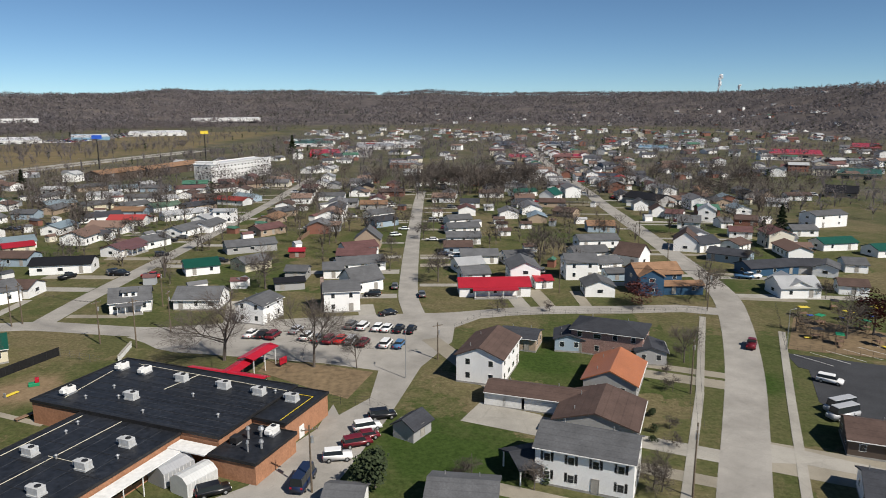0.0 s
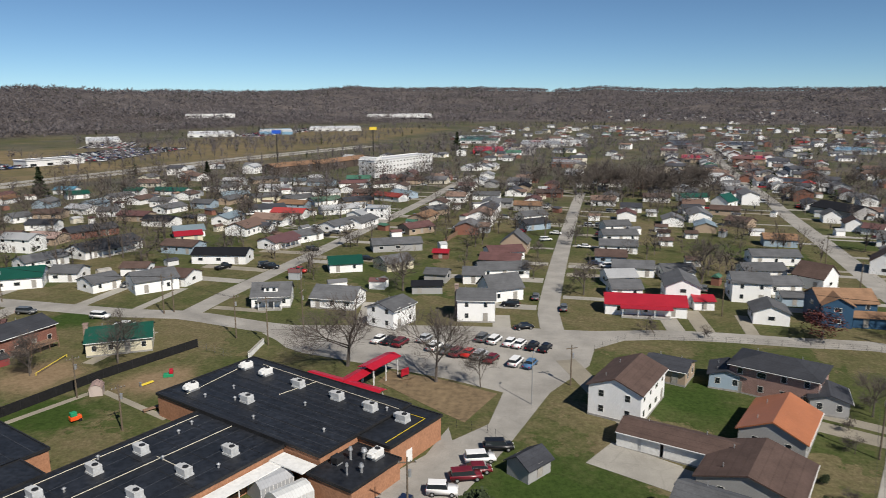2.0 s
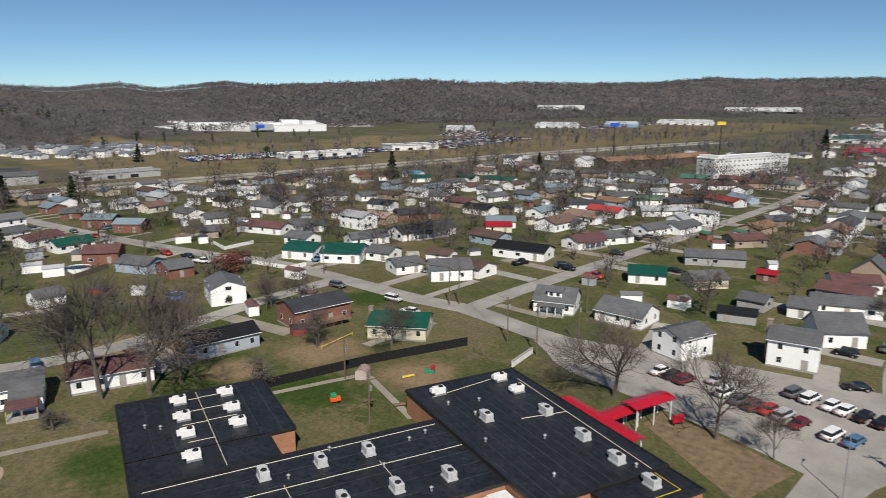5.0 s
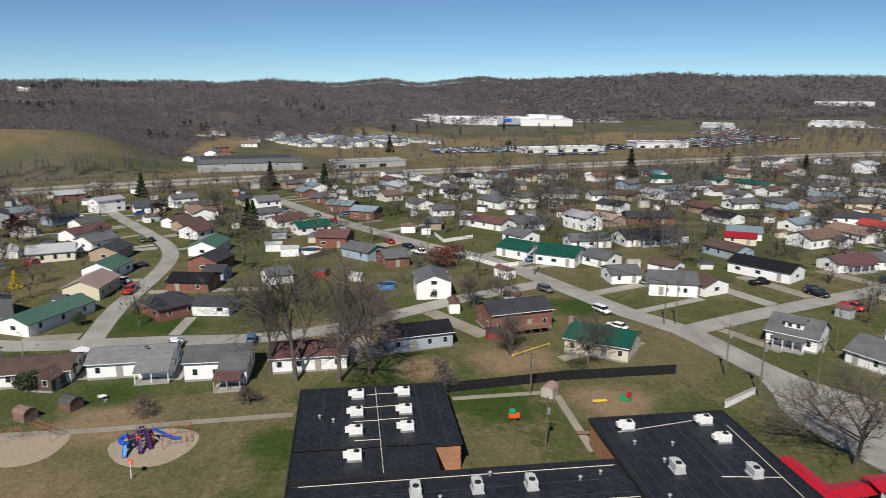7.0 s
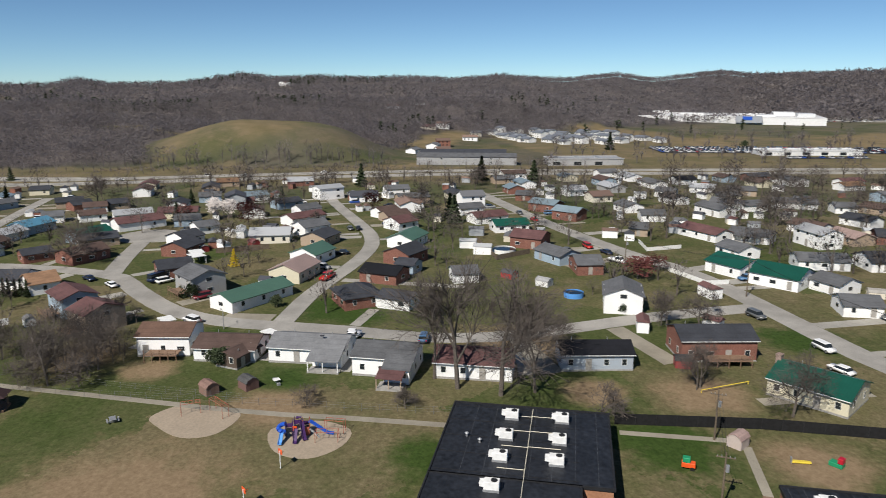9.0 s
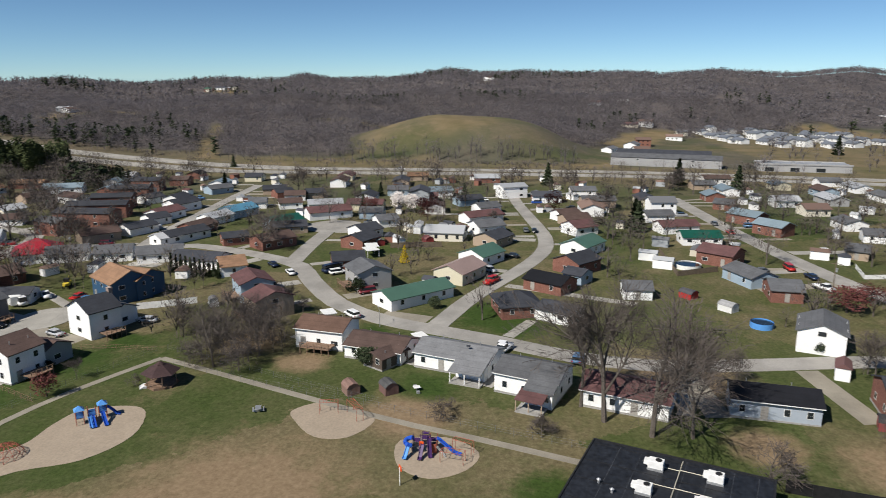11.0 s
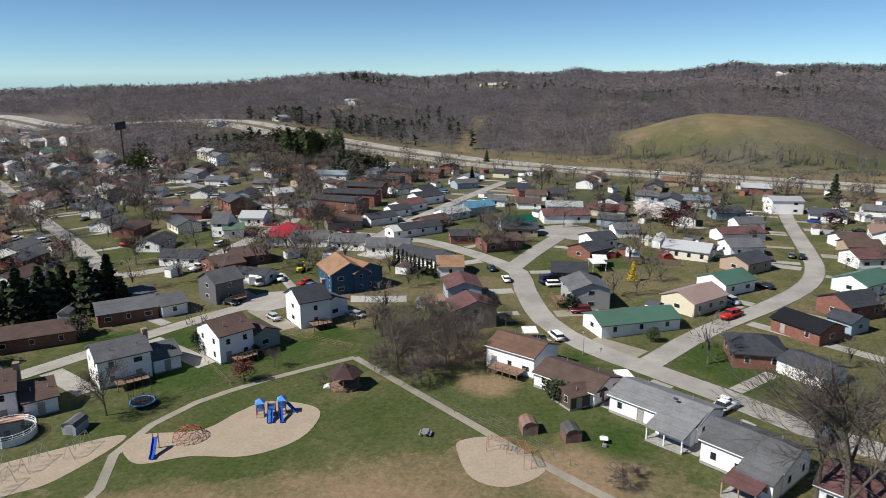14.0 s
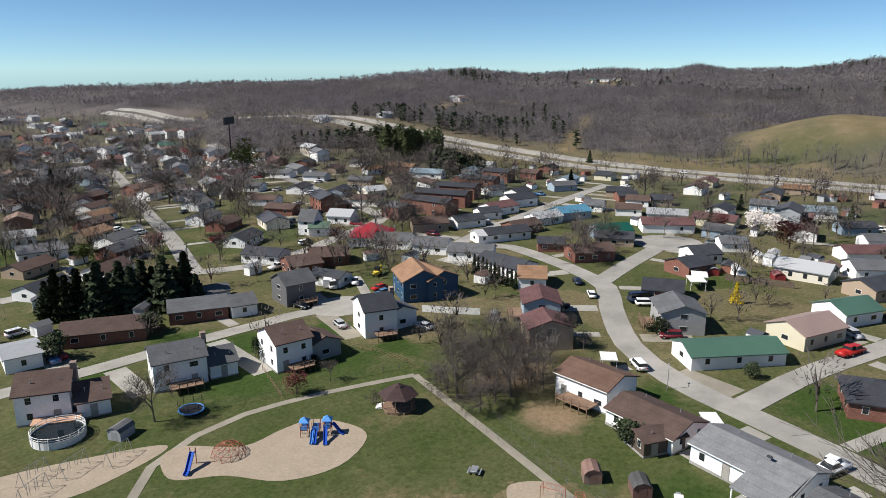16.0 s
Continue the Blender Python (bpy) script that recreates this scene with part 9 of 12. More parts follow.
tree(-94.0, -30.1, 9.8, 'bare', 197, 3, 1.1)
tree(-97.8, -70.4, 7.0, 'evergreen', 200, 1, 1.0)
tree(-116.5, -67.9, 6.0, 'evergreen', 151, 3, 1.0)
tree(-174.9, -170.4, 17.7, 'bare', 33, 2, 1.2)
tree(-209.2, -205.9, 18.8, 'bare', 1, 3, 1.2)
tree(-276.4, -293.5, 16.2, 'bare', 298, 2, 1.2)
tree(-163.0, -107.1, 10.8, 'bare', 331, 3, 1.1)
tree(-157.0, -132.3, 7.6, 'maroon', 159, 1, 1.0)
tree(-176.1, -232.6, 17.0, 'bare', 84, 3, 1.2)
tree(-153.5, -211.9, 17.1, 'bare', 355, 3, 1.2)
tree(-231.8, -113.3, 18.0, 'bare', 169, 1, 1.3)
tree(-228.5, -86.9, 11.3, 'bare', 217, 0, 1.2)
tree(-237.0, -79.3, 12.8, 'bare', 35, 1, 1.0)
tree(-219.1, -16.8, 13.0, 'bare', 136, 0, 1.2)
tree(-332.7, -40.7, 15.2, 'bare', 32, 0, 1.2)
tree(-220.7, -273.1, 16.9, 'bare', 170, 3, 1.0)
tree(-174.0, -182.4, 10.7, 'bare', 35, 3, 1.0)
tree(-281.3, -248.4, 21.5, 'leaf', 359, 3, 1.0)
tree(-137.5, -138.1, 8.6, 'leaf', 25, 0, 1.0)
tree(-262.3, -242.6, 14.7, 'bare', 62, 1, 1.0)
tree(-258.9, -215.2, 14.0, 'bare', 314, 0, 1.0)
tree(-130.8, -171.4, 12.7, 'bare', 68, 2, 1.0)
tree(-176.3, -258.7, 17.4, 'bare', 224, 1, 1.0)
tree(-299.9, -154.3, 15.3, 'bare', 93, 1, 1.0)
tree(-295.4, -104.3, 12.6, 'bare', 211, 1, 1.0)
tree(-329.1, -107.3, 13.7, 'bare', 34, 1, 1.0)
tree(-372.2, -112.6, 15.1, 'bare', 22, 0, 1.0)
tree(-347.0, -83.1, 8.2, 'pine', 338, 3, 1.0)
tree(-187.7, -264.7, 12.9, 'pine', 36, 2, 1.0)
tree(-166.6, -210.6, 11.1, 'pine', 29, 0, 1.0)
tree(-142.0, -155.9, 7.0, 'evergreen', 204, 1, 1.0)
tree(-194.6, -88.4, 8.4, 'maroon', 5, 3, 1.0)
tree(-261.8, -316.6, 14.7, 'bare', 46, 2, 1.0)
tree(-295.2, -309.9, 13.8, 'bare', 350, 3, 1.0)
tree(-216.8, -378.3, 16.3, 'bare', 250, 2, 1.0)
tree(-314.2, -383.2, 11.7, 'bare', 335, 2, 1.0)
tree(-120.4, -36.6, 5.3, 'evergreen', 28, 1, 1.0)
tree(-124.5, -25.4, 2.6, 'evergreen', 357, 2, 1.0)
tree(-114.1, -18.6, 4.8, 'maroon', 77, 2, 1.0)
tree(-121.2, -17.5, 4.4, 'bare', 284, 1, 1.0)
tree(-283.5, 1.6, 7.9, 'pine', 134, 0, 1.0)
tree(-188.8, -96.7, 3.7, 'evergreen', 282, 1, 1.0)
tree(-182.7, 20.8, 3.2, 'evergreen', 130, 2, 1.0)
tree(-184.9, 28.0, 1.9, 'evergreen', 264, 1, 1.0)
tree(-130.8, 36.0, 4.6, 'evergreen', 120, 2, 1.0)
tree(-119.3, -5.3, 2.6, 'bush', 232, 3, 1.0)
tree(-109.4, -100.3, 8.4, 'pine', 91, 1, 1.25)
tree(-109.8, -95.8, 11.9, 'pine', 9, 2, 1.25)
tree(-110.9, -93.1, 10.7, 'pine', 43, 0, 1.25)
tree(-114.8, -95.7, 11.0, 'pine', 46, 0, 1.25)
tree(-116.0, -93.0, 9.7, 'pine', 259, 3, 1.25)
tree(-116.2, -88.4, 13.2, 'pine', 122, 3, 1.25)
tree(-121.1, -92.7, 8.8, 'pine', 236, 3, 1.25)
tree(-121.3, -88.1, 12.3, 'pine', 165, 0, 1.25)
tree(-122.4, -85.2, 11.2, 'pine', 271, 0, 1.25)
tree(-126.6, -87.5, 11.5, 'pine', 277, 3, 1.25)
tree(-127.6, -84.6, 10.2, 'pine', 27, 1, 1.25)
tree(-127.6, -80.0, 13.6, 'pine', 219, 1, 1.25)
tree(-133.0, -83.7, 9.1, 'pine', 59, 0, 1.25)
tree(-134.0, -80.7, 12.9, 'pine', 340, 3, 1.25)
tree(-133.9, -76.1, 7.9, 'pine', 108, 1, 1.2)
tree(-360.6, -171.3, 12.2, 'pine', 359, 3, 1.0)
tree(-359.8, -168.9, 11.9, 'pine', 181, 1, 1.0)
tree(-360.7, -167.8, 11.6, 'pine', 148, 2, 1.0)
tree(-361.5, -166.6, 11.3, 'pine', 314, 2, 1.0)
tree(-360.8, -164.3, 11.0, 'pine', 197, 3, 1.0)
tree(-361.6, -163.1, 10.7, 'pine', 69, 2, 1.0)
tree(-362.5, -161.9, 10.4, 'pine', 331, 2, 1.0)
tree(-361.7, -159.6, 10.1, 'pine', 323, 3, 1.0)
tree(-362.5, -158.4, 9.8, 'pine', 185, 0, 1.0)
tree(-361.7, -156.1, 9.5, 'pine', 303, 1, 1.0)
tree(-362.5, -154.9, 9.2, 'pine', 92, 3, 1.0)
tree(-363.3, -153.8, 8.9, 'pine', 32, 0, 1.0)
tree(-362.5, -151.4, 8.6, 'pine', 18, 0, 1.0)
tree(-363.3, -150.3, 8.3, 'pine', 95, 1, 1.0)
tree(-364.1, -149.1, 8.0, 'pine', 100, 0, 1.0)
tree(-363.2, -146.8, 7.7, 'pine', 250, 3, 1.0)
tree(-386.8, -215.6, 17.3, 'whitepine', 338, 2, 1.0)
tree(-376.3, -215.7, 23.2, 'whitepine', 0, 3, 1.0)
tree(-401.3, -210.3, 15.1, 'whitepine', 240, 2, 1.0)
tree(-371.7, -199.3, 22.8, 'whitepine', 317, 3, 1.0)
tree(-397.0, -209.2, 17.2, 'whitepine', 165, 3, 1.0)
tree(-363.1, -209.7, 24.0, 'whitepine', 236, 0, 1.0)
tree(-385.2, -198.3, 20.6, 'whitepine', 98, 1, 1.0)
tree(-371.4, -218.4, 24.0, 'whitepine', 334, 1, 1.0)
tree(-389.8, -215.1, 16.9, 'whitepine', 36, 2, 1.0)
tree(-365.3, -207.1, 18.7, 'whitepine', 197, 3, 1.0)
tree(-375.9, -213.1, 22.8, 'whitepine', 77, 2, 1.0)
tree(-379.0, -209.3, 17.6, 'whitepine', 56, 2, 1.0)
tree(-397.2, -208.9, 13.5, 'whitepine', 82, 2, 1.0)
tree(-385.9, -216.7, 14.9, 'whitepine', 344, 1, 1.0)
tree(-377.2, -208.4, 21.8, 'whitepine', 16, 3, 1.0)

# ---------------------------------------------------------------- cars
def car_meshes(kind):
    L, W, H, hood, cab0, cab1 = {"sedan": (4.7, 1.8, 1.42, 0.92, -0.25, 0.3), "suv": (4.7, 1.88, 1.72, 1.05, -0.46, 0.22), "pickup": (5.6, 1.95, 1.85, 1.15, -0.05, 0.25), "van": (5.9, 2.0, 2.45, 1.3, -0.48, 0.36), "jeep": (4.4, 1.85, 1.85, 1.15, -0.46, 0.12)}[kind]
    out = []
    bm = bmesh.new()
    hl = L / 2
    prof = [(-hl, 0.35), (-hl, hood - 0.08), (-hl + 0.12, hood), (hl - 0.35, hood - 0.04), (hl - 0.05, hood - 0.28), (hl, 0.35)]
    a = [bm.verts.new((x, -W / 2, z)) for x, z in prof]
    b = [bm.verts.new((x, W / 2, z)) for x, z in prof]
    bm.faces.new(a)
    bm.faces.new(b[::-1])
    for i in range(6):
        bm.faces.new((a[i], b[i], b[(i + 1) % 6], a[(i + 1) % 6]))
    bmesh.ops.recalc_face_normals(bm, faces=bm.faces[:])
    bmesh.ops.bevel(bm, geom=bm.edges[:], offset=0.07, segments=2, affect="EDGES")
    if kind == "pickup":
        box(bm, -hl + 0.15, -0.35, -W / 2 + 0.12, W / 2 - 0.12, hood - 0.02, hood + 0.01)
    out.append(("body", mesh_of(bm, "body", [M_CARPAINT], True), True))
    c0, c1 = L * cab0, L * cab1
    rake = 0.25 if kind in ("van", "jeep") else 0.5
    back = 0.08 if kind in ("suv", "van", "jeep", "pickup") else 0.55
    def cab(inset, z0, z1, grow=0.0):
        m = bmesh.new()
        lo = [(c0 - grow, -W / 2 + 0.1), (c1 + 0.25, -W / 2 + 0.1), (c1 + 0.25, W / 2 - 0.1), (c0 - grow, W / 2 - 0.1)]
        hi = [(c0 + back, -W / 2 + 0.22), (c1 + 0.25 - rake, -W / 2 + 0.22), (c1 + 0.25 - rake, W / 2 - 0.22), (c0 + back, W / 2 - 0.22)]
        f = lambda p, q, z: (p[0] + (q[0] - p[0]) * (z - hood) / (H - hood), p[1] + (q[1] - p[1]) * (z - hood) / (H - hood), z)
        A = [m.verts.new(f(p, q, z0)) for p, q in zip(lo, hi)]
        B = [m.verts.new(f(p, q, z1)) for p, q in zip(lo, hi)]
        m.faces.new(B)
        m.faces.new(A[::-1])
        for i in range(4):
            m.faces.new((A[i], A[(i + 1) % 4], B[(i + 1) % 4], B[i]))
        bmesh.ops.recalc_face_normals(m, faces=m.faces[:])
        return m
    out.append(("cabin_glass", mesh_of(cab(0, hood - 0.05, H - 0.1), "cabin_glass", [M_GLASS]), False))
    top = cab(0, H - 0.12, H)
    bmesh.ops.bevel(top, geom=top.edges[:], offset=0.03, segments=1, affect="EDGES")
    out.append(("roof", mesh_of(top, "roof", [M_CARPAINT]), True))
    w = bmesh.new()
    bmesh.ops.create_cone(w, cap_ends=True, segments=14, radius1=0.36, radius2=0.36, depth=0.24, matrix=Matrix.Rotation(math.pi / 2, 4, "X"))
    tyre = mesh_of(w, "tyre", [M_TYRE])
    w = bmesh.new()
    bmesh.ops.create_cone(w, cap_ends=True, segments=10, radius1=0.2, radius2=0.2, depth=0.26, matrix=Matrix.Rotation(math.pi / 2, 4, "X"))
    rim = mesh_of(w, "rim", [M_METAL])
    lamp = mesh_of(boxes((-0.04, 0.04, -0.2, 0.2, -0.08, 0.08)), "headlight", [M_WHITE])
    tail = mesh_of(boxes((-0.04, 0.04, -0.14, 0.14, -0.12, 0.12)), "tail_light", [M_RED])
    return out, tyre, rim, lamp, tail, L, W, hood


CARS = {k: car_meshes(k) for k in ("sedan", "suv", "pickup", "van", "jeep")}
PAINTS = {"white": (0.78, 0.78, 0.78), "black": (0.012, 0.012, 0.014), "maroon": (0.14, 0.012, 0.02), "red": (0.42, 0.02, 0.015), "silver": (0.42, 0.43, 0.45), "grey": (0.11, 0.115, 0.12), "blue": (0.07, 0.16, 0.3), "navy": (0.015, 0.025, 0.06), "green": (0.03, 0.06, 0.045), "gold": (0.3, 0.25, 0.17)}
CAR_WORD = {"sedan": "saloon car", "suv": "sport utility car", "pickup": "pickup truck", "van": "passenger van", "jeep": "boxy off-road car"}


def car(x, y, rot, kind="sedan", paint="white", lift=0.08):
    close = math.hypot(x + 20, y - 55) < 170
    meshes, tyre, rim, lamp, tail, L, W, hood = CARS[kind]
    c = thing("car" if kind != "pickup" else "pickup_truck", "%s %s parked on the pale paving" % (paint, CAR_WORD[kind]), "car", pose(x, y, land(x, y) + lift, 0, 0, rot), group="parked cars")
    for n, me, painted in meshes:
        part(n, me, None, c, colour=PAINTS[paint] if painted else None)
    for sx in (-0.3, 0.31):
        for sy in (-1, 1):
            w = part("wheel", tyre, None, c, m=Matrix.Translation((L * sx, sy * (W / 2 - 0.1), 0.36)))
            if close:
                part("rim", rim, None, w)
    for sy in (-1, 1) if close else ():
        part("headlight", lamp, None, c, m=Matrix.Translation((L / 2 - 0.06, sy * (W / 2 - 0.32), hood - 0.33)))
        part("tail_light", tail, None, c, m=Matrix.Translation((-L / 2 + 0.0, sy * (W / 2 - 0.22), hood - 0.25)))


car(-43.2, 151.5, 76, 'sedan', 'white')
car(-40.7, 151.3, 76, 'sedan', 'black')
car(-38.0, 150.6, 76, 'suv', 'maroon')
car(-33.7, 154.4, 76, 'sedan', 'silver')
car(-30.3, 150.0, 76, 'suv', 'white')
car(-27.6, 148.7, 76, 'sedan', 'grey')
car(-24.9, 147.9, 76, 'suv', 'maroon')
car(-22.6, 148.1, 76, 'sedan', 'red')
car(-20.1, 147.5, 76, 'suv', 'silver')
car(-17.4, 146.2, 76, 'sedan', 'maroon')
car(-21.4, 157.8, 76, 'suv', 'grey')
car(-18.6, 157.1, 76, 'suv', 'white')
car(-15.2, 156.5, 76, 'sedan', 'white')
car(-13.0, 156.0, 76, 'sedan', 'white')
car(-10.2, 155.5, 76, 'sedan', 'black')
car(-7.4, 155.0, 76, 'sedan', 'black')
car(-12.4, 145.6, 76, 'suv', 'white')
car(-9.5, 145.3, 76, 'sedan', 'blue')
car(-12.4, 106.7, 21, 'suv', 'white')
car(-10.3, 110.9, 15, 'suv', 'black')
car(-13.4, 101.4, 22, 'suv', 'maroon')
car(-12.4, 103.6, 20, 'sedan', 'maroon')
car(-15.8, 97.0, 10, 'jeep', 'white')
car(-19.6, 90.1, 81, 'van', 'navy')
car(-31.4, 87.5, 29, 'suv', 'black')
car(74.1, 127.1, -37, 'suv', 'white')
car(69.3, 114.9, -160, 'van', 'silver')
car(68.2, 112.0, -160, 'van', 'silver')
car(67.4, 146.6, 63, 'pickup', 'maroon')
car(-13.6, 167.6, 29, 'sedan', 'black')
car(-13.6, 192.7, 91, 'sedan', 'grey')
car(-5.7, 184.6, 93, 'sedan', 'grey')
car(-97.2, 206.3, -0, 'pickup', 'black')
car(-86.7, 203.5, 0, 'pickup', 'red')
car(-99.9, 208.5, 46, 'suv', 'black')
car(-95.4, 233.9, 23, 'suv', 'black')
car(-30.1, 286.5, 26, 'sedan', 'red')
car(-16.1, 286.6, 1, 'sedan', 'white')
car(-18.6, 272.0, 27, 'suv', 'white')
car(-4.1, 262.6, 1, 'sedan', 'white')
car(-4.0, 309.6, 1, 'suv', 'silver')
car(90.9, 206.6, -9, 'pickup', 'blue')
car(30.7, 211.9, 79, 'suv', 'grey')
car(-72.1, 273.0, -0, 'sedan', 'white')
car(-72.2, 282.2, 73, 'sedan', 'red')
car(-137.6, 303.0, 71, 'sedan', 'grey')
car(-167.4, 296.6, -3, 'suv', 'navy')
car(-180.2, 289.8, 25, 'sedan', 'black')
car(-156.5, 303.8, 55, 'pickup', 'white')
car(112.3, 390.5, 2, 'sedan', 'silver')
car(96.1, 395.1, 66, 'suv', 'red')
car(-145.0, 586.9, 79, 'sedan', 'black')
car(195.4, 392.8, 2, 'sedan', 'white')
car(217.8, 411.5, -36, 'suv', 'white')
car(176.4, 455.6, -66, 'sedan', 'grey')
car(-139.9, 60.6, 163, 'pickup', 'white')
car(-133.7, 149.7, 10, 'suv', 'grey')
car(-113.5, 150.8, 5, 'suv', 'white')
car(-103.5, 146.5, 17, 'sedan', 'white')
car(-214.3, 62.0, 77, 'sedan', 'black')
car(-186.6, 56.4, 160, 'pickup', 'red')
car(-251.7, 66.6, 5, 'sedan', 'grey')
car(-251.1, 69.5, -0, 'sedan', 'black')
car(-205.4, 138.8, 2, 'suv', 'red')
car(-196.8, 141.4, 11, 'sedan', 'navy')
car(-186.2, 140.3, 29, 'pickup', 'white')
car(-253.4, 136.4, 3, 'sedan', 'red')
car(-269.2, 135.3, -2, 'sedan', 'grey')
car(-135.5, 75.3, 164, 'suv', 'blue')
car(-111.2, 202.7, 72, 'pickup', 'black')
car(-99.4, 207.8, 46, 'sedan', 'grey')
car(-176.6, 289.5, 63, 'sedan', 'navy')
car(-430.0, 61.0, 89, 'sedan', 'white')
car(-200.8, -7.5, 39, 'sedan', 'navy')
car(-192.7, 0.3, 34, 'sedan', 'white')
car(-158.1, 26.0, -136, 'suv', 'white')
car(-139.5, 61.0, -26, 'pickup', 'white')
car(-187.7, 57.3, 156, 'pickup', 'red')
car(-197.8, 55.9, 45, 'suv', 'silver')
car(-146.5, -53.3, 86, 'sedan', 'black')
car(-168.4, -56.4, 47, 'pickup', 'white')
car(-165.5, -43.8, 176, 'sedan', 'blue')
car(-167.9, -47.1, 174, 'sedan', 'red')
car(-166.3, -85.2, -175, 'pickup', 'white')
car(-167.8, -80.6, -159, 'sedan', 'white')
car(-162.5, -59.0, -127, 'van', 'white')
car(-191.3, -100.6, 178, 'suv', 'white')
car(-195.4, 11.5, 143, 'van', 'navy')
car(-193.3, 13.7, 124, 'suv', 'white')
car(-227.2, -56.8, 105, 'suv', 'white')
car(-242.6, -146.1, 72, 'sedan', 'red')
car(-169.7, -161.5, 170, 'suv', 'white')
car(-151.9, -128.4, 156, 'sedan', 'navy')
car(-200.5, -182.2, -161, 'sedan', 'grey')
car(-296.1, -144.0, 157, 'sedan', 'black')
car(-419.4, -52.4, 82, 'sedan', 'white')
car(-427.2, -6.1, 88, 'suv', 'white')
car(-426.0, 14.8, 89, 'sedan', 'silver')
car(-415.4, -158.3, 84, 'sedan', 'white')
car(-98.9, -91.5, -177, 'suv', 'white')
car(-152.0, -20.2, 90, 'sedan', 'silver')
car(-19.1, 184.5, -177, 'suv', 'black')
car(-25.5, 213.5, -179, 'suv', 'grey')
car(-22.5, 307.1, 1, 'suv', 'silver')
car(-72.5, 224.9, 178, 'sedan', 'black')
car(-77.5, 286.6, 179, 'suv', 'silver')
car(-80.1, 315.2, 0, 'suv', 'grey')
car(-102.7, 260.5, 179, 'pickup', 'black')
car(-100.5, 267.1, 359, 'sedan', 'grey')
car(-100.8, 297.7, 180, 'pickup', 'grey')
car(-111.4, 339.0, 360, 'suv', 'blue')
car(-102.9, 376.1, 2, 'sedan', 'grey')
car(-112.9, 446.0, -179, 'sedan', 'white')
car(-161.4, 165.5, 279, 'suv', 'blue')
car(-126.5, 177.8, 270, 'sedan', 'grey')
car(-227.9, 156.8, 98, 'sedan', 'white')
car(4.1, 233.1, 181, 'suv', 'white')
car(0.5, 236.2, 181, 'sedan', 'navy')
car(1.4, 288.2, 1, 'suv', 'maroon')
car(0.6, 310.0, 1, 'suv', 'grey')
car(4.4, 353.7, 1, 'suv', 'grey')
car(60.7, 240.9, 358, 'suv', 'black')
car(64.5, 247.7, 358, 'pickup', 'grey')
car(67.0, 218.2, 357, 'suv', 'white')
car(60.4, 210.4, 177, 'suv', 'white')
car(67.0, 200.6, 167, 'suv', 'silver')
car(93.4, 207.1, 177, 'pickup', 'white')
car(105.9, 311.1, 178, 'pickup', 'maroon')
car(90.4, 257.0, -2, 'pickup', 'red')
car(-188.2, 134.1, 106, 'suv', 'grey')
car(-202.0, 130.1, 106, 'sedan', 'grey')
car(-270.3, 123.4, -86, 'suv', 'grey')
car(-265.4, 146.7, 94, 'suv', 'blue')
car(-243.4, 59.5, -84, 'pickup', 'grey')
car(-283.0, 56.4, 98, 'sedan', 'maroon')
car(-315.9, 48.7, 96, 'suv', 'white')
car(-257.8, 81.0, 96, 'sedan', 'navy')
car(-259.3, 81.6, 98, 'sedan', 'navy')
car(-176.1, 25.7, 302, 'suv', 'maroon')
car(-274.5, -8.3, 14, 'suv', 'black')
car(-263.0, 8.5, 306, 'suv', 'grey')
car(-301.9, -53.7, 94, 'suv', 'white')
car(-180.7, -2.1, -58, 'sedan', 'black')
car(-165.4, 5.8, 123, 'pickup', 'red')
car(-150.1, 20.1, 149, 'suv', 'maroon')
car(-138.0, 46.5, -25, 'suv', 'red')
car(-142.6, -36.2, 247, 'sedan', 'silver')
car(-98.2, -71.0, -100, 'pickup', 'maroon')
car(-96.5, -69.8, -103, 'pickup', 'blue')
car(-132.4, -69.5, 79, 'sedan', 'black')
car(-255.4, -99.6, 331, 'suv', 'navy')
car(-224.2, -73.0, 100, 'suv', 'maroon')
car(-252.4, -71.4, 95, 'pickup', 'white')
car(-297.9, -75.6, -86, 'suv', 'black')
car(-313.7, -81.8, 94, 'pickup', 'blue')
car(-271.8, -55.6, 275, 'suv', 'black')
car(-285.8, -53.9, 94, 'suv', 'white')
car(-339.5, -57.4, 273, 'sedan', 'maroon')
car(-217.4, -276.3, 156, 'sedan', 'white')
car(-201.5, -246.7, -24, 'suv', 'navy')
car(-190.0, -221.5, -24, 'sedan', 'black')
car(-168.4, -174.9, -23, 'sedan', 'white')
car(-166.6, -174.0, 157, 'sedan', 'white')
car(-164.9, -159.6, -26, 'suv', 'grey')
car(-157.7, -144.9, -26, 'suv', 'white')
car(-178.8, -129.6, 154, 'pickup', 'red')
car(-257.1, -191.7, -21, 'suv', 'silver')
car(-238.9, -156.4, 156, 'sedan', 'silver')
car(-229.5, -134.8, 156, 'sedan', 'navy')
car(-285.5, -193.3, 159, 'sedan', 'white')
car(-278.1, -231.5, 159, 'pickup', 'red')
car(-282.8, -166.1, 339, 'suv', 'white')
car(-258.7, -171.2, -24, 'suv', 'white')
car(-130.4, -131.8, -103, 'suv', 'navy')
car(-231.1, -321.0, 157, 'suv', 'maroon')
car(-214.4, -295.5, -24, 'pickup', 'white')
car(-357.8, -59.8, 93, 'sedan', 'white')
car(-341.9, 80.9, 96, 'pickup', 'white')
car(-177.9, 170.8, 284, 'suv', 'black')
car(-112.6, 275.0, 179, 'suv', 'white')
car(-24.6, 413.1, 360, 'sedan', 'grey')
car(-34.1, 440.4, 174, 'suv', 'maroon')
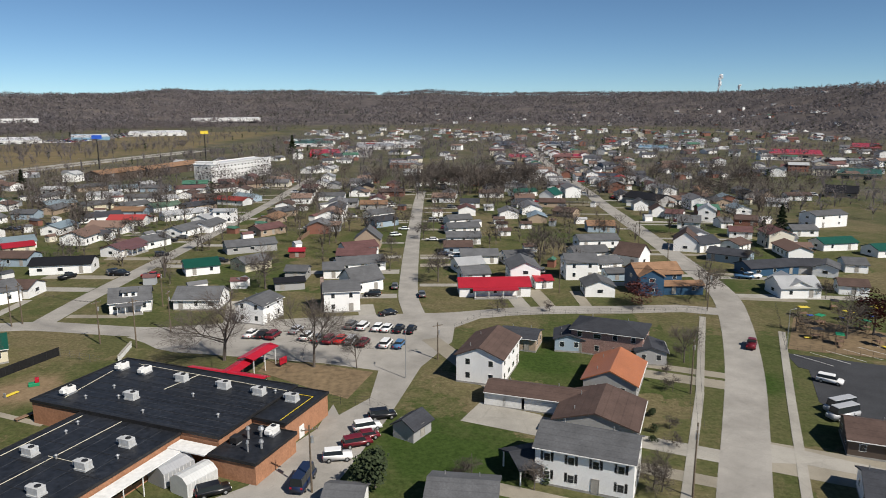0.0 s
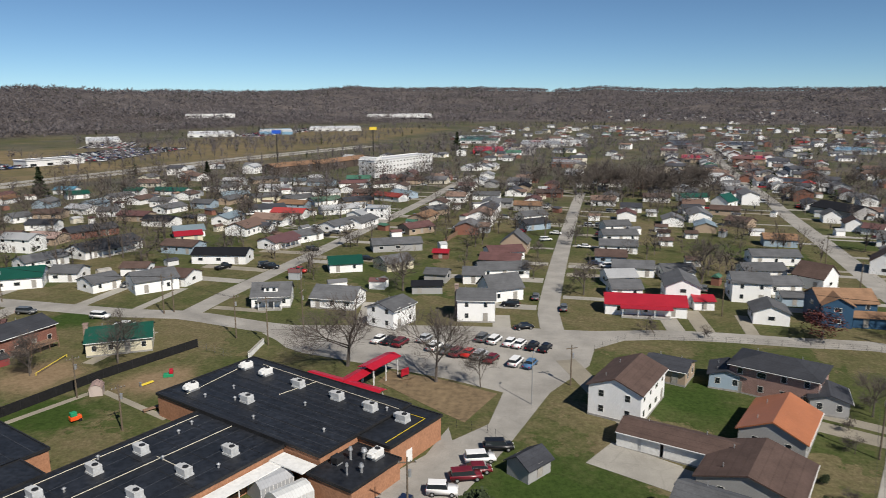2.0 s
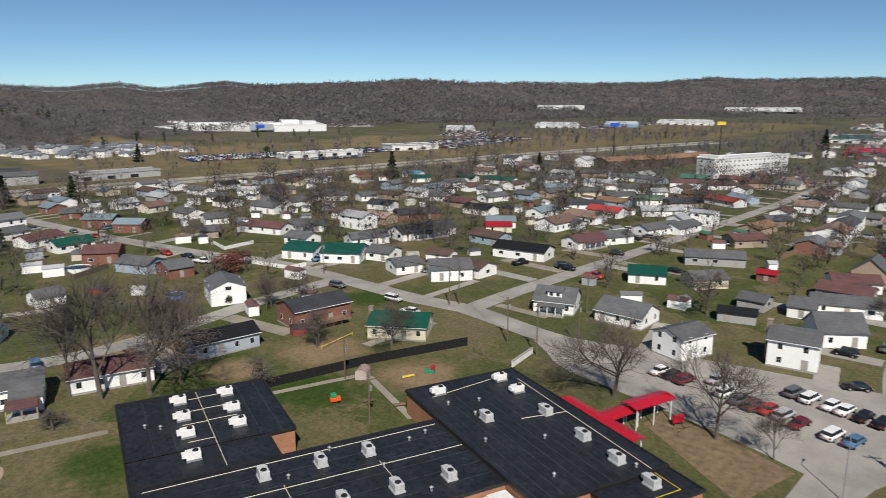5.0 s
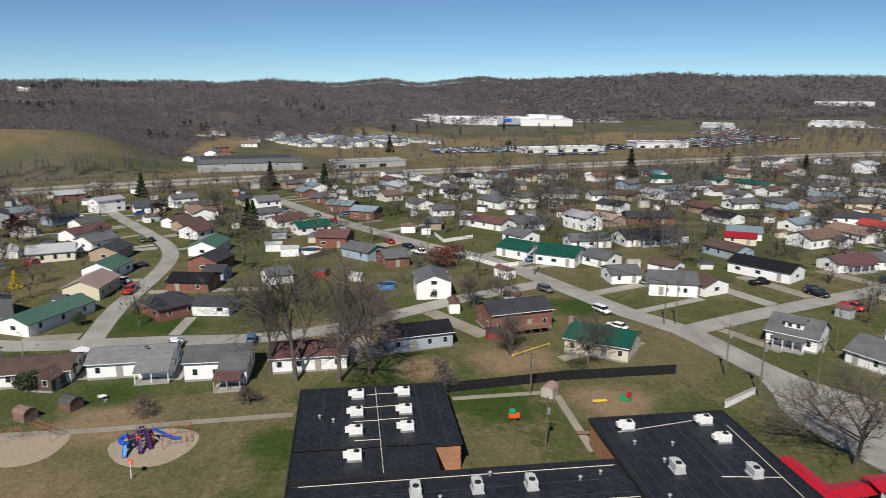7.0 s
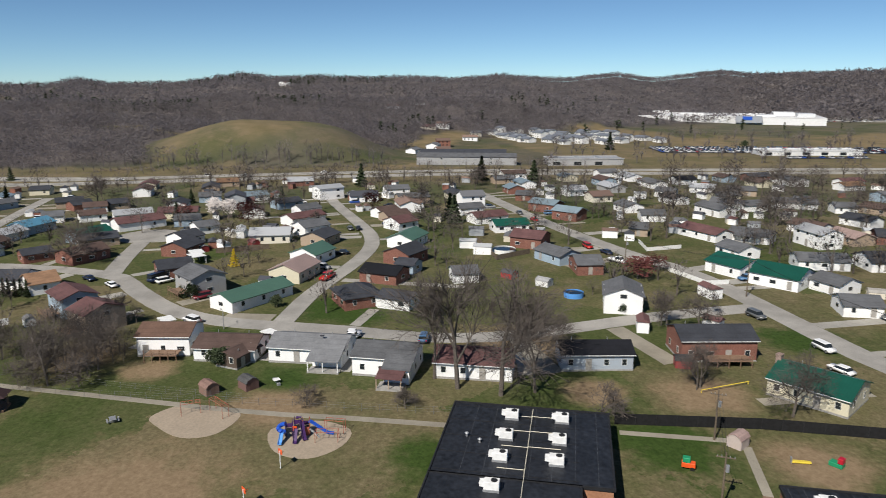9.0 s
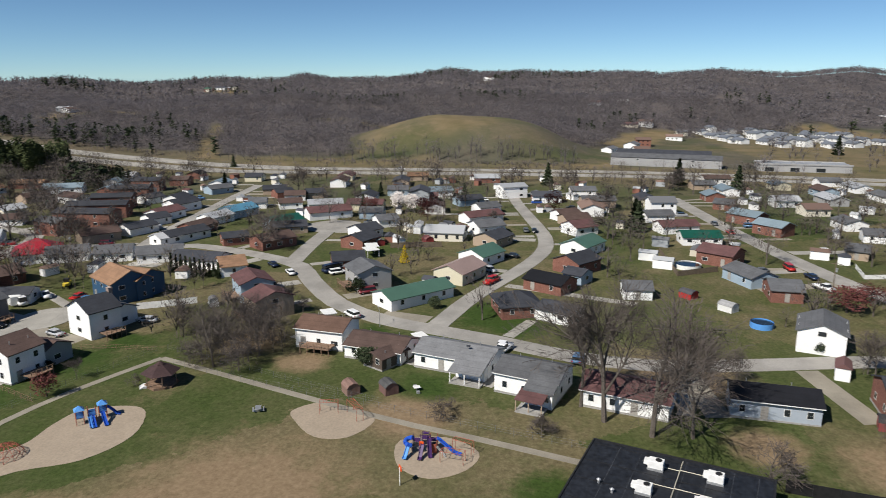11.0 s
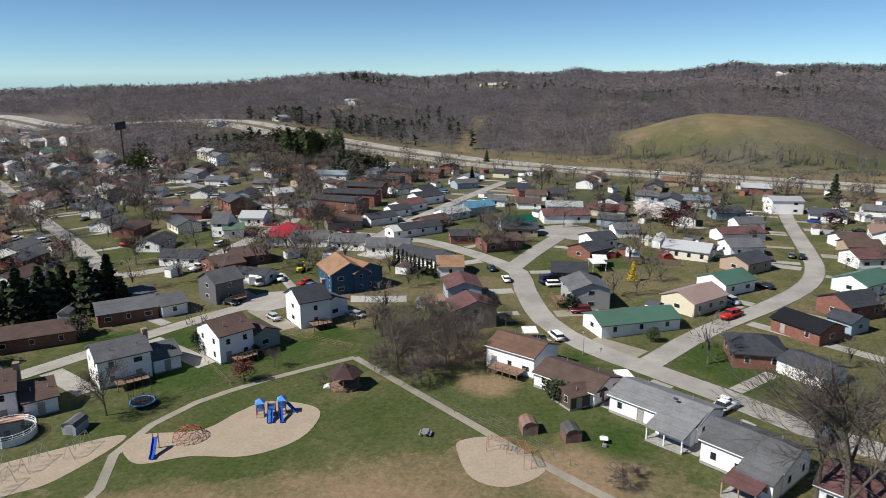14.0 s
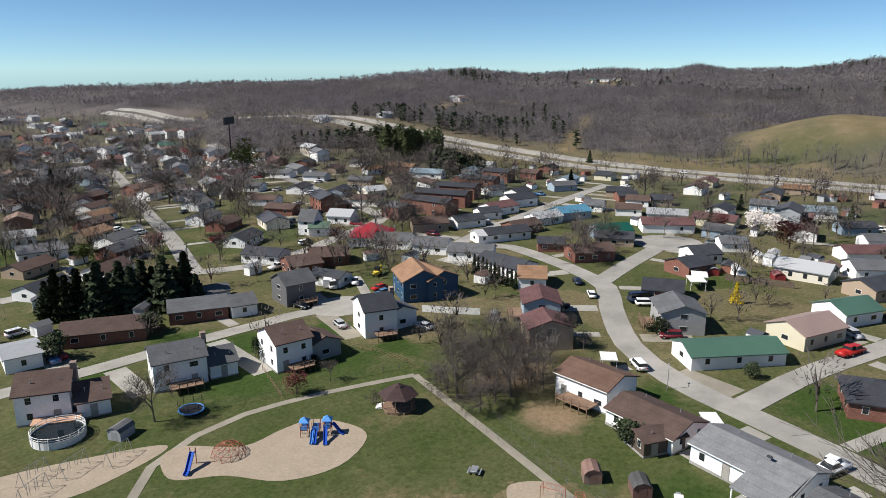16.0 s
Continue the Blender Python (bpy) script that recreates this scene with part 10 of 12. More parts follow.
car(-233.8, -317.2, 157, 'suv', 'maroon')
car(-27.4, 357.5, 1, 'pickup', 'white')
car(-27.3, 365.5, 1, 'pickup', 'grey')
car(-82.2, 357.4, 0, 'sedan', 'navy')
car(-229.6, -243.6, 336, 'suv', 'black')
car(-25.0, 434.7, 312, 'suv', 'grey')
car(-82.5, 409.9, 182, 'sedan', 'grey')
car(70.3, 292.6, 178, 'suv', 'maroon')
car(-204.2, -248.4, 156, 'pickup', 'blue')
car(-299.0, 85.9, 98, 'sedan', 'black')

# ---------------------------------------------------------------- playing field
M_BLUE = plain("blue_plastic", (0.02, 0.09, 0.48), 0.35, 0, 2, 0.12, 0, 0.45)
M_LBLUE = plain("light_blue_plastic", (0.10, 0.30, 0.68), 0.35, 0, 2, 0.12, 0, 0.45)
M_PURPLE = plain("purple_plastic", (0.07, 0.03, 0.12), 0.4, 0, 2, 0.15, 0, 0.4)
M_REDTUBE = plain("rust_red_tube", (0.36, 0.11, 0.07), 0.5, 0, 2, 0.2, 0)
M_ORANGE = plain("orange_plastic", (0.75, 0.10, 0.02), 0.45, 0, 2, 0.12, 0)
M_YELLOWP = plain("yellow_plastic", (0.72, 0.55, 0.06), 0.45, 0, 2, 0.12, 0)
M_GREENP = plain("green_plastic", (0.02, 0.26, 0.12), 0.45, 0, 2, 0.12, 0)
M_TEAL = plain("pool_water", (0.012, 0.018, 0.022), 0.06, 0, 1, 0.2, 0, 0.6)


def slide(par, m, h, L, mat):
    bm = bmesh.new()
    pts = [(0, h), (0.35, h - 0.02), (L * 0.75, 0.35), (L, 0.22)]
    for (x0, z0), (x1, z1) in zip(pts, pts[1:]):
        d = Vector((x1 - x0, 0, z1 - z0))
        mm = Matrix.Translation(((x0 + x1) / 2, 0, (z0 + z1) / 2)) @ Matrix.Rotation(-math.atan2(d.z, d.x), 4, "Y")
        for y0, y1, a, b in ((-0.32, 0.32, -0.03, 0.03), (-0.36, -0.3, -0.03, 0.25), (0.3, 0.36, -0.03, 0.25)):
            r = bmesh.ops.create_cube(bm, size=1, matrix=mm @ Matrix.Translation((0, (y0 + y1) / 2, (a + b) / 2)) @ Matrix.Diagonal((d.length + 0.05, y1 - y0, b - a, 1)))
    part("slide", bm, mat, par, m=m)


def play_tower(x, y, rot, label, posts, roofs, slides):
    t = thing("play_structure", label, "play structure", pose(x, y, land(x, y) + 0.03, 0, 0, rot))
    t.scale = (0.82, 0.82, 0.82)
    for px, py in posts:
        part("deck", boxes((px - 0.7, px + 0.7, py - 0.7, py + 0.7, 1.35, 1.45)), M_PURPLE, t, m=None)
        for sx in (-0.7, 0.7):
            for sy in (-0.7, 0.7):
                bm = bmesh.new()
                tube(bm, (px + sx, py + sy, 0), (px + sx, py + sy, 3.0), 0.07, n=8)
                part("post", bm, M_REDTUBE if roofs else M_PURPLE, t)
        for s in (-0.7, 0.7):
            part("railing", boxes((px - 0.7, px + 0.7, py + s - 0.03, py + s + 0.03, 1.5, 2.2)), M_LBLUE if roofs else M_PURPLE, t)
    for px, py in roofs:
        bm = bmesh.new()
        bmesh.ops.create_cone(bm, cap_ends=True, segments=4, radius1=1.35, radius2=0.12, depth=0.8, matrix=Matrix.Translation((px, py, 3.4)) @ Matrix.Rotation(math.pi / 4, 4, "Z"))
        part("roof", bm, M_LBLUE, t)
    for px, py, a, h, L, mat in slides:
        slide(t, pose(px, py, 0, 0, 0, a), h, L, mat)
    return t


play_tower(-105.9, -4.8, 127, "large play structure with blue slides and pyramid roofs on red posts", [(-2.3, 0.2), (-0.1, 0.3), (1.9, 0.9)], [(-2.3, 0.2), (1.9, 0.9)], [(-0.1, -0.5, -88, 1.4, 2.9, M_BLUE), (1.7, -0.1, -84, 1.8, 3.6, M_BLUE), (2.7, 1.2, -20, 1.9, 2.4, M_BLUE), (-0.6, -0.5, -88, 1.4, 2.9, M_LBLUE)])


def spiral_play_tower(x, y, rot):
    """Purple towers with a hooded spiral slide, a long slide and a steep one, all on dark red posts."""
    t = thing("play_structure", "play structure with purple towers, blue slides and an orange panel", "play structure", pose(x, y, land(x, y) + 0.03, 0, 0, rot))
    t.scale = (0.82, 0.82, 0.82)
    for px, py, h in ((-1.7, 0.1, 1.5), (-0.1, 0.3, 2.0), (1.4, 0.5, 1.6)):
        part("deck", boxes((px - 0.65, px + 0.65, py - 0.65, py + 0.65, h - 0.1, h)), M_DARK, t)
        for sx in (-0.62, 0.62):
            for sy in (-0.62, 0.62):
                bm = bmesh.new()
                tube(bm, (px + sx, py + sy, 0), (px + sx, py + sy, h + 1.7), 0.06, n=8)
                part("post", bm, M_REDTUBE if px > 0 else M_PURPLE, t)
        part("railing", boxes((px - 0.6, px + 0.6, py + 0.6, py + 0.66, h + 0.1, h + 0.9)), M_PURPLE, t)
    part("panel", boxes((-1.05, -0.25, -0.5, -0.42, 1.5, 2.4), bev=0.03), M_ORANGE, t, "square orange play panel")
    part("stair_panel", boxes((0.9, 1.9, -0.25, -0.15, 0.2, 1.9)), M_REDTUBE, t, "dark red climbing panel")
    # hooded tube that winds down to an open chute
    bm = bmesh.new()
    turn = [(-2.9 + 0.75 * math.cos(a), 0.75 * math.sin(a), 2.5 - 0.17 * k) for k, a in enumerate(radians(40 + 45 * k) for k in range(7))]
    for a, b in zip(turn, turn[1:]):
        tube(bm, a, b, 0.42, n=8)
    part("spiral_tube", bm, M_BLUE, t, "blue spiral tube slide")
    slide(t, pose(-2.9, -0.6, 0, 0, 0, -100), 1.5, 2.5, M_LBLUE)
    slide(t, pose(-0.4, -0.4, 0, 0, 0, -95), 1.9, 2.6, M_PURPLE)
    slide(t, pose(0.5, 0.2, 0, 0, 0, -72), 3.2, 2.3, M_PURPLE)
    slide(t, pose(1.9, 0.7, 0, 0, 0, -12), 2.5, 4.6, M_BLUE)
    bm = bmesh.new()
    tube(bm, (-0.4, 0.3, 3.7), (0.6, 0.3, 3.7), 0.3, 0.12, 8)
    part("arch", bm, M_PURPLE, t)
    bm = bmesh.new()
    for s in (-0.25, 0.25):
        tube(bm, (2.0, -0.2 + s, 1.6), (3.9, -1.2 + s, 0.1), 0.05, n=6)
    for k in range(5):
        f = 0.1 + 0.2 * k
        tube(bm, (2.0 + 1.9 * f, -0.45 - 1.0 * f, 1.6 - 1.5 * f), (2.0 + 1.9 * f, 0.05 - 1.0 * f, 1.6 - 1.5 * f), 0.04, n=6)
    part("ladder", bm, M_LGREY, t, "pale grey climbing ladder")


spiral_play_tower(-100.2, 50.4, 88)


def bars(name, label, x, y, rot, rods, mat, r=0.038):
    t = thing(name, label, "climbing frame", pose(x, y, land(x, y) + 0.03, 0, 0, rot))
    for a, b in rods:
        bm = bmesh.new()
        tube(bm, a, b, r, n=6)
        part("bar", bm, mat, t)


def ladder_rods(L, w, h, n):
    out = []
    for s in (-w / 2, w / 2):
        out += [((-L / 2, s, 0), (-L / 2, s, h)), ((L / 2, s, 0), (L / 2, s, h)), ((-L / 2, s, h), (L / 2, s, h))]
    for i in range(n + 1):
        u = -L / 2 + L * i / n
        out.append(((u, -w / 2, h), (u, w / 2, h)))
    return out


bars("monkey_bars", "rust-red tubular monkey bars on wood chips", -110.6, 37.5, 35, ladder_rods(4.2, 1.1, 2.2, 8), M_REDTUBE)
bars("monkey_bars", "rust-red tubular climbing bars on wood chips", -111.7, 32.9, 100, ladder_rods(3.0, 1.2, 2.0, 5), M_REDTUBE)
bars("monkey_bars", "rust-red parallel bars on wood chips", -98.0, 54.6, 80, ladder_rods(3.4, 1.3, 1.7, 4), M_REDTUBE)
bars("monkey_bars", "rust-red overhead bars on wood chips", -100.6, 55.9, 70, ladder_rods(3.0, 1.0, 2.0, 5), M_REDTUBE)
dome = []
for k in range(12):
    a0, a1 = 2 * math.pi * k / 12, 2 * math.pi * (k + 1) / 12
    ring = lambda a, e: (2.6 * math.cos(a) * math.cos(e), 2.6 * math.sin(a) * math.cos(e), 1.9 * math.sin(e))
    for e0, e1 in ((0, 0.45), (0.45, 0.9), (0.9, 1.4)):
        dome += [(ring(a0, e0), ring(a0, e1)), (ring(a0, e0), ring(a1, e1)), (ring(a0, e1), ring(a1, e1))]
bars("climbing_dome", "rust-red geodesic climbing dome on wood chips", -94.6, -11.6, 0, dome, M_REDTUBE, 0.035)
for sx, sy in ((-74.6, -28.6), (-78.9, -26.1), (-84.3, -23.7), (-72.7, -24.3)):
    bars("swing_frame", "grey metal swing frame on wood chips", sx, sy, 20, [((-2.2, -0.9, 0), (-2.2, 0, 2.4)), ((-2.2, 0.9, 0), (-2.2, 0, 2.4)), ((2.2, -0.9, 0), (2.2, 0, 2.4)), ((2.2, 0.9, 0), (2.2, 0, 2.4)), ((-2.2, 0, 2.4), (2.2, 0, 2.4)), ((-0.8, 0, 2.4), (-0.8, 0, 0.6)), ((-0.4, 0, 2.4), (-0.4, 0, 0.6)), ((0.5, 0, 2.4), (0.5, 0, 0.6)), ((0.9, 0, 2.4), (0.9, 0, 0.6))], M_METAL, 0.04)

free_slide = thing("slide", "single blue plastic slide on red posts", "slide", pose(-88.8, -12.7, 1.0, 0, 0, 0))
free_slide.matrix_basis = pose(-88.8, -12.7, land(-88.8, -12.7), 0, 0, 37)
slide(free_slide, pose(-1.6, 0, 0), 1.9, 3.4, M_BLUE)
for s in (-0.4, 0.4):
    part("post", boxes((-1.7, -1.58, s - 0.05, s + 0.05, 0, 2.6)), M_REDTUBE, free_slide)


def hoop(x, y, rot):
    h = thing("basketball_hoop", "white pole with an orange backboard on the grass", "basketball hoop", pose(x, y, land(x, y), 0, 0, rot))
    bm = bmesh.new()
    tube(bm, (0, 0, -0.2), (0, 0, 2.7), 0.07, n=8)
    part("pole", bm, M_WHITE, h)
    part("backboard", boxes((0.05, 0.13, -0.5, 0.5, 2.2, 2.95), bev=0.03), M_ORANGE, h)
    bm = bmesh.new()
    bmesh.ops.create_cone(bm, cap_ends=False, segments=14, radius1=0.24, radius2=0.25, depth=0.05, matrix=Matrix.Translation((0.4, 0, 2.4)))
    part("rim", bm, M_ORANGE, h)


hoop(-91.6, 48.0, 120)
hoop(-82.9, 43.8, 120)


def gazebo(x, y, rot):
    g = thing("gazebo", "open hexagonal wooden gazebo with a dark brown shingle roof", "gazebo", pose(x, y, land(x, y), 0, 0, rot))
    bm = bmesh.new()
    bmesh.ops.create_cone(bm, cap_ends=True, segments=6, radius1=3.5, radius2=0.6, depth=1.5, matrix=Matrix.Translation((0, 0, 3.35)))
    part("roof", bm, M_ROOF, g, colour=(0.075, 0.045, 0.045))
    bm = bmesh.new()
    bmesh.ops.create_cone(bm, cap_ends=True, segments=6, radius1=0.9, radius2=0.05, depth=0.5, matrix=Matrix.Translation((0, 0, 4.3)))
    part("cupola", bm, M_ROOF, g, colour=(0.075, 0.045, 0.045))
    bm = bmesh.new()
    bmesh.ops.create_cone(bm, cap_ends=True, segments=6, radius1=3.0, radius2=3.0, depth=0.45, matrix=Matrix.Translation((0, 0, 0.2)))
    part("floor", bm, M_DECK, g)
    for k in range(6):
        a = math.pi / 3 * k
        c, s = math.cos(a) * 2.85, math.sin(a) * 2.85
        part("post", boxes((c - 0.08, c + 0.08, s - 0.08, s + 0.08, 0.4, 2.7)), M_DECK, g)
        if k != 4:
            a2 = a + math.pi / 3
            bm = bmesh.new()
            for z in (0.75, 1.25):
                tube(bm, (c, s, z), (math.cos(a2) * 2.85, math.sin(a2) * 2.85, z), 0.05, n=4)
            part("railing", bm, M_DECK, g)
    for i in range(3):
        part("step", boxes((-0.8, 0.8, -3.2 - i * 0.3, -2.6 - i * 0.3, 0.0, 0.4 - i * 0.13)), M_WHITE, g)


gazebo(-120.3, -0.5, 30)

tr = thing("trampoline", "round trampoline with a dark safety net and blue pad", "trampoline", pose(-99.2, -27.6, 0, 0, 0, 0))
tr.matrix_basis = pose(-99.2, -27.6, land(-99.2, -27.6), 0, 0, 0)
bm = bmesh.new()
bmesh.ops.create_cone(bm, cap_ends=True, segments=28, radius1=1.9, radius2=1.9, depth=0.06, matrix=Matrix.Translation((0, 0, 0.8)))
part("mat", bm, M_DARK, tr)
bm = bmesh.new()
for k in range(28):
    a, b = 2 * math.pi * k / 28, 2 * math.pi * (k + 1) / 28
    tube(bm, (2.0 * math.cos(a), 2.0 * math.sin(a), 0.82), (2.0 * math.cos(b), 2.0 * math.sin(b), 0.82), 0.14, n=6)
part("pad", bm, M_LBLUE, tr)
for k in range(8):
    a = 2 * math.pi * k / 8
    bm = bmesh.new()
    tube(bm, (2.1 * math.cos(a), 2.1 * math.sin(a), 0), (2.1 * math.cos(a), 2.1 * math.sin(a), 2.6), 0.035, n=6)
    part("leg", bm, M_DARK, tr)
for z in (1.3, 1.7, 2.1, 2.55):
    bm = bmesh.new()
    for k in range(24):
        a, b = 2 * math.pi * k / 24, 2 * math.pi * (k + 1) / 24
        tube(bm, (2.1 * math.cos(a), 2.1 * math.sin(a), z), (2.1 * math.cos(b), 2.1 * math.sin(b), z), 0.02, n=4)
    part("net_ring", bm, M_DARK, tr)


def pool(x, y, r, label, rail=True, wall=None):
    p = thing("above_ground_pool", label, "pool", pose(x, y, land(x, y)))
    bm = bmesh.new()
    bmesh.ops.create_cone(bm, cap_ends=False, segments=32, radius1=r, radius2=r, depth=1.25, matrix=Matrix.Translation((0, 0, 0.6)))
    bmesh.ops.create_cone(bm, cap_ends=False, segments=32, radius1=r - 0.12, radius2=r - 0.12, depth=1.25, matrix=Matrix.Translation((0, 0, 0.6)))
    part("wall", bm, wall or M_WHITE, p)
    bm = bmesh.new()
    bmesh.ops.create_cone(bm, cap_ends=True, segments=32, radius1=r - 0.1, radius2=r - 0.1, depth=0.05, matrix=Matrix.Translation((0, 0, 0.98)))
    part("water", bm, M_TEAL, p, "dark still pool water")
    if rail:
        for z in (1.5, 1.9):
            bm = bmesh.new()
            for k in range(32):
                a, b = 2 * math.pi * k / 32, 2 * math.pi * (k + 1) / 32
                tube(bm, (r * math.cos(a), r * math.sin(a), z), (r * math.cos(b), r * math.sin(b), z), 0.05, n=5)
            part("rail", bm, M_WHITE, p)
        for k in range(16):
            a = 2 * math.pi * k / 16
            part("rail_post", boxes((r * math.cos(a) - 0.05, r * math.cos(a) + 0.05, r * math.sin(a) - 0.05, r * math.sin(a) + 0.05, 0, 1.95)), M_WHITE, p)
    return p


pl = pool(-82.4, -37.8, 3.9, "round above-ground pool with white rails beside a wooden deck")
part("deck", boxes((-4.6, 2.6, 3.2, 6.4, 1.0, 1.15)), plain("new_deck", (0.55, 0.33, 0.22), 0.8, 0, 3, 0.2, 0.1), pl, "new pinkish timber pool deck", m=pose(0, 0, 0, 0, 0, 145))
pool(-157.3, 116.0, 2.4, "small round bright blue above-ground pool", False, M_LBLUE)
pool(-206.0, 111.6, 3.6, "round above-ground pool with a pale deck", False)

def barn_shed(x, y, rot, wall, roof, label, L=3.6, W=2.8):
    t = thing("garden_shed", label, "shed", pose(x, y, land(x, y), 0, 0, rot))
    prof = [(-W / 2, 0), (W / 2, 0), (W / 2, 1.4), (W / 3, 1.9), (0, 2.2), (-W / 3, 1.9), (-W / 2, 1.4)]
    def body(k, l0, s):
        bm = bmesh.new()
        a = [bm.verts.new((-l0, yy * k, z + s)) for yy, z in prof]
        b = [bm.verts.new((l0, yy * k, z + s)) for yy, z in prof]
        bm.faces.new(a[::-1])
        bm.faces.new(b)
        for i in range(7):
            bm.faces.new((a[i], a[(i + 1) % 7], b[(i + 1) % 7], b[i]))
        bmesh.ops.recalc_face_normals(bm, faces=bm.faces[:])
        return bm
    part("wall", body(1, L / 2, 0), M_SIDING, t, colour=wall)
    bm = bmesh.new()
    for (y0, z0), (y1, z1) in zip(prof[2:], prof[3:]):
        v = [bm.verts.new((sx * (L / 2 + 0.15), yy, zz + o)) for o in (0.02, 0.12) for sx in (-1, 1) for yy, zz in ((y0 * 1.05, z0), (y1 * 1.05, z1))]
        for q in ((4, 5, 7, 6), (0, 2, 3, 1), (0, 1, 5, 4), (2, 6, 7, 3), (0, 4, 6, 2), (1, 3, 7, 5)):
            bm.faces.new([v[i] for i in q])
    bmesh.ops.recalc_face_normals(bm, faces=bm.faces[:])
    part("roof", bm, M_ROOF, t, colour=roof)
    part("door", boxes((-0.55, 0.55, -0.02, 0.04, 0.05, 1.5)), M_SIDING, t, colour=tuple(v * 0.8 for v in wall), m=pose(L / 2, 0, 0, 0, 0, 90))


barn_shed(-119.2, 34.8, 35, (0.24, 0.15, 0.12), (0.27, 0.17, 0.14), "faded red-brown garden shed with a flaking roof", 2.7, 2.4)
barn_shed(-119.9, 41.4, 35, (0.17, 0.10, 0.09), (0.10, 0.10, 0.10), "dark red-brown garden shed with a grey barn roof", 2.8, 2.5)
barn_shed(-88.4, -30.1, 20, (0.34, 0.35, 0.37), (0.16, 0.16, 0.17), "small grey garden shed behind the house", 3.2, 2.4)
barn_shed(-177.3, 105.2, 40, (0.36, 0.03, 0.03), (0.09, 0.09, 0.1), "bright red garden shed with a grey roof")
barn_shed(-168.0, 112.0, 40, (0.72, 0.72, 0.7), (0.4, 0.4, 0.4), "small white garden shed")
barn_shed(-112.3, 120.3, 70, (0.26, 0.05, 0.05), (0.05, 0.05, 0.055), "dark red garden shed with a black roof", 3.0, 2.6)
barn_shed(-84.0, 113.5, 120, (0.5, 0.42, 0.38), (0.42, 0.3, 0.27), "pinkish wooden playhouse in the school yard", 2.4, 2.2)
barn_shed(-130.2, 203.8, 60, (0.7, 0.7, 0.7), (0.08, 0.085, 0.1), "small white shed with a dark barn roof")
barn_shed(-141.7, 187.1, 60, (0.72, 0.66, 0.55), (0.4, 0.38, 0.35), "small cream garden shed")
barn_shed(-164.7, -10.0, 30, (0.6, 0.62, 0.64), (0.2, 0.2, 0.2), "small pale blue garden shed", 2.6, 2.2)
barn_shed(-229.1, 18.5, 30, (0.30, 0.04, 0.04), (0.4, 0.4, 0.4), "red garden shed in a fenced garden")
barn_shed(-233.2, 34.1, 30, (0.30, 0.04, 0.04), (0.25, 0.1, 0.1), "red garden shed in a fenced garden")

# small play things in the school yard
def toy(name, label, x, y, rot, *blocks):
    t = thing(name, label, "toy", pose(x, y, land(x, y), 0, 0, rot))
    for nm, b, mat in blocks:
        part(nm, boxes(b, bev=0.05), mat, t)


toy("toy_tractor", "small green and orange plastic ride-on toy on the grass", -79.9, 103.4, 60, ("body", (-0.9, 0.9, -0.5, 0.5, 0.3, 1.0), M_ORANGE), ("hood", (-0.8, 0.2, -0.45, 0.45, 1.02, 1.7), M_GREENP), ("wheel", (0.3, 0.8, -0.65, -0.52, 0, 0.5), M_TYRE), ("wheel", (0.3, 0.8, 0.52, 0.65, 0, 0.5), M_TYRE))
toy("toy_slide", "yellow and grey toddler slide lying in the yard", -77.9, 119.3, 70, ("ramp", (-1.3, 1.3, -0.3, 0.3, 0.1, 0.35), M_YELLOWP), ("ladder", (-1.4, -1.25, -0.3, 0.3, 0, 0.9), M_METAL))
toy("toy_house", "small teal and red plastic toddler play set", -76.3, 123.6, 30, ("base", (-0.9, 0.9, -0.6, 0.6, 0, 0.6), M_GREENP), ("tower", (0.2, 0.9, -0.5, 0.5, 0.62, 1.4), M_RED))
toy("picnic_table", "grey round picnic table with benches on the lawn", -111.2, 21.0, 20, ("top", (-0.8, 0.8, -0.5, 0.5, 0.68, 0.76), M_METAL), ("bench", (-0.8, 0.8, -0.95, -0.7, 0.4, 0.46), M_METAL), ("bench", (-0.8, 0.8, 0.7, 0.95, 0.4, 0.46), M_METAL), ("leg", (-0.1, 0.1, -0.9, 0.9, 0, 0.4), M_METAL), ("stem", (-0.1, 0.1, -0.1, 0.1, 0.4, 0.68), M_METAL))
toy("garden_table", "pale garden table with chairs on the grass", -120.8, 46.2, 20, ("top", (-0.6, 0.6, -0.6, 0.6, 0.68, 0.74), M_WHITE), ("stem", (-0.08, 0.08, -0.08, 0.08, 0, 0.68), M_METAL), ("chair", (-1.5, -1.0, -0.3, 0.3, 0, 0.5), M_METAL), ("chair", (1.0, 1.5, -0.3, 0.3, 0, 0.5), M_METAL))
toy("dumpster", "green steel rubbish container against the brick wall", -22.6, 109.2, S_ANG + 90, ("bin", (-1.6, 1.6, -0.8, 0.8, 0.1, 1.2), M_GREENP), ("lid", (-1.62, 1.62, -0.85, 0.85, 1.2, 1.3), M_GREENP))
toy("planter_bench", "wooden bench boxes against the school wall", -70.2, 110.1, 60, ("seat", (-1.6, 1.6, -0.4, 0.4, 0.3, 0.5), M_DECK), ("leg", (-1.5, -1.3, -0.3, 0.3, 0, 0.3), M_DECK), ("leg", (1.3, 1.5, -0.3, 0.3, 0, 0.3), M_DECK))
toy("pipe_barrier", "long low yellow pipe barrier on the grass", -101.8, 122.5, 100, ("pipe", (-5.2, 5.2, -0.07, 0.07, 0.5, 0.64), M_YELLOWP), ("foot", (-5.1, -4.95, -0.07, 0.07, 0, 0.5), M_YELLOWP), ("foot", (4.95, 5.1, -0.07, 0.07, 0, 0.5), M_YELLOWP))
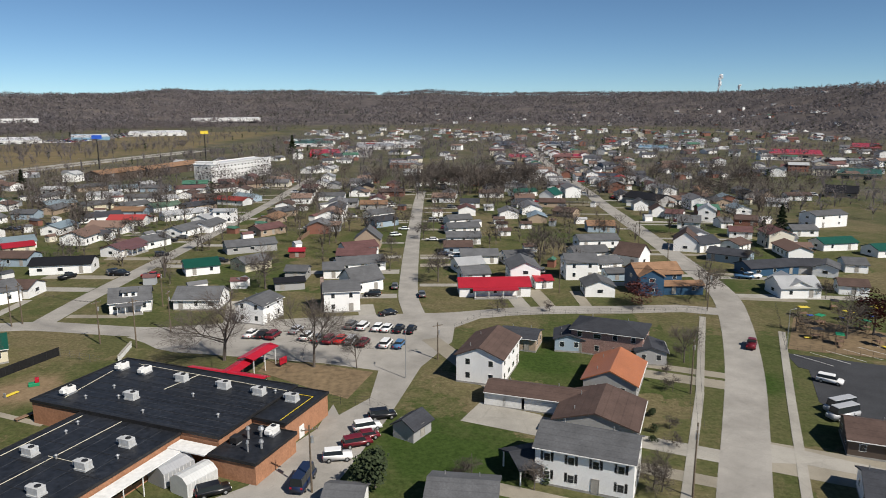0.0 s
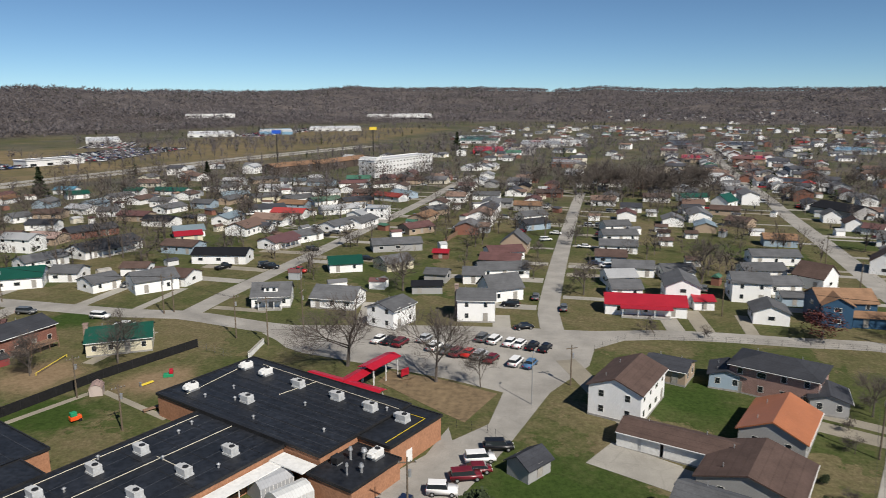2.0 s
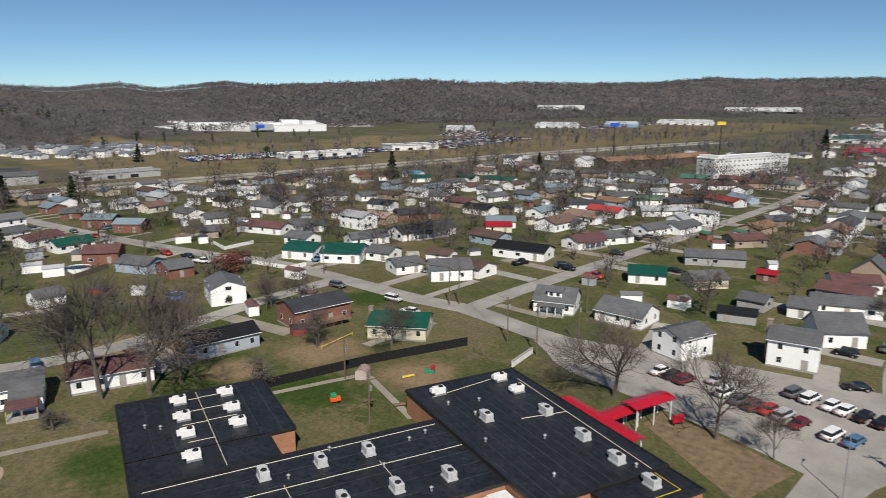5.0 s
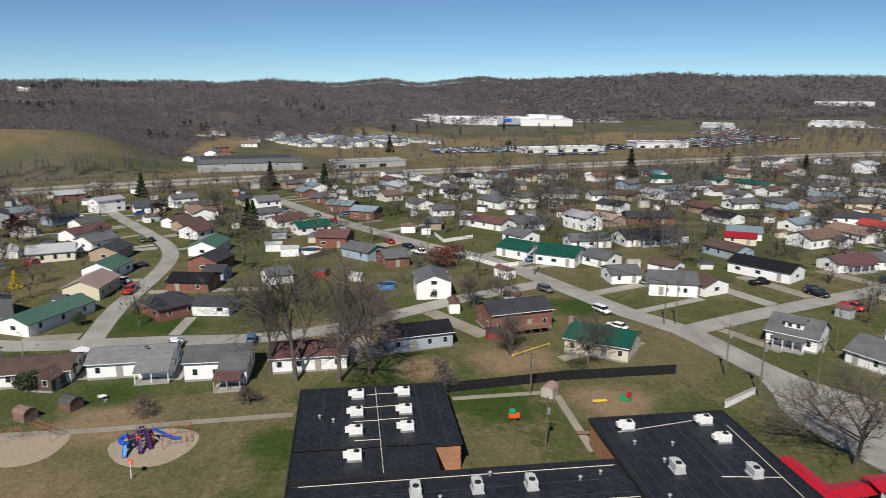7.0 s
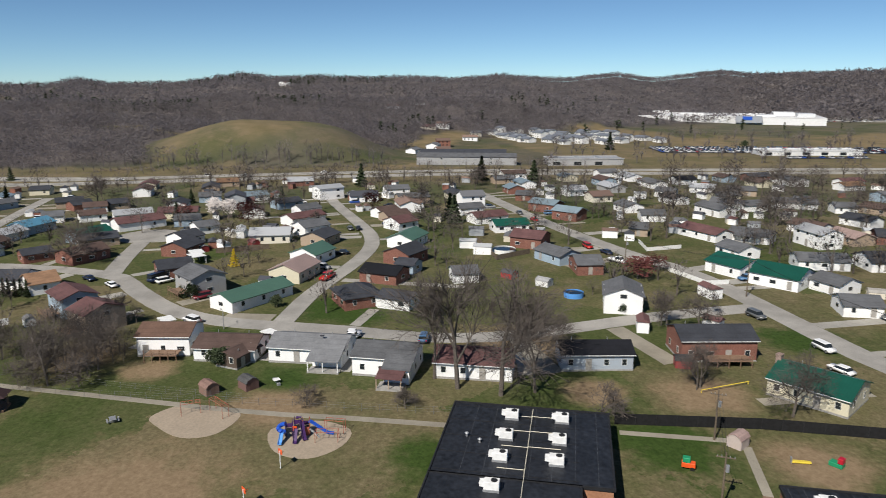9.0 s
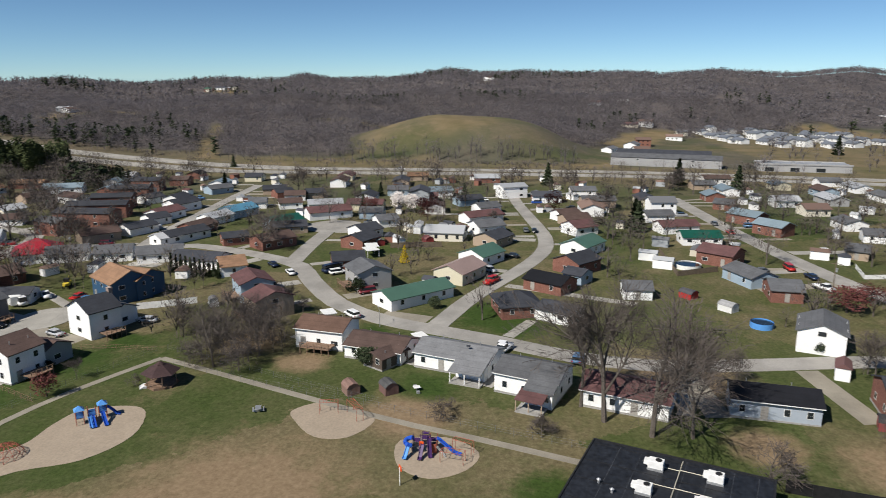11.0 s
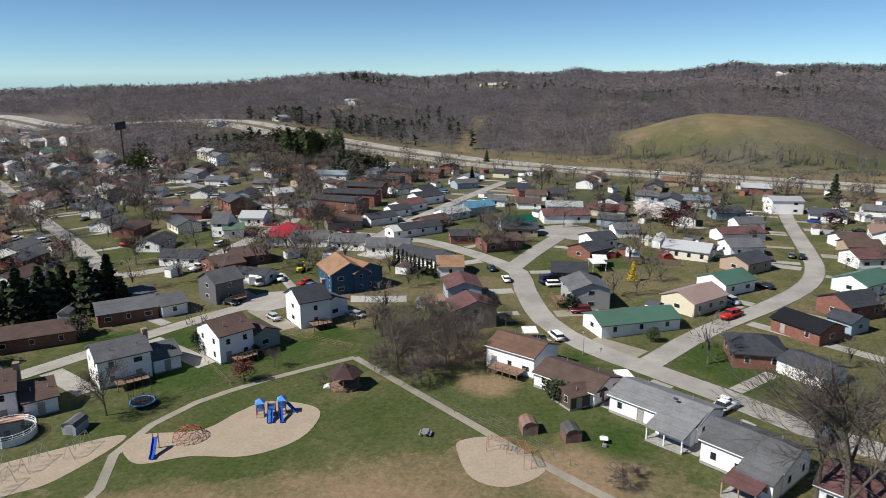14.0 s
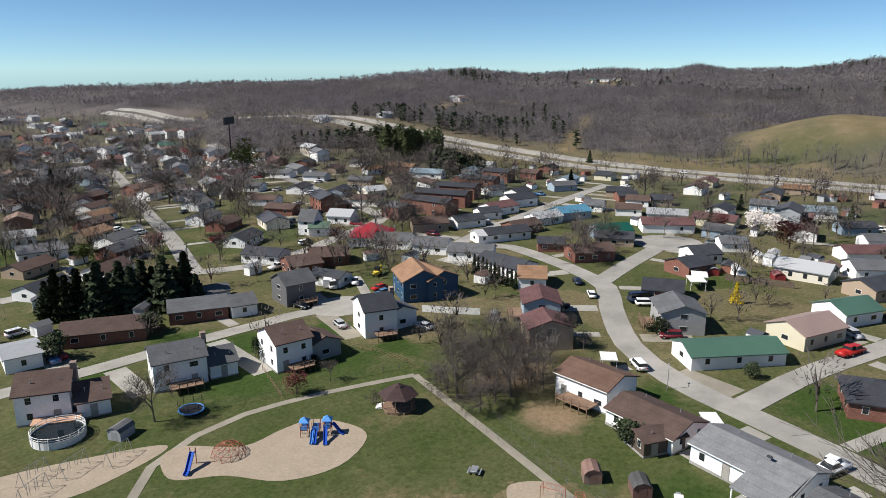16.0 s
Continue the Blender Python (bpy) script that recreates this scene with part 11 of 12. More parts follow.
toy("backhoe", "weathered yellow digger standing on the lawn", -177.3, -56.3, 20, ("body", (-1.6, 1.4, -0.8, 0.8, 0.7, 1.5), M_YELLOWP), ("cab", (-0.5, 0.5, -0.7, 0.7, 1.5, 2.6), M_DARK), ("arm", (1.4, 3.0, -0.2, 0.2, 1.0, 1.4), M_YELLOWP), ("boom", (-3.0, -1.6, -0.2, 0.2, 1.2, 2.4), M_YELLOWP), ("wheel", (-1.3, -0.3, -1.0, -0.8, 0, 1.0), M_TYRE), ("wheel", (-1.3, -0.3, 0.8, 1.0, 0, 1.0), M_TYRE), ("wheel", (0.6, 1.3, -1.0, -0.8, 0, 0.7), M_TYRE), ("wheel", (0.6, 1.3, 0.8, 1.0, 0, 0.7), M_TYRE))

# play yard of the day nursery
for k, (px, py) in enumerate(((89.9, 169.1), (90.6, 162.5), (100.9, 175.2), (99.3, 165.7), (99.2, 158.5), (84.6, 152.3), (108.5, 169.6), (87.8, 148.7), (96.2, 148.1))):
    c1, c2 = ((M_BLUE, M_YELLOWP), (M_DECK, M_GREENP), (M_YELLOWP, M_DARK))[k % 3]
    toy("play_set", "small plastic and timber play set in the nursery yard", px, py, 35 * k, ("platform", (-1.1, 1.1, -0.8, 0.8, 0.9, 1.0), M_DECK), ("post", (-1.1, -1.0, -0.8, -0.7, 0, 2.4), M_DECK), ("post", (1.0, 1.1, -0.8, -0.7, 0, 2.4), M_DECK), ("post", (-1.1, -1.0, 0.7, 0.8, 0, 2.4), M_DECK), ("post", (1.0, 1.1, 0.7, 0.8, 0, 2.4), M_DECK), ("canopy", (-1.2, 1.2, -0.9, 0.9, 2.4, 2.5), c2), ("ramp", (1.12, 2.6, -0.3, 0.3, 0.2, 0.4), c1))
toy("covered_trailer", "boxy trailer under a white tarpaulin", -162.3, -60.0, 40, ("cover", (-2.3, 2.3, -1.2, 1.2, 0.5, 2.7), M_WHITE), ("hitch", (2.3, 3.3, -0.08, 0.08, 0.5, 0.62), M_DARK), ("wheel", (-0.4, 0.4, -1.3, -1.2, 0, 0.75), M_TYRE), ("wheel", (-0.4, 0.4, 1.2, 1.3, 0, 0.75), M_TYRE))
toy("notice_stand", "red painted sign box beside the walkway", -32.1, 133.9, 60, ("panel", (-1.0, 1.0, -0.12, 0.12, 0.5, 1.9), M_RED), ("foot", (-0.8, -0.7, -0.1, 0.1, 0, 0.5), M_DARK), ("foot", (0.7, 0.8, -0.1, 0.1, 0, 0.5), M_DARK))


def carport(x, y, rot, L, W, h, mat, label):
    t = thing("carport", label, "carport", pose(x, y, land(x, y), 0, 0, rot))
    part("roof", boxes((-L / 2, L / 2, -W / 2, W / 2, h, h + 0.15)), mat, t)
    for sx in (-1, 1):
        for sy in (-1, 1):
            part("post", boxes((sx * (L / 2 - 0.3) - 0.05, sx * (L / 2 - 0.3) + 0.05, sy * (W / 2 - 0.2) - 0.05, sy * (W / 2 - 0.2) + 0.05, -0.3, h)), M_WHITE, t)


carport(-141.1, 44.1, 35, 3.6, 2.6, 2.4, M_WHITE, "flat white metal carport beside the house")
carport(-155.1, 21.3, 30, 4.0, 3.0, 2.2, M_WHITE, "small flat white metal awning on posts")
carport(-213.6, 19.0, 30, 5.5, 4.0, 2.4, M_WHITE, "flat white metal carport beside a brick house")
carport(-218.3, 18.3, 20, 5.5, 4.0, 2.4, M_WHITE, "flat white metal carport")

# ---------------------------------------------------------------- large buildings further off
def big_block(x, y, ang, L, W, h, wall, roof, label, storeys=0, category="building", z=None):
    t = thing("commercial_building" if not storeys else "hotel", label, category, pose(x, y, (land(x, y) if z is None else z) - 0.3, 0, 0, ang))
    part("wall", boxes((-L / 2, L / 2, -W / 2, W / 2, -3, h)), M_PAINT, t, colour=wall)
    part("roof", boxes((-L / 2 - 0.3, L / 2 + 0.3, -W / 2 - 0.3, W / 2 + 0.3, h, h + 0.5)), M_TIN, t, colour=roof)
    for y0 in (-W / 2 - 0.32, W / 2):
        part("parapet", boxes((-L / 2 - 0.32, L / 2 + 0.32, y0, y0 + 0.32, h + 0.5, h + 1.0)), M_PAINT, t, colour=wall)
    if storeys:
        for s in range(storeys):
            for i in range(int(L / 4.2)):
                for side in (-1, 1):
                    put_window("wide", t, pose(-L / 2 + 2.4 + i * 4.2, side * W / 2, 1.1 + s * 3.1, 0, 0, 0 if side < 0 else 180), False, True)
            for side in (-1, 1):
                for v in (-W / 4, W / 4):
                    put_window("wide", t, pose(side * L / 2, v, 1.1 + s * 3.1, 0, 0, 90 * side), False, True)
        part("stair_tower", boxes((-L / 2 + 2, -L / 2 + 8, -W / 2 - 0.5, W / 2 + 0.5, h, h + 2.2)), M_PAINT, t, colour=wall)
    else:
        for i in range(max(1, int(min(L, 90) / 14))):
            part("shopfront_window", boxes((-L / 2 + 3 + i * 14, -L / 2 + 8 + i * 14, -W / 2 - 0.06, -W / 2, 0.6, 2.8)), M_GLASS, t)
            part("roof_unit", boxes((-L / 2 + 5 + i * 14, -L / 2 + 7 + i * 14, -1.5, 0.5, h + 0.5, h + 1.6)), M_METAL, t)
    return t


factory = big_block(-930, 614, 59, 276, 120, 6.4, (0.78, 0.78, 0.77), (0.78, 0.78, 0.77), 'vast white warehouse on the far side of the highway')
big_block(-480, 425, 79.5, 76, 16, 3.8, (0.78, 0.78, 0.77), (0.78, 0.78, 0.77), 'low white warehouse beyond the highway')
big_block(-476, 534, 70, 50, 22, 5.0, (0.78, 0.78, 0.77), (0.4, 0.4, 0.4), 'low white warehouse beyond the highway')
big_block(-447, 232, 83, 50, 16, 4.2, (0.4, 0.4, 0.4), (0.4, 0.4, 0.4), 'long grey single-storey building by the highway')
house(-463, 156, 75, 66, 13, 5.4, 0.3, 'g', 'g', flats=1)
house(-492, 160, 75, 60, 13, 5.4, 0.3, 'd', 'bg', flats=1)
big_block(-686, 861, 40, 42, 118, 3.7, (0.78, 0.78, 0.77), (0.78, 0.78, 0.77), 'low white warehouse beyond the highway')
big_block(-954, 1344, 36, 56, 120, 5.2, (0.78, 0.78, 0.77), (0.4, 0.4, 0.4), 'low white warehouse beyond the highway')
big_block(-940, 1549, 32, 109, 120, 5.8, (0.78, 0.78, 0.77), (0.78, 0.78, 0.77), 'low white warehouse beyond the highway')
big_block(-640, 1060, 32, 70, 120, 4.5, (0.78, 0.78, 0.77), (0.78, 0.78, 0.77), 'low white warehouse beyond the highway')
big_block(-574, 1160, 27, 54, 120, 5.1, (0.2, 0.36, 0.5), (0.78, 0.78, 0.77), 'low blue and white showroom by the highway')
big_block(-526, 1316, 22, 96, 120, 5.3, (0.78, 0.78, 0.77), (0.78, 0.78, 0.77), 'low white warehouse beyond the highway')
big_block(-604, 1999, 17, 181, 120, 5.6, (0.78, 0.78, 0.77), (0.78, 0.78, 0.77), 'low white warehouse beyond the highway')
big_block(-179, 987, 10, 51, 118, 4.0, (0.78, 0.78, 0.77), (0.03, 0.12, 0.08), 'low shop with a green roof')
big_block(-128, 771, 9, 31, 60, 3.5, (0.5, 0.02, 0.04), (0.5, 0.02, 0.04), 'low restaurant with a bright red roof')
big_block(82, 927, -5, 28, 108, 3.9, (0.06, 0.06, 0.065), (0.06, 0.06, 0.065), 'low dark commercial building')
big_block(77, 700, -6, 23, 49, 3.5, (0.45, 0.36, 0.26), (0.5, 0.02, 0.04), 'low shop with a bright red roof')
big_block(126, 706, -10, 24, 47, 3.5, (0.45, 0.36, 0.26), (0.5, 0.02, 0.04), 'low shop with a bright red roof')
big_block(375, 754, -26, 49, 85, 3.5, (0.45, 0.36, 0.26), (0.5, 0.02, 0.04), 'long shop with a bright red roof')
big_block(515, 866, -31, 29, 112, 3.7, (0.3, 0.13, 0.08), (0.5, 0.02, 0.04), 'shop with a bright red roof')
big_block(114, 500, -13, 21, 31, 3.5, (0.3, 0.13, 0.08), (0.06, 0.06, 0.065), 'low red brick commercial building')
big_block(330, 944, -19, 30, 120, 4.2, (0.78, 0.78, 0.77), (0.4, 0.4, 0.4), 'white flat-roofed commercial building')
big_block(314, 531, -31, 28, 58, 3.5, (0.45, 0.36, 0.26), (0.03, 0.12, 0.08), 'low tan building with a green roof')
big_block(-86, 909, 5, 48, 87, 3.5, (0.78, 0.78, 0.77), (0.4, 0.4, 0.4), 'low pale commercial shop building')
big_block(-34, 622, 3, 24, 39, 3.5, (0.3, 0.13, 0.08), (0.4, 0.4, 0.4), 'low brick commercial building')
big_block(256, 855, -17, 38, 65, 3.5, (0.78, 0.78, 0.77), (0.2, 0.36, 0.5), 'low pale shop with a blue roof')
big_block(150, 935, -9, 35, 87, 3.5, (0.78, 0.78, 0.77), (0.06, 0.06, 0.065), 'low pale commercial shop building')
big_block(-153, 520, 71, 74, 14, 12.6, (0.78, 0.78, 0.77), (0.7, 0.7, 0.7), 'white four-storey hotel with rows of small windows', 4, 'hotel')
# the motel: shade of its walkways is put into the dark brown walls
house(-237, 514, 69, 45, 15, 5.6, 0.3, 't', 'd', flats=1)
house(-218, 564, 76, 69, 15, 5.6, 0.3, 't', 'd', flats=1)
# the warehouse grew in halls of different heights
rh = random.Random(71)
for k in range(11):
    u, v, l, w, e = -118 + k * 23 + rh.uniform(-6, 6), rh.uniform(-40, 40), rh.uniform(14, 34), rh.uniform(18, 44), rh.uniform(1.6, 5.5)
    part("roof_hall", boxes((u - l / 2, u + l / 2, v - w / 2, v + w / 2, 5.5, 6.5 + e)), M_PAINT, factory, colour=rh.choice(((0.78, 0.78, 0.77), (0.62, 0.63, 0.64), (0.74, 0.74, 0.73))))
part("loading_front", boxes((30, 62, -68, -60.2, 0, 8.5)), M_PAINT, factory, "grey front with a blue panel", colour=(0.35, 0.37, 0.4))
part("sign_panel", boxes((38, 50, -68.4, -68, 3.5, 8)), M_BLUE, factory)
# centre, length, width and turn of the sales lots and car parks by the highway, and how full they are
LOTS = [(-512, 420, 190, 46, 76, 0.8), (-505, 655, 190, 80, 100, 0.7), (-575, 1240, 420, 64, 91, 0.55), (-905, 800, 120, 56, 60, 0.6), (-452, 420, 60, 12, 79.5, 0.6), (-615, 790, 120, 60, 120, 0.5), (-110, 800, 60, 150, 4, 0.3), (-60, 960, 60, 150, 3, 0.3), (380, 690, 120, 60, -20, 0.4)]


def car_park(cx, cy, ll, ww, an, mat):
    """A wide asphalt lot that follows the land."""
    c, s = math.cos(radians(an)), math.sin(radians(an))
    bm = bmesh.new()
    nu, nv = max(2, int(ll / 14)), max(2, int(ww / 14))
    grid = []
    for i in range(nu + 1):
        row = []
        for j in range(nv + 1):
            u, v = -ll / 2 + ll * i / nu, -ww / 2 + ww * j / nv
            x, y = cx + u * c - v * s, cy + u * s + v * c
            row.append(bm.verts.new((x, y, land(x, y) + 0.4)))
        grid.append(row)
    for a, b in zip(grid, grid[1:]):
        for j in range(nv):
            bm.faces.new((a[j], b[j], b[j + 1], a[j + 1]))
    tagged(part("parking_lot", bm, mat), "wide asphalt sales lot crowded with parked cars", "parking lot", kind="structure")


for k, q in enumerate(LOTS):
    car_park(*q[:5], M_LOT if k in (0, 1, 4) else M_ROAD)
# tall sign on a pole by the highway
def tall_sign(x, y, h, w, ph, mat, label):
    t = thing("pylon_sign", label, "sign", pose(x, y, land(x, y), 0, 0, 30))
    bm = bmesh.new()
    tube(bm, (0, 0, 0), (0, 0, h), 0.5, 0.4, 8)
    part("pole", bm, M_DARK, t)
    part("panel", boxes((-w / 2, w / 2, -0.4, 0.4, h - ph, h)), mat, t)


tall_sign(-220, 658, 30.1, 7, 3, M_YELLOWP, 'tall yellow sign on a dark pylon by the highway')
tall_sign(-292, 601, 28.5, 8, 3, M_BLUE, 'tall dark pylon sign by the highway')
tall_sign(-307, -292, 27.6, 14, 4.5, M_DARK, 'tall dark billboard on a single pole')

# ---------------------------------------------------------------- far town, woods and pines
def island_mat(name, stops, rough=0.8):
    m, n, l, b = node_mat(name, rough, 0, 0.2)
    r = ramp(n, l, n.new("ShaderNodeNewGeometry").outputs["Random Per Island"], stops)
    r.color_ramp.interpolation = "CONSTANT"
    l.new(r.outputs[0], b.inputs["Base Color"])
    return m


M_FARROOF = island_mat("far_roofs", [(0, (0.14, 0.143, 0.152)), (0.28, (0.065, 0.068, 0.08)), (0.45, (0.15, 0.10, 0.082)), (0.60, (0.22, 0.15, 0.12)), (0.70, (0.38, 0.39, 0.40)), (0.86, (0.14, 0.075, 0.072)), (0.95, (0.06, 0.15, 0.105)), (0.985, (0.34, 0.05, 0.05))])
M_FARWALL = island_mat("far_walls", [(0, (0.84, 0.84, 0.83)), (0.6, (0.56, 0.51, 0.42)), (0.65, (0.24, 0.11, 0.08)), (0.8, (0.36, 0.38, 0.4)), (0.9, (0.66, 0.62, 0.52))])


def far_houses(spots, label, walls=None, roofs=None, turn=None, seed=31):
    """Houses too far off to count: walls under a gable roof, some with a wing, and dark windows; a spot may carry its own turn."""
    wv, wf, rv, rf, gv, gf = [], [], [], [], [], []
    r = random.Random(seed)

    def shell(x, y, z, a, L, W, e):
        c, s = math.cos(a), math.sin(a)
        tr = lambda u, v, h: (x + u * c - v * s, y + u * s + v * c, z + h)
        k = len(wv)
        rz = e + W * 0.19
        for u in (-L / 2, L / 2):
            wv.extend([tr(u, -W / 2, -1), tr(u, W / 2, -1), tr(u, W / 2, e), tr(u, 0, rz), tr(u, -W / 2, e)])
        wf.extend([(k, k + 1, k + 2, k + 3, k + 4), (k + 9, k + 8, k + 7, k + 6, k + 5), (k, k + 4, k + 9, k + 5), (k + 1, k + 6, k + 7, k + 2), (k + 4, k + 3, k + 8, k + 9), (k + 3, k + 2, k + 7, k + 8)])
        k = len(rv)
        hl, hw = L / 2 + 0.4, W / 2 + 0.5
        for u in (-hl, hl):
            rv.extend([tr(u, -hw, e - 0.05), tr(u, 0, rz + 0.15), tr(u, hw, e - 0.05), tr(u, hw, e + 0.2), tr(u, 0, rz + 0.4), tr(u, -hw, e + 0.2)])
        for i in range(6):
            j = (i + 1) % 6
            rf.append((k + i, k + j, k + 6 + j, k + 6 + i))
        rf.extend([(k, k + 5, k + 4, k + 1), (k + 1, k + 4, k + 3, k + 2), (k + 6, k + 7, k + 10, k + 11), (k + 7, k + 8, k + 9, k + 10)])
        for fl in ((0.9, 3.5) if e > 4.5 else (0.9,)):
            for side in (-1, 1):
                for i in range(int(L / 3.6)):
                    u = -L / 2 + 1.8 + i * 3.6
                    low = 0.0 if r.random() < 0.2 and fl < 1 else fl
                    k = len(gv)
                    v = side * (W / 2 + 0.03)
                    gv.extend([tr(u - 0.5, v, low), tr(u + 0.5, v, low), tr(u + 0.5, v, fl + 1.25), tr(u - 0.5, v, fl + 1.25)])
                    gf.append((k, k + 1, k + 2, k + 3) if side < 0 else (k + 3, k + 2, k + 1, k))
        return tr

    for x, y, *own in spots:
        a = own[0] if own else r.choice((0.05, 1.6, 0.3, 1.3, -0.4)) + r.uniform(-0.1, 0.1) if turn is None else turn
        L, W, e = r.uniform(9, 16), r.uniform(7.5, 9.5), r.choice((2.8, 2.8, 3.2, 5.2))
        z = land(x, y)
        tr = shell(x, y, z, a, L, W, e)
        if r.random() < 0.4:
            px, py, _ = tr(r.choice((-1, 1)) * L * 0.3, -W * 0.55, 0)
            shell(px, py, z, a + math.pi / 2, W * 0.75, 5.0, 2.6)
    t = thing("distant_houses", label, "houses", Matrix.Identity(4), kind="stuff")
    for nm, v, f, mat in (("wall", wv, wf, walls or M_FARWALL), ("roof", rv, rf, roofs or M_FARROOF), ("window", gv, gf, M_GLASS)):
        me = bpy.data.meshes.new(nm)
        me.from_pydata(v, [], f)
        me.materials.append(mat)
        part(nm, me, None, t)


def street_spots(step, offs, gap, near, seed):
    """Free building plots along the streets, turned to face them."""
    r = random.Random(seed)
    taken = [tuple(o.matrix_basis.translation.xy) for o in HOMES]
    out = []
    for line in STREETS:
        run = 0.0
        for p, q in zip(line, line[1:]):
            d = q - p
            run += d.length
            if run < step:
                continue
            run = 0.0
            w = Vector((-d.y, d.x, 0)).normalized()
            for off in offs:
                for side in (-1, 1):
                    c = p + w * side * (off + r.uniform(-2, 2))
                    if math.hypot(c.x + 20, c.y - 55) < near or not town(c.x, c.y) or on_paving(c.x, c.y, 5.5):
                        continue
                    if min((c.x - a) ** 2 + (c.y - b) ** 2 for a, b in taken) < gap * gap:
                        continue
                    taken.append((c.x, c.y))
                    out.append((c.x, c.y, math.atan2(d.y, d.x) + r.choice((0, 0, math.pi / 2)) + r.uniform(-0.08, 0.08)))
    return out


def scatter(n, phi0, phi1, r0, r1, seed, keep):
    r = random.Random(seed)
    out = []
    while len(out) < n:
        ph, rr = radians(r.uniform(phi0, phi1)), math.sqrt(r.uniform(r0 * r0, r1 * r1))
        x, y = -rr * math.sin(ph), 45 + rr * math.cos(ph)
        if keep(x, y):
            out.append((x, y))
    return out


def town(x, y):
    return wooded(x, y) < 0.5 and abs(x - hwy_x(y)) > 32 and (x > hwy_x(y) or y > 430)


lanes = [(x, y) for x, y in scatter(560, -38, 40, 440, 1500, 5, lambda x, y: town(x, y) and x > hwy_x(min(y, 850))) if noise.noise((x / 170, y / 170, 1.0)) > -0.12]
M_FARCAR = island_mat("far_cars", [(0, (0.7, 0.7, 0.7)), (0.3, (0.02, 0.02, 0.025)), (0.5, (0.3, 0.31, 0.33)), (0.7, (0.35, 0.02, 0.03)), (0.8, (0.03, 0.08, 0.3)), (0.88, (0.5, 0.5, 0.52))], 0.35)
bodies, cabins, rc = bmesh.new(), bmesh.new(), random.Random(12)
for cx, cy, ll, ww, an, full in LOTS:
    mm = Matrix.Rotation(radians(an), 4, "Z")
    for i in range(int(ll / 3.4)):
        for j in range(int(ww / 9)):
            if rc.random() < full:
                p = mm @ Vector((-ll / 2 + 2 + i * 3.4, -ww / 2 + 4 + j * 9.5, 0))
                at = Matrix.Translation((cx + p.x, cy + p.y, land(cx + p.x, cy + p.y) + 0.42)) @ mm
                bmesh.ops.create_cube(bodies, size=1, matrix=at @ Matrix.Translation((0, 0, 0.65)) @ Matrix.Diagonal((1.9, 4.6, 0.9, 1)))
                bmesh.ops.create_cube(cabins, size=1, matrix=at @ Matrix.Translation((0, -0.2, 1.35)) @ Matrix.Diagonal((1.6, 2.4, 0.55, 1)))
lot_cars = thing("parked_cars", "rows of parked cars in many colours on the sales lot", "cars", Matrix.Identity(4), kind="stuff")
part("body", bodies, M_FARCAR, lot_cars)
part("cabin", cabins, M_GLASS, lot_cars)
terraces = [(-735 + i * 25 + 6 * (j % 2), 232 + j * 19 + i * 5) for i in range(6) for j in range(7) if (i + 2 * j) % 5]
far_houses(terraces, "rows of new white houses with dark slate roofs", M_WHITE, plain("slate_roofs", (0.17, 0.185, 0.21), 0.45, 0, 1, 0.25, 0), 0.35)
PAVED_GRID = np.array(PAVED)
rows = street_spots(15, (15, 43), 15.5, 215, 3)
far_houses(rows, "small white, brick and grey houses in rows along the streets", seed=77)
drives, yard_bodies, yard_cabins, rd = bmesh.new(), bmesh.new(), bmesh.new(), random.Random(55)
for hx, hy, ha in rows:
    near_road = PAVED_GRID[np.argmin(np.hypot(PAVED_GRID[:, 0] - hx, PAVED_GRID[:, 1] - hy))]
    d = Vector((near_road[0] - hx, near_road[1] - hy, 0))
    if not 8 < d.length < 22:
        continue
    d.normalize()
    w = Vector((-d.y, d.x, 0))
    a = Vector((hx, hy, 0)) + w * rd.choice((-5.5, 5.5)) + d * 1.0
    ends = [a, a + d * 5.5, a + d * 11]
    pairs = [[drives.verts.new((q.x, q.y, land(q.x, q.y) + 0.06)) for q in (p - w * 1.5, p + w * 1.5)] for p in ends]
    for p, q in zip(pairs, pairs[1:]):
        drives.faces.new((p[0], q[0], q[1], p[1]))
    if rd.random() < 0.7:
        c = a + d * rd.uniform(2.5, 8)
        m = Matrix.Translation((c.x, c.y, land(c.x, c.y) + 0.08)) @ Matrix.Rotation(math.atan2(d.y, d.x) - math.pi / 2, 4, "Z")
        box(yard_bodies, -0.92, 0.92, -2.3, 2.3, 0.25, 0.95, bev=0.12)
        fresh = yard_bodies.verts[-24:]
        bmesh.ops.transform(yard_bodies, matrix=m, verts=fresh)
        bmesh.ops.create_cone(yard_cabins, cap_ends=True, segments=4, radius1=1.25, radius2=0.95, depth=0.6, matrix=m @ Matrix.Translation((0, -0.2, 1.24)) @ Matrix.Diagonal((0.95, 1.7, 1, 1)) @ Matrix.Rotation(math.pi / 4, 4, "Z"))
tagged(part("driveways", drives, M_CONC), "pale concrete driveways beside the houses", "driveways", kind="stuff")
yard_cars = thing("parked_cars", "cars in many colours parked on the driveways", "cars", Matrix.Identity(4), kind="stuff")
part("body", yard_bodies, M_FARCAR, yard_cars)
part("cabin", yard_cabins, M_GLASS, yard_cars)


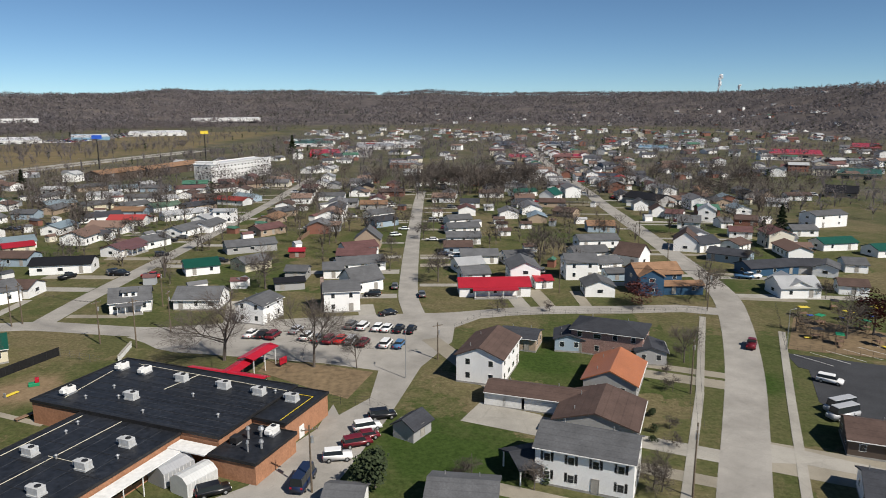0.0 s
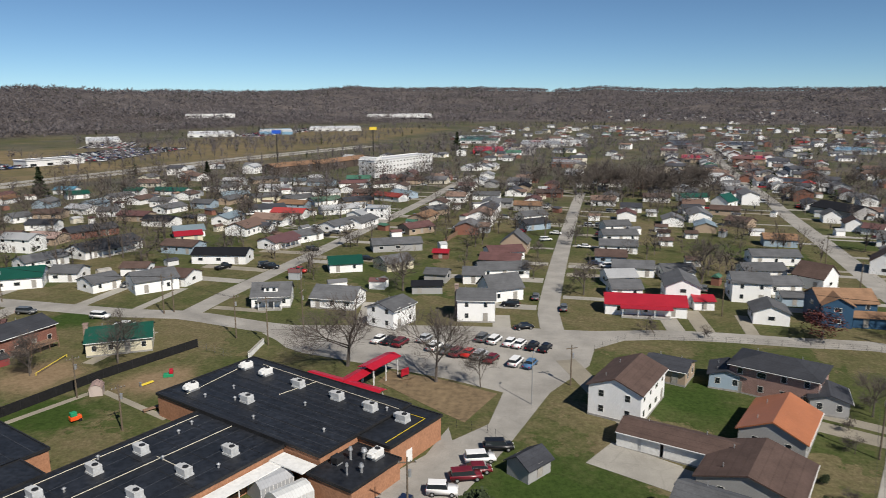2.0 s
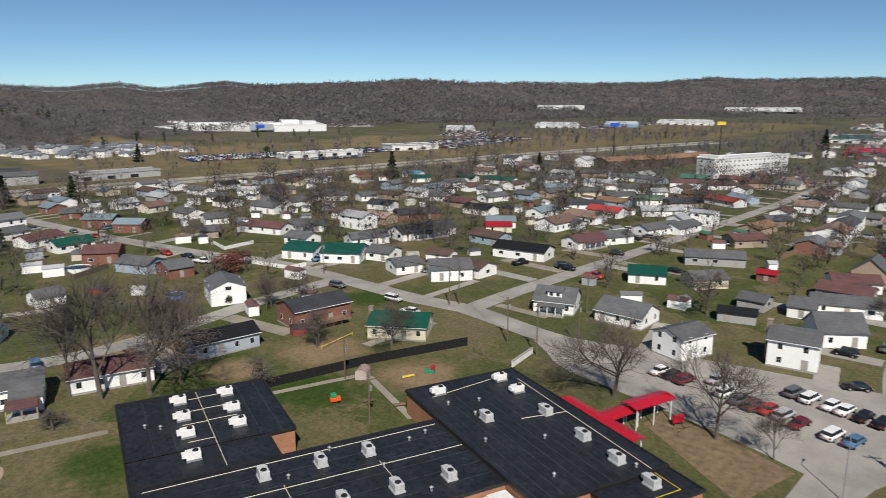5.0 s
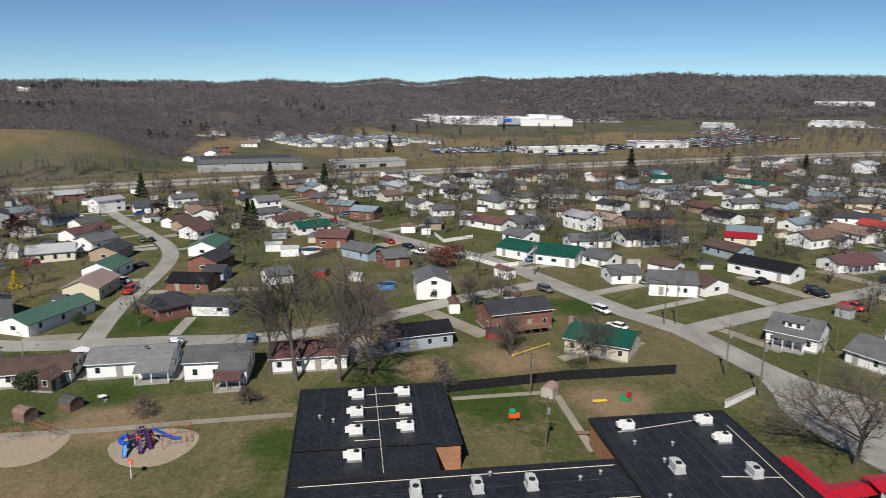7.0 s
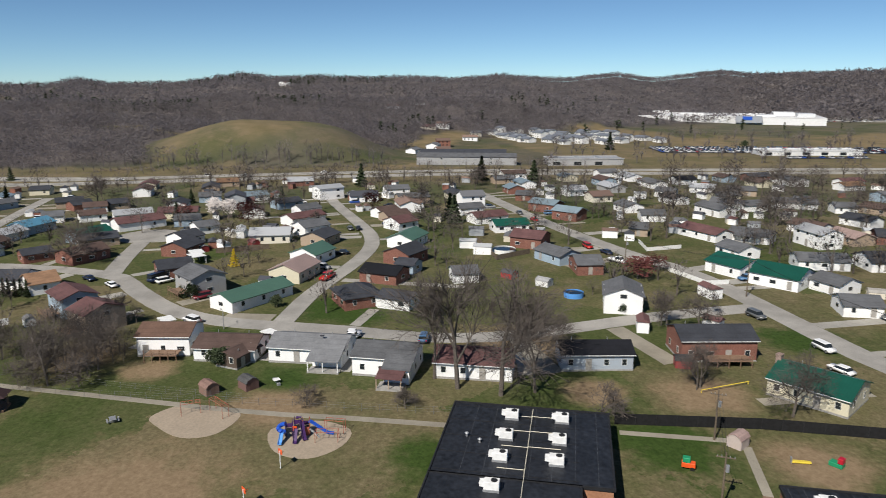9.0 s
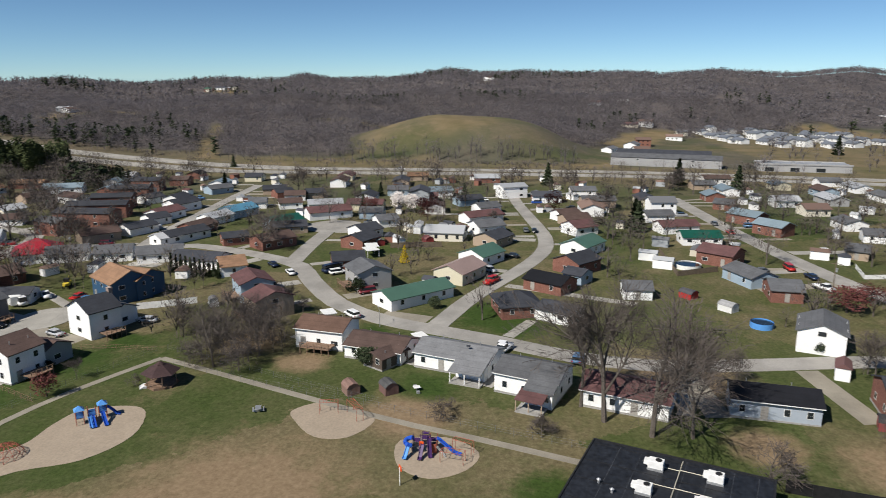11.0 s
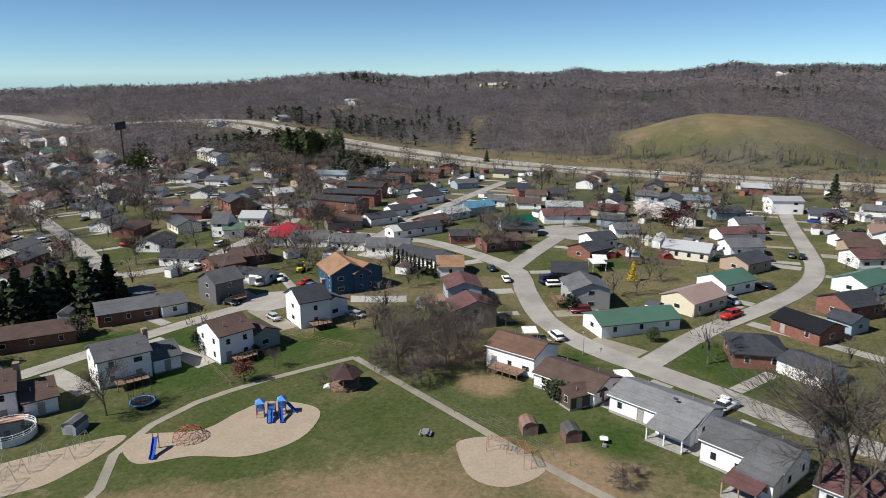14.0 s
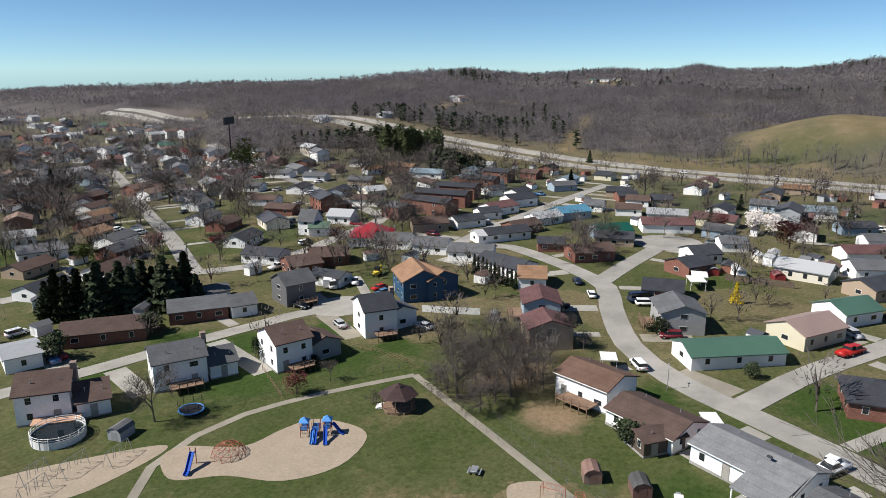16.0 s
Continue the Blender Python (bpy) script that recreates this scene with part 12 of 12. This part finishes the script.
def small_sheds(spots, label):
    """Garden sheds and garages of many colours behind the houses."""
    r = random.Random(9)
    walls, tops = bmesh.new(), bmesh.new()
    for x, y in spots:
        L, W, h = r.uniform(2.4, 5.5), r.uniform(2.2, 3.4), r.uniform(2.0, 2.5)
        m = Matrix.Translation((x, y, land(x, y))) @ Matrix.Rotation(r.choice((0.1, 1.2, -0.4, 0.6)), 4, "Z")
        bmesh.ops.create_cube(walls, size=1, matrix=m @ Matrix.Translation((0, 0, h / 2 - 0.2)) @ Matrix.Diagonal((L, W, h + 0.4, 1)))
        lo = [tops.verts.new(m @ Vector(v)) for v in ((-L / 2 - 0.2, -W / 2 - 0.2, h), (L / 2 + 0.2, -W / 2 - 0.2, h), (L / 2 + 0.2, W / 2 + 0.2, h), (-L / 2 - 0.2, W / 2 + 0.2, h), (-L / 2 - 0.2, 0, h + 0.8), (L / 2 + 0.2, 0, h + 0.8))]
        for f in ((0, 1, 5, 4), (2, 3, 4, 5), (0, 4, 3), (1, 2, 5), (3, 2, 1, 0)):
            tops.faces.new([lo[i] for i in f])
    t = thing("garden_sheds", label, "sheds", Matrix.Identity(4), kind="stuff")
    part("wall", walls, M_FARWALL, t)
    part("roof", tops, M_FARROOF, t)


def clear_of_homes(spots, gap, edge=3.0):
    xy = np.array([o.matrix_basis.translation.xy for o in HOMES] + [q[:2] for q in rows])
    return [(x, y) for x, y in spots if np.min(np.hypot(xy[:, 0] - x, xy[:, 1] - y)) > gap and not on_paving(x, y, edge)]


small_sheds(clear_of_homes(scatter(520, -31, 158, 150, 430, 71, town), 10.5), "small garden sheds and garages behind the houses")
far_houses(lanes, "distant white and grey houses across the valley town")
far_houses([(x, y) for x, y in scatter(260, 136, 176, 330, 1000, 6, town)], "distant low houses among bare trees")


def far_woods(spots, mat, name, label, hmin, hmax, seed, sprigs=24, wide=0.38, long=0.2, fat=0.3):
    """A wood seen from afar: every tree a stem under a rounded crown of loose sprigs that point outward."""
    g = np.random.RandomState(seed)
    xy = np.array(spots)
    n = len(xy)
    h = g.uniform(hmin, hmax, n)
    z = np.array([land(x, y) for x, y in spots]) - 0.5
    base = np.column_stack([xy, z])
    # stems
    w = (0.012 * h + 0.06)[:, None]
    d = g.uniform(0, 6.283, n)
    side = np.column_stack([np.cos(d), np.sin(d), np.zeros(n)])
    stem = np.stack([base - side * w, base + side * w, base + np.column_stack([np.zeros((n, 2)), h * 0.8])], 1)
    # sprigs
    v, a, rr = g.uniform(-0.55, 1.0, (n, sprigs)), g.uniform(0, 6.283, (n, sprigs)), g.uniform(0.25, 1.0, (n, sprigs)) ** 0.5
    lean = np.sqrt(1 - v * v * 0.98)
    rad = (h * g.uniform(0.8, 1.2, n) * wide)[:, None] * (1 + 0.25 * np.sin(2 * a + d[:, None]))
    out = np.stack([lean * np.cos(a), lean * np.sin(a), v], 2)
    c = base[:, None, :] + out * np.stack([rad * rr, rad * rr, 0.40 * h[:, None] * rr], 2)
    c[:, :, 2] += 0.58 * h[:, None]
    way = out * 0.7 + g.normal(0, 0.55, (n, sprigs, 3)) + np.array([0, 0, 0.35])
    way /= np.linalg.norm(way, axis=2, keepdims=True)
    flat = np.cross(way, g.normal(0, 1, (n, sprigs, 3)))
    flat /= np.linalg.norm(flat, axis=2, keepdims=True) + 1e-6
    ln = (h[:, None] * long * g.uniform(0.5, 1.2, (n, sprigs)))[:, :, None]
    tri = np.stack([c - flat * ln * fat * 0.5, c + flat * ln * fat * 0.5, c + way * ln], 2).reshape(-1, 3, 3)
    vs = np.concatenate([stem, tri]).reshape(-1, 3)
    me = bpy.data.meshes.new(name)
    k = len(vs)
    me.vertices.add(k)
    me.vertices.foreach_set("co", vs.ravel())
    me.loops.add(k)
    me.loops.foreach_set("vertex_index", np.arange(k, dtype=np.int32))
    me.polygons.add(k // 3)
    me.polygons.foreach_set("loop_start", np.arange(0, k, 3, dtype=np.int32))
    me.update(calc_edges=True)
    me.materials.append(mat)
    tagged(new(name, me), label, "woods", kind="stuff")


def wood_mesh(spots, mat, name, label, hmin, hmax, seed, conifer=False, twigs=24, fat=1.0, wide=1.0):
    """A stand of far trees: each a stem with branches that fan up and out, or a ragged pine crown."""
    r = random.Random(seed)
    vs, fs = [], []
    for x, y in spots:
        z = land(x, y) - 0.5
        h = r.uniform(hmin, hmax)
        g = 0.012 * h + 0.05
        k = len(vs)
        vs += [(x - g, y - g, z), (x + g, y + g, z), (x, y, z + h * 0.85)]
        fs.append((k, k + 1, k + 2))
        spread = r.uniform(0.32, 0.44) * wide
        lump = r.uniform(0.02, 0.1)
        limbs = [(r.uniform(0, 6.283), r.uniform(0.2, 0.42), r.uniform(0.62, 1.0), r.uniform(0.35, 1.0)) for _ in range(9)]
        for i in range(twigs):
            a = r.uniform(0, 6.283)
            c, s = math.cos(a), math.sin(a)
            k = len(vs)
            if conifer:
                t = 0.18 + 0.8 * (i + r.random()) / twigs
                rad = h * 0.27 * math.sqrt(max(0.03, 1 - ((t - 0.5) / 0.52) ** 2)) * r.uniform(0.35, 1.2)
                q = h * r.uniform(0.05, 0.11)
                zz = z + h * t
                vs += [(x - s * q * 0.4, y + c * q * 0.4, zz + 0.05 * h), (x + c * rad - s * q, y + s * rad + c * q, zz - 0.03 * h), (x + c * rad + s * q, y + s * rad - c * q, zz + r.uniform(-0.02, 0.05) * h), (x + s * q * 0.3, y - c * q * 0.3, zz - 0.06 * h)]
                fs.append((k, k + 1, k + 2, k + 3))
            else:
                q = h * r.uniform(0.010, 0.022) * fat
                if twigs >= 60:
                    # a few limbs, and fine twigs filling a rounded crown
                    if i < 9:
                        la, l0, l1, lw = limbs[i]
                        ca, sa, lr = math.cos(la), math.sin(la), h * spread * lw * 0.85
                        vs += [(x - sa * q * 0.7, y + ca * q * 0.7, z + h * l0), (x + sa * q * 0.7, y - ca * q * 0.7, z + h * l0), (x + ca * lr, y + sa * lr, z + h * l1 * 0.92)]
                    else:
                        v = r.uniform(-0.75, 1.0)
                        u = math.sqrt(max(0.02, 1 - v * v)) * r.random() ** 0.45 * h * spread
                        px, py, pz = x + c * u, y + s * u, z + h * (0.62 + 0.3 * v) * (1 + lump * math.sin(3 * a + 7 * lump))
                        e = h * r.uniform(0.07, 0.16)
                        w = r.uniform(-1.2, 1.2)
                        cw, sw = math.cos(a + w), math.sin(a + w)
                        q *= 0.5
                        vs += [(px - sw * q, py + cw * q, pz), (px + sw * q, py - cw * q, pz), (px + cw * e * 0.8, py + sw * e * 0.8, pz + e * r.uniform(0.1, 1.1))]
                    fs.append((k, k + 1, k + 2))
                    continue
                t = r.uniform(0.22, 0.72)
                t1 = min(1.0, t + r.uniform(0.06, 0.3))
                rad = h * spread * math.sqrt(max(0.05, 1 - ((t1 - 0.62) / 0.46) ** 2)) * r.uniform(0.35, 1.05)
                b0 = rad * r.uniform(0.0, 0.45)
                vs += [(x + c * b0 - s * q, y + s * b0 + c * q, z + h * t), (x + c * b0 + s * q, y + s * b0 - c * q, z + h * (t + 0.02)), (x + c * rad, y + s * rad, z + h * t1)]
                fs.append((k, k + 1, k + 2))
    me = bpy.data.meshes.new(name)
    me.from_pydata(vs, [], fs)
    me.materials.append(mat)
    tagged(new(name, me), label, "woods", kind="stuff")


def in_woods(x, y):
    return wooded(x, y) > 0.35 and abs(x - hwy_x(y)) > 26


hill = scatter(15000, 60, 170, 440, 900, 21, in_woods)
far_woods(hill, M_WOODS, "woods", "leafless grey-brown woods covering the hills", 6, 13, 3, 34, 0.4, 0.17, 0.24)
ridges = scatter(27000, 60, 178, 860, 1900, 27, in_woods) + scatter(15000, 18, 60, 780, 1900, 29, in_woods)
far_woods(ridges, M_WOODS, "woods", "leafless grey-brown woods on the far ridges", 6, 13, 13, 13, 0.52, 0.34, 0.32)
slopes = scatter(17000, -40, 56, 800, 3500, 22, in_woods)
far_woods(slopes, M_WOODS, "woods", "leafless grey-brown woods on the slopes across the valley", 9, 16, 15, 10, 0.95, 0.55, 0.45)


def clump(n, x0, y0, x1, y1, w, seed):
    """Spots strewn along a line."""
    r = random.Random(seed)
    return [(x0 + (x1 - x0) * t + r.gauss(0, w), y0 + (y1 - y0) * t + r.gauss(0, w)) for t in (r.random() for _ in range(n))]


pines = []
for k, q in enumerate([(26, -833, -515, -870, -480, 14), (34, -395, -232, -430, -205, 8), (60, -450, -290, -520, -310, 22), (22, -450, -235, -500, -250, 14), (60, -455, -210, -575, -235, 26), (46, -372, -295, -398, -240, 9),
                       (26, -349, -168, -356, -142, 6), (22, -1300, -126, -1285, -30, 14), (40, -1300, 29, -1420, 196, 16), (70, -850, -200, -830, -77, 20), (44, -880, 15, -905, 60, 22), (10, -725, 155, -740, 180, 9),
                       (8, -660, 130, -690, 120, 9), (30, -900, -300, -960, -280, 30), (10, -1240, 35, -1260, 50, 10), (26, -760, 330, -1000, 420, 90), (10, -700, 520, -800, 600, 60), (40, -1000, -500, -1250, -300, 70)]):
    pines += [(x, y) for x, y in clump(*q, 50 + k) if abs(x - hwy_x(y)) > 20]
wood_mesh(pines, M_PINE, "pine_woods", "dark green pine stands among the bare woods", 8, 13.5, 4, True, 26)
valley = scatter(2200, -40, 42, 330, 1000, 24, town) + scatter(1800, -40, 42, 900, 1900, 28, town) + scatter(1400, 134, 176, 300, 1100, 25, town) + scatter(170, 42, 70, 430, 800, 26, lambda x, y: abs(x - hwy_x(y)) > 30)
wood_mesh(valley, M_WOODS, "valley_trees", "leafless trees scattered through the distant town", 6, 13, 5, False, 84, 2.0, 1.2)
wood_mesh(scatter(150, -40, 42, 360, 1700, 44, town) + scatter(60, 134, 176, 300, 1000, 45, town), M_PINE, "valley_pines", "scattered evergreens in the distant town", 5, 11, 14, True, 24)
wood_mesh([(hwy_x(y) + s * random.Random(int(y * 7 + s)).uniform(19, 27), y) for y in np.arange(-420, 230, 5.0) for s in (-1, 1)], M_WOODS, "roadside_trees", "leafless trees and brush along the highway", 3, 9, 6, False, 100, 1.2, 1.2)
wood_mesh([(-468 + random.Random(k).gauss(0, 4), -62 + k * 3.6 + random.Random(k + 900).uniform(-5, 5)) for k in range(46)], M_WOODS, "roadside_trees", "row of bare young trees below the grassy knoll", 9, 15, 7, False, 110, 0.9, 0.62)
wood_mesh([(-457 + random.Random(k).gauss(0, 2.5), -75 + k * 1.5) for k in range(110)], M_WOODS, "roadside_brush", "low brown brush along the foot of the knoll", 1.5, 3.5, 17, False, 40, 1.5, 1.6)
garden_spots = clear_of_homes(scatter(1500, -31, 158, 150, 440, 33, town), 9, 5)
wood_mesh(garden_spots, M_TWIG, "garden_trees", "leafless trees scattered between the gardens", 4.5, 11, 8, False, 140, 1.5, 1.1)
big_spots = clear_of_homes(scatter(800, 118, 172, 200, 560, 37, town) + scatter(520, -31, 118, 215, 520, 38, town), 7.5)
wood_mesh(big_spots, M_TWIG, "old_trees", "large spreading leafless trees between the houses", 8, 16, 18, False, 360, 0.85, 1.15)
rt = random.Random(91)
thicket = [(-152 + 26 * u - 12 * v + rt.uniform(-1, 1), -12 + 13 * u + 17 * v + rt.uniform(-1, 1)) for u, v in ((rt.random(), rt.random()) for _ in range(58))]
wood_mesh(thicket, M_TWIG, "thicket", "dense leafless brown thicket beside the playing field", 3.5, 7.5, 92, False, 380, 0.6, 1.5)
hillside = [(-610, -335), (-620, -345), (-1002, -360), (-985, -370), (-1015, -345), (-1244, 18), (-1256, 10), (-548, 132), (-560, 150), (-600, 165), (-721, 172), (-735, 190), (-690, 215), (-650, 200), (-520, 150), (-840, 150), (-900, 190), (-470, -310), (-420, -330)]
far_houses(hillside, "scattered houses on the wooded hillside")
slope = lambda x, y: wooded(x, y) > 0.5
far_houses(scatter(80, -30, 4, 1400, 2300, 61, slope), "distant houses among trees on the far slopes")
wood_mesh(scatter(1900, -32, 45, 1000, 3300, 62, lambda x, y: slope(x, y) and noise.noise((x / 260, y / 260, 8.0)) > 0.12), M_PINE, "far_pines", "dark evergreens on the far slopes", 8, 14, 63, True, 10)


M_STEAM = plain("steam", (0.92, 0.93, 0.94), 1.0, 0, 0.1, 0.05, 0, 0.0)
let_through(M_STEAM, 0.6)


def steam(x, y, z, h, w, seed):
    """White steam over a far power station's stack beyond the ridge."""
    r = random.Random(seed)
    t = thing("steam_plume", "white steam rising from a far stack beyond the ridge", "steam", pose(x, y, z))
    bm = bmesh.new()
    tube(bm, (0, 0, -60), (0, 0, 4), 3, 2.2, 12)
    part("stack", bm, M_LGREY, t)
    bm = bmesh.new()
    for k in range(26):
        f = k / 25
        bmesh.ops.create_icosphere(bm, subdivisions=1, radius=w * (0.13 + 0.14 * f) * r.uniform(0.6, 1.2), matrix=Matrix.Translation((w * (0.25 * f + r.uniform(-0.3, 0.3) * f), r.uniform(-0.3, 0.3) * w, 5 + h * f)) @ Matrix.Diagonal((1, 1, r.uniform(0.9, 1.5), 1)))
    part("plume", bm, M_STEAM, t, smooth=True)


steam(1193, 3122, 104, 66, 26, 1)
steam(1268, 3092, 104, 24, 16, 2)
